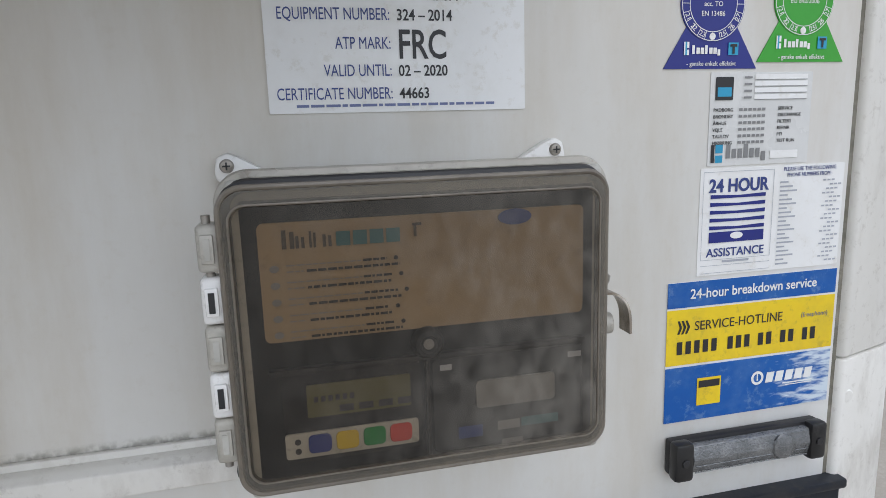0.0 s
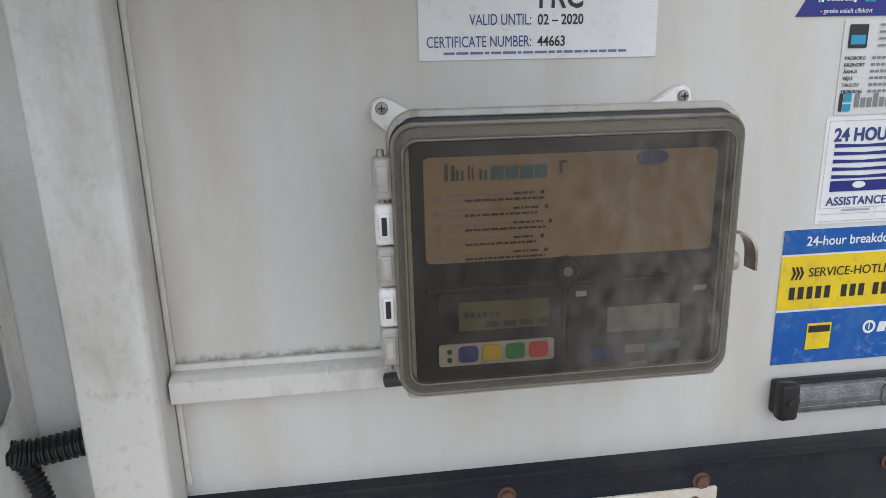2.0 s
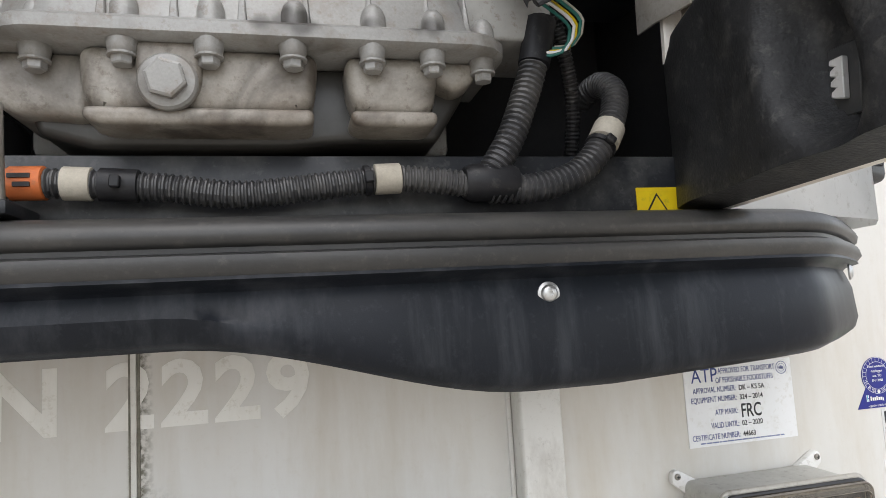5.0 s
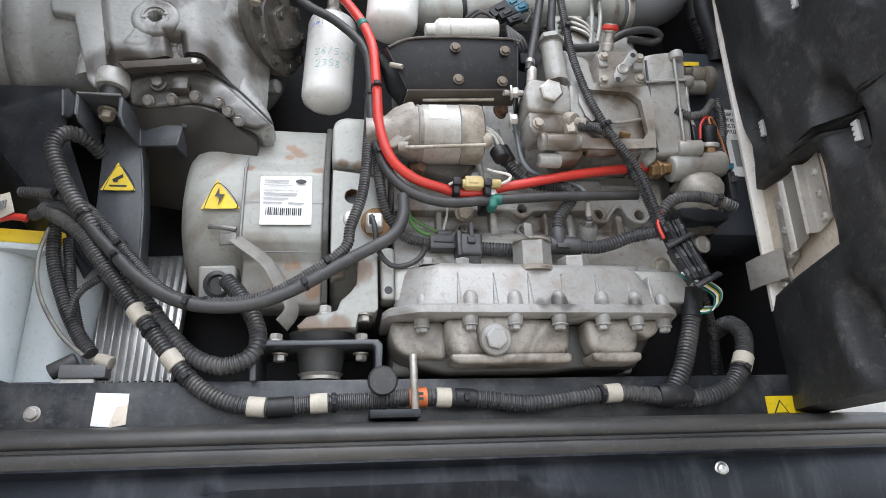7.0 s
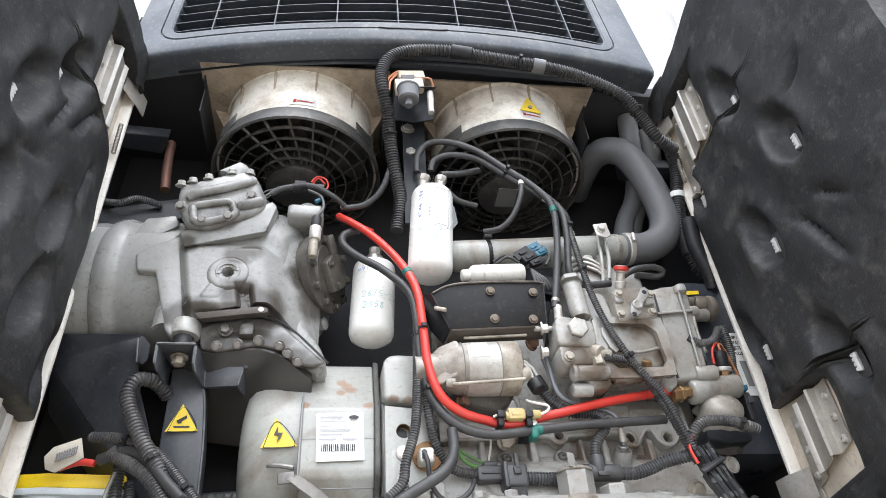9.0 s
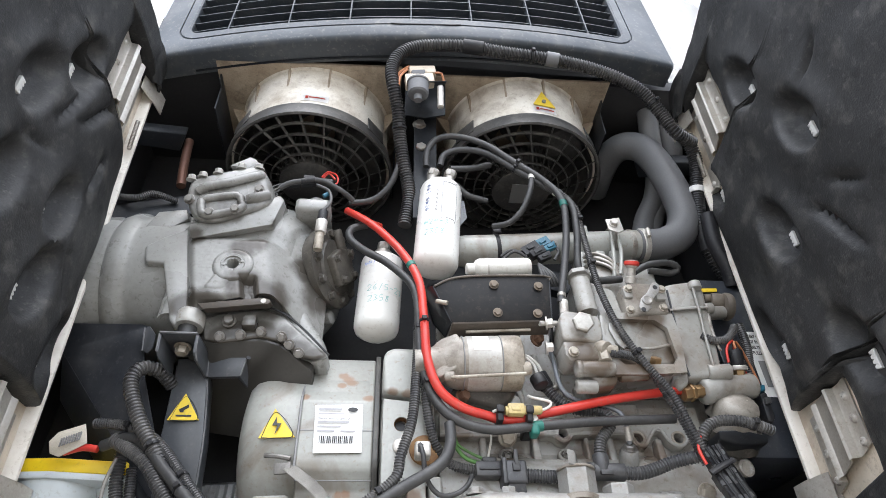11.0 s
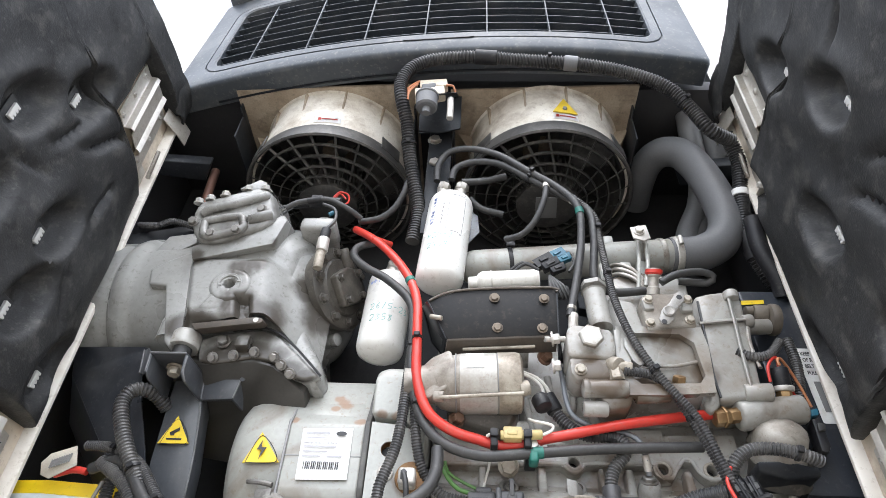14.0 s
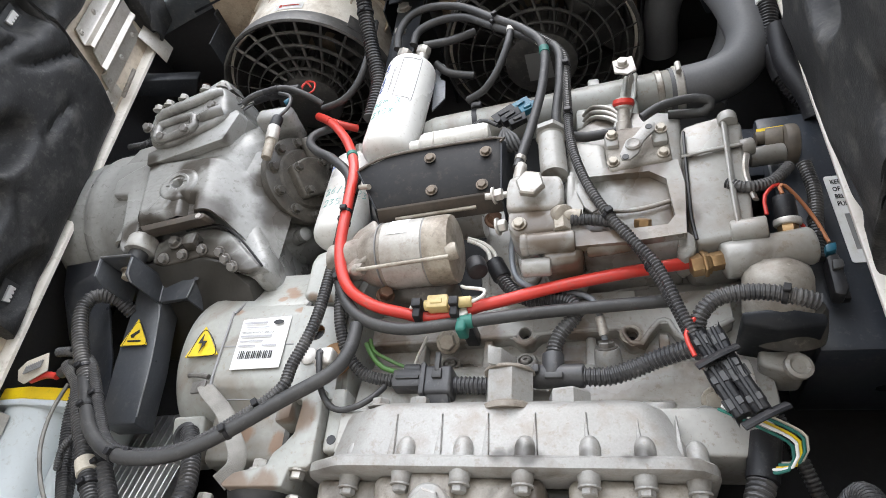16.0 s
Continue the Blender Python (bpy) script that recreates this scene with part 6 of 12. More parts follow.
part("brace", prism(mesh(), [(-0.16, 0.30, 2.62), (-0.16, 0.30, 2.68), (-0.58, 0.36, 2.82), (-0.58, 0.36, 2.76)], (0, 0.03, 0), 0.003), black_steel, housing)
rbx = mesh()
box(rbx, -0.300, -0.165, 0.215, 0.40, 2.30, 2.70, 0.006)
box(rbx, -0.335, -0.295, 0.235, 0.40, 2.60, 2.70, 0.004)
part("guard_box", rbx, guard_sheet, housing, "black sheet belt guard")
for z in (2.37, 2.49, 2.63):
    part("guard_clip", box(mesh(), -0.272, -0.252, 0.205, 0.218, z - 0.006, z + 0.006, 0.002), black_plastic, housing)

# white outer sides with the control panel recess
for s, lab in ((1, ""), (-1, "")):
    sd = mesh()
    plan = [(0.705, 0.175), (0.74, 0.166), (0.85, 0.186), (0.98, 0.232), (1.035, 0.285), (1.05, 0.36), (1.05, 0.49)]
    lower, upper = [], []
    for dx, y in plan:
        lower.append(sd.verts.new((MID + s * dx, y, 1.978)))
        upper.append(sd.verts.new((MID + s * dx, y, 3.9)))
    for i in range(len(plan) - 1):
        sd.faces.new((lower[i], lower[i + 1], upper[i + 1], upper[i]) if s > 0 else (lower[i + 1], lower[i], upper[i], upper[i + 1]))
    r = bmesh.ops.solidify(sd, geom=sd.faces[:], thickness=0.02)
    part("side_cover", sd, white_gloss, housing, "white curved outer side cover", smooth=50)
ctl = thing("control_panel", "black framed control panel on the white side cover", "control panel", (0.04, 0.245, 2.1))
cm = Matrix.Translation((0.052, 0.238, 2.135)) @ Matrix.Rotation(0.40, 4, "Z")
part("bezel", box(mesh(), -0.08, 0.08, -0.012, 0.02, -0.105, 0.105, 0.012, 3, cm), black_plastic, ctl)
part("screen", box(mesh(), -0.062, 0.062, -0.0145, -0.010, -0.085, 0.085, 0.004, 2, cm), dark_face, ctl)
for i in range(3):
    part("button", box(mesh(), -0.055 + i * 0.03, -0.035 + i * 0.03, -0.0165, -0.012, -0.075, -0.055, 0.002, 2, cm), key_red if i == 0 else ink_grey, ctl)

# ---- moulded skirt under the bay ----
skirt = thing("unit_skirt", "dark grey moulded plastic skirt with rounded wavy lower edge", "skirt", (MID, 0.14, 1.83))


def skirt_low(dx):
    """Height of the lower edge at dx from the middle."""
    a = abs(dx)
    if a < 0.17:
        return 1.878
    if a < 0.47:
        k = (a - 0.17) / 0.30
        return 1.878 - 0.056 * (k * k * (3 - 2 * k))
    return 1.822 + 0.016 * max(0, min(1, (a - 0.55) / 0.3))


plan = spline([(MID + dx, y, 0) for dx, y in ((-1.090, 0.470), (-1.082, 0.400), (-1.040, 0.340), (-0.985, 0.290), (-0.965, 0.272), (-0.88, 0.203), (-0.82, 0.160), (-0.79, 0.145), (-0.74, 0.136), (-0.6, 0.130), (-0.3, 0.123), (0, 0.12), (0.3, 0.123), (0.6, 0.130), (0.74, 0.136), (0.79, 0.145), (0.82, 0.160), (0.88, 0.203), (0.965, 0.272), (0.985, 0.290), (1.040, 0.340), (1.082, 0.400), (1.090, 0.470))], 0.02)
sk, lipm = mesh(), mesh()
prev = prev_l = None
for i, p in enumerate(plan):
    t = (plan[min(i + 1, len(plan) - 1)] - plan[max(i - 1, 0)]).normalized()
    nrm = Vector((t.y, -t.x, 0))
    zb = skirt_low(p.x - MID)
    prof = [(-0.055, 1.975), (-0.035, 1.982), (-0.012, 1.981), (0.008, 1.974), (0.014, 1.965), (0.012, 1.957), (0.004, 1.954), (0.004, 1.950), (0.014, 1.947), (0.016, 1.938), (0.010, 1.931),
            (-0.006, 1.926), (-0.012, 1.920), (-0.008, 1.910), (-0.003, 1.895), (0.0, zb + 0.018), (-0.004, zb + 0.006), (-0.012, zb), (-0.03, zb + 0.001), (-0.12, zb + 0.012)]
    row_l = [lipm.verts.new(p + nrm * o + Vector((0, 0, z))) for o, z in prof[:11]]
    row = [sk.verts.new(p + nrm * o + Vector((0, 0, z))) for o, z in prof[10:]]
    if prev:
        for a, b, c, d in zip(prev, prev[1:], row[1:], row):
            sk.faces.new((a, b, c, d))
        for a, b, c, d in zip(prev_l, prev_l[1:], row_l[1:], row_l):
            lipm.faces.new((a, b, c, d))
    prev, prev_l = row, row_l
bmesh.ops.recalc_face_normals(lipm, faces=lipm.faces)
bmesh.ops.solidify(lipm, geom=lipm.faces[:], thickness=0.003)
part("rubber_lip", lipm, lip_rubber, skirt, "dusty grey double rubber lip, lightened for sky sheen", smooth=60)
bmesh.ops.recalc_face_normals(sk, faces=sk.faces)
bmesh.ops.solidify(sk, geom=sk.faces[:], thickness=0.003)
part("shell", sk, skirt_shell, skirt, smooth=60)
for x_a, x_b, y_in in ((MID - 0.97, -0.386, 0.16), (-0.125, 0.02, 0.40)):
    und = mesh()
    cols = []
    for i in range(31):
        x = x_a + (x_b - x_a) * i / 30
        zb = skirt_low(x - MID)
        a = abs(x - MID)
        y0 = max(y_in, 0.16 if a < 0.8 else 0.16 + (a - 0.8) * 0.9)
        cols.append([und.verts.new((x + (0.012 * (y - 0.3) / 0.2 if i == 30 else 0), y, z)) for y, z in ((y0, zb + 0.005), (max(0.30, y0 + 0.02), zb + 0.004), (0.496, zb + 0.003))])
    for u, v in zip(cols, cols[1:]):
        for k in range(2):
            und.faces.new((u[k], v[k], v[k + 1], u[k + 1]))
    bmesh.ops.solidify(und, geom=und.faces[:], thickness=0.003)
    part("underside", und, skirt_plastic, skirt, "dusty underside sheet", smooth=50)
# flat black triangle on the wall in place of the hollow's shade
part("gusset", prism(mesh(), [(-0.426, 0.496, 1.893), (-0.379, 0.496, 1.834), (-0.346, 0.496, 1.890)], (0, -0.006, 0), 0.001), ink, skirt, "black triangle standing in for the dark hollow behind the skirt")
# invented black ceiling, so the hollow above the pipe stays dark
part("hollow_shade_sheet", box(mesh(), -0.44, -0.10, 0.24, 0.496, 1.925, 1.932, 0.001), bay_black, skirt, "added black sheet that keeps the hollow skirt dark")
for x in (-0.417, -1.372):
    s = mesh()
    lathe(s, (x, 0.1305, 1.905), -Y, [(0.0105, 0), (0.0105, 0.0012), (0.008, 0.0022), (0.0072, 0.0045), (0.005, 0.0062), (0.0022, 0.0062), (0.0022, 0.004)], 22)
    part("screw", s, alu, skirt, "round-headed steel screw")
for s_ in (1, -1):
    q = mesh()
    lathe(q, (MID + s_ * 0.952, 0.258, 1.915), (s_ * 0.63, -0.77, 0), [(0.010, 0), (0.010, 0.002), (0.006, 0.005)], 18)
    part("screw", q, alu, skirt)
cap = thing("drain_pipe", "dull red plastic pipe end with a black cap below the skirt", "pipe", (-0.195, 0.36, 1.80))
rc = mesh()
lathe(rc, (-0.192, 0.365, 1.92), -Z, [(0.0375, 0), (0.0375, 0.10), (0.0345, 0.105)], 30)
part("pipe", rc, red_dark, cap)
rl = mesh()
lathe(rl, (-0.192, 0.365, 1.819), -Z, [(0.0345, 0), (0.0360, 0.006), (0.0395, 0.008), (0.0395, 0.013), (0.0375, 0.0145)], 30)
pc_ = part("cap", rl, lead_black, cap)
part("cap_face", lathe(mesh(), (-0.192, 0.365, 1.8045), -Z, [(0.0375, 0), (0.0370, 0.0008), (0.01, 0.001)], 30), grey_rubber, pc_, "dusty grey cap face")
hose("drain_hose", [(-0.33, 0.42, 1.87), (-0.29, 0.41, 1.845), (-0.25, 0.41, 1.858), (-0.215, 0.400, 1.862)], 0.007, bay_black, "black corrugated hose below the skirt", "hose", 0.0055)
hose("drain_hose", [(-0.165, 0.385, 1.85), (-0.13, 0.41, 1.862), (-0.10, 0.42, 1.878)], 0.006, bay_black, "black corrugated hose below the skirt", "hose", 0.0055)

# ---- upper louver cover ----
louver = thing("louver_cover", "blue-grey moulded plastic cover with wide air slots above the bay", "air grille", (MID, 0.05, 3.2))
OPEN = (-1.492, -0.393, 3.318, 3.66)  # the air opening: x from, x to, z from, z to


def bow(dx):
    return 0.006 + 0.171 * dx * dx - 0.0624 * dx


def face_loop(x0, x1, z0, z1, r, back):
    """A loop round a rounded rectangle on the bowed face, set back by back."""
    pts = []
    for cx, cz, a0 in ((x1 - r, z1 - r, 0), (x0 + r, z1 - r, 90), (x0 + r, z0 + r, 180), (x1 - r, z0 + r, 270)):
        for i in range(9):
            a = radians(a0 + 90 * i / 8)
            pts.append((cx + r * math.cos(a), cz + r * math.sin(a)))
    out = []
    for (xa, za), (xb, zb) in zip(pts, pts[1:] + pts[:1]):
        n_ = 16 if abs(xb - xa) > 0.5 else 1
        for i in range(n_):
            x, z = xa + (xb - xa) * i / n_, za + (zb - za) * i / n_
            out.append(Vector((x, bow(x - MID) + 0.06 * (z - 3.246) + back, z)))
    return out


x0, x1, z0, z1 = OPEN
loops = [face_loop(-1.592, -0.268, 3.238, 3.76, 0.012, 0.07), face_loop(-1.592, -0.268, 3.236, 3.762, 0.012, 0.014), face_loop(-1.590, -0.270, 3.239, 3.760, 0.014, 0.005), face_loop(-1.585, -0.275, 3.246, 3.755, 0.018, 0.0)]
for grow, rad, back in ((0.0300, 0.062, 0.0), (0.0288, 0.061, 0.004), (0.0268, 0.060, 0.004), (0.0255, 0.059, -0.001), (0.004, 0.038, -0.002), (0.0, 0.035, 0.002), (-0.003, 0.033, 0.045)):
    loops.append(face_loop(x0 - grow, x1 + grow, z0 - grow, z1 + grow, rad, back))
lm_ = mesh()
rows_ = [[lm_.verts.new(v) for v in lp] for lp in loops]
for a, b in zip(rows_, rows_[1:]):
    for i in range(len(a)):
        j = (i + 1) % len(a)
        lm_.faces.new((a[i], a[j], b[j], b[i]))
bmesh.ops.recalc_face_normals(lm_, faces=lm_.faces)
part("cover", lm_, louver_plastic, louver, smooth=40)
slot = prism(mesh(), [(MID + dx, bow(dx) - 0.0005, 3.291 + h) for dx, h in ((-0.085, 0), (-0.07, -0.0035), (0.07, -0.0035), (0.085, 0))], (0, 0.004, 0))
part("finger_slot", slot, bay_black, louver)
for k in range(8):
    z = 3.338 + k * 0.042
    cut = 0.035 - math.sqrt(max(0.0, 0.035 ** 2 - max(0.0, 0.035 - (z - z0)) ** 2))
    sl_ = mesh()
    st = []
    for i in range(21):
        x = x0 + cut + (x1 - x0 - 2 * cut) * i / 20
        y = bow(x - MID) + 0.06 * (z - 3.246) + 0.006
        st.append([sl_.verts.new((x, y + dy, z + dz)) for dy, dz in ((0.0, 0.0), (0.001, 0.0035), (0.055, 0.018), (0.055, 0.014))])
    for u, v in zip(st, st[1:]):
        for j in range(4):
            sl_.faces.new((u[j], v[j], v[(j + 1) % 4], u[(j + 1) % 4]))
    bmesh.ops.recalc_face_normals(sl_, faces=sl_.faces)
    part("slat", sl_, louver_plastic, louver, smooth=30)
for i in range(7):
    x = x0 + 0.145 + 0.1515 * i - 0.05
    y = bow(x - MID)
    part("upright", prism(mesh(), [(x, y + 0.009, z0 - 0.002), (x, y + 0.030, z1 + 0.002), (x, y + 0.048, z1 + 0.002), (x, y + 0.028, z0 - 0.002)], (0.0035, 0, 0), 0.0008), louver_plastic, louver)
part("deck_edge", tube(mesh(), [(MID + dx, bow(dx) + 0.058, 3.236) for dx in (-0.56, -0.4, -0.2, 0, 0.2, 0.4, 0.52)], 0.003, 8), skirt_plastic, louver, "thin folded sheet edge")
part("top_dark", box(mesh(), -1.55, -0.26, 0.25, 0.27, 3.30, 3.80), bay_black, louver)
part("top_lid", box(mesh(), -1.58, -0.28, 0.10, 0.478, 3.764, 3.79, 0.004), louver_plastic, louver)

# ---- doors ----
def ease_step(k):
    """0 below 0, 1 above 1, smooth between."""
    k = max(0.0, min(1.0, k))
    return k * k * (3 - 2 * k)


def unit_door(hx, hy0, hy1, lean, side, label):
    """An open bay door; hinge line from (hx, hy0, 1.98) to (hx, hy1, 3.22), swung out by lean degrees from square."""
    d = thing("unit_door", label, "door", (hx, hy0, 1.985), group="bay doors")
    c, s = math.cos(radians(lean)), math.sin(radians(lean))

    def at(along, z, off):
        """along the door from its hinge edge; off into the bay side."""
        hy = hy0 + (hy1 - hy0) * (z - 1.985) / 1.24
        x = hx - side * along * s * 0 + along * s - off * side * c
        return Vector((x, hy - along * c - off * s * side * 0, z))

    skin = mesh()
    loop = [(0.0, 1.985), (0.012, 3.19), (0.05, 3.24), (0.66, 3.24), (0.68, 3.2), (0.68, 2.03), (0.64, 1.985)]
    a = [skin.verts.new(at(u, z, 0.0)) for u, z in loop]
    b = [skin.verts.new(at(u, z, -0.022)) for u, z in loop]
    skin.faces.new(a), skin.faces.new(list(reversed(b)))
    for i in range(len(loop)):
        j = (i + 1) % len(loop)
        skin.faces.new((a[i], b[i], b[j], a[j]))
    bmesh.ops.recalc_face_normals(skin, faces=skin.faces)
    part("skin", skin, white_edge, d, "cream-white painted door skin")
    strip = mesh()
    low_z = 2.155 if side > 0 else 1.985
    zz = [low_z + (3.205 - low_z) * i / 24 for i in range(25)]
    lines = [[strip.verts.new(at(u, z, o)) for u, o in ((-0.004, 0.025), (0.003, 0.025), (0.005, 0.022), (0.007, 0.004), (0.010, -0.004))] for z in zz]
    for p, q in zip(lines, lines[1:]):
        for i in range(4):
            strip.faces.new((p[i], p[i + 1], q[i + 1], q[i]))
    bmesh.ops.recalc_face_normals(strip, faces=strip.faces)
    part("edge_return", strip, white_edge, d, "cream folded door edge")
    lin = mesh()
    nu, nz = 84, 170
    grid = []
    for k in range(nz + 1):
        z = 1.982 + (3.235 - 1.982) * k / nz
        line = []
        edge = 0.010 + 0.003 * noise.noise(Vector((z * 5, hx * 9, 0))) + (0.022 * math.exp(-((z - 2.43) / 0.05) ** 2) if side > 0 else 0.0)
        wrapped = (1 - ease_step((z - 2.145) / 0.030)) if side > 0 else 0.0
        edge -= 0.018 * wrapped
        for p0, p1, _ in PADS:
            inside = min(z - (p0 - 0.022), (p1 + 0.012) - z)
            if inside > 0:
                edge = max(edge, 0.010 + (0.186 + 0.008 * noise.noise(Vector((z * 14, hx * 4, 3)))) * min(1.0, inside / 0.016))
        for i in range(nu + 1):
            f = max(0, i - 2) / (nu - 2)
            u = edge + (0.655 - edge) * f + (0.0, 0.001, 0.006)[min(i, 2)]
            q = Vector((u * 3.4, z * 2.6, hx * 7))
            tp = min(1.0, max(0.0, (u - edge) / 0.09))
            o = 0.022 + 0.020 * tp * (2 - tp) + 0.0085 * noise.noise(q) + 0.0065 * noise.noise(q * 2.7) + 0.0012 * noise.noise(q * 7.3) + 0.0006 * noise.noise(q * 19)
            for fu, fz, fl_, ft_, fd_ in CREASES[side]:
                ca_, sa_ = math.cos(ft_), math.sin(ft_)
                eu, ev = (u - fu) * ca_ + (z - fz) * sa_, -(u - fu) * sa_ + (z - fz) * ca_
                if abs(eu) < fl_:
                    o -= fd_ * (1 - (eu / fl_) ** 2) * math.exp(-((ev + 0.006 * math.sin(eu * 30)) / 0.008) ** 2)
            for cu, cz in DIMPLES[side]:
                du, dz = u - cu + 0.28 * (z - cz), z - cz
                w = ((du - 0.010) / 0.040) ** 2 + (dz / (0.085 if dz > 0 else 0.050)) ** 2
                o -= (o - 0.002) * math.exp(-w ** 3.0)
                o += 0.009 * math.exp(-((du - 0.058) / 0.03) ** 2 - (dz / 0.08) ** 2) + 0.005 * math.exp(-((du + 0.045) / 0.03) ** 2 - (dz / 0.08) ** 2)
            o = (0.0015 - 0.020 * wrapped, max(0.003, 0.72 * o), max(0.003, 0.94 * o))[i] if i < 3 else max(0.003, o)
            if i == nu or k in (0, nz):
                o = 0.0015
            line.append(lin.verts.new(at(u, z, o)))
        grid.append(line)
    for a, b in zip(grid, grid[1:]):
        for i in range(nu):
            lin.faces.new((a[i], a[i + 1], b[i + 1], b[i]))
    bmesh.ops.recalc_face_normals(lin, faces=lin.faces)
    part("foam_liner", lin, foam, d, "dusty black foam liner dented at its clips", smooth=50)
    flap = mesh()
    fl = []
    for k in range(13):
        z = 3.160 + 0.080 * k / 12
        w = 0.105 * min(1.0, 0.30 + k / 7)
        fl.append([flap.verts.new(at(0.004 + w * i / 6, z, 0.030 + 0.008 * math.sin(math.pi * i / 6) + 0.003 * noise.noise(Vector((i * 0.5, k * 0.4, hx))))) for i in range(7)])
    for a, b in zip(fl, fl[1:]):
        for i in range(6):
            flap.faces.new((a[i], a[i + 1], b[i + 1], b[i]))
    bmesh.ops.recalc_face_normals(flap, faces=flap.faces)
    bmesh.ops.solidify(flap, geom=flap.faces[:], thickness=0.007)
    part("foam_flap", flap, foam, d, "loose corner flap of black foam", smooth=50)
    for cu, cz in DIMPLES[side]:
        wsh = mesh()
        prism(wsh, [at(cu - 0.016, cz - 0.026, 0.005), at(cu + 0.015, cz - 0.029, 0.005), at(cu + 0.017, cz + 0.024, 0.005), at(cu - 0.014, cz + 0.027, 0.005)], at(0, 2, 0.003) - at(0, 2, 0), 0.001, 1)
        wp = part("clip_washer", wsh, washer_grey, d, "dark square washer in the foam dent")
        kb = mesh()
        saw = [(0.0055, -0.0165), (0.0065, 0.0150)]
        for q in range(4):
            saw += [(-0.0065, 0.0160 - q * 0.0080), (-0.0075, 0.0120 - q * 0.0080), (-0.0020, 0.0095 - q * 0.0080)]
        prism(kb, [at(cu + a, cz + b, 0.008) for a, b in saw], at(0, 2, 0.006) - at(0, 2, 0), 0.0008, 1)
        part("liner_clip", kb, white_gloss, wp, "off-white toothed push clip")
    for z0, z1, zt in PADS:
        mz = (z0 + z1) / 2
        pl = mesh()
        prism(pl, [at(0.008, z0 - 0.045, 0.0005), at(0.215, z0 - 0.040, 0.0005), at(0.215, z1 + 0.030, 0.0005), at(0.008, z1 + 0.045, 0.0005)], at(0, 2, 0.003) - at(0, 2, 0), 0.001)
        part("door_pad", pl, cream_plate, d, "bare cream door panel behind the catch")
        hp = mesh()
        # folded plate: two flanges, a raised channel with two ribs, a hooked foot
        prof = [(0.020, 0.010), (0.052, 0.010), (0.056, 0.013), (0.058, 0.026), (0.062, 0.029), (0.067, 0.026), (0.070, 0.023), (0.098, 0.023), (0.101, 0.026), (0.105, 0.029), (0.109, 0.026), (0.111, 0.013), (0.115, 0.010), (0.142, 0.010)]
        lo_, up_ = z0 + 0.012, z1 - 0.018
        prof = [(0.046 + (u - 0.020) * 1.10, o) for u, o in prof]
        cols_ = []
        for z, cutf in ((lo_, 0.8), (lo_ + 0.03, 0.35), (lo_ + 0.06, 0.0), (up_ - 0.03, 0.0), (up_, 0.35)):
            cols_.append([hp.verts.new(at(u, z + cutf * 0.35 * (u - 0.046), o)) for u, o in prof])
        for p, q in zip(cols_, cols_[1:]):
            for i in range(len(prof) - 1):
                hp.faces.new((p[i], p[i + 1], q[i + 1], q[i]))
        bmesh.ops.recalc_face_normals(hp, faces=hp.faces)
        bmesh.ops.solidify(hp, geom=hp.faces[:], thickness=0.0025)
        plate_ = part("catch_plate", hp, catch_steel, d, "folded bare steel catch plate", smooth=40)
        ft = mesh()
        prism(ft, [at(0.018, z0 - 0.025, 0.006), at(0.044, z0 - 0.030, 0.006), at(0.056, z0 - 0.006, 0.006), at(0.050, z0 + 0.045, 0.006), at(0.018, z0 + 0.045, 0.006)], at(0, 2, 0.004) - at(0, 2, 0), 0.0015)
        prism(ft, [at(0.018, z0 - 0.028, 0.006), at(0.045, z0 - 0.033, 0.006), at(0.045, z0 - 0.029, 0.006), at(0.018, z0 - 0.024, 0.006)], at(0, 2, 0.014) - at(0, 2, 0), 0.001)
        part("hooked_foot", ft, catch_steel, plate_)
        gp = mesh()
        prism(gp, [at(0.184, z0 - 0.012, 0.004), at(0.194, z0 - 0.010, 0.004), at(0.194, z1 - 0.01, 0.004), at(0.184, z1 - 0.01, 0.004)], at(0, 2, 0.006) - at(0, 2, 0), 0.002)
        part("backing_strip", gp, cream_plate, plate_, "dirty cream backing strip")
        for u, z, o in [(0.062, lo_ + 0.020 + q * (up_ - lo_ - 0.04) / 2, 0.010) for q in range(3)] + [(0.166, lo_ + 0.045 + q * (up_ - lo_ - 0.055) / 2, 0.010) for q in range(3)] + [(0.030, z0 - 0.008, 0.010)]:
            rv = mesh()
            lathe(rv, at(u, z, o - 0.001), at(0, 2, 1) - at(0, 2, 0), [(0.0075, 0), (0.0072, 0.003), (0.005, 0.0058), (0.0022, 0.0064), (0.002, 0.0045)], 14)
            part("rivet", rv, zinc, plate_)
        tg = mesh()
        prism(tg, [at(0.050, zt - 0.026, 0.014), at(0.050, zt + 0.026, 0.014), at(0.0, zt + 0.027, 0.032), at(-0.030, zt + 0.026, 0.040), at(-0.030, zt - 0.026, 0.040), at(0.0, zt - 0.025, 0.032)], at(0.002, 2, 0.003) - at(0, 2, 0), 0.001)
        part("catch_tongue", tg, catch_steel, d, "bent steel catch tongue")
        if z0 > 2.5:
            sp2 = mesh()
            tube(sp2, [at(0.026, z0 + 0.02, 0.026), at(0.028, z0 + 0.06, 0.026), at(0.030, z0 + 0.10, 0.026)], 0.005, 8, rib=0.004, depth=0.35)
            part("catch_spring", sp2, steel, d)
    return d


def clip_place(p, hx, hy0, hy1):
    hy = hy0 + (hy1 - hy0) * (p[2] - 1.985) / 1.24
    return (max(0.05, hy - p[1]), p[2])


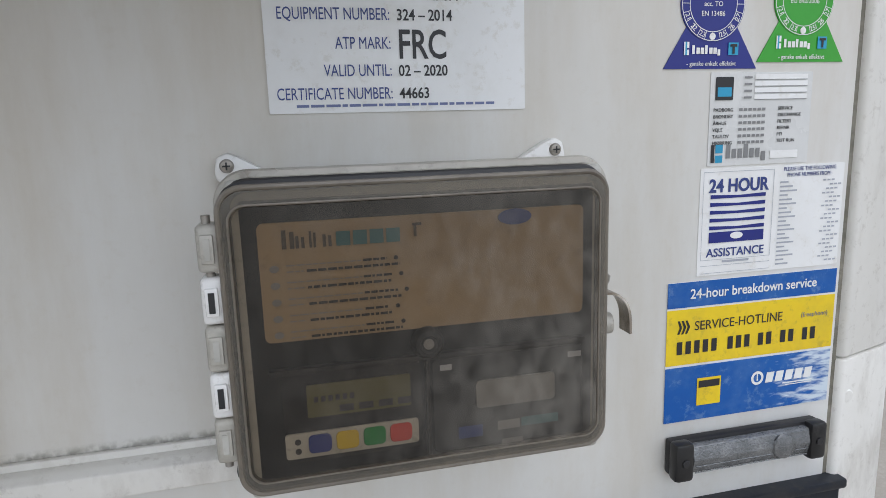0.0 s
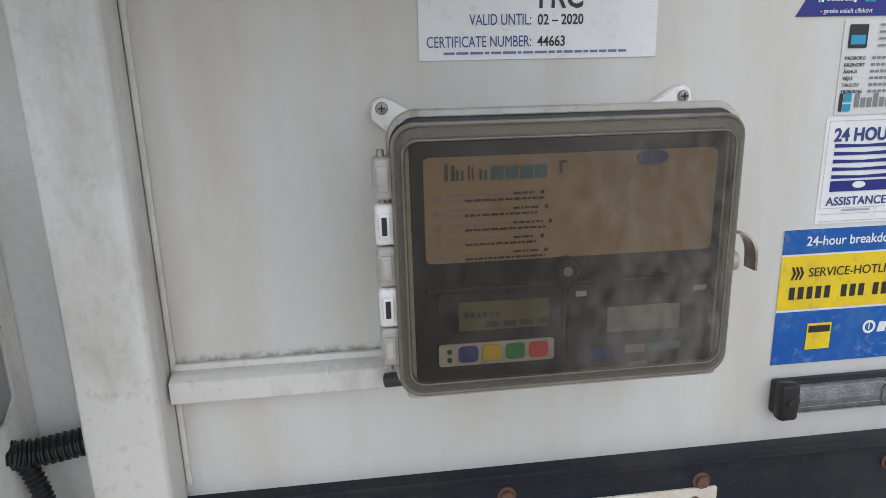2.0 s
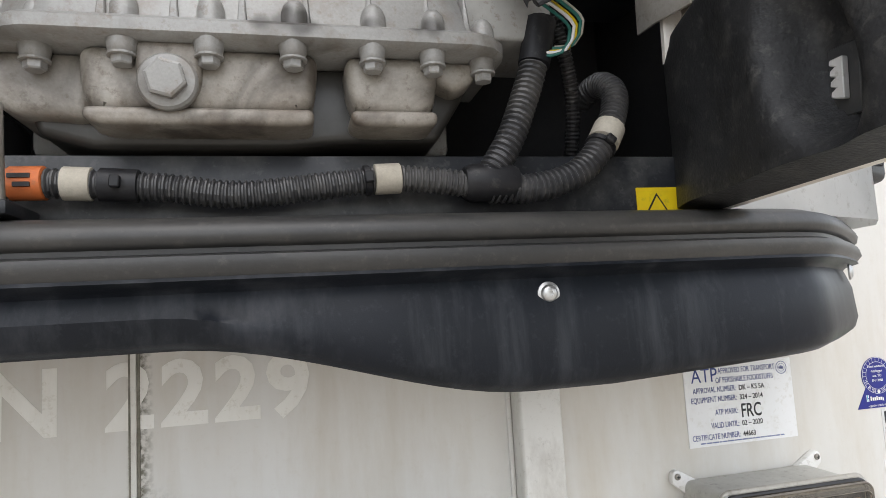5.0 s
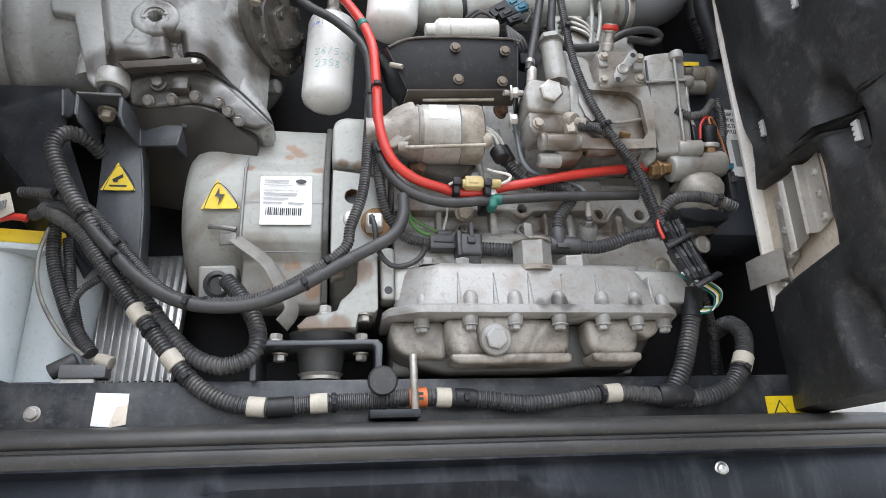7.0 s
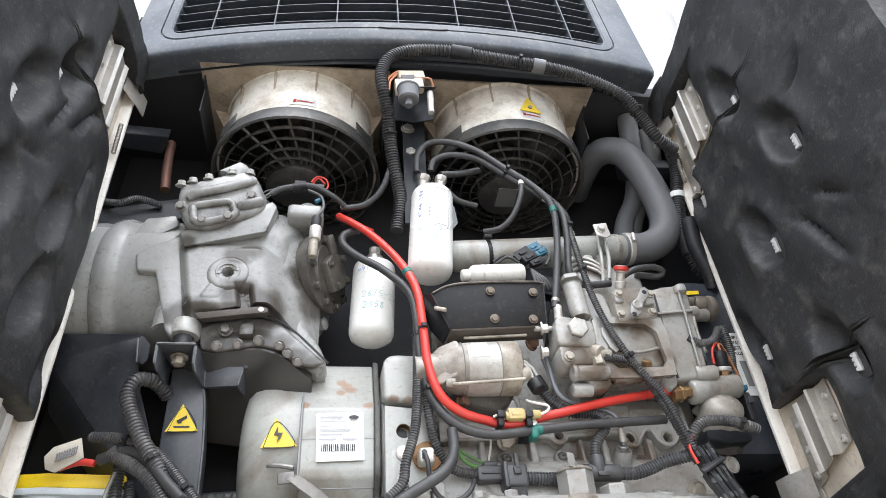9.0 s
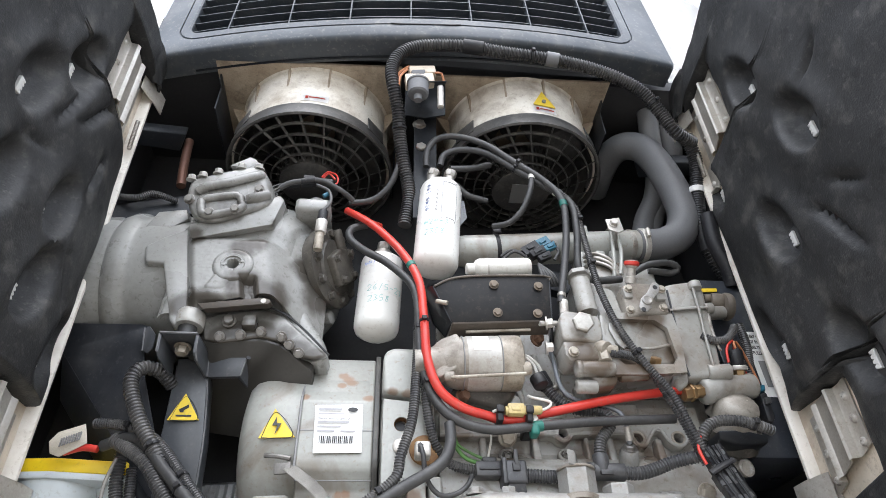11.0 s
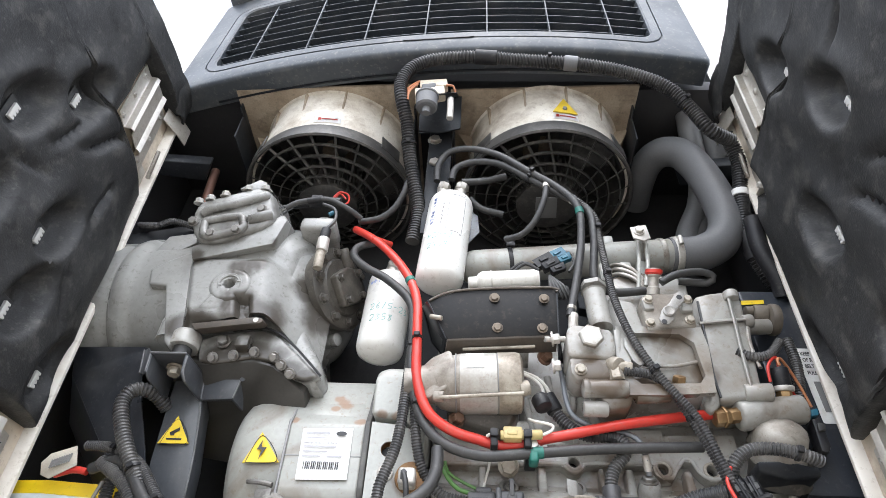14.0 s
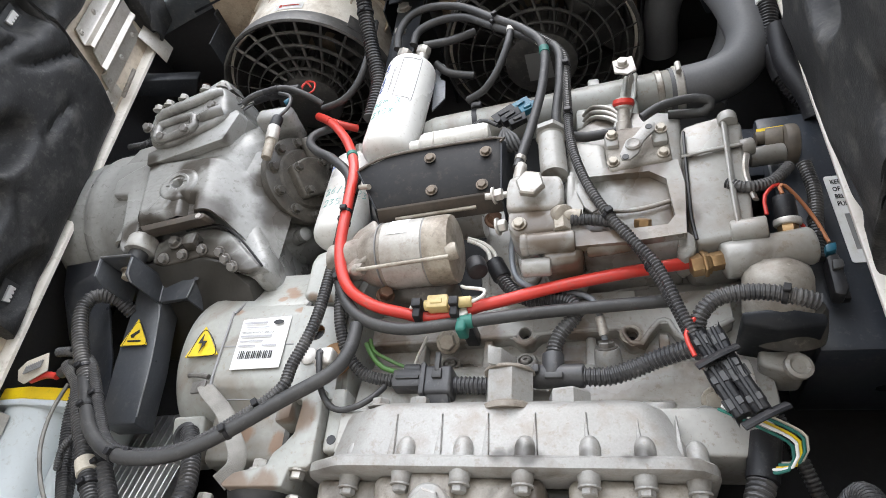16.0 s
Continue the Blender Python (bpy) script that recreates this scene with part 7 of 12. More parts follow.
CREASES = {  # folds in the foam: place along and up the door, half length, angle, depth
    1: [(0.36, 2.52, 0.09, -1.0, 0.020), (0.42, 2.56, 0.06, -0.6, 0.014), (0.46, 2.78, 0.05, 0.5, 0.012), (0.20, 2.66, 0.05, 1.2, 0.010)],
    -1: [(0.20, 2.86, 0.12, -0.95, 0.016), (0.28, 2.80, 0.10, -1.1, 0.014), (0.14, 2.76, 0.07, -1.3, 0.012), (0.33, 2.66, 0.06, -0.3, 0.010), (0.12, 2.55, 0.07, 1.1, 0.008)],
}
PADS = ((2.93, 3.15, 3.145), (2.20, 2.36, 2.225))
RIGHT = (-0.205, 0.205, 0.155)
LEFT = (-1.575, 0.255, 0.165)
DIMPLES = {
    1: [clip_place(q, *RIGHT) for q in ((-0.225, -0.120, 2.932), (-0.255, -0.205, 2.715), (-0.235, -0.034, 2.612), (-0.225, 0.119, 2.866), (-0.225, 0.126, 2.470), (-0.240, -0.082, 2.339), (-0.220, -0.036, 2.047))],
    -1: [clip_place(q, *LEFT) for q in ((-1.565, -0.098, 2.870), (-1.565, -0.178, 2.722), (-1.565, -0.151, 2.541), (-1.565, 0.005, 2.620), (-1.565, 0.030, 2.480), (-1.575, 0.201, 2.439))],
}
unit_door(*RIGHT, -7, 1, "open bay door lined with dusty black foam, catch plates bare")
unit_door(*LEFT, 1, -1, "open bay door lined with dented black foam, steel catches on its edge")

def border(parent, pts, inset=0.13, name="printed_border"):
    """A thin printed outline just inside a sticker's edge."""
    pts = [Vector(q) for q in pts]
    mid = sum(pts, Vector()) / len(pts)
    loop = [q.lerp(mid, inset) for q in pts]
    part(name, tube(mesh(), loop + loop[:1], 0.0007, 4), ink, parent)


# ---- condenser fans ----
def condenser_fan(cx, cy, label):
    f = thing("condenser_fan", label, "fan", (cx, cy, 3.0), group="condenser fans")
    sq = mesh()
    px0, px1 = cx - 0.238, cx + 0.218
    prism(sq, [(px0, 0.118, 3.236), (px1, 0.102, 3.236), (px1, 0.470, 3.236), (px0, 0.470, 3.236)], (0, 0, 0.010), 0.002)
    part("mounting_plate", sq, tan_dark, f, "brown dust-stained square plate")
    for x in (px0 + 0.006, px1 - 0.010):
        part("plate_flange", prism(mesh(), [(x, 0.155, 3.235), (x, 0.46, 3.235), (x, 0.46, 3.13), (x, 0.180, 3.13), (x, 0.180, 3.212), (x, 0.155, 3.212)], (0.004, 0, 0), 0.001), black_steel, f, "thin folded plate flange")
    sh = mesh()
    lathe(sh, (cx, cy, 3.237), -Z, [(0.196, 0), (0.189, 0.005), (0.1885, 0.03), (0.190, 0.07), (0.193, 0.120), (0.197, 0.168), (0.191, 0.168), (0.184, 0.07), (0.180, 0.0)], 64, caps=False)
    part("shroud", sh, tan, f, "dusty cream round shroud")
    # dark lining added over the tan wall, for the shade inside the shroud
    inn = mesh()
    lathe(inn, (cx, cy, 3.228), -Z, [(0.1775, 0), (0.1815, 0.06), (0.1875, 0.158), (0.1900, 0.163), (0.1865, 0.158), (0.1795, 0.06), (0.1755, 0.0), (0.05, -0.002)], 56, caps=False)
    part("shroud_shade_sleeve", inn, fan_black, f, "added dark lining that keeps the shroud's inside in shade")
    for i in range(12):
        a = 2 * math.pi * i / 12 + 0.2
        c, s = math.cos(a), math.sin(a)
        g_ = mesh()
        out_r = 0.198 if s < -0.6 else 0.224
        prism(g_, [(cx + 0.187 * c, cy + 0.187 * s, 3.236), (cx + out_r * c, cy + out_r * s, 3.236), (cx + 0.189 * c, cy + 0.189 * s, 3.165)], (-0.005 * s, 0.005 * c, 0), 0.0008, 1)
        part("gusset", g_, tan_dark, f)
    lip = mesh()
    lathe(lip, (cx, cy, 3.088), -Z, [(0.196, 0.008), (0.201, 0.0), (0.205, 0.020), (0.2075, 0.040), (0.203, 0.043), (0.199, 0.040), (0.199, 0.014)], 64, caps=False)
    for a in (radians(-142), radians(-38)):
        c, s = math.cos(a), math.sin(a)
        prism(lip, [(cx + 0.202 * c + 0.03 * s, cy + 0.202 * s - 0.03 * c, 3.072), (cx + 0.202 * c - 0.03 * s, cy + 0.202 * s + 0.03 * c, 3.072), (cx + 0.199 * c - 0.03 * s, cy + 0.199 * s + 0.03 * c, 3.114), (cx + 0.199 * c + 0.03 * s, cy + 0.199 * s - 0.03 * c, 3.114)], (0.003 * c, 0.003 * s, 0), 0.001)
    part("guard_rim", lip, fan_black, f)
    for r in (0.176, 0.148, 0.121, 0.096):
        rg = mesh()
        z = 3.056 - (0.205 - r) * 0.22
        lathe(rg, (cx, cy, z), -Z, [(r - 0.0016, 0), (r + 0.0016, 0), (r + 0.0016, 0.008), (r - 0.0016, 0.008), (r - 0.0016, 0)], 48, caps=False)
        part("guard_ring", rg, guard_dust, f)
    for i in range(22):
        a = 2 * math.pi * i / 22 + 0.07
        pts = []
        for r, tw in ((0.203, 0.0), (0.160, 0.04), (0.117, 0.13), (0.076, 0.28)):
            pts.append((cx + r * math.cos(a + tw), cy + r * math.sin(a + tw), 3.052 - (0.205 - r) * 0.22))
        sp_i = mesh()
        tube(sp_i, pts, 0.0034, 6, flat=0.45)
        part("guard_spoke", sp_i, guard_dust, f)
    mo = mesh()
    lathe(mo, (cx, cy, 3.15), -Z, [(0.055, 0), (0.07, 0.02), (0.076, 0.10), (0.074, 0.130), (0.055, 0.136), (0.02, 0.137)], 40)
    part("motor", mo, fan_black, f, "black finned fan motor")
    for i in range(30):
        a = 2 * math.pi * i / 30
        c, s = math.cos(a), math.sin(a)
        fn = mesh()
        prism(fn, [(cx + 0.073 * c, cy + 0.073 * s, 3.125), (cx + 0.083 * c, cy + 0.083 * s, 3.12), (cx + 0.083 * c, cy + 0.083 * s, 3.035), (cx + 0.073 * c, cy + 0.073 * s, 3.03)], (-0.003 * s, 0.003 * c, 0))
        part("motor_fin", fn, fan_black, f, smooth=0)
    for i in range(9):
        a = 2 * math.pi * i / 9
        bl = mesh()
        g0 = []
        for r, tw, dz in ((0.075, 0.0, 0.0), (0.120, 0.10, 0.004), (0.176, 0.22, 0.0)):
            g0.append([bl.verts.new((cx + r * math.cos(a + tw + w), cy + r * math.sin(a + tw + w), 3.145 + dz + h)) for w, h in ((-0.20, 0.035), (0.0, 0.004), (0.22, -0.03))])
        for u, v in zip(g0, g0[1:]):
            for k in range(2):
                bl.faces.new((u[k], u[k + 1], v[k + 1], v[k]))
        bmesh.ops.solidify(bl, geom=bl.faces[:], thickness=0.002)
        part("blade", bl, fan_black, f, smooth=60)
    return f


FANS = ((-1.175, 0.312), (-0.638, 0.298))
fan_a = condenser_fan(*FANS[0], "dusty cream condenser fan with black guard, red arrow label")
fan_b = condenser_fan(*FANS[1], "dusty cream condenser fan with black guard, yellow warning label")


def fan_sticker(fan, cx, cy, a, z, w, h, material, name, label):
    """A label bent round the shroud at angle a."""
    bm = mesh()
    rows = []
    for i in range(7):
        t = radians(a) + (i / 6 - 0.5) * w / 0.193
        rows.append([bm.verts.new((cx + (0.1920 + (3.155 - q) * 0.075) * math.cos(t), cy + (0.1920 + (3.155 - q) * 0.075) * math.sin(t), q)) for q in (z, z + h)])
    for u, v in zip(rows, rows[1:]):
        bm.faces.new((u[0], v[0], v[1], u[1]))
    bmesh.ops.solidify(bm, geom=bm.faces[:], thickness=-0.001)
    return part(name, bm, material, fan, label)


fan_sticker(fan_a, *FANS[0], -86, 3.104, 0.064, 0.026, label_white, "arrow_label", "white label with a red arrow")
fan_sticker(fan_b, *FANS[1], -81, 3.104, 0.060, 0.022, label_white, "arrow_label", "white label with a red arrow")
for fan_, fc_, a_, z_ in ((fan_a, FANS[0], -86, 3.1150), (fan_b, FANS[1], -81, 3.1130)):
    fan_sticker(fan_, fc_[0], fc_[1] - 0.0012, a_ + 1.5, z_, 0.038, 0.004, ink_red, "arrow_print", "")
    fan_sticker(fan_, fc_[0], fc_[1] - 0.0012, a_ - 5.5, z_ - 0.0035, 0.007, 0.011, ink_red, "arrow_print", "")
tri = mesh()
TA = [(FANS[1][0] + (0.1945 + (3.155 - z) * 0.07) * math.cos(radians(a)), FANS[1][1] + (0.1945 + (3.155 - z) * 0.07) * math.sin(radians(a)), z) for a, z in ((-89.5, 3.128), (-72.5, 3.128), (-81, 3.186))]
prism(tri, TA, (0.0005, -0.0025, 0))
wt_ = part("warning_triangle", tri, label_yellow, fan_b, "yellow warning triangle", smooth=0)
part("triangle_print", lathe(mesh(), (FANS[1][0] + 0.0305, FANS[1][1] - 0.1965, 3.143), -Y, [(0.0055, -0.003), (0.0050, 0.0015), (0.002, 0.0015)], 12), ink_grey, wt_)
lab = mesh()
prism(lab, [(-0.668, 0.262, 3.0115), (-0.618, 0.262, 3.0115), (-0.614, 0.328, 3.0115), (-0.666, 0.330, 3.0115)], (0, 0, -0.0015))
part("type_label", lab, ink_grey, fan_b, "dull metal type label", smooth=0)

# ---- compressor ----
comp = thing("compressor", "grey painted reciprocating compressor, dusty with oil stains", "compressor", (-1.33, 0.33, 2.45))
cb = mesh()
lathe(cb, (-1.632, 0.335, 2.703), X, [(0.07, 0.0), (0.118, 0.006), (0.140, 0.022), (0.150, 0.048), (0.152, 0.085), (0.149, 0.098), (0.149, 0.104), (0.157, 0.112), (0.1615, 0.124), (0.1620, 0.136), (0.158, 0.148), (0.1565, 0.158), (0.1590, 0.172), (0.1595, 0.25), (0.150, 0.30)], 64)
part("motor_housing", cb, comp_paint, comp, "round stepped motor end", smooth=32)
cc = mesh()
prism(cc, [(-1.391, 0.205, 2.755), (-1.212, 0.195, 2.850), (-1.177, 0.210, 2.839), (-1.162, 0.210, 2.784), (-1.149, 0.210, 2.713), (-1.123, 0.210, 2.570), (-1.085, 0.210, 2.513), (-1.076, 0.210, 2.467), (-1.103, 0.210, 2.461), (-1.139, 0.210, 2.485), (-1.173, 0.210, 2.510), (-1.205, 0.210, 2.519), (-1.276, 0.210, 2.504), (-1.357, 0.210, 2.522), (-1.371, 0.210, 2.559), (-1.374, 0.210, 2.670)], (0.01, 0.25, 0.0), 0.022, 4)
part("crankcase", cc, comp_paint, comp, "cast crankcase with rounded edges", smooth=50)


def ease(v, lo, hi):
    """Smooth rise from 0 at lo to 1 at hi."""
    k = max(0.0, min(1.0, (v - lo) / (hi - lo)))
    return k * k * (3 - 2 * k)


def along(v, knots):
    """Straight-line value between knots (x, value)."""
    for (a, p), (b, q) in zip(knots, knots[1:]):
        if v <= b:
            return p + (q - p) * max(0.0, (v - a) / (b - a))
    return knots[-1][1]


def casting_depth(x, z):
    """Front surface of the crankcase: round bearing end, raised crank door with a notch, oval port pad."""
    y = 0.176 + 0.135 * max(0.0, (x + 1.222) / 0.150) ** 2 + 0.05 * max(0.0, (-1.372 - x) / 0.03) ** 2
    y += 0.020 * ease(z, 2.735, 2.80)
    lean = (z - 2.63) * 0.22
    u = x + lean
    bulge = ease(u, -1.356, -1.336) * (1 - ease(u, -1.212, -1.160)) * ease(z, 2.548, 2.572) * (1 - 0.6 * ease(z, 2.690, 2.715))
    notch = ease(u, -1.264, -1.254) * (1 - ease(u, -1.232, -1.222)) * (1 - ease(z, 2.602, 2.616))
    y -= 0.025 * bulge * (1 - 0.75 * notch)
    dx, dz = x + 1.268, z - 2.634
    pad = 1 - ease(math.hypot(dx, dz), 0.031, 0.036)
    tail = (1 - ease(abs(dx - 0.5 * dz) - 0.012, 0.0, 0.005)) * (1 - ease(abs(dz + 0.02), 0.030, 0.036))
    y -= 0.0045 * max(pad, 0.45 * tail * (1 - notch))
    y += 0.030 * (1 - ease(math.hypot(dx, dz), 0.0140, 0.0165))
    rough_ = notch * 0.0016 + 0.0003
    return y + rough_ * noise.noise(Vector((x * 160, z * 160, 2.0)))


fb_ = mesh()
grid_ = []
for i in range(181):
    x = -1.388 + 0.286 * i / 180
    z_lo = along(x, ((-1.388, 2.535), (-1.318, 2.545), (-1.287, 2.562), (-1.194, 2.574), (-1.171, 2.566), (-1.147, 2.549), (-1.102, 2.496)))
    z_hi = along(x, ((-1.388, 2.740), (-1.200, 2.815), (-1.102, 2.815)))
    grid_.append([fb_.verts.new((x, casting_depth(x, z_lo + (z_hi - z_lo) * k / 160), z_lo + (z_hi - z_lo) * k / 160)) for k in range(161)])
for a, b in zip(grid_, grid_[1:]):
    for k in range(160):
        fb_.faces.new((a[k], b[k], b[k + 1], a[k + 1]))
bmesh.ops.recalc_face_normals(fb_, faces=fb_.faces)
bmesh.ops.solidify(fb_, geom=fb_.faces[:], thickness=-0.006)
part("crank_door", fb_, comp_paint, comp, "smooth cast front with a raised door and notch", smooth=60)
ED = Vector((0.88, -0.46, -0.05)).normalized()
EC = Vector((-1.086, 0.253, 2.719))
shd = mesh()
lathe(shd, EC - ED * 0.188, ED, [(0.158, 0), (0.157, 0.07), (0.148, 0.105), (0.130, 0.130), (0.105, 0.146), (0.080, 0.148)], 48)
part("shoulder", shd, comp_paint, comp, "rounded bearing end", smooth=50)
sh_ = mesh()
prism(sh_, [(-1.473, 0.185, 2.744), (-1.453, 0.185, 2.794), (-1.399, 0.185, 2.805), (-1.388, 0.185, 2.778), (-1.431, 0.185, 2.744), (-1.451, 0.185, 2.708)], (0, 0.10, 0.03), 0.003)
part("name_shelf", sh_, comp_paint, comp)
step = mesh()
prism(step, [(-1.450, 0.168, 2.690), (-1.420, 0.168, 2.715), (-1.375, 0.168, 2.741), (-1.336, 0.168, 2.549), (-1.353, 0.168, 2.510), (-1.365, 0.168, 2.522), (-1.406, 0.168, 2.650), (-1.440, 0.168, 2.651)], (0, 0.09, 0), 0.006, 3)
part("casting_step", step, comp_paint, comp)
hf = mesh()
prism(hf, [(-1.369, 0.137, 2.722), (-1.203, 0.137, 2.815), (-1.193, 0.137, 2.800), (-1.208, 0.137, 2.733), (-1.356, 0.137, 2.687)], (0, 0.13, 0.05), 0.004, 2)
part("head_flange", hf, comp_paint, comp)
hd = mesh()
prism(hd, [(-1.388, 0.124, 2.801), (-1.387, 0.124, 2.838), (-1.263, 0.124, 2.891), (-1.240, 0.124, 2.869), (-1.212, 0.124, 2.798), (-1.226, 0.124, 2.770), (-1.314, 0.124, 2.720), (-1.357, 0.124, 2.724), (-1.379, 0.124, 2.761)], (0.005, 0.115, 0.055), 0.015, 4)
head_ = part("cylinder_head", hd, comp_paint, comp, "stepped cylinder head with bolts", smooth=50)
rim_ = mesh()
tube(rim_, [(-1.351, 0.122, 2.774), (-1.343, 0.121, 2.779), (-1.284, 0.121, 2.792), (-1.274, 0.121, 2.773), (-1.273, 0.121, 2.755), (-1.334, 0.121, 2.735), (-1.347, 0.121, 2.753), (-1.351, 0.122, 2.774)], 0.0085, 10)
part("pocket_rim", rim_, comp_paint, head_)
part("head_ridge", tube(mesh(), [(-1.364, 0.124, 2.800), (-1.347, 0.119, 2.810), (-1.304, 0.118, 2.825), (-1.259, 0.119, 2.847), (-1.247, 0.126, 2.858)], 0.0125, 14, flat=0.8), comp_paint, head_, smooth=60)
part("head_ridge", tube(mesh(), [(-1.263, 0.125, 2.784), (-1.240, 0.120, 2.790), (-1.224, 0.124, 2.801)], 0.011, 14), comp_paint, head_, smooth=60)
lug = mesh()
prism(lug, [(-1.325, 0.150, 2.907), (-1.285, 0.150, 2.938), (-1.270, 0.150, 2.929), (-1.247, 0.150, 2.897), (-1.273, 0.150, 2.899)], (0, 0.05, 0.02), 0.003)
part("lifting_lug", lug, comp_paint, head_)
bolts(comp, [(-1.373, 0.118, 2.772), (-1.328, 0.118, 2.739), (-1.281, 0.118, 2.751), (-1.243, 0.118, 2.809)], (0, -0.85, -0.3), 0.0080, 0.010, bolt_dull)
bolts(comp, [(-1.385, 0.130, 2.836), (-1.335, 0.130, 2.858), (-1.291, 0.130, 2.877), (-1.256, 0.132, 2.881), (-1.364, 0.130, 2.846)], (0, -0.35, 0.9), 0.0085, 0.012, grey_paint_b)
port = mesh()
lathe(port, (-1.268, 0.1480, 2.634), (0, -1, -0.1), [(0.0235, 0), (0.0235, 0.007), (0.0215, 0.009), (0.0175, 0.009), (0.0165, 0.003), (0.0162, 0.0005)], 32, False)
part("sight_port", port, comp_paint, comp, "round sight port")
# black disc deep in the open port, for the dark inside it
pg = mesh()
lathe(pg, (-1.268, 0.1740, 2.6338), (0, -1, -0.1), [(0.0160, 0), (0.0160, 0.0012)], 20)
part("port_shade_disc", pg, ink, comp)
for a_ in (0.25, 3.39):
    part("port_lug", box(mesh(), -1.268 + 0.0175 * math.cos(a_) - 0.003, -1.268 + 0.0175 * math.cos(a_) + 0.003, 0.1375, 0.1415, 2.634 + 0.0175 * math.sin(a_) - 0.002, 2.634 + 0.0175 * math.sin(a_) + 0.002, 0.0005), comp_paint, comp)
shelf_ = mesh()
prism(shelf_, [(-1.316, 0.149, 2.547), (-1.202, 0.147, 2.563), (-1.190, 0.147, 2.560), (-1.187, 0.147, 2.554), (-1.193, 0.147, 2.549), (-1.208, 0.147, 2.548), (-1.304, 0.149, 2.535)], (0, 0.03, 0.010), 0.001)
part("stay_hole", lathe(mesh(), (-1.2000, 0.1465, 2.5555), -Y, [(0.0052, 0), (0.0048, 0.0010), (0.002, 0.0010)], 18), zinc, comp)
part("stay_plate", shelf_, shelf_dust, comp, "thin rusty steel stay")
pan_ = mesh()
prism(pan_, [(-1.315, 0.194, 2.542), (-1.288, 0.194, 2.556), (-1.203, 0.194, 2.570), (-1.165, 0.194, 2.553), (-1.129, 0.194, 2.520), (-1.079, 0.194, 2.474), (-1.102, 0.194, 2.464), (-1.134, 0.194, 2.470), (-1.164, 0.194, 2.498), (-1.204, 0.194, 2.507), (-1.275, 0.194, 2.492), (-1.304, 0.194, 2.499)], (0, 0.045, 0.012), 0.006, 3)
part("bottom_flange", pan_, comp_paint, comp, "rounded bottom flange")
# bottom cover: oil, and the shade of its downward face, in one colour
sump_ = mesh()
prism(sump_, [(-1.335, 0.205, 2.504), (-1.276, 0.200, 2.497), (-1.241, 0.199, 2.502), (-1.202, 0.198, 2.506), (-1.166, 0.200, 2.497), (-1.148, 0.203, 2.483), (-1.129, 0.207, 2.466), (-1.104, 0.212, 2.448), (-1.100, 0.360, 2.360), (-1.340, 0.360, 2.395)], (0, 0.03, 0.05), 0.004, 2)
part("sump", sump_, sump_shade_paint, comp, "oily bottom cover, darkened as the side that faces down", smooth=40)
gk = mesh()
tube(gk, [(-1.254, 0.191, 2.562), (-1.223, 0.191, 2.568), (-1.196, 0.191, 2.570), (-1.164, 0.191, 2.556), (-1.127, 0.191, 2.525), (-1.076, 0.191, 2.472)], 0.0022, 6)
part("gasket", gk, ink, comp, "black gasket line")
bolts(comp, [(-1.275, 0.189, 2.503), (-1.239, 0.189, 2.508), (-1.203, 0.189, 2.516), (-1.165, 0.189, 2.507), (-1.149, 0.189, 2.491), (-1.130, 0.189, 2.474)], (0, -0.75, -0.65), 0.0074, 0.010, bolt_dull)
bolts(comp, [(-1.264, 0.189, 2.536)], (0, -1, -0.1), 0.0098, 0.012, bolt_dull)
lugp = mesh()
prism(lugp, [(-1.238, 0.172, 2.534), (-1.232, 0.172, 2.541), (-1.213, 0.172, 2.543), (-1.213, 0.172, 2.519), (-1.237, 0.172, 2.518)], (0, 0.032, 0), 0.002)
part("square_lug", lugp, comp_paint, comp)
ec = mesh()
lathe(ec, EC - ED * 0.045, ED, [(0.080, 0), (0.080, 0.022), (0.088, 0.026), (0.088, 0.042), (0.084, 0.045), (0.062, 0.047), (0.058, 0.052), (0.020, 0.054)], 44)
part("end_cover", ec, oily_paint, comp, "black oily round end cover")
ea = ED.cross(Z).normalized()
eb_ = ED.cross(ea).normalized()


def on_cover(u, v, h):
    return EC + ea * u + eb_ * v + ED * h


bolts(comp, [on_cover(0.074 * math.cos(i * math.pi / 5 + 0.3), 0.074 * math.sin(i * math.pi / 5 + 0.3), 0.0) for i in range(10)], ED, 0.0085, 0.011, oily_paint)
blk = mesh()
prism(blk, [on_cover(0.050 * k * math.cos(a), 0.052 * k * math.sin(a), 0.004) for a, k in ((0.2, 1.0), (0.9, 0.8), (1.6, 1.05), (2.4, 0.8), (3.1, 1.05), (3.8, 0.75), (4.5, 1.0), (5.4, 0.75))], ED * 0.022, 0.006, 3)
part("pump_cover", blk, oily_paint, comp, "raised oil pump cover")
bolts(comp, [on_cover(0.036 * math.cos(a), 0.038 * math.sin(a), 0.025) for a in (0.2, 1.6, 3.1, 4.5)], ED, 0.0075, 0.010, oily_paint)
part("pump_port", cyl(mesh(), on_cover(-0.01, -0.03, 0.012), on_cover(0.035, -0.075, 0.010), 0.012, 14, 0.003), oily_paint, comp)
for u, v, w in ((-0.045, 0.095, 0.03), (-0.085, 0.03, 0.02), (0.02, 0.105, 0.025)):
    part("stud_boss", lathe(mesh(), on_cover(u, v, -0.05), ED, [(0.015, 0), (0.014, w), (0.010, w + 0.003)], 16), comp_paint, comp)
fit_ = mesh()
cyl(fit_, (-1.116, 0.160, 2.691), (-1.115, 0.155, 2.734), 0.0095, 12, 0.001)
part("switch_elbow", fit_, stained_zinc, comp, "stained elbow fitting")
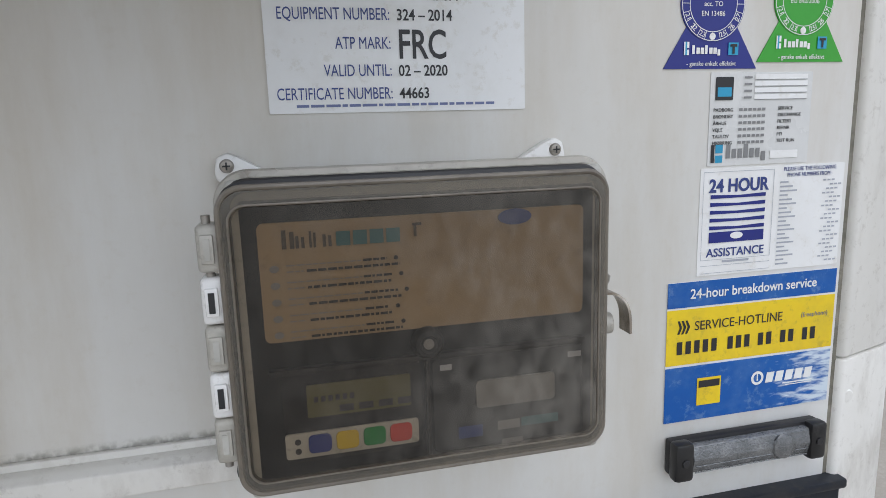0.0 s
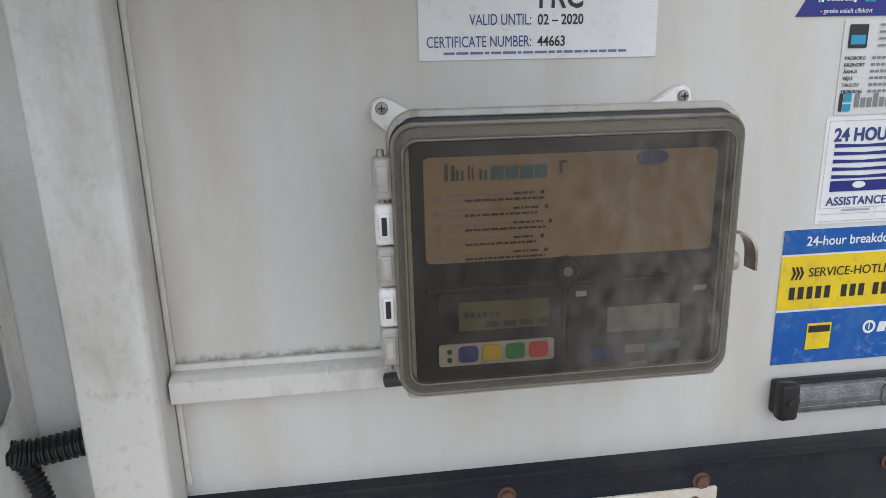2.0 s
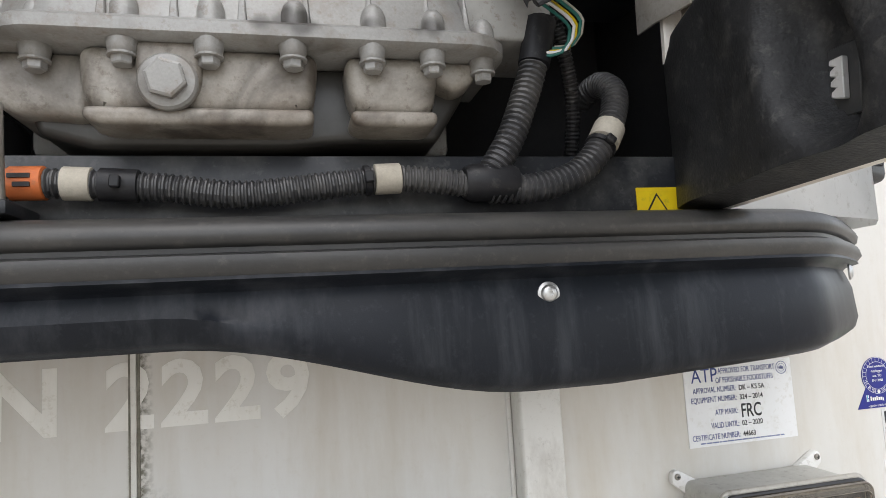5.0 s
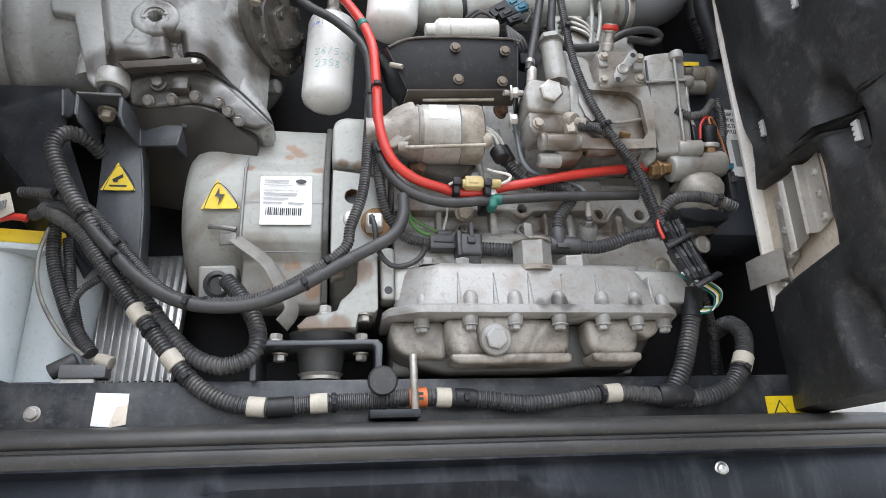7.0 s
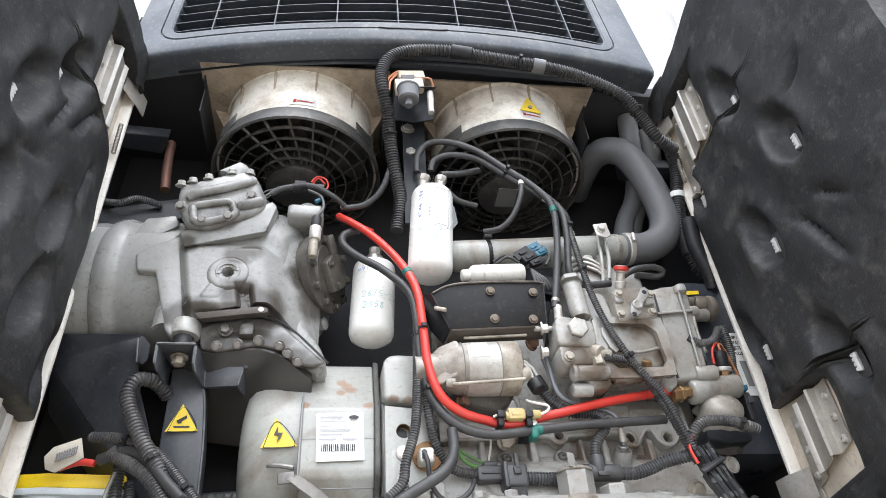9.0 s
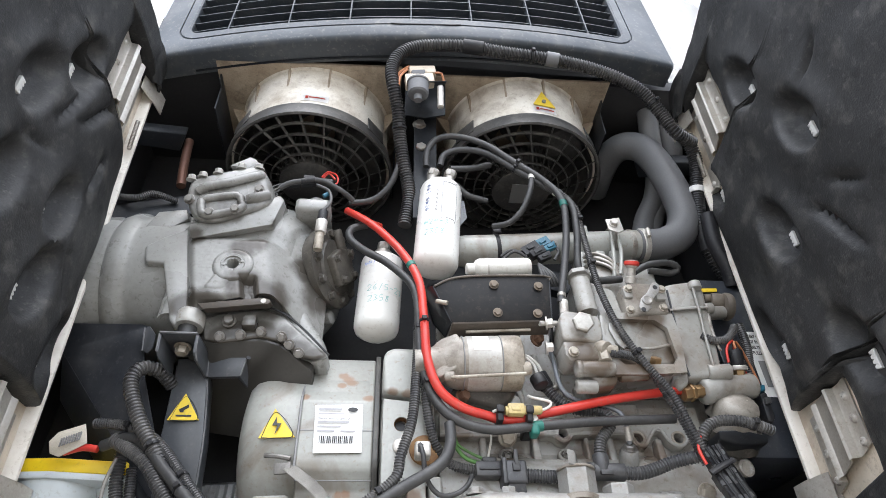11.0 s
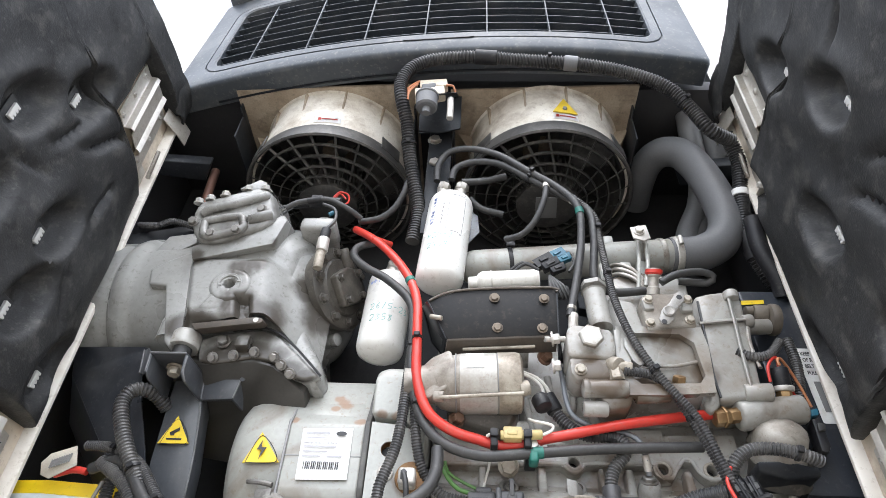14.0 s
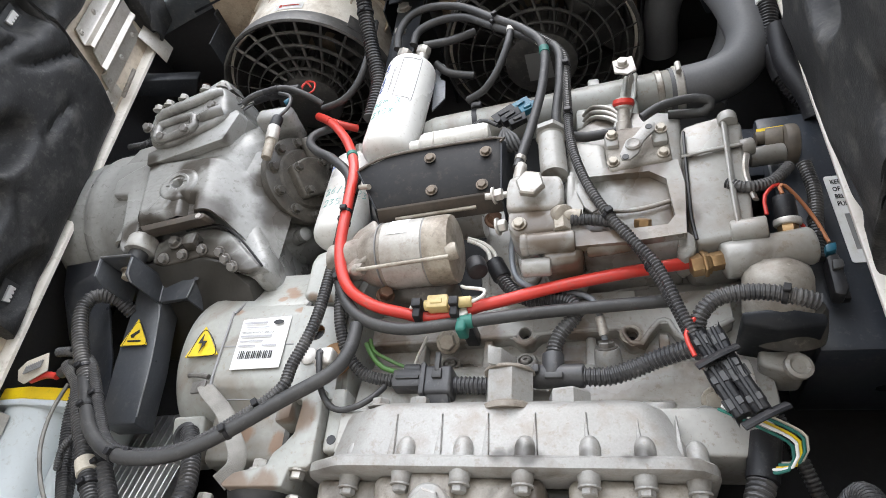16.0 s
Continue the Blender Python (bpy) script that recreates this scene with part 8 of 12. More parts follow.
part("pressure_switch", cyl(mesh(), (-1.114, 0.155, 2.731), (-1.113, 0.150, 2.761), 0.012, 16, 0.002), zinc, comp, "plated pressure switch")
fb = mesh()
cyl(fb, (-1.114, 0.150, 2.754), (-1.112, 0.150, 2.786), 0.0105, 12, 0.002)
part("switch_plug", fb, black_plastic, comp)
val = mesh()
box(val, -1.175, -1.10, 0.16, 0.24, 2.80, 2.835, 0.010, 3)
lathe(val, (-1.135, 0.20, 2.83), Z, [(0.022, 0), (0.022, 0.02), (0.018, 0.026)], 16)
part("service_valve", val, comp_paint, comp)
eye = thing("rubber_mount", "grey round rubber mount on a black bracket", "mount", (-1.333, 0.18, 2.5))
em = mesh()
lathe(em, (-1.334, 0.188, 2.518), (0, 0, 1), [(0.020, 0), (0.026, 0.0005), (0.0275, 0.004), (0.0270, 0.026), (0.0245, 0.031), (0.006, 0.032)], 32)
part("body", em, grey_paint_b, eye, "grey round cap")
en = mesh()
lathe(en, (-1.334, 0.188, 2.489), (0, 0, 1), [(0.021, 0), (0.021, 0.003), (0.0165, 0.006), (0.0165, 0.030)], 20)
part("rubber_core", en, rubber, eye)
bolts(eye, [(-1.331, 0.188, 2.550)], Z, 0.0085, 0.012, bolt_dull)

# black bracket and post that carry the compressor
pst = thing("support_post", "black steel post with bracket arms and a yellow warning sticker", "bracket", (-1.32, 0.27, 2.1))
pm = mesh()
prism(pm, [(-1.355, 0.238, 2.484), (-1.296, 0.238, 2.484), (-1.291, 0.244, 2.420), (-1.283, 0.258, 2.340), (-1.281, 0.272, 2.239), (-1.350, 0.272, 2.238), (-1.355, 0.256, 2.340)], (0, 0.05, 0), 0.004, 2)
part("post", pm, post_paint, pst, "upright square post")
# folded channel that reaches forward from the post and carries the rubber mount
um = mesh()
prism(um, [(-1.366, 0.146, 2.480), (-1.301, 0.146, 2.480), (-1.297, 0.238, 2.487), (-1.362, 0.238, 2.487)], (0, 0, 0.005), 0.002, 2)
part("bracket_top", um, post_paint, pst, "folded channel top")
for x0_, x1_, w_ in ((-1.366, -1.362, 0.004), (-1.305, -1.301, 0.004)):
    part("bracket_side", prism(mesh(), [(x0_, 0.148, 2.482), (x1_, 0.238, 2.488), (x1_ + 0.002, 0.240, 2.444), (x0_ + 0.003, 0.166, 2.440), (x0_ + 0.001, 0.152, 2.448)], (w_, 0, 0), 0.0012), post_paint, pst, "tapered channel side")
part("arm", prism(mesh(), [(-1.299, 0.232, 2.490), (-1.226, 0.225, 2.489), (-1.234, 0.230, 2.445), (-1.294, 0.237, 2.445)], (0, 0.010, 0.001), 0.0015), post_paint, pst)
part("arm_end", prism(mesh(), [(-1.227, 0.226, 2.489), (-1.208, 0.310, 2.489), (-1.213, 0.318, 2.440), (-1.235, 0.231, 2.445)], (-0.005, 0.001, 0), 0.001), post_paint, pst)
part("arm_slot", lathe(mesh(), (-1.2245, 0.2235, 2.480), (0.3, -1, 0), [(0.0045, 0), (0.0042, 0.0008), (0.001, 0.0008)], 14), ink, pst)
part("side_plate", prism(mesh(), [(-1.595, 0.270, 2.571), (-1.430, 0.225, 2.546), (-1.414, 0.225, 2.540), (-1.414, 0.228, 2.492), (-1.402, 0.240, 2.440), (-1.372, 0.258, 2.360), (-1.340, 0.270, 2.270), (-1.352, 0.276, 2.240), (-1.586, 0.285, 2.517)], (0, 0.006, 0), 0.002), plate_paint, pst, "black gusset plate")
part("plate_fold", prism(mesh(), [(-1.584, 0.284, 2.515), (-1.352, 0.275, 2.240), (-1.400, 0.345, 2.225), (-1.587, 0.345, 2.445)], (0, 0.005, 0.002), 0.002), plate_paint, pst, "folded lower flange of the plate")
part("plate_tab", prism(mesh(), [(-1.419, 0.214, 2.531), (-1.410, 0.208, 2.533), (-1.391, 0.196, 2.508), (-1.391, 0.200, 2.480), (-1.399, 0.206, 2.474), (-1.413, 0.218, 2.484)], (0.001, 0.005, 0), 0.002), post_paint, pst)
bolts(pst, [(-1.334, 0.188, 2.480)], -Z, 0.0115, 0.016, stained_zinc)
for e_ in ([(-1.294, 0.2365, 2.440), (-1.290, 0.2435, 2.420), (-1.2825, 0.2575, 2.340), (-1.2805, 0.2710, 2.250)], [(-1.365, 0.1455, 2.483), (-1.302, 0.1455, 2.483)], [(-1.3005, 0.1500, 2.480), (-1.2995, 0.1535, 2.450), (-1.2975, 0.166, 2.440)], [(-1.3655, 0.1475, 2.481), (-1.3650, 0.1530, 2.449)], [(-1.298, 0.231, 2.489), (-1.294, 0.2355, 2.446)], [(-1.2265, 0.2245, 2.487), (-1.2345, 0.2295, 2.446)], [(-1.4195, 0.2135, 2.531), (-1.4135, 0.2175, 2.485)]):
    part("worn_edge", tube(mesh(), e_, 0.0015, 6), edge_bright, pst, "bare worn steel edge")
tr = mesh()
prism(tr, [(-1.348, 0.248, 2.366), (-1.294, 0.248, 2.367), (-1.324, 0.240, 2.413)], (0, -0.0025, 0))
stk = part("warning_sticker", tr, label_yellow, pst, "yellow triangle warning sticker", smooth=0)
border(stk, [(-1.347, 0.246, 2.364), (-1.293, 0.246, 2.366), (-1.323, 0.238, 2.412)])
part("sticker_print", prism(mesh(), [(-1.334, 0.244, 2.372), (-1.308, 0.244, 2.372), (-1.308, 0.244, 2.375), (-1.335, 0.244, 2.375)], (0, -0.0006, 0)), ink, stk, smooth=0)
part("sticker_print", prism(mesh(), [(-1.331, 0.242, 2.384), (-1.315, 0.240, 2.393), (-1.314, 0.241, 2.388), (-1.322, 0.242, 2.383), (-1.322, 0.242, 2.379), (-1.328, 0.242, 2.379)], (0, -0.0006, 0)), ink, stk, smooth=0)

# ---- generator ----
gen = thing("generator", "pale grey generator with type label and yellow warning triangle", "generator", (-1.07, 0.35, 2.16))
GA = Vector((0, 0.372, 2.359))
gm = mesh()
lathe(gm, GA + X * -1.226, X, [(0.06, 0), (0.104, 0.002), (0.128, 0.009), (0.143, 0.022), (0.151, 0.040), (0.1545, 0.062), (0.155, 0.090), (0.1555, 0.225), (0.152, 0.23)], 64)
part("body", gm, gen_paint, gen, "round generator body with domed end", smooth=45)
# saddle: leaning upper face, narrow shoulder, upright label face, two lower facets
SP = [(0.262, 2.170), (0.2500, 2.176), (0.2430, 2.245), (0.2170, 2.272), (0.2130, 2.285), (0.2130, 2.392), (0.2160, 2.398), (0.2360, 2.430), (0.2400, 2.437), (0.2740, 2.508), (0.290, 2.517), (0.36, 2.520), (0.36, 2.30), (0.30, 2.170)]
gs = mesh()
prism(gs, [(-1.116, y, z) for y, z in SP], (0.127, 0, 0), 0.004, 3)
part("saddle", gs, gen_paint, gen, "faceted saddle with rust stains", smooth=40)
for z_, y_ in ((2.338, 0.2130), (2.2585, 0.2300)):
    part("seam_line", box(mesh(), -1.1165, -0.9885, y_ - 0.0006, y_ + 0.004, z_ - 0.0008, z_ + 0.0008), ink_grey, gen)
part("saddle_edge", tube(mesh(), [(-1.117, y, z) for y, z in SP[3:11]], 0.0022, 6), ink_grey, gen, "dark joint along the saddle")
rb = mesh()
prism(rb, [(-0.9890, y - 0.010 if z < 2.50 else y - 0.006, z + (0.006 if z > 2.43 else 0)) for y, z in SP], (0.0095, 0, 0), 0.002, 2)
part("joint_ring", rb, joint_dark, gen, "dark joint plate")
bh = mesh()
lathe(bh, Vector((-0.978, 0.372, 2.340)), X, [(0.155, 0), (0.166, 0.003), (0.172, 0.012), (0.172, 0.060), (0.186, 0.068), (0.190, 0.074), (0.190, 0.090), (0.180, 0.094)], 64)
part("bell_housing", bh, bell_paint, gen, "cast bell housing", smooth=45)
ub = mesh()
prism(ub, [(-0.9765, 0.172, 2.392), (-0.9765, 0.172, 2.462), (-0.972, 0.176, 2.478), (-0.955, 0.180, 2.486), (-0.915, 0.182, 2.486), (-0.903, 0.180, 2.470), (-0.899, 0.176, 2.372), (-0.925, 0.172, 2.384)], (0, 0.17, 0.03), 0.010, 4)
part("housing_block", ub, bell_paint, gen, "rounded upper block of the housing", smooth=50)
holed("housing_face", [(-0.9735, 2.235), (-0.9735, 2.3830), (-0.925, 2.378), (-0.900, 2.366), (-0.896, 2.300), (-0.894, 2.235)], [ring(-0.942, 2.337, 0.0130, 24)], 0.018, bell_paint, on_wall(0.188), gen, "flat front face with a round hole")
part("hole_lining", lathe(mesh(), (-0.942, 0.197, 2.337), -Y, [(0.0129, 0), (0.0127, 0.015), (0.0118, 0.0165)], 24, False), gen_rust, gen, "ochre rusty lining of the hole")
# black disc set into the hole to give it a dark depth
part("hole_depth", lathe(mesh(), (-0.945, 0.1955, 2.337), -Y, [(0.0105, 0), (0.0100, 0.001), (0.004, 0.001)], 20), ink, gen)
part("face_step", prism(mesh(), [(-0.9745, 0.180, 2.307), (-0.952, 0.178, 2.306), (-0.952, 0.178, 2.210), (-0.9745, 0.180, 2.205)], (0, 0.05, 0), 0.004, 2), bell_paint, gen)
part("bolt_collar", lathe(mesh(), (-0.944, 0.180, 2.298), -Y, [(0.0125, 0), (0.0125, 0.004), (0.009, 0.006), (0.004, 0.006)], 20), zinc, gen, "pale washer face")
part("rust_collar", lathe(mesh(), (-0.903, 0.180, 2.292), -Y, [(0.026, 0), (0.025, 0.004), (0.020, 0.006)], 24), gen_rust, gen, "rust-brown boss of the sensor plug")
sq = part("sensor_plug", box(mesh(), -0.921, -0.895, 0.150, 0.180, 2.272, 2.298, 0.005, 3), zinc, gen, "square pale sensor plug")
part("plug_mouth", prism(mesh(), [(-0.9165, 0.1495, 2.278), (-0.9095, 0.1495, 2.276), (-0.9070, 0.1495, 2.290), (-0.9120, 0.1495, 2.294), (-0.9170, 0.1495, 2.291)], (0, -0.002, 0), 0.0006), ink, sq)
part("foot", prism(mesh(), [(-1.020, 0.168, 2.121), (-1.006, 0.168, 2.135), (-0.962, 0.168, 2.145), (-0.957, 0.168, 2.160), (-0.944, 0.168, 2.172), (-0.934, 0.168, 2.186), (-0.932, 0.168, 2.225), (-0.940, 0.168, 2.245), (-0.903, 0.168, 2.245), (-0.901, 0.168, 2.148), (-0.906, 0.168, 2.142), (-0.930, 0.168, 2.141), (-0.934, 0.168, 2.119), (-1.016, 0.168, 2.117)], (0, 0.13, 0), 0.0025, 3), bell_paint, gen, "rust-stained cast foot", smooth=30)
bolts(gen, [(-0.922, 0.180, 2.142)], (0, 0, -1), 0.0095, 0.012, steel)
bolts(gen, [(-0.980, 0.185, 2.140)], (0, 0, 1), 0.0095, 0.016, zinc)
part("side_lug", prism(mesh(), [(-0.898, 0.178, 2.250), (-0.876, 0.178, 2.250), (-0.874, 0.178, 2.165), (-0.896, 0.178, 2.165)], (0, 0.05, 0), 0.005, 3), bell_paint, gen)
part("lug_hole", lathe(mesh(), (-0.885, 0.1785, 2.180), -Y, [(0.0065, 0), (0.0060, 0.0012), (0.002, 0.0012)], 16), ink, gen)
part("grommet_plate", prism(mesh(), [(-1.182, 0.262, 2.176), (-1.122, 0.247, 2.176), (-1.122, 0.230, 2.236), (-1.182, 0.236, 2.236)], (0, 0.05, 0), 0.006, 3), gen_paint, gen, "raised square plate", smooth=40)
glab = mesh()
prism(glab, [(-1.092, 0.212, 2.383), (-1.009, 0.212, 2.386), (-1.007, 0.209, 2.298), (-1.088, 0.209, 2.296)], (0, -0.0015, 0))
gl = part("type_label", glab, label_white, gen, "white type label with barcode", smooth=0)
lx0, lx1, lz0, lz1 = -1.090, -1.010, 2.305, 2.382
GL = on_wall(0.2065)
bars([(lx0 + 0.005, lx0 + 0.045, lz1 - 0.010, 0.004), (lx0 + 0.005, lx0 + 0.05, lz1 - 0.017, 0.002), (lx0 + 0.005, lx0 + 0.058, lz1 - 0.033, 0.0035), (lx0 + 0.005, lx0 + 0.045, lz1 - 0.041, 0.003), (lx0 + 0.005, lx0 + 0.035, lz1 - 0.049, 0.003), (lx0 + 0.045, lx0 + 0.07, lz1 - 0.049, 0.003)], print_pale, gl, GL)
bars([(lx0 + 0.010 + i * 0.0032, lx0 + 0.010 + i * 0.0032 + (0.0021 if i % 3 else 0.0012), lz0 + 0.008, 0.013) for i in range(18)], ink, gl, GL, "barcode")
words("PERMANENT MAGNET A.C. GENERATOR", lx0 + 0.005, lz1 - 0.0265, 0.0042, ink_grey, gl, GL, wide=0.72, bold=0.02)
flat("logo_oval", ring(lx1 - 0.016, lz1 - 0.008, 0.004, 18, sx=2.2), 0.0003, ink, GL, gl)
gt = mesh()
prism(gt, [(-1.182, 0.219, 2.324), (-1.121, 0.214, 2.325), (-1.160, 0.216, 2.376)], (0, -0.003, 0))
gtr = part("warning_triangle", gt, label_yellow, gen, "yellow high voltage triangle", smooth=0)
border(gtr, [(-1.181, 0.216, 2.322), (-1.120, 0.210, 2.324), (-1.159, 0.212, 2.374)])
part("triangle_print", prism(mesh(), [(-1.155, 0.210, 2.360), (-1.161, 0.210, 2.344), (-1.153, 0.210, 2.344), (-1.155, 0.210, 2.328), (-1.146, 0.210, 2.348), (-1.154, 0.210, 2.348)], (0, -0.0008, 0)), ink, gtr, smooth=0)
part("grommet", lathe(mesh(), (-1.150, 0.246, 2.207), (0.1, -0.95, -0.25), [(0.019, -0.01), (0.0225, 0.0), (0.0225, 0.005), (0.016, 0.009), (0.012, 0.003)], 26), rubber, gen, "black cable grommet")
es = mesh()
tube(es, [(-1.124, 0.213, 2.274), (-1.106, 0.203, 2.258), (-1.085, 0.200, 2.242), (-1.066, 0.202, 2.224), (-1.052, 0.206, 2.200), (-1.036, 0.208, 2.176), (-1.031, 0.206, 2.152), (-1.044, 0.200, 2.130)], 0.0125, 14, flat=0.16)
solo("earth_strap", es, braid, "flat braided earth strap on the generator", "cable")
cl_ = mesh()
prism(cl_, [(-1.150, 0.219, 2.281), (-1.122, 0.213, 2.281), (-1.120, 0.213, 2.262), (-1.148, 0.219, 2.262)], (0, -0.006, 0), 0.002)
part("strap_lug", cl_, bolt_dull, gen)
gr_ = mesh()
tube(gr_, [(-1.168, 0.224, 2.297), (-1.146, 0.216, 2.293), (-1.124, 0.213, 2.288)], 0.0042, 8)
part("cast_rib", gr_, bolt_dull, gen)

# engine mount in its black channel
mnt = thing("engine_mount", "round rubber engine mount in a black steel channel", "engine mount", (-0.99, 0.2, 2.04))
ch = mesh()
prism(ch, [(-1.081, 0.172, 2.043), (-1.084, 0.172, 2.093), (-1.077, 0.172, 2.101), (-0.901, 0.172, 2.103), (-0.894, 0.172, 2.095), (-0.896, 0.172, 2.047), (-0.905, 0.172, 2.047), (-0.905, 0.172, 2.091), (-0.909, 0.172, 2.095), (-1.070, 0.172, 2.093), (-1.075, 0.172, 2.088), (-1.072, 0.172, 2.044)], (0, 0.13, 0), 0.002)
part("channel", ch, post_paint, mnt)
mr_ = mesh()
lathe(mr_, (-0.985, 0.225, 2.060), Z, [(0.030, 0), (0.033, 0.01), (0.036, 0.03), (0.044, 0.045), (0.050, 0.060)], 26)
part("rubber", mr_, rubber, mnt)
mw = mesh()
lathe(mw, (-0.985, 0.225, 2.050), Z, [(0.030, 0), (0.030, 0.005), (0.034, 0.010)], 26)
part("washer", mw, steel, mnt)
bolts(mnt, [(-0.985, 0.225, 2.051)], (0, 0, -1), 0.013, 0.012, steel)
bolts(mnt, [(-1.045, 0.21, 2.089), (-0.925, 0.21, 2.089)], (0, 0, -1), 0.009, 0.012, steel)
bolts(mnt, [(-1.05, 0.19, 2.102), (-0.925, 0.19, 2.102)], (0, 0, 1), 0.010, 0.012, steel)

# ---- diesel engine ----
eng = thing("diesel_engine", "grey painted diesel engine with cast cover, oily and dusty", "engine", (-0.62, 0.3, 2.05))
bk = mesh()
box(bk, -0.878, -0.345, 0.246, 0.46, 2.24, 2.43, 0.010, 2)
deck = mesh()
prism(deck, [(-0.875, y, z) for y, z in ((0.255, 2.318), (0.244, 2.312), (0.232, 2.300), (0.222, 2.297), (0.214, 2.287), (0.208, 2.262), (0.202, 2.236), (0.186, 2.220), (0.168, 2.213), (0.168, 2.16), (0.27, 2.16), (0.27, 2.318))], (0.50, 0, 0), 0.004, 2)
part("block", bk, block_paint, eng, "cast cylinder block", smooth=45)
part("block_ledge", deck, block_paint, eng, "sloping cast ledge", smooth=45)
part("crankcase", box(mesh(), -0.877, -0.470, 0.247, 0.46, 2.06, 2.30, 0.010, 2), block_paint, eng, "cast crankcase", smooth=45)
part("upper_block", box(mesh(), -0.722, -0.346, 0.252, 0.46, 2.40, 2.60, 0.010, 2), block_paint, eng, "upper part of the block", smooth=45)
holed("scalloped_flange", [(-0.872, 2.333), (-0.800, 2.334), (-0.671, 2.338), (-0.663, 2.334), (-0.659, 2.328), (-0.649, 2.3245), (-0.639, 2.328), (-0.634, 2.335), (-0.628, 2.340), (-0.528, 2.343), (-0.523, 2.338), (-0.520, 2.328), (-0.512, 2.3195), (-0.496, 2.3205), (-0.488, 2.333), (-0.474, 2.350), (-0.462, 2.350), (-0.452, 2.330), (-0.440, 2.320), (-0.425, 2.321), (-0.412, 2.335), (-0.385, 2.349), (-0.385, 2.398), (-0.872, 2.379)], [ring(-0.649, 2.3435, 0.0082, 24), ring(-0.511, 2.336, 0.0090, 24), ring(-0.433, 2.337, 0.0090, 24)], 0.024, block_paint, on_wall(0.2335), eng, "scalloped casting flange with bolt holes")
part("flange_bead", tube(mesh(), [(-0.872, 0.222, 2.3365), (-0.800, 0.222, 2.3375), (-0.672, 0.222, 2.3415), (-0.664, 0.222, 2.3375), (-0.658, 0.222, 2.3315), (-0.649, 0.222, 2.3285), (-0.640, 0.222, 2.3315), (-0.634, 0.222, 2.3385), (-0.627, 0.222, 2.3430), (-0.528, 0.222, 2.3465), (-0.520, 0.222, 2.3390), (-0.516, 0.222, 2.3290), (-0.509, 0.222, 2.3235), (-0.497, 0.222, 2.3245), (-0.490, 0.222, 2.3350), (-0.474, 0.222, 2.3540), (-0.462, 0.222, 2.3535), (-0.454, 0.222, 2.3340), (-0.440, 0.222, 2.3240), (-0.425, 0.222, 2.3250), (-0.412, 0.222, 2.3385), (-0.385, 0.222, 2.3525)], 0.0036, 8), block_paint, eng, smooth=60)
for x_, z_, r_ in ((-0.649, 2.3435, 0.0085), (-0.511, 2.336, 0.0092), (-0.433, 2.337, 0.0092)):
    part("hole_rim", lathe(mesh(), (x_, 0.2225, z_), -Y, [(r_ + 0.0055, 0), (r_ + 0.0045, 0.0022), (r_ + 0.0008, 0.0026), (r_, 0.0010)], 24, False), block_paint if x_ < -0.6 else stained_zinc, eng)
    # black disc behind each hole stands for the shade in its depth
    part("bore", lathe(mesh(), (x_, 0.2455, z_), -Y, [(r_ + 0.002, 0), (r_, 0.0012), (0.002, 0.0012)], 20), ink, eng, "black disc for the shade inside the threaded bore")
for x_, w_ in ((-0.795, 0.005), (-0.700, 0.006), (-0.606, 0.0035), (-0.562, 0.006), (-0.470, 0.006)):
    part("wall_rib", prism(mesh(), [(x_ - w_, 0.226, 2.338), (x_ + w_, 0.226, 2.338), (x_ + w_ * 1.3, 0.220, 2.292), (x_ - w_ * 1.3, 0.220, 2.292)], (0, 0.035, 0), 0.003, 2), block_paint, eng, smooth=50)
for x0_, x1_, z_ in ((-0.690, -0.646, 2.3795), (-0.624, -0.590, 2.3830), (-0.560, -0.500, 2.3850)):
    part("flange_pad", box(mesh(), x0_, x1_, 0.2165, 0.235, z_ - 0.010, z_ + 0.016, 0.003, 3), block_paint, eng, smooth=50)
for q_ in ([(-0.677, 0.250, 2.516), (-0.673, 0.250, 2.480), (-0.664, 0.250, 2.450), (-0.650, 0.250, 2.442), (-0.637, 0.250, 2.452), (-0.633, 0.250, 2.490), (-0.640, 0.250, 2.520)], [(-0.718, 0.250, 2.470), (-0.713, 0.250, 2.435), (-0.708, 0.250, 2.404)], [(-0.628, 0.250, 2.432), (-0.560, 0.250, 2.420), (-0.480, 0.250, 2.424)]):
    part("web_rib", tube(mesh(), q_, 0.0065, 10), block_paint, eng, smooth=60)
part("end_boss", prism(mesh(), [(-0.361, 0.229, 2.320), (-0.320, 0.224, 2.312), (-0.312, 0.217, 2.289), (-0.319, 0.214, 2.275), (-0.339, 0.214, 2.275), (-0.366, 0.224, 2.290)], (0, 0.06, 0), 0.006, 3), block_paint, eng, smooth=50)
part("end_bore", lathe(mesh(), (-0.327, 0.214, 2.281), (0.2, -1, -0.1), [(0.016, -0.004), (0.016, 0.004), (0.012, 0.006), (0.008, 0.002)], 18), block_paint, eng)
for q in ((-0.753, 0.226, 2.304), (-0.648, 0.222, 2.304)):
    part("bolt_eye", lathe(mesh(), Vector(q) + Vector((0, 0.010, -0.004)), (0, -0.93, 0.36), [(0.0160, 0), (0.0155, 0.009), (0.0135, 0.011), (0.0100, 0.011), (0.0090, 0.004)], 24), cast_alu, eng, "pale round bolt eye")
    part("eye_bolt", lathe(mesh(), Vector(q) + Vector((0, 0.008, -0.003)), (0, -0.93, 0.36), [(0.0075, 0), (0.0075, 0.009), (0.0062, 0.0105), (0.0030, 0.0105), (0.0026, 0.008)], 16), bolt_dull, eng)
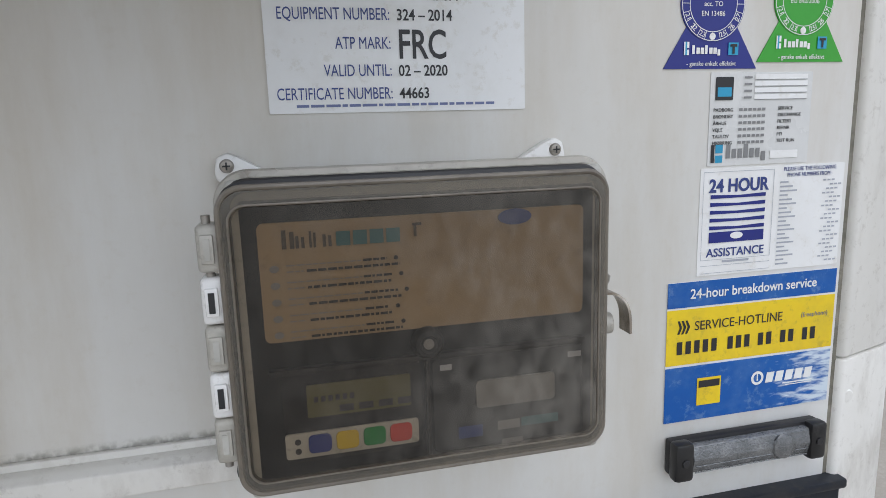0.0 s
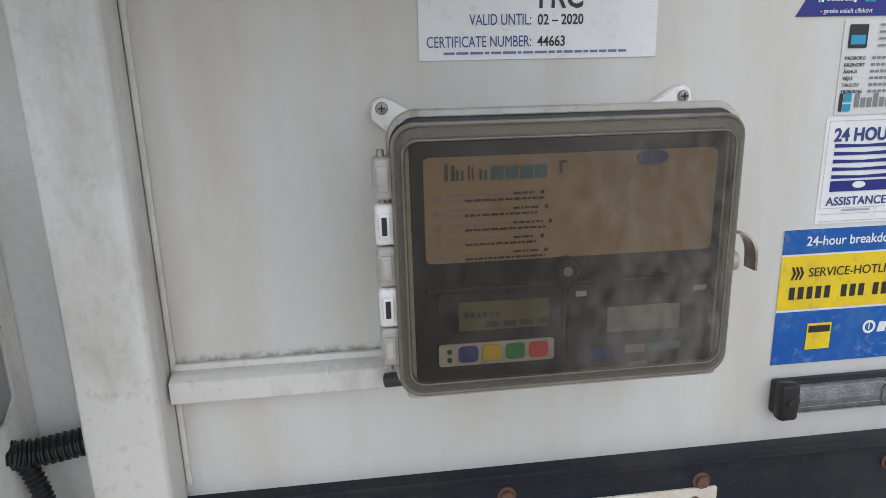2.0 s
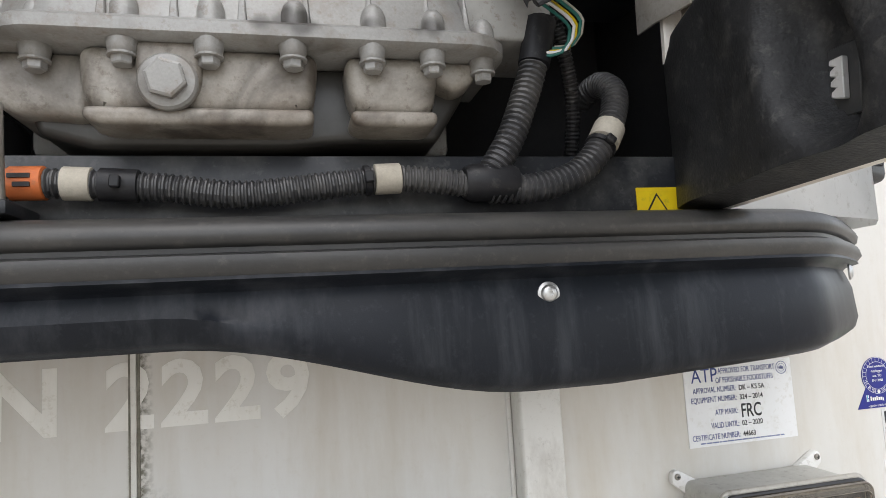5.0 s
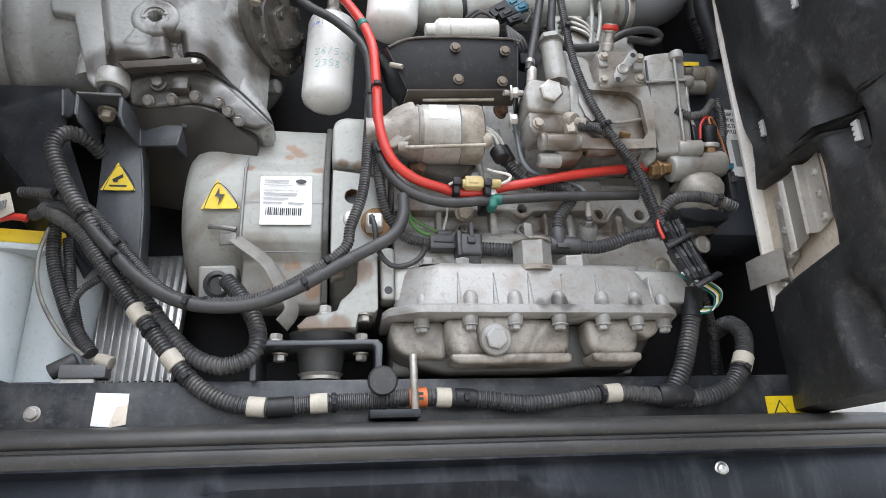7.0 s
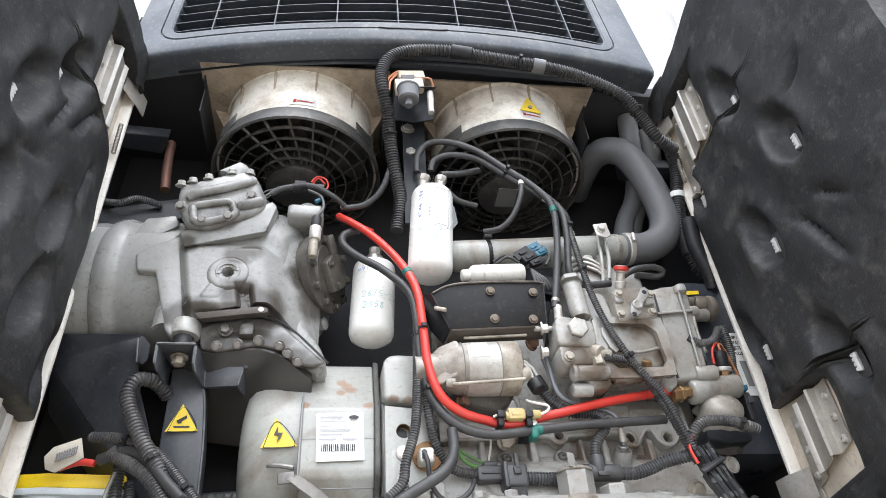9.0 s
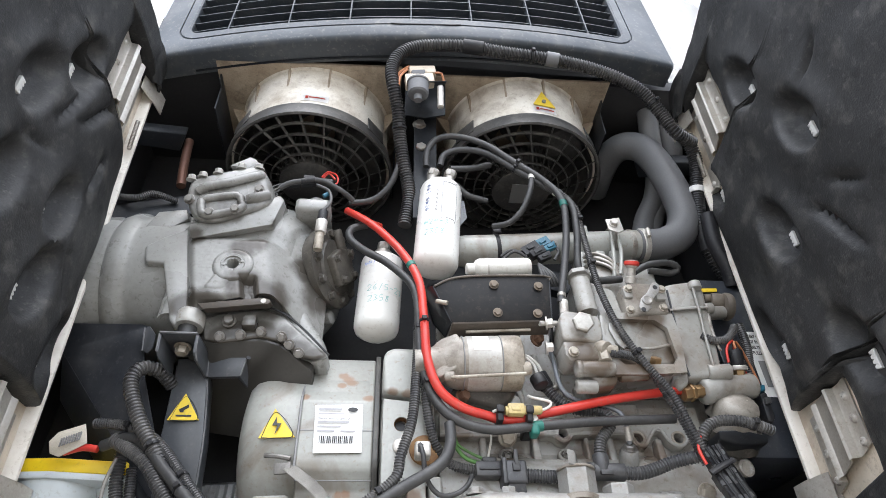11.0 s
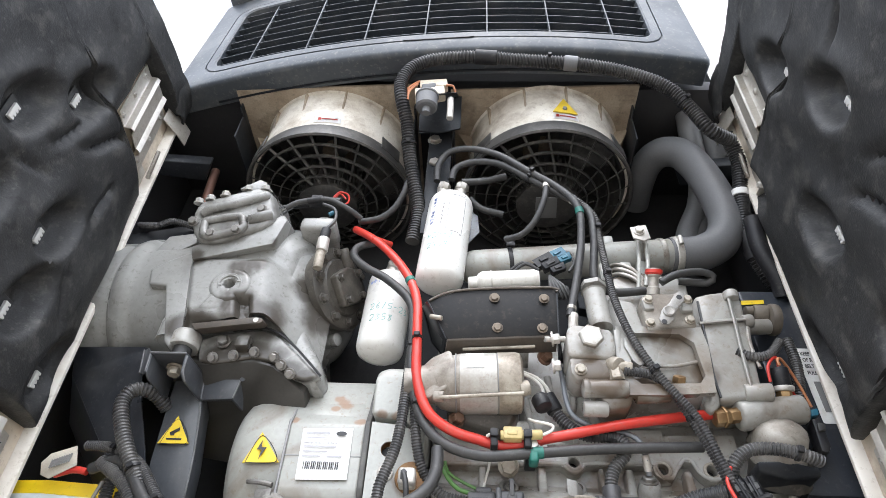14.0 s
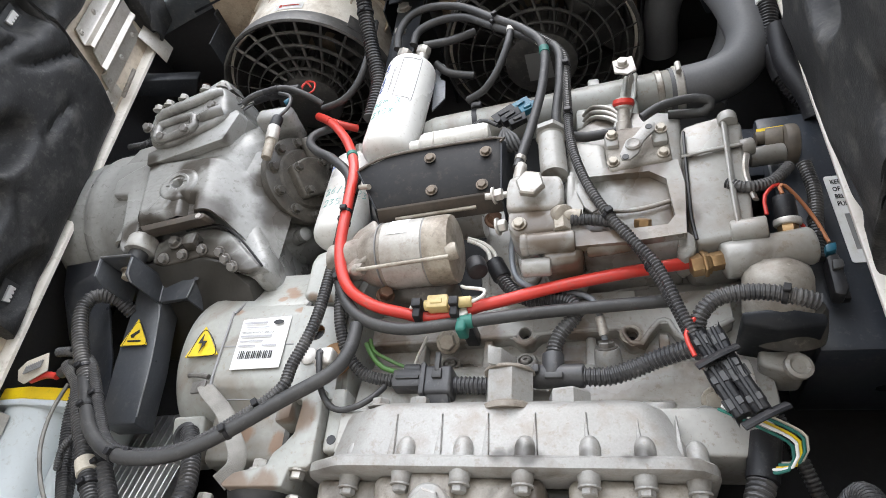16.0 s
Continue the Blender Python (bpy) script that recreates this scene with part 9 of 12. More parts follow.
bolts(eng, [(-0.754, 0.212, 2.330), (-0.425, 0.193, 2.231)], (0, -0.9, -0.45), 0.0125, 0.012, stained_zinc)
SN, SU = Vector((-0.540, 0.222, 2.282)), Vector((-0.05, -0.72, 0.69)).normalized()
pn_ = mesh()
lathe(pn_, SN, SU, [(0.0205, -0.004), (0.0200, 0.004), (0.0175, 0.006), (0.0165, 0.030), (0.0150, 0.034), (0.006, 0.035)], 28)
part("pressure_sender", pn_, cast_alu, eng, "round cast sender stub")
bolts(eng, [SN + SU * 0.034], SU, 0.0105, 0.009, bolt_dull, "banjo_bolt")
part("sender_pipe", tube(mesh(), [(-0.662, 0.185, 2.500), (-0.662, 0.172, 2.460), (-0.660, 0.170, 2.425), (-0.652, 0.170, 2.399), (-0.631, 0.171, 2.384), (-0.593, 0.173, 2.376), (-0.566, 0.173, 2.370), (-0.551, 0.173, 2.356), (-0.546, 0.176, 2.330), (-0.543, 0.188, 2.312)], 0.0042, 10), filter_steel, eng, "thin grey pipe to the sender", smooth=60)
part("pipe_sleeve", cyl(mesh(), (-0.5475, 0.175, 2.338), (-0.5435, 0.184, 2.316), 0.0062, 14, 0.001), zinc, eng)

# lower cover: lofted casting with flange, pointed ribs and bolt bosses
def cover_ring(x0, x1, yf, z, back=0.26):
    """Plan outline of the cover at one height: cut corners at the front."""
    return [(x0, back, z), (x0, yf + 0.046, z), (x0 + 0.008, yf + 0.027, z), (x0 + 0.046, yf + 0.004, z), (x0 + 0.058, yf, z), (x1 - 0.036, yf, z), (x1 - 0.018, yf + 0.005, z), (x1 - 0.004, yf + 0.020, z), (x1, yf + 0.036, z), (x1, back, z)]


def loft(bm, rings):
    rows = [[bm.verts.new(p) for p in r] for r in rings]
    for a, b in zip(rows, rows[1:]):
        for i in range(len(a)):
            j = (i + 1) % len(a)
            bm.faces.new((a[i], a[j], b[j], b[i]))
    bm.faces.new(rows[0][::-1]), bm.faces.new(rows[-1])
    bmesh.ops.recalc_face_normals(bm, faces=bm.faces)
    return bm


fc = loft(mesh(), [cover_ring(*q) for q in ((-0.882, -0.450, 0.130, 2.140), (-0.877, -0.458, 0.132, 2.150), (-0.868, -0.478, 0.138, 2.200), (-0.865, -0.483, 0.141, 2.208), (-0.858, -0.490, 0.149, 2.215), (-0.846, -0.502, 0.166, 2.219))])
part("front_cover", fc, pan_alu, eng, "cast aluminium cover", smooth=50)
fg = loft(mesh(), [cover_ring(*q) for q in ((-0.892, -0.441, 0.121, 2.127), (-0.895, -0.438, 0.117, 2.130), (-0.895, -0.438, 0.117, 2.140), (-0.892, -0.441, 0.120, 2.1435), (-0.884, -0.449, 0.130, 2.1440))])
part("cover_flange", fg, pan_alu, eng, "chipped cover flange", smooth=40)
for i, x in enumerate((-0.836, -0.784, -0.729, -0.675, -0.622, -0.567, -0.514, -0.474)):
    yo = (0.016, 0.0, 0, 0, 0, 0, 0.002, 0.012)[i]
    part("cover_rib", prism(mesh(), [(x - 0.0042, 0.127 + yo, 2.142), (x + 0.0042, 0.127 + yo, 2.142), (x + 0.0008, 0.136 + yo, 2.197), (x - 0.0008, 0.136 + yo, 2.197)], (0, 0.02, 0), 0.0012, 2), pan_alu, eng, smooth=45)
CB = ((-0.838, 0.020), (-0.769, 0.003), (-0.702, 0.0), (-0.634, 0.0), (-0.566, 0.0), (-0.511, 0.003), (-0.460, 0.016))
for x, yo in CB:
    bb = mesh()
    lathe(bb, (x + 0.002, 0.131 + yo, 2.140), Z, [(0.0115, 0), (0.0112, 0.016), (0.0095, 0.022), (0.0060, 0.0265), (0.002, 0.028)], 18)
    part("bolt_boss", bb, pan_alu, eng, smooth=50)
    lg = mesh()
    lathe(lg, (x, 0.131 + yo, 2.129), -Z, [(0.0125, 0), (0.0115, 0.008), (0.0105, 0.0135), (0.0095, 0.0145), (0.004, 0.0145)], 18)
    part("bolt_column", lg, pan_alu, eng, smooth=40)
bolts(eng, [(x, 0.131 + yo, 2.1155) for x, yo in CB], (0, 0, -1), 0.0088, 0.009, cast_alu)
# cast pan below the flange, in steps
for q_, y_, d_, b_ in (
        ([(-0.884, 2.128), (-0.882, 2.098), (-0.874, 2.084), (-0.860, 2.074), (-0.80, 2.070), (-0.80, 2.128)], 0.160, 0.10, 0.010),
        ([(-0.870, 2.128), (-0.846, 2.062), (-0.802, 2.050), (-0.640, 2.051), (-0.600, 2.056), (-0.500, 2.058), (-0.455, 2.128)], 0.178, 0.08, 0.008),
        ([(-0.806, 2.128), (-0.803, 2.086), (-0.794, 2.072), (-0.780, 2.070), (-0.636, 2.070), (-0.622, 2.074), (-0.616, 2.088), (-0.612, 2.128)], 0.140, 0.12, 0.012),
        ([(-0.590, 2.128), (-0.587, 2.088), (-0.578, 2.073), (-0.566, 2.071), (-0.522, 2.071), (-0.511, 2.076), (-0.506, 2.090), (-0.502, 2.128)], 0.142, 0.12, 0.012),
        ([(-0.800, 2.0735), (-0.618, 2.0735), (-0.618, 2.0610), (-0.632, 2.0585), (-0.786, 2.0585), (-0.800, 2.0635)], 0.134, 0.10, 0.005),
        ([(-0.586, 2.0745), (-0.508, 2.0745), (-0.508, 2.0625), (-0.518, 2.0600), (-0.576, 2.0600), (-0.586, 2.0640)], 0.136, 0.10, 0.005),
        ([(-0.510, 2.128), (-0.506, 2.108), (-0.486, 2.098), (-0.470, 2.106), (-0.455, 2.128)], 0.150, 0.10, 0.008),
        ([(-0.760, 2.128), (-0.759, 2.092), (-0.750, 2.074), (-0.734, 2.067), (-0.718, 2.074), (-0.709, 2.092), (-0.708, 2.128)], 0.130, 0.03, 0.006)):
    # the set-back pan bottom has its deep shade put into the colour
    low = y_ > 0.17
    part("cover_pan", prism(mesh(), [(x, y_, z) for x, z in q_], (0, d_, 0), b_, 4), sump_shade_paint if low else stained_alu, eng, "oily pan bottom, blackened further as if in deep shade" if low else "lumpy cast lower pan", smooth=55)
part("drain_boss", lathe(mesh(), (-0.734, 0.130, 2.092), (0, -1, -0.05), [(0.0235, -0.004), (0.0235, 0.003), (0.0215, 0.0055), (0.019, 0.006)], 32), cast_alu, eng)
bolts(eng, [(-0.734, 0.124, 2.092)], (0, -1, -0.1), 0.0165, 0.009, cast_alu, "drain_plug", False)
# hexagonal filler cap with a square lug, second plug and the bolts behind the cover edge
part("filler_collar", lathe(mesh(), (-0.657, 0.164, 2.205), (0, -0.06, 1), [(0.0335, 0), (0.0335, 0.006), (0.0305, 0.0085), (0.0285, 0.010)], 36), stained_alu, eng)
part("filler_cap", lathe(mesh(), (-0.657, 0.164, 2.213), (0, -0.06, 1), [(0.0300, 0), (0.0305, 0.002), (0.0305, 0.040), (0.0292, 0.0425)], 6), cast_alu, eng, "hexagonal oil filler cap", smooth=20)
part("cap_rim", lathe(mesh(), (-0.657, 0.1615, 2.2545), (0, -0.06, 1), [(0.0305, 0), (0.0310, 0.0015), (0.0305, 0.0035), (0.024, 0.0042), (0.008, 0.0042)], 36), stained_alu, eng)
part("cap_lug", prism(mesh(), [(-0.678, 0.126, 2.254), (-0.663, 0.134, 2.254), (-0.663, 0.134, 2.278), (-0.678, 0.126, 2.278)], (0.014, 0.034, 0.002), 0.0015, 2), cast_alu, eng, "square lug on the cap", smooth=25)
part("second_plug", lathe(mesh(), (-0.587, 0.172, 2.205), (0, -0.06, 1), [(0.0255, 0), (0.0255, 0.026), (0.0235, 0.029), (0.006, 0.029)], 6), cast_alu, eng, "flat hexagon plug", smooth=20)
part("cap_boss", lathe(mesh(), (-0.488, 0.200, 2.214), (0, -0.5, 1), [(0.022, 0), (0.020, 0.016), (0.017, 0.019), (0.0075, 0.019), (0.0065, 0.013)], 28), cast_alu, eng, "round boss with a hole")
bolts(eng, [(-0.822, 0.172, 2.218), (-0.770, 0.170, 2.218), (-0.439, 0.190, 2.209)], (0, -0.12, 1), 0.0120, 0.012, cast_alu)
for x in (-0.852, -0.796, -0.745, -0.712, -0.535):
    part("casting_dome", lathe(mesh(), (x, 0.196, 2.206), (0, -0.1, 1), [(0.018, 0), (0.017, 0.012), (0.012, 0.022), (0.004, 0.025)], 20), block_paint, eng, smooth=60)

# starter motor
A, B = Vector((-0.892, 0.147, 2.435)), Vector((-0.715, 0.143, 2.440))
stt = mesh()
lathe(stt, A, B - A, [(0.026, -0.03), (0.030, 0.0), (0.032, 0.018), (0.040, 0.028), (0.0455, 0.045), (0.0480, 0.06)], 32)
part("starter_nose", stt, stained_alu, eng, "stained cast starter nose")
sb_ = mesh()
lathe(sb_, A, B - A, [(0.046, 0.058), (0.0485, 0.060), (0.049, 0.118), (0.0475, 0.1195)], 36)
part("starter_body", sb_, starter_steel, eng, "bright bare starter motor body")
sc_ = mesh()
lathe(sc_, A, B - A, [(0.0478, 0.1195), (0.0495, 0.121), (0.0495, 0.150), (0.048, 0.156), (0.040, 0.160), (0.015, 0.161)], 36)
part("starter_cap", sc_, stained_zinc, eng, "brown-stained starter end cap")
for k_ in (0.052, 0.119):
    part("body_seam", lathe(mesh(), A, B - A, [(0.047, k_), (0.0492, k_ + 0.0006), (0.0492, k_ + 0.0018), (0.047, k_ + 0.0024)], 36), ink_grey, eng)
for p_, q_ in (((-0.863, 0.110, 2.391), (-0.734, 0.108, 2.401)), ((-0.830, 0.135, 2.496), (-0.709, 0.135, 2.505))):
    part("tie_rod", cyl(mesh(), p_, q_, 0.0030, 10), stained_zinc, eng)
part("rod_lug", cyl(mesh(), (-0.740, 0.114, 2.411), (-0.724, 0.114, 2.415), 0.012, 14, 0.003), stained_zinc, eng)
part("rod_lug", cyl(mesh(), (-0.872, 0.120, 2.398), (-0.856, 0.116, 2.396), 0.0085, 14, 0.002), stained_alu, eng)
pp_ = mesh()
lathe(pp_, A, B - A, [(0.0492, 0.070), (0.0495, 0.0705), (0.0495, 0.098), (0.0492, 0.0985)], 48, caps=False)
bmesh.ops.delete(pp_, geom=[v for v in pp_.verts if not (v.co.y < 0.112 and v.co.z > 2.436)], context="VERTS")
part("paper_patch", pp_, label_white, eng, "worn white paper patch on the starter")
part("nose_web", prism(mesh(), [(-0.905, 0.135, 2.452), (-0.880, 0.118, 2.470), (-0.850, 0.106, 2.478), (-0.838, 0.104, 2.452), (-0.850, 0.108, 2.408), (-0.880, 0.118, 2.396), (-0.900, 0.135, 2.405)], (0, 0.03, 0), 0.006, 3), stained_alu, eng, "angular stained nose bracket", smooth=40)
so = mesh()
lathe(so, (-0.874, 0.215, 2.545), Vector((1, 0.0, 0.0)), [(0.030, 0), (0.036, 0.004), (0.036, 0.07), (0.030, 0.075), (0.028, 0.16)], 24)
part("solenoid", so, engine_paint, eng)
part("terminal_cap", cyl(mesh(), (-0.707, 0.145, 2.415), (-0.700, 0.140, 2.394), 0.014, 16, 0.003), black_plastic, eng)
part("lower_boss", prism(mesh(), [(-0.857, 0.165, 2.402), (-0.735, 0.165, 2.405), (-0.749, 0.175, 2.381), (-0.770, 0.175, 2.366), (-0.847, 0.175, 2.385)], (0, 0.05, 0), 0.008, 3), oily_paint, eng)
bolts(eng, [(-0.839, 0.165, 2.381), (-0.691, 0.170, 2.504)], (0.5, -1, 0), 0.010, 0.016, rusty)

# injection pump and gear side
ip = mesh()
prism(ip, [(-0.570, 0.140, 2.624), (-0.526, 0.136, 2.608), (-0.519, 0.132, 2.541), (-0.430, 0.132, 2.543), (-0.428, 0.135, 2.496), (-0.435, 0.142, 2.442), (-0.493, 0.142, 2.439), (-0.553, 0.142, 2.429), (-0.580, 0.138, 2.455), (-0.585, 0.135, 2.518), (-0.582, 0.138, 2.586)], (0, 0.20, 0), 0.012, 4)
part("injection_pump", ip, engine_paint, eng, "cast injection pump body", smooth=50)
part("pump_top", prism(mesh(), [(-0.585, 0.175, 2.670), (-0.517, 0.175, 2.716), (-0.409, 0.175, 2.695), (-0.419, 0.165, 2.570), (-0.573, 0.165, 2.584)], (0, 0.16, 0), 0.010, 3), engine_paint, eng, smooth=50)
pf_ = mesh()
prism(pf_, [(-0.623, 0.124, 2.429), (-0.573, 0.124, 2.436), (-0.559, 0.126, 2.417), (-0.567, 0.128, 2.395), (-0.607, 0.128, 2.391)], (0, 0.10, 0), 0.008, 3)
part("pump_foot", pf_, engine_paint, eng, "cast pump foot", smooth=50)
part("pump_base", prism(mesh(), [(-0.576, 0.150, 2.438), (-0.435, 0.150, 2.446), (-0.432, 0.168, 2.425), (-0.495, 0.178, 2.423), (-0.579, 0.182, 2.412)], (0, 0.14, 0), 0.010, 3), engine_paint, eng, smooth=50)
part("pump_barrel", cyl(mesh(), (-0.636, 0.122, 2.420), (-0.570, 0.122, 2.421), 0.0145, 20, 0.004), engine_paint, eng, "round cast pump barrel")
part("barrel_collar", cyl(mesh(), (-0.641, 0.122, 2.420), (-0.629, 0.122, 2.420), 0.016, 20, 0.004), engine_paint, eng)
part("pump_barrel", cyl(mesh(), (-0.641, 0.136, 2.393), (-0.602, 0.136, 2.393), 0.0125, 18, 0.004), engine_paint, eng)
part("pump_barrel", cyl(mesh(), (-0.558, 0.136, 2.417), (-0.502, 0.136, 2.422), 0.013, 18, 0.004), engine_paint, eng)
part("oval_plate", prism(mesh(), [(-0.564, 0.1205, 2.512), (-0.556, 0.1205, 2.518), (-0.546, 0.1205, 2.508), (-0.536, 0.1205, 2.480), (-0.537, 0.1205, 2.466), (-0.547, 0.1205, 2.460), (-0.556, 0.1205, 2.470), (-0.566, 0.1205, 2.498)], (0, -0.005, 0), 0.001), cast_alu, eng, "pale oval cover plate")
holed("pump_window", [(-0.574, 2.540), (-0.432, 2.542), (-0.428, 2.500), (-0.436, 2.418), (-0.500, 2.412), (-0.578, 2.410)], [[(-0.556, 2.520), (-0.548, 2.527), (-0.470, 2.526), (-0.450, 2.510), (-0.446, 2.448), (-0.456, 2.434), (-0.500, 2.432), (-0.548, 2.430), (-0.560, 2.442)]], 0.012, engine_paint, on_wall(0.1265), eng, "raised frame round a recess in the pump housing")
part("window_rim", tube(mesh(), [(-0.557, 0.1250, 2.522), (-0.548, 0.1250, 2.529), (-0.470, 0.1250, 2.528), (-0.448, 0.1250, 2.511), (-0.444, 0.1250, 2.447), (-0.455, 0.1250, 2.432), (-0.500, 0.1250, 2.430), (-0.549, 0.1250, 2.428), (-0.562, 0.1250, 2.442), (-0.557, 0.1250, 2.522)], 0.0026, 8), engine_paint, eng, smooth=60)
part("recess_rib", tube(mesh(), [(-0.536, 0.131, 2.472), (-0.490, 0.131, 2.470), (-0.448, 0.132, 2.480)], 0.0032, 8), engine_paint, eng, smooth=60)
tc_ = mesh()
prism(tc_, [(-0.417, 0.145, 2.627), (-0.395, 0.142, 2.632), (-0.359, 0.138, 2.636), (-0.345, 0.138, 2.632), (-0.339, 0.138, 2.612), (-0.344, 0.138, 2.564), (-0.348, 0.140, 2.497), (-0.353, 0.142, 2.436), (-0.364, 0.143, 2.424), (-0.423, 0.145, 2.418), (-0.429, 0.145, 2.437), (-0.426, 0.143, 2.503)], (0, 0.22, 0), 0.007, 3)
part("timing_case", tc_, engine_paint, eng, "smooth timing case with a joint line", smooth=50)
part("case_joint", tube(mesh(), [(-0.416, 0.140, 2.611), (-0.420, 0.138, 2.552), (-0.423, 0.138, 2.498), (-0.425, 0.139, 2.456), (-0.423, 0.140, 2.421)], 0.0022, 6), ink, eng)
for r_ in ([(-0.362, 0.134, 2.626), (-0.366, 0.133, 2.563), (-0.370, 0.135, 2.496), (-0.372, 0.137, 2.435)], [(-0.424, 0.140, 2.563), (-0.393, 0.136, 2.566), (-0.347, 0.135, 2.570)]):
    part("case_rib", tube(mesh(), r_, 0.0050, 10, flat=0.6), engine_paint, eng)
part("case_boss", cyl(mesh(), (-0.357, 0.136, 2.613), (-0.357, 0.136, 2.630), 0.013, 16, 0.003), engine_paint, eng)
part("case_boss", cyl(mesh(), (-0.381, 0.148, 2.434), (-0.340, 0.140, 2.432), 0.0145, 18, 0.003), engine_paint, eng)
part("case_boss", cyl(mesh(), (-0.348, 0.145, 2.572), (-0.330, 0.145, 2.575), 0.012, 16, 0.003), engine_paint, eng)
part("case_foot", prism(mesh(), [(-0.438, 0.140, 2.444), (-0.424, 0.140, 2.428), (-0.424, 0.145, 2.409), (-0.439, 0.150, 2.399), (-0.448, 0.150, 2.411)], (0, 0.05, 0), 0.005, 2), engine_paint, eng)
lev = mesh()
prism(lev, [(-0.525, 0.112, 2.596), (-0.501, 0.112, 2.607), (-0.440, 0.112, 2.606), (-0.438, 0.116, 2.540), (-0.485, 0.118, 2.535), (-0.521, 0.118, 2.530)], (0, 0.04, 0), 0.005, 3)
part("governor_cover", lev, stained_alu, eng, "oil-stained governor cover")
for gq_ in ([(-0.525, 0.106, 2.589), (-0.507, 0.106, 2.592), (-0.505, 0.108, 2.569), (-0.522, 0.108, 2.568)], [(-0.462, 0.104, 2.588), (-0.441, 0.104, 2.593), (-0.442, 0.106, 2.565), (-0.461, 0.106, 2.564)]):
    part("cover_boss", prism(mesh(), gq_, (0, 0.02, 0), 0.003), engine_paint, eng)
lv = mesh()
prism(lv, [(-0.470, 0.098, 2.592), (-0.461, 0.098, 2.598), (-0.456, 0.098, 2.591), (-0.457, 0.098, 2.578), (-0.474, 0.098, 2.558), (-0.482, 0.099, 2.538), (-0.493, 0.099, 2.528), (-0.504, 0.099, 2.529), (-0.506, 0.099, 2.539), (-0.499, 0.098, 2.557), (-0.484, 0.098, 2.571)], (0, -0.0035, 0), 0.001)
lever_ = part("stop_lever", lv, cast_alu, eng, "bare flat stop lever")
for q in ((-0.465, 0.095, 2.584), (-0.499, 0.096, 2.533)):
    part("lever_eye", lathe(mesh(), q, -Y, [(0.0052, 0), (0.0045, 0.0012), (0.003, 0.0012)], 12), ink, lever_)
part("lever_boss", lathe(mesh(), (-0.488, 0.095, 2.553), -Y, [(0.0105, 0), (0.0105, 0.003), (0.008, 0.0045), (0.006, 0.0035)], 18), cast_alu, lever_)
bolts(eng, [(-0.515, 0.117, 2.545), (-0.449, 0.115, 2.551), (-0.514, 0.106, 2.586), (-0.449, 0.104, 2.586)], (0, -1, 0), 0.0065, 0.007, stained_zinc)
K0, K1 = Vector((-0.496, 0.126, 2.614)), Vector((-0.494, 0.106, 2.645))
red_top = mesh()
lathe(red_top, K0, K1 - K0, [(0.011, 0), (0.011, 0.012), (0.009, 0.014), (0.009, 0.030), (0.0125, 0.033), (0.0125, 0.046)], 18)
part("primer_stem", red_top, zinc, eng, "knurled primer stem")
rk = mesh()
lathe(rk, K1 - (K1 - K0) * 0.06, K1 - K0, [(0.013, 0), (0.0155, 0.003), (0.015, 0.009), (0.008, 0.0095), (0.006, 0.006)], 20)
part("primer_knob", rk, red_rubber, eng, "red primer knob")
ft_ = mesh()
cyl(ft_, (-0.487, 0.138, 2.432), (-0.486, 0.131, 2.442), 0.0085, 12, 0.001)
cyl(ft_, (-0.486, 0.132, 2.440), (-0.485, 0.124, 2.448), 0.0110, 6, 0.002)
part("brass_nut", ft_, brass, eng, "brass fitting")
# filter head block with the big hexagon bolt
fh = mesh()
prism(fh, [(-0.660, 0.104, 2.507), (-0.657, 0.104, 2.524), (-0.647, 0.104, 2.532), (-0.587, 0.104, 2.522), (-0.582, 0.104, 2.509), (-0.583, 0.107, 2.477), (-0.592, 0.108, 2.467), (-0.652, 0.108, 2.469), (-0.660, 0.107, 2.474)], (0, 0.07, 0), 0.0055, 3)
fhead = part("filter_head", fh, engine_paint, eng, "cast fuel filter head", smooth=40)
part("head_skirt", prism(mesh(), [(-0.658, 0.112, 2.471), (-0.582, 0.112, 2.471), (-0.585, 0.114, 2.455), (-0.593, 0.116, 2.435), (-0.648, 0.116, 2.432), (-0.657, 0.114, 2.444)], (0, 0.06, 0), 0.005, 2), engine_paint, eng, "brown-stained lower block", smooth=40)
bolts(eng, [(-0.642, 0.112, 2.448)], (0, -1, -0.1), 0.0075, 0.007, stained_zinc)
part("side_lug", prism(mesh(), [(-0.578, 0.118, 2.534), (-0.566, 0.118, 2.531), (-0.567, 0.122, 2.476), (-0.571, 0.124, 2.446), (-0.583, 0.122, 2.444)], (0, 0.03, 0), 0.004, 2), engine_paint, eng)
fcy = mesh()
C0, C1 = Vector((-0.596, 0.125, 2.538)), Vector((-0.601, 0.125, 2.628))
lathe(fcy, C0, C1 - C0, [(0.0195, 0), (0.0195, 0.075), (0.022, 0.077)], 24)
part("sleeve", fcy, engine_paint, fhead)
hx_ = mesh()
lathe(hx_, C1 - (C1 - C0) * 0.05, C1 - C0, [(0.024, 0), (0.024, 0.008), (0.019, 0.012), (0.008, 0.013)], 6)
part("sleeve_nut", hx_, engine_paint, fhead)
bolts(eng, [(-0.624, 0.093, 2.495)], (0, -1, -0.15), 0.0200, 0.012, steel, "head_bolt", False)
part("hose_stub", cyl(mesh(), (-0.642, 0.118, 2.560), (-0.646, 0.116, 2.528), 0.0085, 12, 0.001), zinc, eng)
bn = mesh()
cyl(bn, (-0.593, 0.126, 2.468), (-0.581, 0.108, 2.453), 0.014, 16, 0.002)
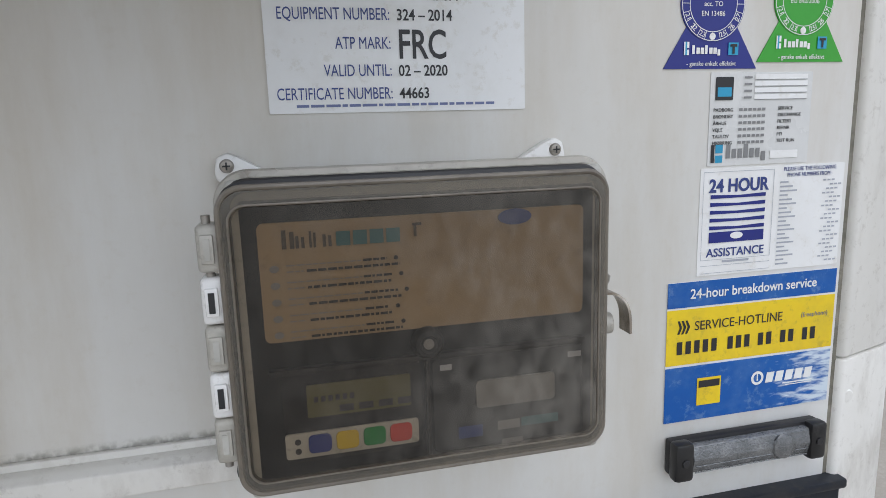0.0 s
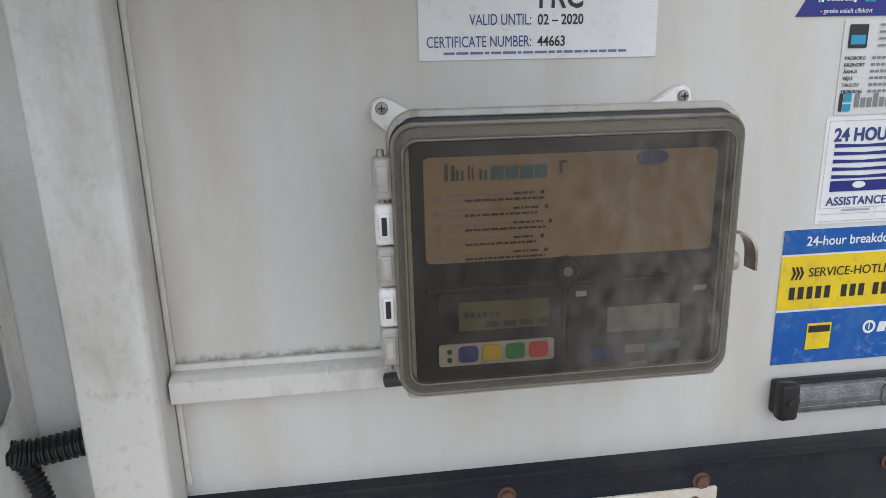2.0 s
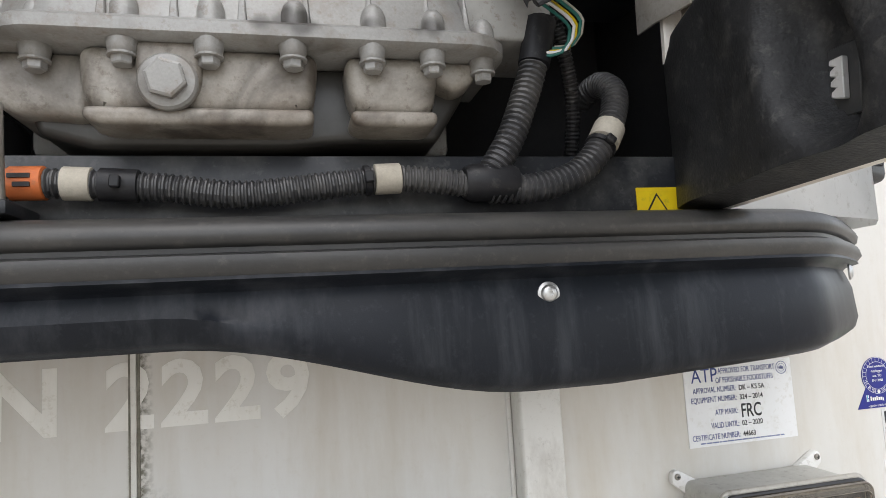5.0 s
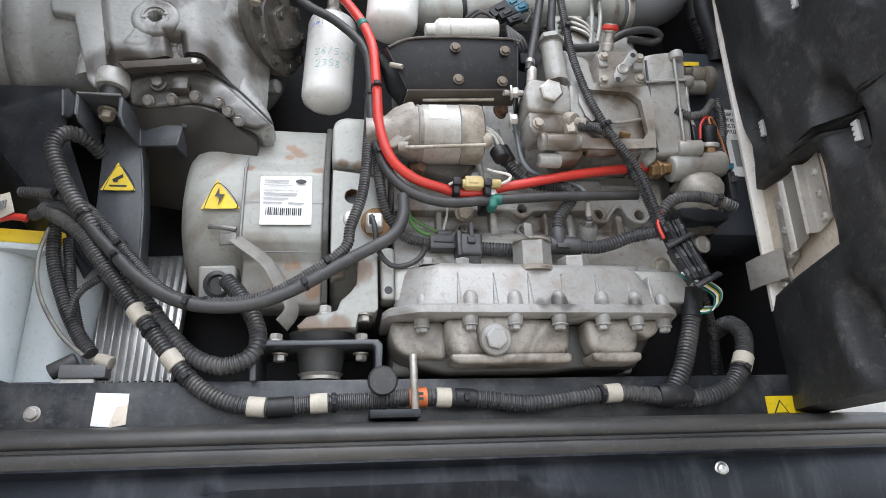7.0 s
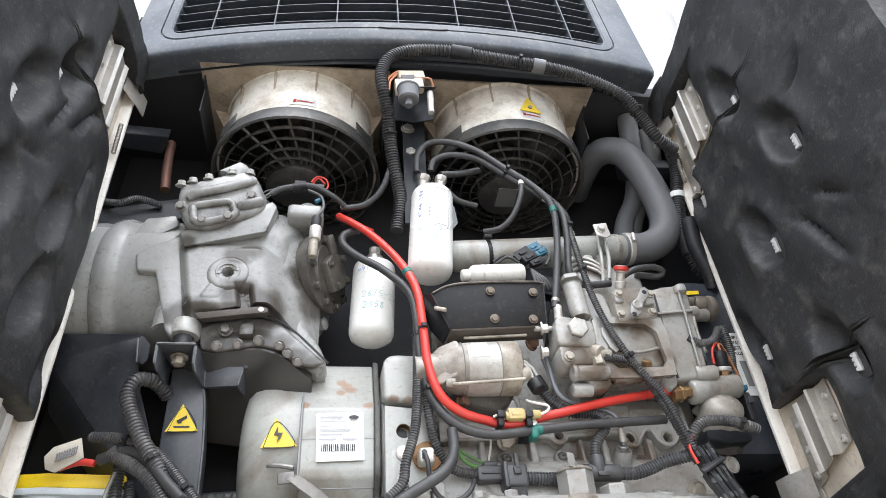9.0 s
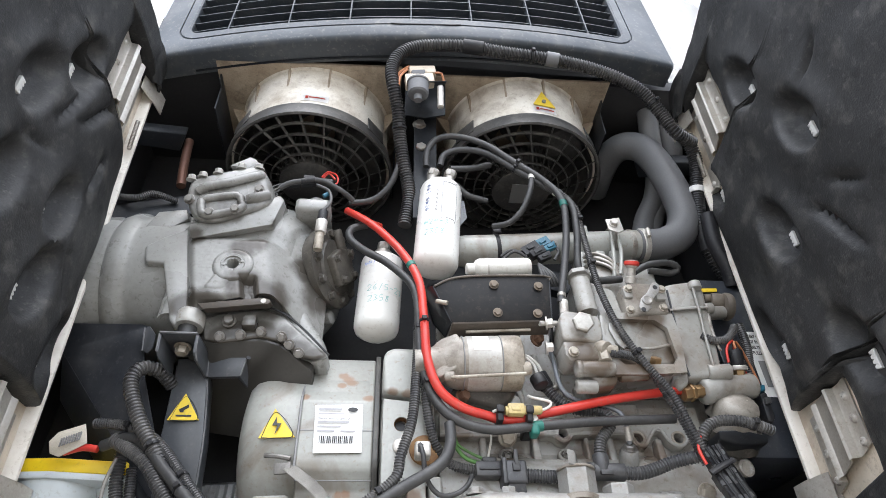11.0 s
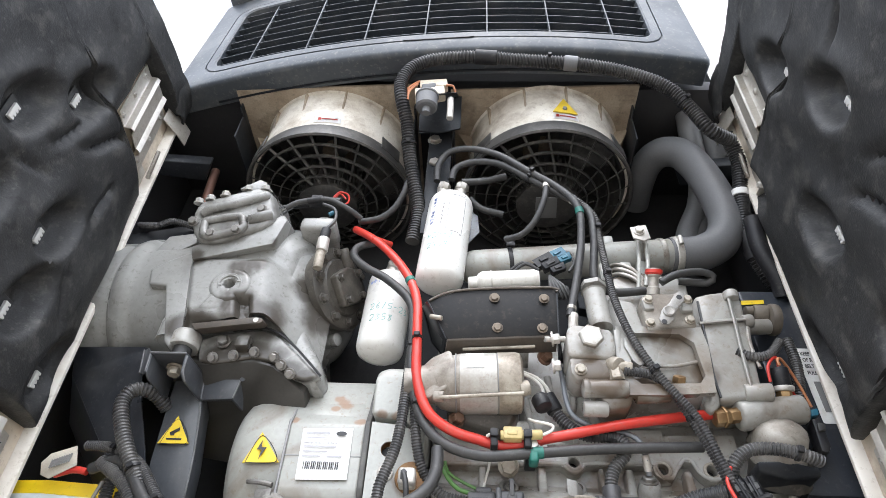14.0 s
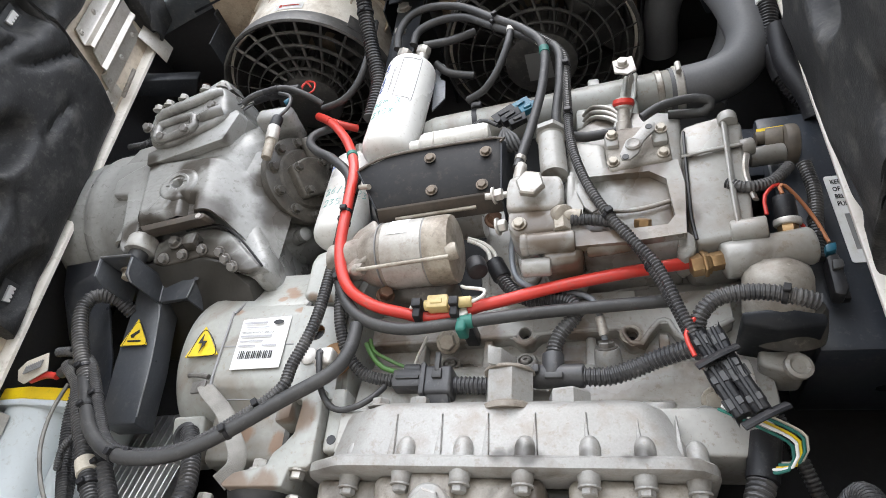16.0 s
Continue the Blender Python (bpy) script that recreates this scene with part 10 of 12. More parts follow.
cyl(bn, (-0.587, 0.118, 2.453), (-0.586, 0.116, 2.432), 0.012, 6, 0.002)
cyl(bn, (-0.583, 0.114, 2.458), (-0.561, 0.114, 2.454), 0.009, 14, 0.001)
part("banjo", bn, stained_zinc, eng, "plated banjo union")

# intake pipe and black elbow
ik = mesh()
I0, I1 = Vector((-0.815, 0.215, 2.748)), Vector((-0.395, 0.215, 2.790))
cyl(ik, I0, I1, 0.035, 26, 0.004)
lathe(ik, I0, I0 - I1, [(0.035, -0.002), (0.030, 0.016), (0.016, 0.026), (0.004, 0.028)], 26)
for k in (0.62, 0.72, 0.80):
    q = I0.lerp(I1, k)
    part("intake_branch", box(mesh(), q.x - 0.012, q.x + 0.012, 0.19, 0.24, q.z - 0.075, q.z - 0.028, 0.006), pale_paint, eng)
part("pipe_lug", box(mesh(), -0.545, -0.525, 0.20, 0.23, 2.80, 2.83, 0.004), pale_paint, eng)
part("intake_pipe", ik, pale_paint, eng, "pale grey intake pipe")
part("pipe_clip", tube(mesh(), [(-0.472, 0.186, 2.752), (-0.472, 0.176, 2.785), (-0.472, 0.190, 2.812), (-0.472, 0.215, 2.822)], 0.0085, 8, flat=0.25), steel, eng, "steel clamp band over the pipe")
part("clip_bracket", prism(mesh(), [(-0.502, 0.150, 2.805), (-0.470, 0.150, 2.812), (-0.466, 0.150, 2.776), (-0.480, 0.150, 2.768), (-0.500, 0.150, 2.776)], (0, 0.004, 0), 0.001), zinc, eng, "small clamp bracket")
bolts(eng, [(-0.487, 0.1495, 2.793)], (0, -1, 0), 0.0085, 0.009, zinc)
hc = mesh()
lathe(hc, I0.lerp(I1, 0.90), I1 - I0, [(0.0352, 0), (0.0372, 0.002), (0.0372, 0.010), (0.0352, 0.012)], 28)
part("hose_clamp", hc, steel, eng)
elb = hose("intake_elbow", [I1 - Vector((0.02, 0, 0.002)), (-0.386, 0.216, 2.791), (-0.340, 0.215, 2.800), (-0.298, 0.213, 2.830), (-0.274, 0.212, 2.885), (-0.273, 0.212, 2.945), (-0.284, 0.213, 3.025), (-0.301, 0.216, 3.090), (-0.322, 0.224, 3.135), (-0.354, 0.245, 3.160), (-0.378, 0.285, 3.165), (-0.388, 0.340, 3.155), (-0.388, 0.410, 3.150)], 0.0370, grey_rubber, "thick grey-black rubber intake elbow", "hose", seg=24)
part("hose_clamp", lathe(mesh(), I1 - Vector((0.012, 0, 0.0015)), I1 - I0, [(0.0372, 0), (0.0392, 0.002), (0.0392, 0.012), (0.0372, 0.014)], 28), zinc, elb, "steel band clamp")
part("clamp_screw", cyl(mesh(), I1 + Vector((-0.006, -0.046, 0.010)), I1 + Vector((-0.006, -0.046, -0.012)), 0.005, 10, 0.001), zinc, elb)
hose("air_pipe", [(-0.324, 0.360, 2.889), (-0.298, 0.350, 2.985), (-0.267, 0.320, 3.049), (-0.260, 0.280, 3.114), (-0.277, 0.235, 3.172), (-0.281, 0.200, 3.257)], 0.027, grey_rubber, "grey-black air pipe behind the elbow", "hose", seg=18)
hose("air_pipe", [(-0.283, 0.370, 2.955), (-0.255, 0.335, 3.040), (-0.225, 0.290, 3.094), (-0.214, 0.255, 3.150), (-0.229, 0.220, 3.226)], 0.028, grey_rubber, "grey-black air pipe behind the elbow", "hose", seg=18)

# fuel filters
def canister(name, p, q, r, label):
    f = thing(name, label, "filter", tuple(p), group="spin-on filters")
    p, q = Vector(p), Vector(q)
    h = (q - p).length
    bm = mesh()
    lathe(bm, p, q - p, [(r * 0.35, -0.004), (r * 0.7, 0.001), (r * 0.92, 0.008), (r * 0.985, 0.016), (r, 0.026), (r, h - 0.012), (r * 0.96, h - 0.004), (r * 0.85, h)], 40)
    part("can", bm, filter_white, f)
    return f


f1 = canister("fuel_filter", (-0.880, 0.165, 2.655), (-0.862, 0.165, 2.882), 0.0465, "white spin-on fuel filter with pen marks and label")
tp = mesh()
for dx in (-0.022, 0.016):
    cyl(tp, (-0.862 + dx, 0.155, 2.88), (-0.860 + dx, 0.155, 2.915), 0.012, 12, 0.002)
    cyl(tp, (-0.860 + dx, 0.155, 2.912), (-0.855 + dx, 0.150, 2.928), 0.014, 8, 0.003)
part("fittings", tp, steel, f1)
GLYPHS = {"2": [(0, 0.8, 0.3, 1, 0.9, 0.9, 0.8, 0.5, 0, 0, 1, 0.05)], "3": [(0.1, 0.95, 0.9, 0.9, 0.4, 0.55, 0.9, 0.3, 0.1, 0)], "5": [(0.9, 1, 0.2, 0.95, 0.15, 0.55, 0.8, 0.5, 0.7, 0.1, 0.1, 0)], "6": [(0.8, 1, 0.2, 0.5, 0.2, 0.1, 0.8, 0.1, 0.7, 0.45, 0.2, 0.4)],
          "8": [(0.8, 0.9, 0.2, 0.9, 0.8, 0.2, 0.3, 0, 0.2, 0.3, 0.9, 0.9)], "/": [(0.2, -0.1, 0.8, 1.1)], "-": [(0.1, 0.5, 0.9, 0.5)], "~": [(0, 0.2, 0.3, 0.9, 0.5, 0.1, 0.8, 0.8, 1, 0.3)], "i": [(0.4, 0, 0.6, 0.9)]}


def pen(name, text, f, p, q, r, deg, h0, size, material, upright=False):
    """Hand strokes on the can's wall, from an angle round it and a height along it."""
    p, q = Vector(p), Vector(q)
    bm = mesh()
    for i, ch in enumerate(text):
        for st in GLYPHS.get(ch, ()):
            pts = []
            for a, b in zip(st[::2], st[1::2]):
                u, v = (a * 0.75 + i) * size * 0.85, b * size
                if upright:
                    u, v = -v, u
                    v = -v
                t = radians(deg) + u / r
                pts.append(p + (q - p).normalized() * (h0 + v) + Vector((math.cos(t), math.sin(t), 0)) * (r + 0.0003))
            tube(bm, pts, 0.00055, 4)
    part(name, bm, material, f)


F1 = ((-0.880, 0.165, 2.655), (-0.862, 0.165, 2.882), 0.0465)
lo_p, ax = Vector(F1[0]), (Vector(F1[1]) - Vector(F1[0])).normalized()
frame_pts = [lo_p + ax * h + Vector((math.cos(radians(t)), math.sin(radians(t)), 0)) * 0.0468 for t, h in [(-88 + 6 * i, 0.208) for i in range(8)] + [(-46, 0.105)] + [(-46 - 6 * i, 0.105) for i in range(1, 8)] + [(-88, 0.208)]]
part("label_outline", tube(mesh(), frame_pts, 0.0006, 4), ink_grey, f1, "thin printed label frame")
pen("printed_line", "iiiiiiiiiiiiiiiii", f1, *F1, -99, 0.185, 0.0046, ink_grey, True)
pen("pen_mark", "~~i-~~3~", f1, *F1, -121, 0.205, 0.0115, pen_blue, True)
pen("pen_mark", "~2~-3", f1, *F1, -132, 0.088, 0.013, ink_teal)
pen("pen_mark", "2358", f1, *F1, -128, 0.062, 0.013, ink_teal)
f2 = canister("oil_filter", (-0.993, 0.265, 2.560), (-0.985, 0.265, 2.748), 0.0465, "white spin-on filter with green pen marks beside the compressor")
t2 = mesh()
cyl(t2, (-0.985, 0.265, 2.745), (-0.985, 0.265, 2.775), 0.020, 12, 0.003)
cyl(t2, (-0.985, 0.262, 2.775), (-0.983, 0.255, 2.795), 0.014, 8, 0.003)
part("fittings", t2, steel, f2)
F2 = ((-0.993, 0.265, 2.560), (-0.985, 0.265, 2.748), 0.0465)
pen("pen_mark", "26/5-23", f2, *F2, -122, 0.082, 0.014, ink_teal)
pen("pen_mark", "2358", f2, *F2, -118, 0.055, 0.014, ink_teal)
pen("pen_mark", "~~i", f2, *F2, -140, 0.150, 0.012, pen_blue)

# black pump bracket with lift pump
pbk = thing("pump_bracket", "black folded steel bracket with four bolts", "bracket", (-0.78, 0.12, 2.5))
pk = mesh()
prism(pk, [(-0.890, 0.100, 2.571), (-0.836, 0.099, 2.594), (-0.678, 0.099, 2.604), (-0.670, 0.099, 2.595), (-0.672, 0.118, 2.518), (-0.855, 0.118, 2.505), (-0.862, 0.116, 2.515)], (0, 0.0035, 0), 0.0008)
part("sheet", pk, sheet_black, pbk)
part("lower_shelf", prism(mesh(), [(-0.855, 0.118, 2.505), (-0.672, 0.118, 2.518), (-0.672, 0.150, 2.509), (-0.860, 0.150, 2.497)], (0, 0.002, -0.003), 0.0005), shelf_dust, pbk, "dusty folded lower shelf")
part("side_flange", prism(mesh(), [(-0.890, 0.100, 2.571), (-0.856, 0.118, 2.505), (-0.862, 0.165, 2.501), (-0.884, 0.165, 2.529), (-0.904, 0.165, 2.607)], (-0.003, 0, 0), 0.0006), black_steel, pbk)
part("side_flange", prism(mesh(), [(-0.671, 0.099, 2.596), (-0.672, 0.118, 2.516), (-0.669, 0.160, 2.488), (-0.662, 0.165, 2.492), (-0.665, 0.165, 2.655)], (0.003, 0, 0), 0.0006), black_steel, pbk)
part("folded_rim", tube(mesh(), [(-0.889, 0.099, 2.570), (-0.836, 0.098, 2.593), (-0.679, 0.098, 2.603), (-0.671, 0.098, 2.594)], 0.0022, 8), edge_worn, pbk, "worn bright sheet edge")
bolts(pbk, [(-0.777, 0.101, 2.580), (-0.692, 0.101, 2.580), (-0.772, 0.113, 2.526), (-0.697, 0.113, 2.527)], (0, -1, -0.15), 0.0068, 0.005, bolt_brown)
bolts(pbk, [(-0.682, 0.125, 2.514), (-0.680, 0.150, 2.477)], (1, -0.2, 0), 0.0095, 0.014, zinc)
part("stud", cyl(mesh(), (-0.694, 0.122, 2.511), (-0.659, 0.130, 2.518), 0.005, 10), zinc, pbk)
part("stud", cyl(mesh(), (-0.885, 0.108, 2.543), (-0.866, 0.100, 2.534), 0.0042, 10), stained_zinc, pbk)
lp = thing("lift_pump", "cream cylindrical fuel lift pump on the black bracket", "pump", (-0.74, 0.13, 2.61))
lpm = mesh()
L0, L1 = Vector((-0.807, 0.130, 2.636)), Vector((-0.676, 0.130, 2.646))
lathe(lpm, L0, L1 - L0, [(0.010, -0.016), (0.012, -0.014), (0.0125, 0.0), (0.018, 0.004), (0.021, 0.010), (0.021, 0.105), (0.018, 0.112), (0.006, 0.114)], 26)
part("can", lpm, cream_plastic, lp)
part("end_collar", lathe(mesh(), L0, L1 - L0, [(0.0205, 0.024), (0.0222, 0.0245), (0.0222, 0.027), (0.0205, 0.0275)], 26), zinc, lp)

# right-hand elbow with thermostat and sensors
th = mesh()
T0, T1 = Vector((-0.394, 0.165, 2.402)), Vector((-0.289, 0.165, 2.418))
cyl(th, T0, T1, 0.0235, 24, 0.005)
part("water_elbow", th, engine_paint, eng, "cast water outlet elbow", smooth=50)
dm = mesh()
TC = Vector((-0.338, 0.160, 2.377))
lathe(dm, TC, (0.0, -0.78, 0.62), [(0.040, -0.05), (0.039, -0.006), (0.036, 0.003), (0.029, 0.010), (0.021, 0.014), (0.017, 0.015), (0.015, 0.017)], 40)
part("thermostat_housing", dm, stained_alu, eng, "domed cast thermostat housing", smooth=50)
part("housing_neck", prism(mesh(), [(-0.374, 0.165, 2.390), (-0.346, 0.160, 2.403), (-0.303, 0.160, 2.405), (-0.291, 0.170, 2.380), (-0.336, 0.165, 2.356)], (0, 0.06, 0), 0.010, 3), block_paint, eng, smooth=50)
tw_ = mesh()
prism(tw_, [(-0.348, 0.142, 2.374), (-0.331, 0.141, 2.375), (-0.321, 0.142, 2.370), (-0.323, 0.145, 2.360), (-0.338, 0.146, 2.358), (-0.350, 0.144, 2.364)], (0, -0.003, 0.002), 0.002)
part("housing_cap", tw_, tan, eng, "worn bare patch on the housing")
part("water_pump", lathe(mesh(), (-0.328, 0.200, 2.356), (0, -0.8, 0.6), [(0.046, -0.04), (0.046, -0.006), (0.043, 0.0), (0.034, 0.002), (0.030, 0.0)], 36), oily_paint, eng, "dark round water pump body")
fln = mesh()
prism(fln, [(-0.385, 0.165, 2.330), (-0.342, 0.160, 2.330), (-0.298, 0.160, 2.319), (-0.298, 0.165, 2.308), (-0.346, 0.170, 2.305), (-0.385, 0.170, 2.315)], (0, 0.10, 0), 0.004, 2)
part("lower_flange", fln, black_steel, eng, "black lower housing flange")
bs_ = mesh()
cyl(bs_, (-0.433, 0.163, 2.397), (-0.409, 0.163, 2.401), 0.0145, 6, 0.002)
cyl(bs_, (-0.409, 0.163, 2.401), (-0.392, 0.163, 2.404), 0.012, 6, 0.002)
cyl(bs_, (-0.419, 0.163, 2.399), (-0.413, 0.163, 2.400), 0.017, 6, 0.002)
part("brass_union", bs_, brass, eng, "brass hose union")
sd_ = mesh()
cyl(sd_, (-0.313, 0.155, 2.450), (-0.314, 0.145, 2.481), 0.0135, 16, 0.003)
part("sender", sd_, black_plastic, eng)
part("sender_base", cyl(mesh(), (-0.314, 0.160, 2.431), (-0.313, 0.155, 2.450), 0.012, 6, 0.002), brass, eng)
part("sender_collar", cyl(mesh(), (-0.313, 0.157, 2.444), (-0.313, 0.154, 2.452), 0.0165, 18, 0.002), zinc, eng)
alt = mesh()
cyl(alt, (-0.315, 0.185, 2.625), (-0.298, 0.185, 2.626), 0.010, 14, 0.002)
cyl(alt, (-0.302, 0.185, 2.618), (-0.279, 0.180, 2.614), 0.019, 18, 0.003)
cyl(alt, (-0.283, 0.182, 2.606), (-0.264, 0.182, 2.605), 0.029, 20, 0.006)
part("stop_solenoid", alt, solenoid_brown, eng, "grimy brown stop solenoid")
part("solenoid_stud", cyl(mesh(), (-0.331, 0.180, 2.585), (-0.284, 0.180, 2.589), 0.014, 16, 0.003), engine_paint, eng)
part("tensioner_rod", tube(mesh(), [(-0.336, 0.150, 2.575), (-0.348, 0.140, 2.535), (-0.349, 0.140, 2.505), (-0.346, 0.140, 2.477)], 0.0055, 8, flat=0.5), zinc, eng)
glb = thing("belt_label", "worn white warning label on the belt guard", "label", (-0.235, 0.21, 2.4))
flat("sheet", rounded(-0.236, -0.172, 2.420, 2.566, 0.004), 0.001, label_white, on_wall(0.2135), glb)
for k_, w_ in enumerate(("KEEP CLEAR", "OF ROTATING", "BELTS AND", "PULLEYS")):
    words(w_, -0.230, 2.551 - 0.013 * k_, 0.0105, ink, glb, on_wall(0.2122), wide=0.72, bold=0.02)
bars([(-0.226, -0.182, 2.440, 0.058)], ink_grey, glb, on_wall(0.2122), "picture_field")
ylb = mesh()
prism(ylb, [(-0.302, 0.212, 2.671), (-0.259, 0.212, 2.674), (-0.260, 0.212, 2.665), (-0.303, 0.212, 2.661)], (0, -0.001, 0))
solo("small_label", ylb, label_yellow, "small yellow label on the black guard", "label", smooth=0)

# ---- centre post with connectors between the fans ----
cpost = thing("relay_post", "black steel post with relay connectors between the fans", "bracket", (-0.9, 0.2, 2.9))
part("post", prism(mesh(), [(-0.949, 0.165, 3.130), (-0.880, 0.165, 3.135), (-0.864, 0.160, 3.243), (-0.944, 0.160, 3.261)], (0, 0.004, 0), 0.001), black_steel, cpost)
part("post", prism(mesh(), [(-0.925, 0.17, 2.80), (-0.872, 0.17, 2.80), (-0.868, 0.165, 3.14), (-0.922, 0.165, 3.14)], (0, 0.005, 0), 0.001), black_steel, cpost)
bolts(cpost, [(-0.909, 0.168, 3.103), (-0.906, 0.170, 3.020)], (0, -1, 0), 0.013, 0.010, steel)
part("tray", prism(mesh(), [(-0.948, 0.115, 3.196), (-0.848, 0.115, 3.210), (-0.849, 0.135, 3.108), (-0.899, 0.135, 3.092), (-0.946, 0.135, 3.098)], (0, 0.004, 0), 0.001), black_steel, cpost, "black relay tray")
part("tray_lip", prism(mesh(), [(-0.906, 0.036, 3.099), (-0.856, 0.036, 3.105), (-0.854, 0.074, 3.145), (-0.903, 0.074, 3.138)], (0, 0.001, 0.003), 0.0005), black_steel, cpost)
for q_, mt_ in (([(-0.944, 0.046, 3.171), (-0.882, 0.046, 3.179), (-0.878, 0.048, 3.156), (-0.942, 0.048, 3.145)], cream_plate), ([(-0.953, 0.043, 3.134), (-0.887, 0.043, 3.147), (-0.882, 0.047, 3.118), (-0.949, 0.047, 3.099)], cream_plate), ([(-0.938, 0.041, 3.148), (-0.905, 0.041, 3.154), (-0.905, 0.043, 3.137), (-0.936, 0.043, 3.133)], grey_rubber)):
    part("relay", prism(mesh(), q_, (0, 0.022, 0), 0.003), mt_, cpost, "small beige plug connector")
dn = mesh()
lathe(dn, (-0.922, 0.041, 3.099), (0.0, 0.15, -1), [(0.026, 0), (0.026, 0.004), (0.024, 0.006), (0.024, 0.036), (0.020, 0.040), (0.010, 0.041), (0.009, 0.055)], 22)
part("buzzer", dn, grey_rubber, cpost)
part("stud", cyl(mesh(), (-0.870, 0.050, 3.101), (-0.870, 0.058, 3.038), 0.0075, 12, 0.001), zinc, cpost)
for a_ in ([(-0.966, 0.046, 3.091), (-0.963, 0.041, 3.119), (-0.947, 0.043, 3.150)], [(-0.971, 0.048, 3.092), (-0.967, 0.043, 3.131), (-0.944, 0.045, 3.164)], [(-0.882, 0.045, 3.147), (-0.866, 0.048, 3.149), (-0.860, 0.060, 3.133)]):
    part("wire", tube(mesh(), a_, 0.0028, 6), wire_orange, cpost, "thin orange wire")

# ---- left lower corner: bottle, heat sink ----
btl = thing("air_drier", "pale blue twin canister with yellow lid", "canister", (-1.47, 0.33, 2.06))
b1 = mesh()
lathe(b1, (-1.525, 0.335, 2.055), Z, [(0.070, 0), (0.070, 0.01), (0.066, 0.19), (0.072, 0.20), (0.072, 0.215)], 32)
part("canister", b1, bottle_white, btl)
b2 = mesh()
lathe(b2, (-1.410, 0.345, 2.055), Z, [(0.052, 0), (0.052, 0.20), (0.056, 0.215)], 28)
part("canister", b2, bottle_white, btl)
b3 = mesh()
prism(b3, [(x, y, 2.268) for x, y in [(-1.60, 0.30), (-1.58, 0.262), (-1.52, 0.256), (-1.40, 0.275), (-1.36, 0.30), (-1.355, 0.36), (-1.39, 0.40), (-1.58, 0.405), (-1.60, 0.37)]], (0, 0, 0.012), 0.003)
part("flange", b3, bottle_white, btl)
b4 = mesh()
prism(b4, [(x, y, 2.28) for x, y in [(-1.60, 0.30), (-1.58, 0.266), (-1.52, 0.260), (-1.40, 0.278), (-1.362, 0.30), (-1.358, 0.36), (-1.39, 0.398), (-1.58, 0.402), (-1.60, 0.37)]], (0, 0, 0.024), 0.004)
part("lid", b4, bright_yellow, btl, "bright yellow lid")
part("base_bracket", box(mesh(), -1.62, -1.37, 0.25, 0.42, 2.035, 2.058, 0.003), black_steel, btl)
bolts(btl, [(-1.49, 0.26, 2.058)], (0, 0, 1), 0.010, 0.012, brass)
hs = thing("heat_sink", "ribbed bare aluminium charger heat sink leaning in the corner", "heat sink", (-1.29, 0.36, 2.05))
H0, H1, H2, H3 = Vector((-1.361, 0.320, 2.068)), Vector((-1.219, 0.310, 2.067)), Vector((-1.231, 0.400, 2.309)), Vector((-1.403, 0.410, 2.304))
part("plate", prism(mesh(), [H0, H1, H2, H3], (0, 0.02, 0.01), 0.002), alu, hs)
for i in range(13):
    k = i / 12
    p, q = H0.lerp(H1, k), H3.lerp(H2, k)
    part("fin", prism(mesh(), [p, q, q + Vector((0.0028, 0, 0)), p + Vector((0.0028, 0, 0))], (0, -0.022, -0.010), 0.0006, 1), alu, hs)
hose("copper_pipe", [(-1.475, 0.30, 2.98), (-1.485, 0.30, 3.06), (-1.49, 0.30, 3.14)], 0.011, copper, "upright dull copper pipe", "pipe", seg=14)
# sill stickers and fittings
s1 = thing("sill_label", "white label with black print block on the sill", "label", (-1.5, 0.185, 1.98))
flat("sheet", rounded(-1.565, -1.455, 1.977, 2.035, 0.002), 0.001, label_white, on_wall(0.1855), s1)
bars([(-1.560, -1.462, 2.008, 0.020)], ink, s1, on_wall(0.1843), "print_field")
bars([(-1.558, -1.480, 2.000 - i * 0.006, 0.002) for i in range(3)], ink_grey, s1, on_wall(0.1843))
s2 = thing("sill_label", "torn white and grey paper label on the sill", "label", (-1.24, 0.185, 1.99))
flat("sheet", [(-1.285, 1.988), (-1.262, 1.986), (-1.240, 1.990), (-1.241, 2.030), (-1.284, 2.032)], 0.001, label_white, on_wall(0.1855), s2)
flat("torn_half", [(-1.262, 1.985), (-1.240, 1.989), (-1.241, 2.016), (-1.255, 2.012)], 0.0012, cream_plate, on_wall(0.1845), s2)
s3 = thing("sill_label", "yellow warning label on the black sill", "label", (-0.26, 0.185, 1.98))
flat("sheet", rounded(-0.287, -0.228, 1.978, 2.012, 0.001), 0.001, bright_yellow, on_wall(0.1855), s3)
flat("sheet_strip", rounded(-0.228, -0.185, 1.978, 1.986, 0.001), 0.001, bright_yellow, on_wall(0.1855), s3)
flat("triangle_print", [(-0.278, 1.984), (-0.250, 1.984), (-0.264, 2.006)], 0.0006, ink, on_wall(0.1843), s3)
flat("triangle_field", [(-0.2745, 1.986), (-0.2535, 1.986), (-0.264, 2.0025)], 0.0006, bright_yellow, on_wall(0.1838), s3)
bolts(housing, [(-1.36, 0.186, 2.005)], (0, -1, 0), 0.008, 0.005, steel, "screw")
stp = thing("door_stop", "black rubber stop on a small bracket with a steel pin", "door stop", (-0.9, 0.17, 1.99))
part("bracket", box(mesh(), -0.915, -0.845, 0.120, 0.186, 1.984, 1.996, 0.003), black_steel, stp)
part("rubber_knob", lathe(mesh(), (-0.897, 0.135, 2.035), (0, -1, -0.1), [(0.008, -0.03), (0.008, 0), (0.020, 0.001), (0.021, 0.008), (0.018, 0.014)], 22), rubber, stp)
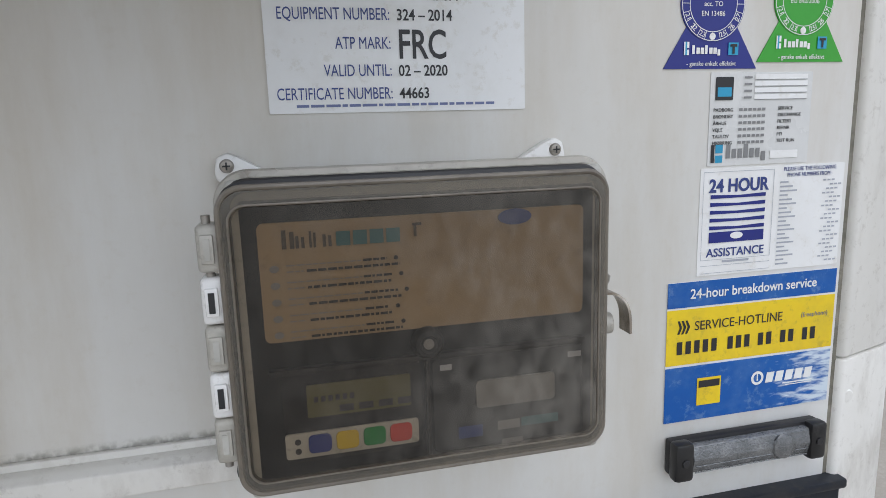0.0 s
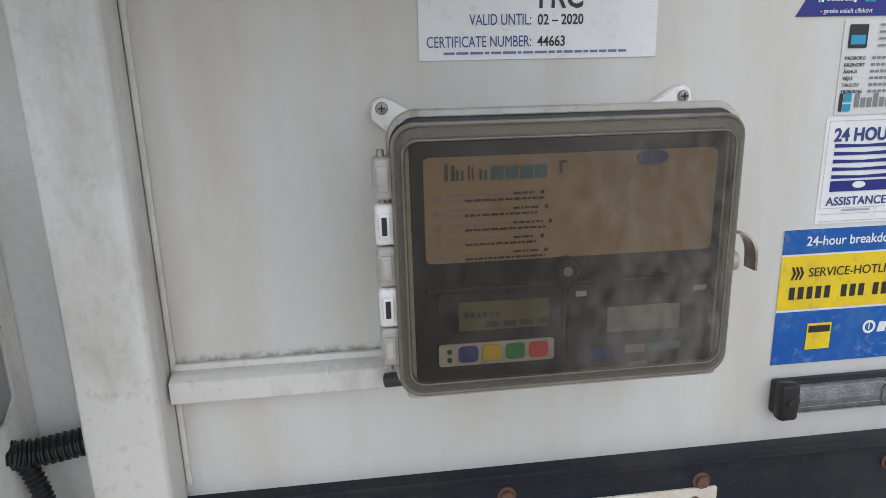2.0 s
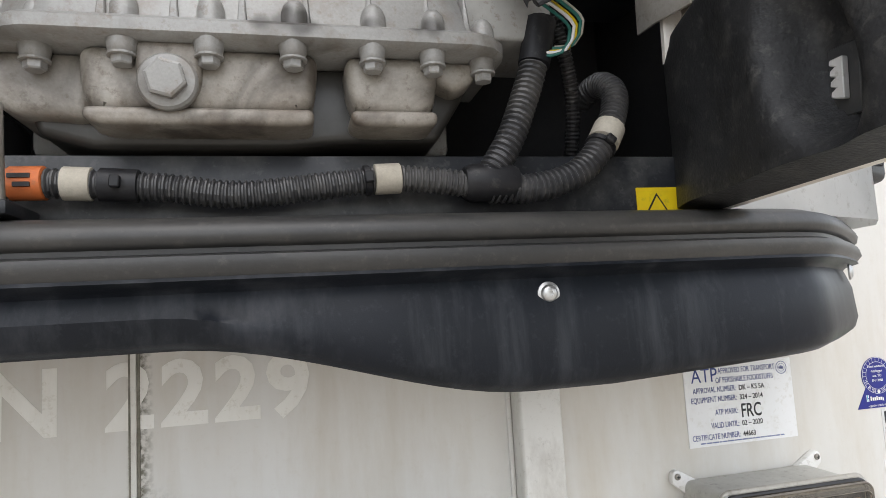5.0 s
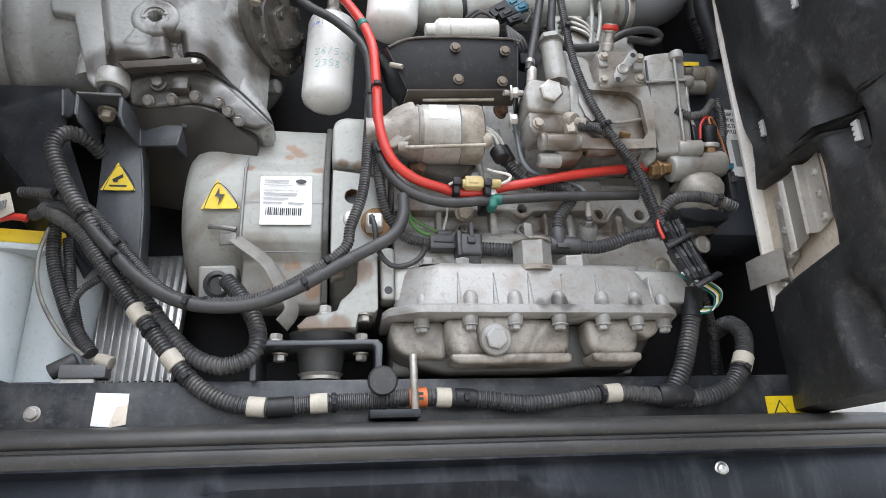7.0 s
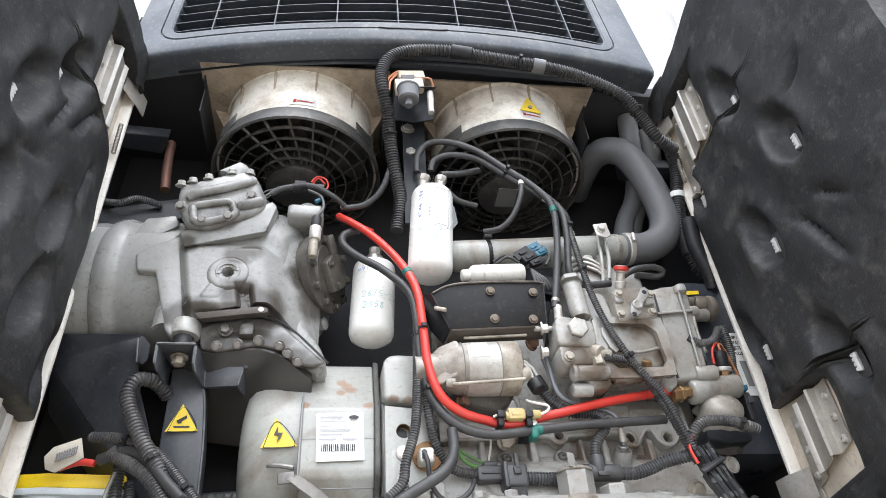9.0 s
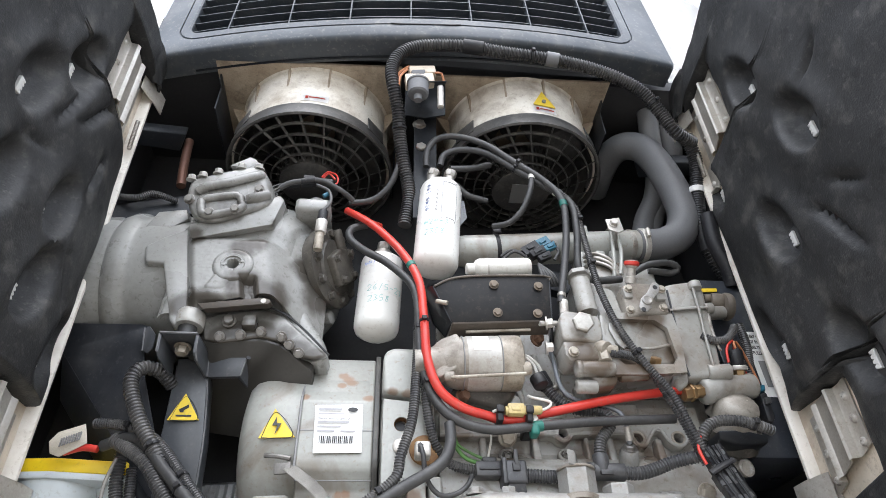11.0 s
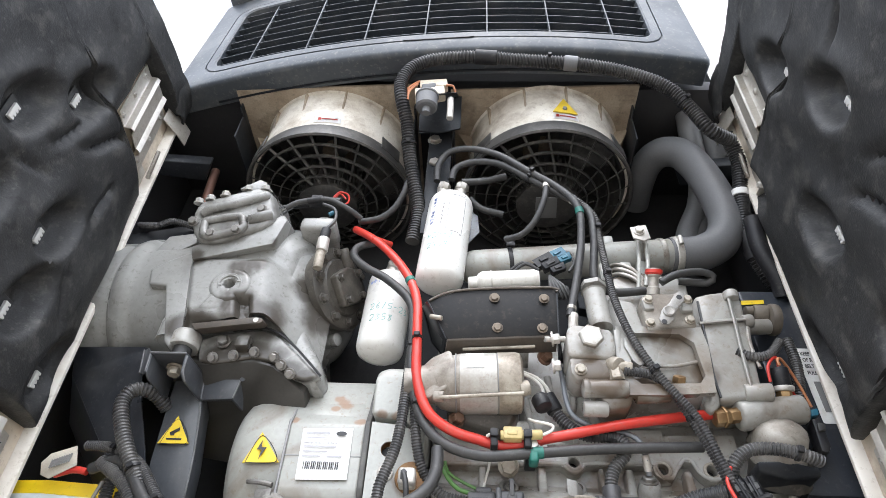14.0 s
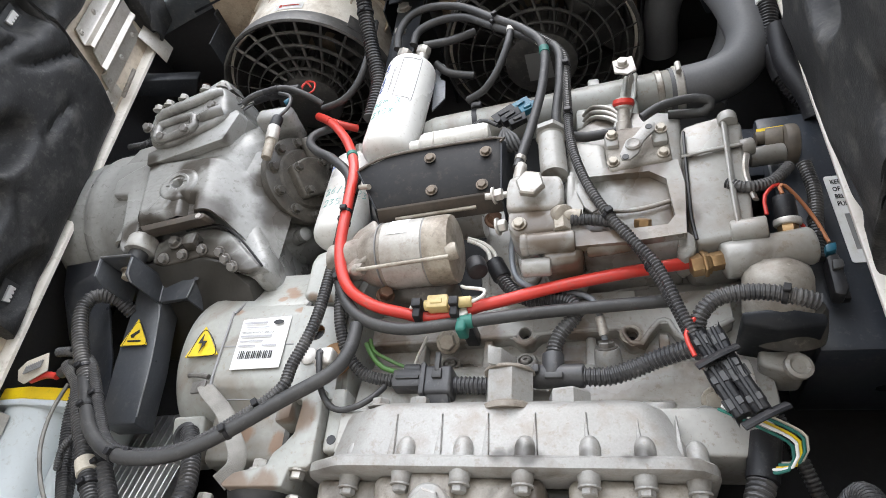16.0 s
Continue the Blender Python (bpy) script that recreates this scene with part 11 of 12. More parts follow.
part("pin", cyl(mesh(), (-0.853, 0.125, 1.995), (-0.855, 0.123, 2.070), 0.0055, 12, 0.001), steel, stp)

# ---- cables, hoses and their ties ----
def run(name, pts, r, material, label, category="cable", rib=0.0, bands=(), seg=10):
    """A hose with bands: (place along it from 0 to 1, length, material, name)."""
    ob = hose(name, pts, r, material, label, category, rib, seg=seg)
    line = spline(pts, 0.006)
    for k, ln, m, nm in bands:
        i = max(1, min(len(line) - 2, int(k * (len(line) - 1))))
        p, d = line[i], (line[i + 1] - line[i - 1]).normalized()
        bm = mesh()
        lathe(bm, p - d * ln / 2, d, [(r * 1.02, 0), (r * 1.12, 0.0006), (r * 1.12, ln - 0.0006), (r * 1.02, ln)], 14)
        if nm == "cable_tie":
            f = (Vector((0, -1, 0)) - d * -d.y).normalized()
            s = d.cross(f)
            q = p + f * r * 1.1
            prism(bm, [q + d * a + s * b for a, b in ((-0.004, -0.005), (0.004, -0.005), (0.004, 0.005), (-0.004, 0.005))], f * 0.006, 0.001, 1)
        part(nm, bm, m, ob)
    return ob


def tie(k):
    return (k, 0.006, black_plastic, "cable_tie")


def wrap(k, ln=0.024):
    return (k, ln, tape, "tape")


RL = "thick red starter cable lying across the engine"
run("red_cable", [(-1.068, 0.210, 2.846), (-1.009, 0.176, 2.778), (-0.951, 0.150, 2.691), (-0.916, 0.130, 2.605), (-0.907, 0.122, 2.514), (-0.902, 0.122, 2.435), (-0.883, 0.128, 2.380), (-0.845, 0.140, 2.353), (-0.798, 0.152, 2.343), (-0.775, 0.156, 2.338), (-0.748, 0.156, 2.338), (-0.723, 0.156, 2.343), (-0.701, 0.155, 2.350), (-0.664, 0.155, 2.358), (-0.594, 0.156, 2.375), (-0.509, 0.162, 2.393), (-0.427, 0.170, 2.408)], 0.0084, red_rubber, RL, bands=((0.26, 0.012, green_rubber, "clip"), tie(0.40)))
run("red_cable", [(-1.068, 0.210, 2.846), (-1.024, 0.220, 2.827), (-0.993, 0.240, 2.830)], 0.0075, red_rubber, "short red cable beside the compressor")
jn = thing("cable_joint", "yellowed plastic joint in the red cable", "connector", (-0.77, 0.13, 2.34))
J0, J1 = Vector((-0.786, 0.140, 2.346)), Vector((-0.706, 0.141, 2.350))
part("sleeve", cyl(mesh(), J0.lerp(J1, 0.20), J1, 0.0075, 16, 0.002), joint_yellow, jn)
part("window", box(mesh(), -0.7655, -0.7365, 0.1315, 0.150, 2.3385, 2.3585, 0.003, 2), joint_yellow, jn, "yellowed clear plug housing")
part("window_rib", box(mesh(), -0.7600, -0.7440, 0.1295, 0.134, 2.3440, 2.3525, 0.0015, 2), joint_yellow, jn)
for x_ in (-0.7790, -0.7285):
    part("cable_tie", box(mesh(), x_ - 0.0055, x_ + 0.0055, 0.134, 0.168, 2.3275, 2.3570, 0.003, 2), black_plastic, jn)
    part("tie_head", box(mesh(), x_ - 0.0065, x_ + 0.0065, 0.1285, 0.136, 2.3405, 2.3530, 0.002, 2), black_plastic, jn)
part("wire", tube(mesh(), [(-0.790, 0.143, 2.346), (-0.783, 0.139, 2.348), (-0.776, 0.141, 2.346)], 0.0024, 8), cream_plastic, jn, "bare white wire end")
part("wire", tube(mesh(), [(-0.707, 0.141, 2.349), (-0.693, 0.139, 2.355), (-0.689, 0.138, 2.362), (-0.696, 0.139, 2.367), (-0.717, 0.143, 2.373), (-0.724, 0.150, 2.380)], 0.0024, 8), cream_plastic, jn, "thin white wire")
run("black_cable", [(-1.023, 0.210, 2.807), (-1.055, 0.200, 2.784), (-1.055, 0.190, 2.749), (-1.023, 0.175, 2.707), (-0.976, 0.155, 2.662), (-0.928, 0.142, 2.602), (-0.916, 0.135, 2.541), (-0.913, 0.135, 2.453), (-0.896, 0.140, 2.381), (-0.860, 0.142, 2.335), (-0.800, 0.145, 2.316), (-0.724, 0.150, 2.324), (-0.612, 0.155, 2.337), (-0.462, 0.162, 2.348)], 0.0082, rubber, "thick black cable along the red one", bands=((0.735, 0.016, green_rubber, "clip"), tie(0.5)))
gcl = mesh()
box(gcl, -0.7265, -0.7125, 0.1415, 0.168, 2.3085, 2.3290, 0.004, 3)
cc2 = solo("cable_clip", gcl, green_rubber, "dark green plastic cable clip bolted to the engine", "clip")
part("clip_arm", box(mesh(), -0.729, -0.711, 0.154, 0.225, 2.328, 2.346, 0.003, 2), black_steel, cc2)
bolts(cc2, [(-0.7200, 0.1535, 2.3370)], (0, -1, 0.15), 0.0085, 0.008, zinc)
run("wire_harness", [(-0.913, 0.140, 2.595), (-0.916, 0.140, 2.502), (-0.919, 0.140, 2.422), (-0.926, 0.142, 2.331), (-0.945, 0.142, 2.266), (-0.951, 0.142, 2.235), (-0.995, 0.142, 2.198), (-1.063, 0.142, 2.158), (-1.139, 0.145, 2.148), (-1.202, 0.155, 2.167), (-1.264, 0.175, 2.228), (-1.339, 0.200, 2.309), (-1.404, 0.220, 2.343), (-1.461, 0.235, 2.353)], 0.0088, conduit, "long black corrugated wire harness over the generator", rib=0.0045, bands=(tie(0.10), tie(0.42), tie(0.60), tie(0.78), tie(0.93)))
run("wire_harness", [(-0.864, 0.145, 2.325), (-0.865, 0.140, 2.286), (-0.883, 0.138, 2.253), (-0.942, 0.136, 2.216), (-1.029, 0.134, 2.163), (-1.096, 0.134, 2.141), (-1.172, 0.138, 2.147), (-1.237, 0.152, 2.184), (-1.303, 0.180, 2.248), (-1.374, 0.210, 2.317), (-1.438, 0.240, 2.316)], 0.0095, rubber, "smooth black wire harness over the generator", bands=(tie(0.3), tie(0.52), tie(0.72)))
run("wire_harness", [(-0.905, 0.148, 2.438), (-0.900, 0.156, 2.355), (-0.886, 0.172, 2.302), (-0.858, 0.186, 2.272), (-0.818, 0.196, 2.266)], 0.0085, conduit, "black corrugated harness down to a connector", rib=0.0045)
cn = thing("wire_connector", "black plastic plug connector with green wires in the harness", "connector", (-0.79, 0.19, 2.25))
part("housing", box(mesh(), -0.818, -0.775, 0.182, 0.212, 2.252, 2.278, 0.004, 2), plug_grey, cn)
part("housing_cap", box(mesh(), -0.806, -0.781, 0.186, 0.208, 2.276, 2.287, 0.004, 2), plug_grey, cn)
part("key_ridge", box(mesh(), -0.812, -0.780, 0.179, 0.184, 2.262, 2.267, 0.001), rubber, cn)
part("plug_body", box(mesh(), -0.772, -0.734, 0.172, 0.206, 2.238, 2.277, 0.005, 3), plug_grey, cn)
part("plug_rim", box(mesh(), -0.776, -0.768, 0.169, 0.209, 2.236, 2.280, 0.003, 2), plug_grey, cn)
part("latch", box(mesh(), -0.759, -0.746, 0.167, 0.174, 2.257, 2.270, 0.0015), rubber, cn)
part("latch_arm", box(mesh(), -0.756, -0.749, 0.166, 0.174, 2.266, 2.292, 0.0015), rubber, cn)
part("clip_foot", prism(mesh(), [(-0.768, 0.176, 2.240), (-0.738, 0.176, 2.240), (-0.735, 0.186, 2.218), (-0.762, 0.186, 2.218)], (0, 0.016, 0), 0.002), plug_grey, cn)
run("wire_harness", [(-0.736, 0.190, 2.256), (-0.712, 0.190, 2.255), (-0.690, 0.190, 2.254), (-0.660, 0.192, 2.256), (-0.628, 0.184, 2.262), (-0.600, 0.178, 2.262), (-0.570, 0.174, 2.256), (-0.540, 0.174, 2.256), (-0.510, 0.172, 2.264), (-0.485, 0.166, 2.272), (-0.444, 0.146, 2.276)], 0.0115, conduit, "black corrugated harness along the engine block", rib=0.0055)
tj = thing("harness_joint", "black plastic tee joint in the engine harness", "connector", (-0.60, 0.175, 2.26))
part("body", cyl(mesh(), (-0.632, 0.182, 2.261), (-0.568, 0.174, 2.257), 0.0148, 18, 0.003), plug_grey, tj)
part("collar", cyl(mesh(), (-0.606, 0.176, 2.258), (-0.606, 0.174, 2.287), 0.0135, 18, 0.002), plug_grey, tj)
part("clasp", box(mesh(), -0.615, -0.593, 0.157, 0.164, 2.248, 2.256, 0.0015), rubber, tj)
part("clasp", box(mesh(), -0.629, -0.622, 0.160, 0.168, 2.258, 2.268, 0.0015), rubber, tj)
run("wire_harness", [(-0.606, 0.175, 2.280), (-0.604, 0.175, 2.297), (-0.597, 0.174, 2.315), (-0.581, 0.171, 2.333), (-0.575, 0.170, 2.346), (-0.582, 0.171, 2.359), (-0.600, 0.173, 2.366), (-0.628, 0.176, 2.367), (-0.652, 0.182, 2.381), (-0.669, 0.185, 2.400), (-0.678, 0.187, 2.416)], 0.0102, conduit, "black corrugated branch of the harness", rib=0.005)
wpl = thing("wire_connector", "black plug with two white starter wires", "connector", (-0.68, 0.19, 2.43))
part("housing", cyl(mesh(), (-0.676, 0.187, 2.413), (-0.690, 0.183, 2.441), 0.0135, 16, 0.003), black_plastic, wpl)
for d_ in (0.0, 0.010):
    part("wire", tube(mesh(), [(-0.694 + d_, 0.182, 2.440), (-0.698 + d_ * 0.8, 0.180, 2.456), (-0.710 + d_ * 0.5, 0.178, 2.468 + d_ * 0.3), (-0.728, 0.172, 2.474 + d_ * 0.4)], 0.0030, 8), cream_plastic, wpl)
run("conduit", [(-1.356, 0.250, 2.434), (-1.374, 0.220, 2.446), (-1.398, 0.200, 2.441), (-1.407, 0.195, 2.414), (-1.391, 0.195, 2.372), (-1.360, 0.195, 2.321), (-1.307, 0.195, 2.253), (-1.251, 0.190, 2.176), (-1.201, 0.180, 2.118), (-1.162, 0.170, 2.079), (-1.118, 0.165, 2.063), (-1.081, 0.168, 2.077), (-1.074, 0.178, 2.112), (-1.098, 0.200, 2.163), (-1.134, 0.225, 2.208)], 0.0130, conduit, "wide black corrugated conduit looping to the generator", rib=0.0065, bands=(tie(0.30), tie(0.55)), seg=14)
run("wire_harness", [(-1.418, 0.230, 2.323), (-1.354, 0.205, 2.280), (-1.317, 0.190, 2.236), (-1.272, 0.180, 2.180), (-1.227, 0.172, 2.125), (-1.184, 0.166, 2.072), (-1.147, 0.162, 2.035), (-1.105, 0.160, 2.012), (-1.047, 0.159, 2.005), (-0.989, 0.159, 2.009), (-0.908, 0.160, 2.012)], 0.0125, conduit, "black corrugated harness running down to the sill", rib=0.0055, bands=(wrap(0.42), tie(0.47), wrap(0.55), tie(0.60), wrap(0.755), (0.81, 0.035, black_plastic, "joint"), wrap(0.885), tie(0.92)), seg=12)
sill_harness = run("wire_harness", [(-0.908, 0.160, 2.012), (-0.862, 0.160, 2.015), (-0.819, 0.159, 2.015), (-0.746, 0.159, 2.011), (-0.683, 0.159, 2.004), (-0.619, 0.158, 2.010), (-0.554, 0.158, 2.017), (-0.505, 0.159, 2.015), (-0.456, 0.160, 2.008)], 0.0125, conduit, "black corrugated harness along the sill", rib=0.0055, bands=((0.150, 0.026, label_orange, "orange_label"), wrap(0.236, 0.022), (0.295, 0.03, black_plastic, "joint"), tie(0.298), tie(0.743), wrap(0.783)), seg=12)
for x_, z_, w_ in ((-0.847, 2.019, 0.016), (-0.845, 2.012, 0.012)):
    part("label_print", box(mesh(), x_ - w_ / 2, x_ + w_ / 2, 0.1445, 0.1475, z_ - 0.0018, z_ + 0.0018), ink, sill_harness)
run("wire_harness", [(-0.466, 0.160, 2.006), (-0.435, 0.160, 2.051), (-0.415, 0.165, 2.093), (-0.399, 0.170, 2.133), (-0.388, 0.172, 2.174)], 0.0145, conduit, "black corrugated harness rising from the sill", rib=0.006, bands=((0.90, 0.05, black_plastic, "tee_joint"),), seg=12)
run("wire_harness", [(-0.456, 0.160, 2.008), (-0.409, 0.160, 2.008), (-0.365, 0.160, 2.022), (-0.335, 0.165, 2.050), (-0.309, 0.180, 2.088), (-0.295, 0.200, 2.121), (-0.294, 0.235, 2.142), (-0.304, 0.270, 2.131)], 0.0145, conduit, "black corrugated harness curving into the corner", rib=0.006, bands=(wrap(0.52), tie(0.45)), seg=12)
yj = mesh()
lathe(yj, (-0.481, 0.160, 2.013), X, [(0.015, 0), (0.018, 0.006), (0.018, 0.045), (0.015, 0.052)], 14)
solo("harness_joint", yj, black_plastic, "black plastic branch joint of the sill harness", "connector")
for dx in (0, 0.016):
    run("wire_harness", [(-0.368, 0.185, 2.209), (-0.348, 0.200, 2.156), (-0.334, 0.220, 2.110), (-0.332, 0.240, 2.054)], 0.008, conduit, "thin black corrugated lead behind the harness", rib=0.0045)
# multi-plug on the right
mp_ = thing("wire_connector", "black multi-pin connector bundle with coloured wires", "connector", (-0.42, 0.13, 2.2))
for a, b, w_, h_ in (((-0.443, 0.130, 2.282), (-0.426, 0.128, 2.236), 0.0085, 0.008), ((-0.425, 0.128, 2.286), (-0.409, 0.124, 2.225), 0.0085, 0.009), ((-0.432, 0.128, 2.238), (-0.411, 0.122, 2.183), 0.009, 0.009), ((-0.414, 0.124, 2.242), (-0.394, 0.120, 2.187), 0.0085, 0.008)):
    a, b = Vector(a), Vector(b)
    ln_ = (b - a).length / 2
    cmx = Matrix.Translation((a + b) / 2) @ (b - a).to_track_quat("X", "Y").to_matrix().to_4x4()
    hz_ = part("housing", box(mesh(), -ln_, ln_, -w_, w_, -h_, h_, 0.003, 2, cmx), black_plastic, mp_)
    for k_ in (-0.5, 0.5):
        part("rib", box(mesh(), ln_ * k_ - 0.005, ln_ * k_ + 0.005, -w_ - 0.001, w_ + 0.001, -h_ - 0.001, h_ + 0.001, 0.0015, 1, cmx), rubber, hz_)
    part("key_ridge", box(mesh(), -ln_ * 0.95, ln_ * 0.95, -0.0015, 0.0015, -h_ - 0.0022, h_ + 0.0022, 0.0008, 1, cmx), black_plastic, hz_)
for a, b in (((-0.449, 0.118, 2.238), (-0.406, 0.115, 2.259)), ((-0.415, 0.114, 2.171), (-0.371, 0.114, 2.193))):
    part("strap", tube(mesh(), [a, Vector(a).lerp(Vector(b), 0.5) + Vector((0, -0.003, 0)), b], 0.0065, 8, flat=0.5), black_plastic, mp_, "black cable strap")
for i, (m_, d) in enumerate(((green_rubber, 0), (label_white, 6), (bright_yellow, 12), (green_rubber, 18), (tape, 24))):
    dz = Vector((d * 0.0006, -0.002 * (i % 2), d * 0.0004))
    part("wire", tube(mesh(), [Vector((-0.435, 0.122, 2.193)) + dz, Vector((-0.399, 0.128, 2.176)) + dz, Vector((-0.370, 0.140, 2.161)) + dz, Vector((-0.376, 0.150, 2.141)) + dz, Vector((-0.393, 0.160, 2.141)) + dz], 0.0017, 8), m_, mp_)
run("red_wire", [(-0.448, 0.125, 2.254), (-0.454, 0.125, 2.280), (-0.442, 0.130, 2.303)], 0.0028, red_rubber, "thin red wire at the connector")
HB = [(-0.437, 0.130, 2.258), (-0.454, 0.125, 2.306), (-0.476, 0.118, 2.372), (-0.515, 0.112, 2.429), (-0.550, 0.108, 2.500), (-0.570, 0.108, 2.583), (-0.574, 0.115, 2.678)]
run("wire_harness", HB + [(-0.575, 0.122, 2.752), (-0.578, 0.120, 2.802), (-0.605, 0.115, 2.840), (-0.649, 0.112, 2.881)], 0.0070, conduit, "black corrugated harness hanging past the pump", rib=0.0045, bands=(tie(0.32), tie(0.62), tie(0.8)))
run("wire_harness", [(-0.440, 0.138, 2.259), (-0.466, 0.132, 2.341), (-0.496, 0.125, 2.408), (-0.524, 0.122, 2.445), (-0.576, 0.112, 2.448)], 0.0078, conduit, "black corrugated branch to the banjo bolt", rib=0.0045, bands=(tie(0.5),))
run("wire_harness", [(-0.437, 0.150, 2.274), (-0.437, 0.135, 2.305), (-0.413, 0.126, 2.327), (-0.374, 0.120, 2.328), (-0.335, 0.118, 2.318), (-0.315, 0.122, 2.312)], 0.010, conduit, "grey-black corrugated lead over the thermostat housing", rib=0.005, bands=(tie(0.8),))
# fuel hoses from the filter
run("fuel_hose", [(-0.896, 0.150, 2.938), (-0.894, 0.140, 2.979), (-0.871, 0.130, 3.012), (-0.826, 0.122, 3.015), (-0.764, 0.115, 2.986), (-0.700, 0.110, 2.925), (-0.644, 0.108, 2.873), (-0.610, 0.108, 2.817), (-0.611, 0.115, 2.736), (-0.626, 0.118, 2.651), (-0.648, 0.118, 2.556)], 0.0075, rubber, "black rubber fuel hose arching from the filter", "hose", bands=(tie(0.42), (0.63, 0.014, green_rubber, "clip"), (0.97, 0.008, steel, "hose_clamp")))
run("fuel_hose", [(-0.864, 0.150, 2.943), (-0.854, 0.142, 2.973), (-0.813, 0.136, 2.987), (-0.757, 0.126, 2.967), (-0.699, 0.120, 2.914), (-0.637, 0.118, 2.863), (-0.589, 0.118, 2.819), (-0.585, 0.122, 2.744), (-0.592, 0.135, 2.652), (-0.559, 0.150, 2.637), (-0.499, 0.155, 2.646)], 0.0078, rubber, "black rubber fuel hose to the injection pump", "hose", bands=(tie(0.35), (0.52, 0.012, cream_plastic, "clip")))
run("fuel_hose", [(-0.842, 0.150, 2.935), (-0.793, 0.158, 2.949), (-0.746, 0.160, 2.967)], 0.0080, rubber, "short black hose on the fuel filter", "hose")
run("fuel_hose", [(-0.666, 0.112, 2.890), (-0.673, 0.118, 2.848), (-0.692, 0.135, 2.805), (-0.718, 0.155, 2.785), (-0.750, 0.175, 2.790)], 0.0065, rubber, "thin black hose behind the filter", "hose", bands=((0.05, 0.012, cream_plastic, "clip"),))
run("fan_cable", [(-0.824, 0.180, 2.915), (-0.798, 0.190, 2.894), (-0.752, 0.200, 2.888)], 0.0075, rubber, "black cable to the fan motor")
run("fan_cable", [(-0.953, 0.140, 3.028), (-0.956, 0.150, 2.952), (-0.977, 0.175, 2.896), (-1.013, 0.195, 2.869), (-1.064, 0.210, 2.869)], 0.0072, rubber, "black cable curving to the fan motor")
# upper harness round the fans
run("conduit", [(-0.941, 0.190, 2.794), (-0.933, 0.175, 2.872), (-0.946, 0.150, 2.935), (-0.958, 0.120, 2.994), (-0.965, 0.085, 3.050), (-0.979, 0.050, 3.096), (-0.983, 0.035, 3.145), (-0.959, 0.026, 3.192), (-0.909, 0.020, 3.215), (-0.815, 0.018, 3.223), (-0.709, 0.018, 3.209), (-0.588, 0.020, 3.197), (-0.483, 0.025, 3.172), (-0.395, 0.035, 3.127), (-0.346, 0.055, 3.067), (-0.316, 0.070, 3.021), (-0.262, 0.095, 3.011)], 0.0155, conduit_black, "wide black corrugated conduit arching over both fans", rib=0.0065, bands=(tie(0.20), (0.50, 0.05, black_plastic, "tee_joint"), tie(0.62), (0.66, 0.03, grey_rubber, "tape"), tie(0.88)), seg=14)
run("conduit", [(-0.257, 0.118, 3.068), (-0.234, 0.149, 3.014), (-0.241, 0.179, 2.932), (-0.247, 0.200, 2.846), (-0.234, 0.221, 2.781), (-0.206, 0.241, 2.734)], 0.0165, conduit_black, "wide black corrugated conduit down the bay side", rib=0.0065, bands=((0.42, 0.015, label_white, "tape"), (0.75, 0.06, black_plastic, "joint")), seg=14)
run("conduit", [(-0.242, 0.170, 2.853), (-0.241, 0.185, 2.783), (-0.221, 0.200, 2.718), (-0.216, 0.215, 2.684)], 0.018, black_plastic, "smooth black sleeve beside the belt guard", seg=14)
# left corner leads
run("wire_harness", [(-1.412, 0.260, 2.315), (-1.407, 0.265, 2.254), (-1.381, 0.265, 2.185), (-1.351, 0.260, 2.132), (-1.322, 0.250, 2.098)], 0.011, conduit, "black corrugated lead beside the canister", rib=0.005)
run("wire_harness", [(-1.394, 0.275, 2.290), (-1.375, 0.275, 2.198), (-1.348, 0.270, 2.120)], 0.009, conduit, "black corrugated lead beside the canister", rib=0.0045)
run("grey_wire", [(-1.408, 0.235, 2.293), (-1.415, 0.235, 2.244), (-1.403, 0.235, 2.186), (-1.365, 0.235, 2.126), (-1.328, 0.235, 2.093)], 0.0032, braid, "thin pale grey wire")
run("branch_lead", [(-1.313, 0.210, 2.204), (-1.343, 0.220, 2.183), (-1.358, 0.240, 2.155)], 0.006, conduit, "short black branch lead", rib=0.004)
plg = thing("wire_connector", "grey plug connector hanging by the heat sink", "connector", (-1.33, 0.24, 2.07))
P0 = Vector((-1.321, 0.235, 2.068))
part("housing", box(mesh(), P0.x - 0.032, P0.x + 0.032, 0.222, 0.248, P0.z - 0.010, P0.z + 0.010, 0.003), grey_rubber, plg)
part("housing", box(mesh(), P0.x - 0.030, P0.x + 0.016, 0.226, 0.246, P0.z - 0.019, P0.z - 0.010, 0.002), cream_plastic, plg)
part("tape", cyl(mesh(), Vector((-1.307, 0.235, 2.088)), Vector((-1.285, 0.230, 2.080)), 0.010, 12, 0.002), tape, plg)
part("sleeve", cyl(mesh(), Vector((-1.369, 0.235, 2.068)), Vector((-1.337, 0.240, 2.088)), 0.012, 14, 0.002), rubber, plg)
tag_ = mesh()
prism(tag_, [(-1.518, 0.225, 2.317), (-1.508, 0.225, 2.333), (-1.470, 0.225, 2.348), (-1.460, 0.230, 2.317), (-1.497, 0.230, 2.293), (-1.513, 0.230, 2.299)], (0, 0.002, 0), 0.0005)
tg_ = solo("harness_tag", tag_, tape, "dirty white paper tag wrapped on the harness", "tag")
tb_ = mesh()
for i in range(9):
    p = Vector((-1.498, 0.226, 2.314)).lerp(Vector((-1.471, 0.226, 2.326)), i / 8)
    box(tb_, p.x - 0.0008, p.x + 0.0008, 0.2205, 0.2235, p.z - 0.007, p.z + 0.007)
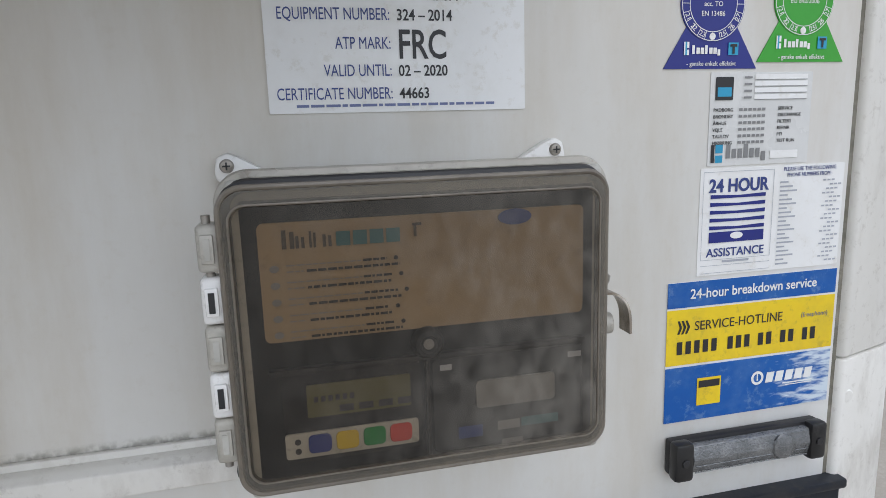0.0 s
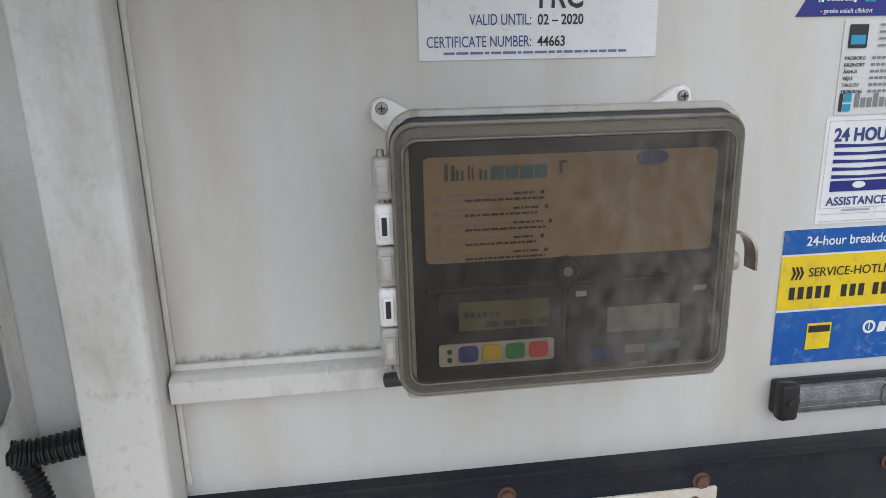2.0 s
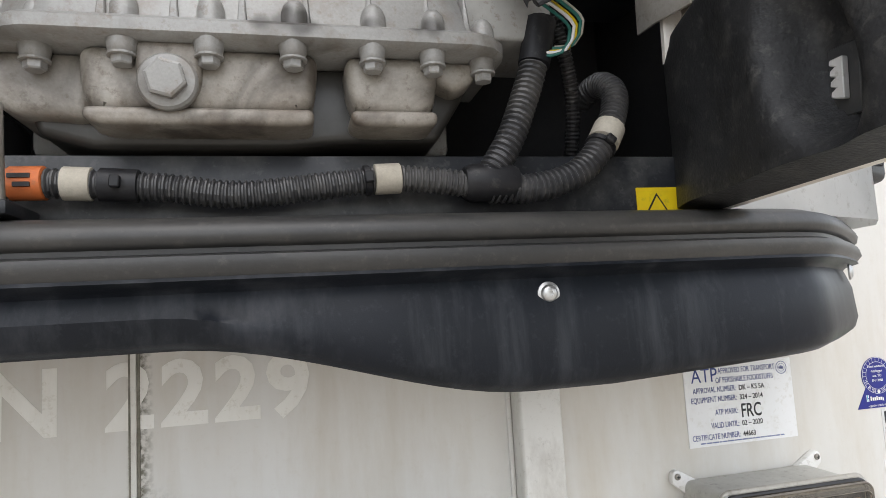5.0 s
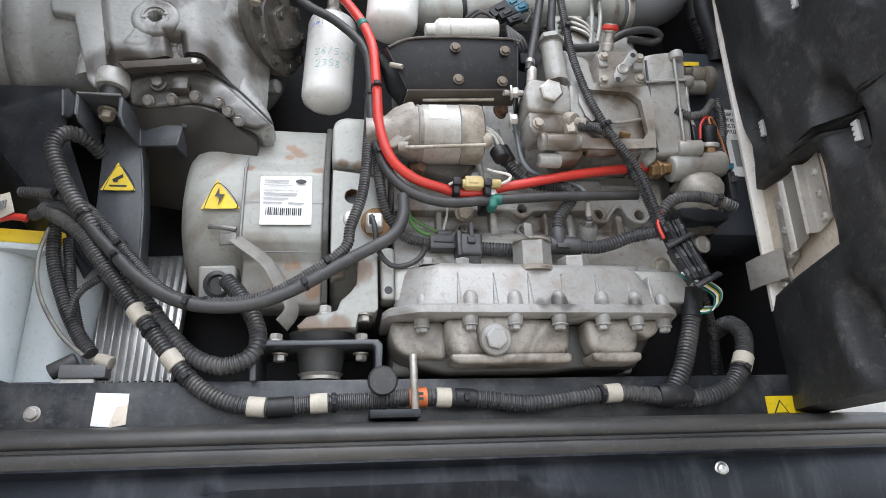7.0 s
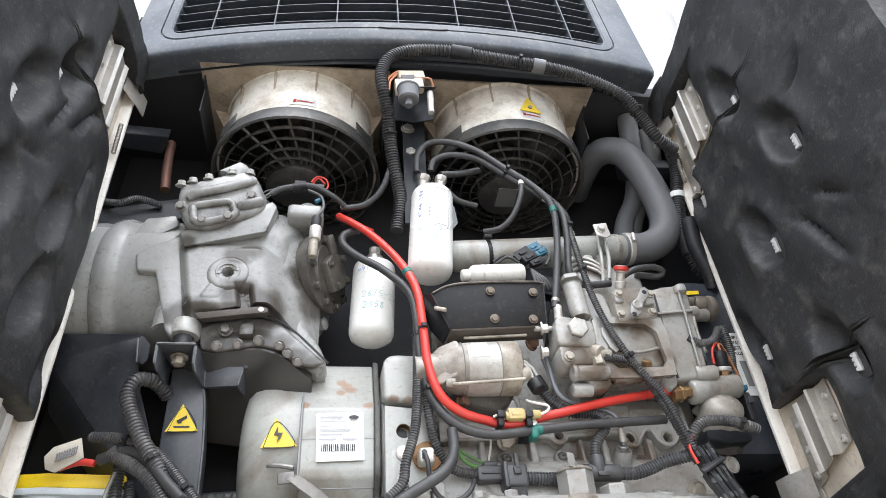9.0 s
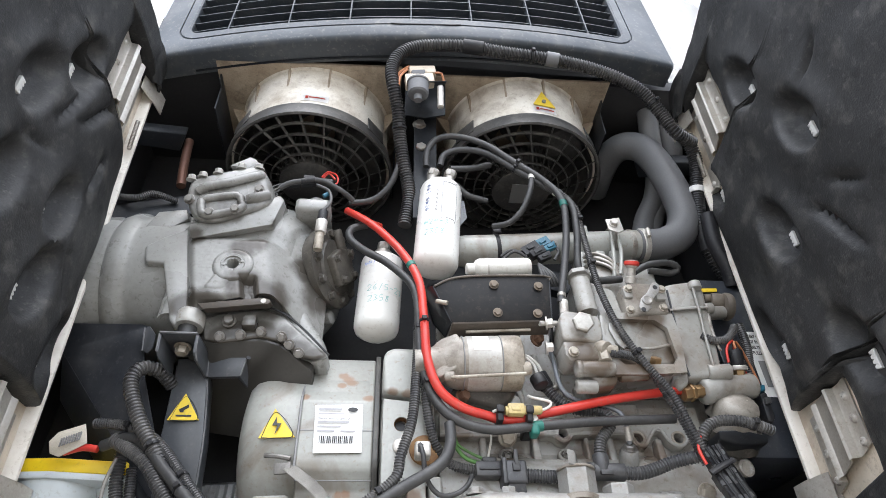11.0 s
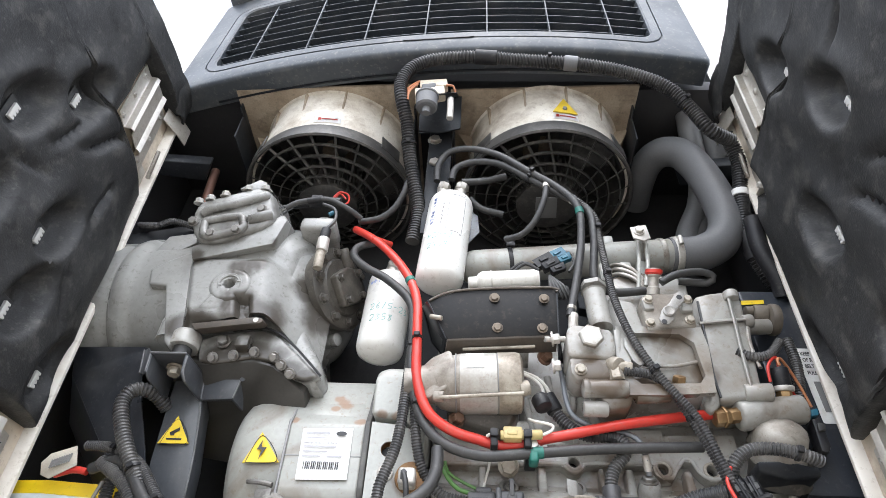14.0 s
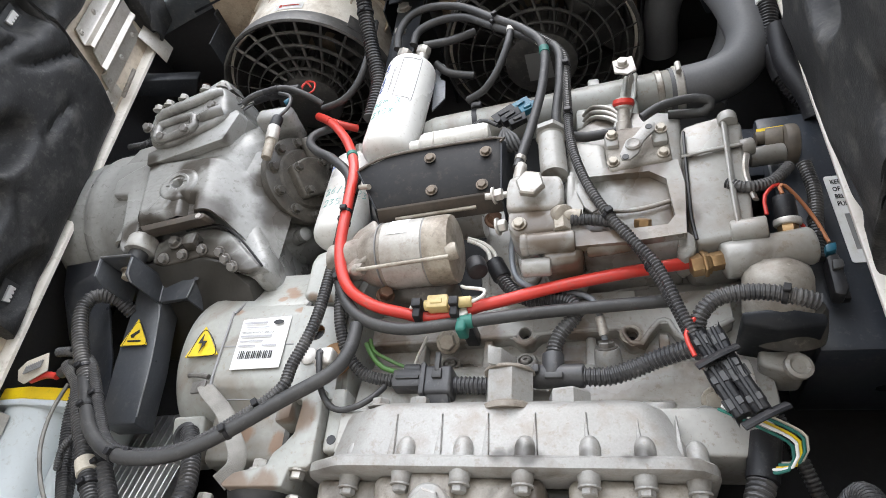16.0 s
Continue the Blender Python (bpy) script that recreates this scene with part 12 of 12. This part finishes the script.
part("barcode", tb_, ink_grey, tg_, smooth=0)
run("red_wire", [(-1.497, 0.240, 2.304), (-1.469, 0.240, 2.313), (-1.444, 0.240, 2.310)], 0.006, red_rubber, "short red battery wire")
# compressor wiring and small pipes
run("sensor_lead", [(-1.472, 0.300, 2.930), (-1.516, 0.270, 2.923), (-1.545, 0.260, 2.899), (-1.596, 0.270, 2.909)], 0.008, conduit, "black corrugated lead behind the compressor", rib=0.0045)
run("sensor_lead", [(-1.211, 0.155, 2.851), (-1.189, 0.150, 2.864), (-1.159, 0.150, 2.872), (-1.124, 0.155, 2.880), (-1.081, 0.170, 2.867), (-1.056, 0.190, 2.859)], 0.0062, rubber, "black wiring on the compressor head", bands=((0.40, 0.03, black_plastic, "plug"),))
run("sensor_lead", [(-1.115, 0.150, 2.786), (-1.100, 0.152, 2.816), (-1.107, 0.155, 2.851), (-1.135, 0.155, 2.867)], 0.0035, conduit, "thin lead from the pressure switch")
run("orange_wire", [(-1.133, 0.208, 2.943), (-1.121, 0.205, 2.959), (-1.099, 0.203, 2.948), (-1.096, 0.203, 2.922), (-1.115, 0.205, 2.916), (-1.130, 0.208, 2.933), (-1.118, 0.201, 2.950), (-1.101, 0.199, 2.930)], 0.0022, red_rubber, "small orange coil of wire")
for a in range(3):
    o = Vector((0.0, 0.0, -0.012 * a))
    run("injector_pipe", [Vector((-0.492, 0.170, 2.683)) + o, Vector((-0.512, 0.165, 2.708)) + o, Vector((-0.541, 0.175, 2.726)) + o, Vector((-0.559, 0.200, 2.726)) + o], 0.0038, steel, "thin bent steel injector pipe", "pipe")
run("injector_pipe", [(-0.466, 0.185, 2.805), (-0.476, 0.170, 2.728), (-0.492, 0.165, 2.665)], 0.0042, pale_paint, "thin grey pipe from the intake", "pipe")
run("injector_pipe", [(-0.481, 0.185, 2.800), (-0.493, 0.170, 2.728), (-0.507, 0.165, 2.657)], 0.0042, pale_paint, "thin grey pipe from the intake", "pipe")
run("fuel_hose", [(-0.468, 0.150, 2.662), (-0.437, 0.145, 2.678), (-0.393, 0.148, 2.688), (-0.368, 0.155, 2.683), (-0.378, 0.165, 2.675), (-0.427, 0.170, 2.683)], 0.0072, rubber, "grey-black return hose looped on the pump", "hose")
run("starter_wire", [(-0.784, 0.205, 2.335), (-0.786, 0.198, 2.318), (-0.791, 0.196, 2.300), (-0.794, 0.197, 2.286)], 0.0020, cream_plastic, "thin white wire on the block")
run("solenoid_lead", [(-0.374, 0.140, 2.508), (-0.354, 0.135, 2.494), (-0.322, 0.140, 2.504), (-0.294, 0.150, 2.536)], 0.008, conduit, "short corrugated solenoid lead", rib=0.0045)
run("orange_wire", [(-0.338, 0.140, 2.451), (-0.336, 0.135, 2.477), (-0.316, 0.140, 2.498), (-0.311, 0.150, 2.475), (-0.291, 0.170, 2.446)], 0.0025, red_rubber, "thin orange sensor wire")
run("sensor_lead", [(-0.269, 0.170, 2.555), (-0.266, 0.175, 2.508), (-0.276, 0.180, 2.451), (-0.281, 0.185, 2.409)], 0.0095, conduit, "black corrugated lead down the guard", rib=0.0045)
run("green_wire", [(-0.853, 0.172, 2.318), (-0.848, 0.178, 2.303), (-0.830, 0.186, 2.294), (-0.806, 0.192, 2.285), (-0.790, 0.196, 2.282)], 0.0026, wire_green, "thin green wire at the plug")
run("green_wire", [(-0.858, 0.172, 2.312), (-0.848, 0.178, 2.294), (-0.832, 0.184, 2.280), (-0.808, 0.190, 2.276), (-0.792, 0.195, 2.278)], 0.0036, wire_green, "green wire at the plug")
run("small_loop", [(-0.912, 0.148, 2.286), (-0.908, 0.146, 2.272), (-0.904, 0.155, 2.243), (-0.891, 0.160, 2.221), (-0.874, 0.163, 2.213), (-0.849, 0.165, 2.220), (-0.833, 0.172, 2.236), (-0.826, 0.182, 2.252)], 0.0042, rubber, "thin black wire loop beside the generator")
for i in range(5):
    run("coiled_lead", [(-0.674, 0.135, 2.660), Vector((-0.676, 0.120, 2.623)) + Vector((0.006 * i, 0, 0)), Vector((-0.666, 0.130, 2.604)) + Vector((0.006 * i, 0, 0)), (-0.642, 0.150, 2.647)], 0.0032, rubber, "coiled black pump lead")
bp = thing("wire_connector", "black and blue plug bundle on the intake pipe", "connector", (-0.68, 0.16, 2.72))
for a_, b_, w_, m_, n_ in (((-0.694, 0.160, 2.707), (-0.664, 0.158, 2.727), 0.0085, black_plastic, "housing"), ((-0.664, 0.158, 2.727), (-0.640, 0.156, 2.740), 0.0075, plug_teal, "housing"), ((-0.682, 0.152, 2.694), (-0.652, 0.150, 2.710), 0.0080, black_plastic, "housing"), ((-0.652, 0.150, 2.710), (-0.628, 0.150, 2.722), 0.0070, plug_teal, "housing"), ((-0.668, 0.148, 2.682), (-0.642, 0.148, 2.694), 0.0070, black_plastic, "housing")):
    a_, b_ = Vector(a_), Vector(b_)
    q_ = Matrix.Translation((a_ + b_) / 2) @ (b_ - a_).to_track_quat("X", "Y").to_matrix().to_4x4()
    h_ = (b_ - a_).length / 2
    hb_ = part(n_, box(mesh(), -h_, h_, -w_, w_, -w_ * 0.8, w_ * 0.8, 0.002, 2, q_), m_, bp)
    part("latch", box(mesh(), -h_ * 0.5, h_ * 0.5, -w_ * 0.45, w_ * 0.45, -w_ * 0.8 - 0.003, w_ * 0.8 + 0.003, 0.001, 1, q_), m_, hb_)
for a_, b_, c_, m_ in (((-0.697, 0.160, 2.705), (-0.720, 0.158, 2.712), (-0.742, 0.165, 2.699), rubber), ((-0.690, 0.155, 2.692), (-0.715, 0.152, 2.704), (-0.738, 0.160, 2.690), rubber), ((-0.630, 0.150, 2.722), (-0.622, 0.148, 2.706), (-0.634, 0.150, 2.684), rubber), ((-0.638, 0.156, 2.741), (-0.622, 0.152, 2.730), (-0.624, 0.150, 2.696), braid)):
    part("wire", tube(mesh(), [a_, b_, c_], 0.0032, 8), m_, bp)

gp = thing("wire_connector", "black plug pair with a blue clip on the belt guard", "connector", (-0.22, 0.17, 2.40))
part("housing", prism(mesh(), [(-0.278, 0.170, 2.405), (-0.263, 0.170, 2.409), (-0.263, 0.170, 2.360), (-0.269, 0.172, 2.349), (-0.280, 0.172, 2.352)], (0, 0.024, 0), 0.004), black_plastic, gp)
part("clip", prism(mesh(), [(-0.276, 0.168, 2.420), (-0.262, 0.168, 2.424), (-0.264, 0.168, 2.411), (-0.277, 0.168, 2.408)], (0, 0.018, 0), 0.003), plug_teal, gp, "blue locking clip")
part("latch", prism(mesh(), [(-0.274, 0.166, 2.396), (-0.262, 0.166, 2.397), (-0.263, 0.166, 2.385), (-0.276, 0.166, 2.382)], (0, 0.010, 0), 0.002), rubber, gp)
run("orange_wire", [(-0.314, 0.140, 2.482), (-0.316, 0.138, 2.491), (-0.309, 0.140, 2.495), (-0.292, 0.155, 2.481), (-0.276, 0.170, 2.457), (-0.268, 0.176, 2.428)], 0.0025, wire_orange, "thin orange sensor wire")

# sensor plugs and small brackets round the compressor and the filters
plugs = thing("harness_plug", "black sensor plugs with loose grey wires on the compressor", "connector", (-1.151, 0.175, 2.891))
for a_, b_, r_, m_ in (((-1.204, 0.175, 2.881), (-1.170, 0.172, 2.887), 0.0085, black_plastic), ((-1.170, 0.172, 2.887), (-1.134, 0.170, 2.891), 0.0115, black_plastic), ((-1.134, 0.170, 2.891), (-1.101, 0.168, 2.887), 0.0095, rubber)):
    part("plug_body", cyl(mesh(), a_, b_, r_, 12, 0.002), m_, plugs)
part("plug_latch", box(mesh(), *[v for q in zip((-1.165, 0.160, 2.889), (-1.142, 0.164, 2.900)) for v in sorted(q)], 0.0), black_plastic, plugs)
for k_, m_ in ((0.0, braid), (0.006, rubber), (-0.005, rubber)):
    a_, b_, c_, d_ = Vector((-1.202, 0.175, 2.881)), Vector((-1.223, 0.170, 2.861)), Vector((-1.229, 0.165, 2.836)), Vector((-1.211, 0.160, 2.816))
    up_k = Vector((0, -k_, k_))
    part("plug_wire", tube(mesh(), [a_ + up_k * 0.5, b_ + up_k, c_ + up_k * 1.6, d_ + up_k], 0.0022, 6), m_, plugs)
part("blue_seal", cyl(mesh(), (-1.118, 0.160, 2.839), (-1.107, 0.160, 2.848), 0.005, 10, 0.001), plug_teal, plugs)

fbr = thing("filter_bracket", "grey folded steel bracket beside the fuel filter", "bracket", (-0.813, 0.195, 2.858))
part("plate", prism(mesh(), [(-0.831, 0.195, 2.916), (-0.824, 0.195, 2.929), (-0.816, 0.195, 2.934), (-0.808, 0.195, 2.923), (-0.808, 0.195, 2.907), (-0.816, 0.195, 2.907), (-0.819, 0.195, 2.897), (-0.815, 0.195, 2.885), (-0.806, 0.195, 2.879), (-0.802, 0.195, 2.829), (-0.824, 0.195, 2.798)], (0, 0.003, 0), 0.0008), filter_steel, fbr)

tie = mesh()
TQ = I0.lerp(I1, 0.17)
lathe(tie, TQ, I1 - I0, [(0.0352, 0), (0.0368, 0.0005), (0.0368, 0.0085), (0.0352, 0.009)], 30)
ptie = solo("pipe_tie", tie, black_plastic, "black plastic tie round the pale intake pipe", "cable tie")
part("tie_head", box(mesh(), TQ.x - 0.004, TQ.x + 0.014, TQ.y - 0.030, TQ.y - 0.018, TQ.z + 0.027, TQ.z + 0.040, 0.002), black_plastic, ptie)

bst = mesh()
prism(bst, [(-1.516, 0.205, 2.041), (-1.518, 0.205, 2.061), (-1.495, 0.205, 2.063), (-1.453, 0.205, 2.062), (-1.429, 0.205, 2.057), (-1.388, 0.205, 2.045), (-1.386, 0.205, 2.041)], (0, 0.05, 0), 0.003)
part("bottle_strap", bst, black_steel, housing, "black bent foot strap of the bottle")
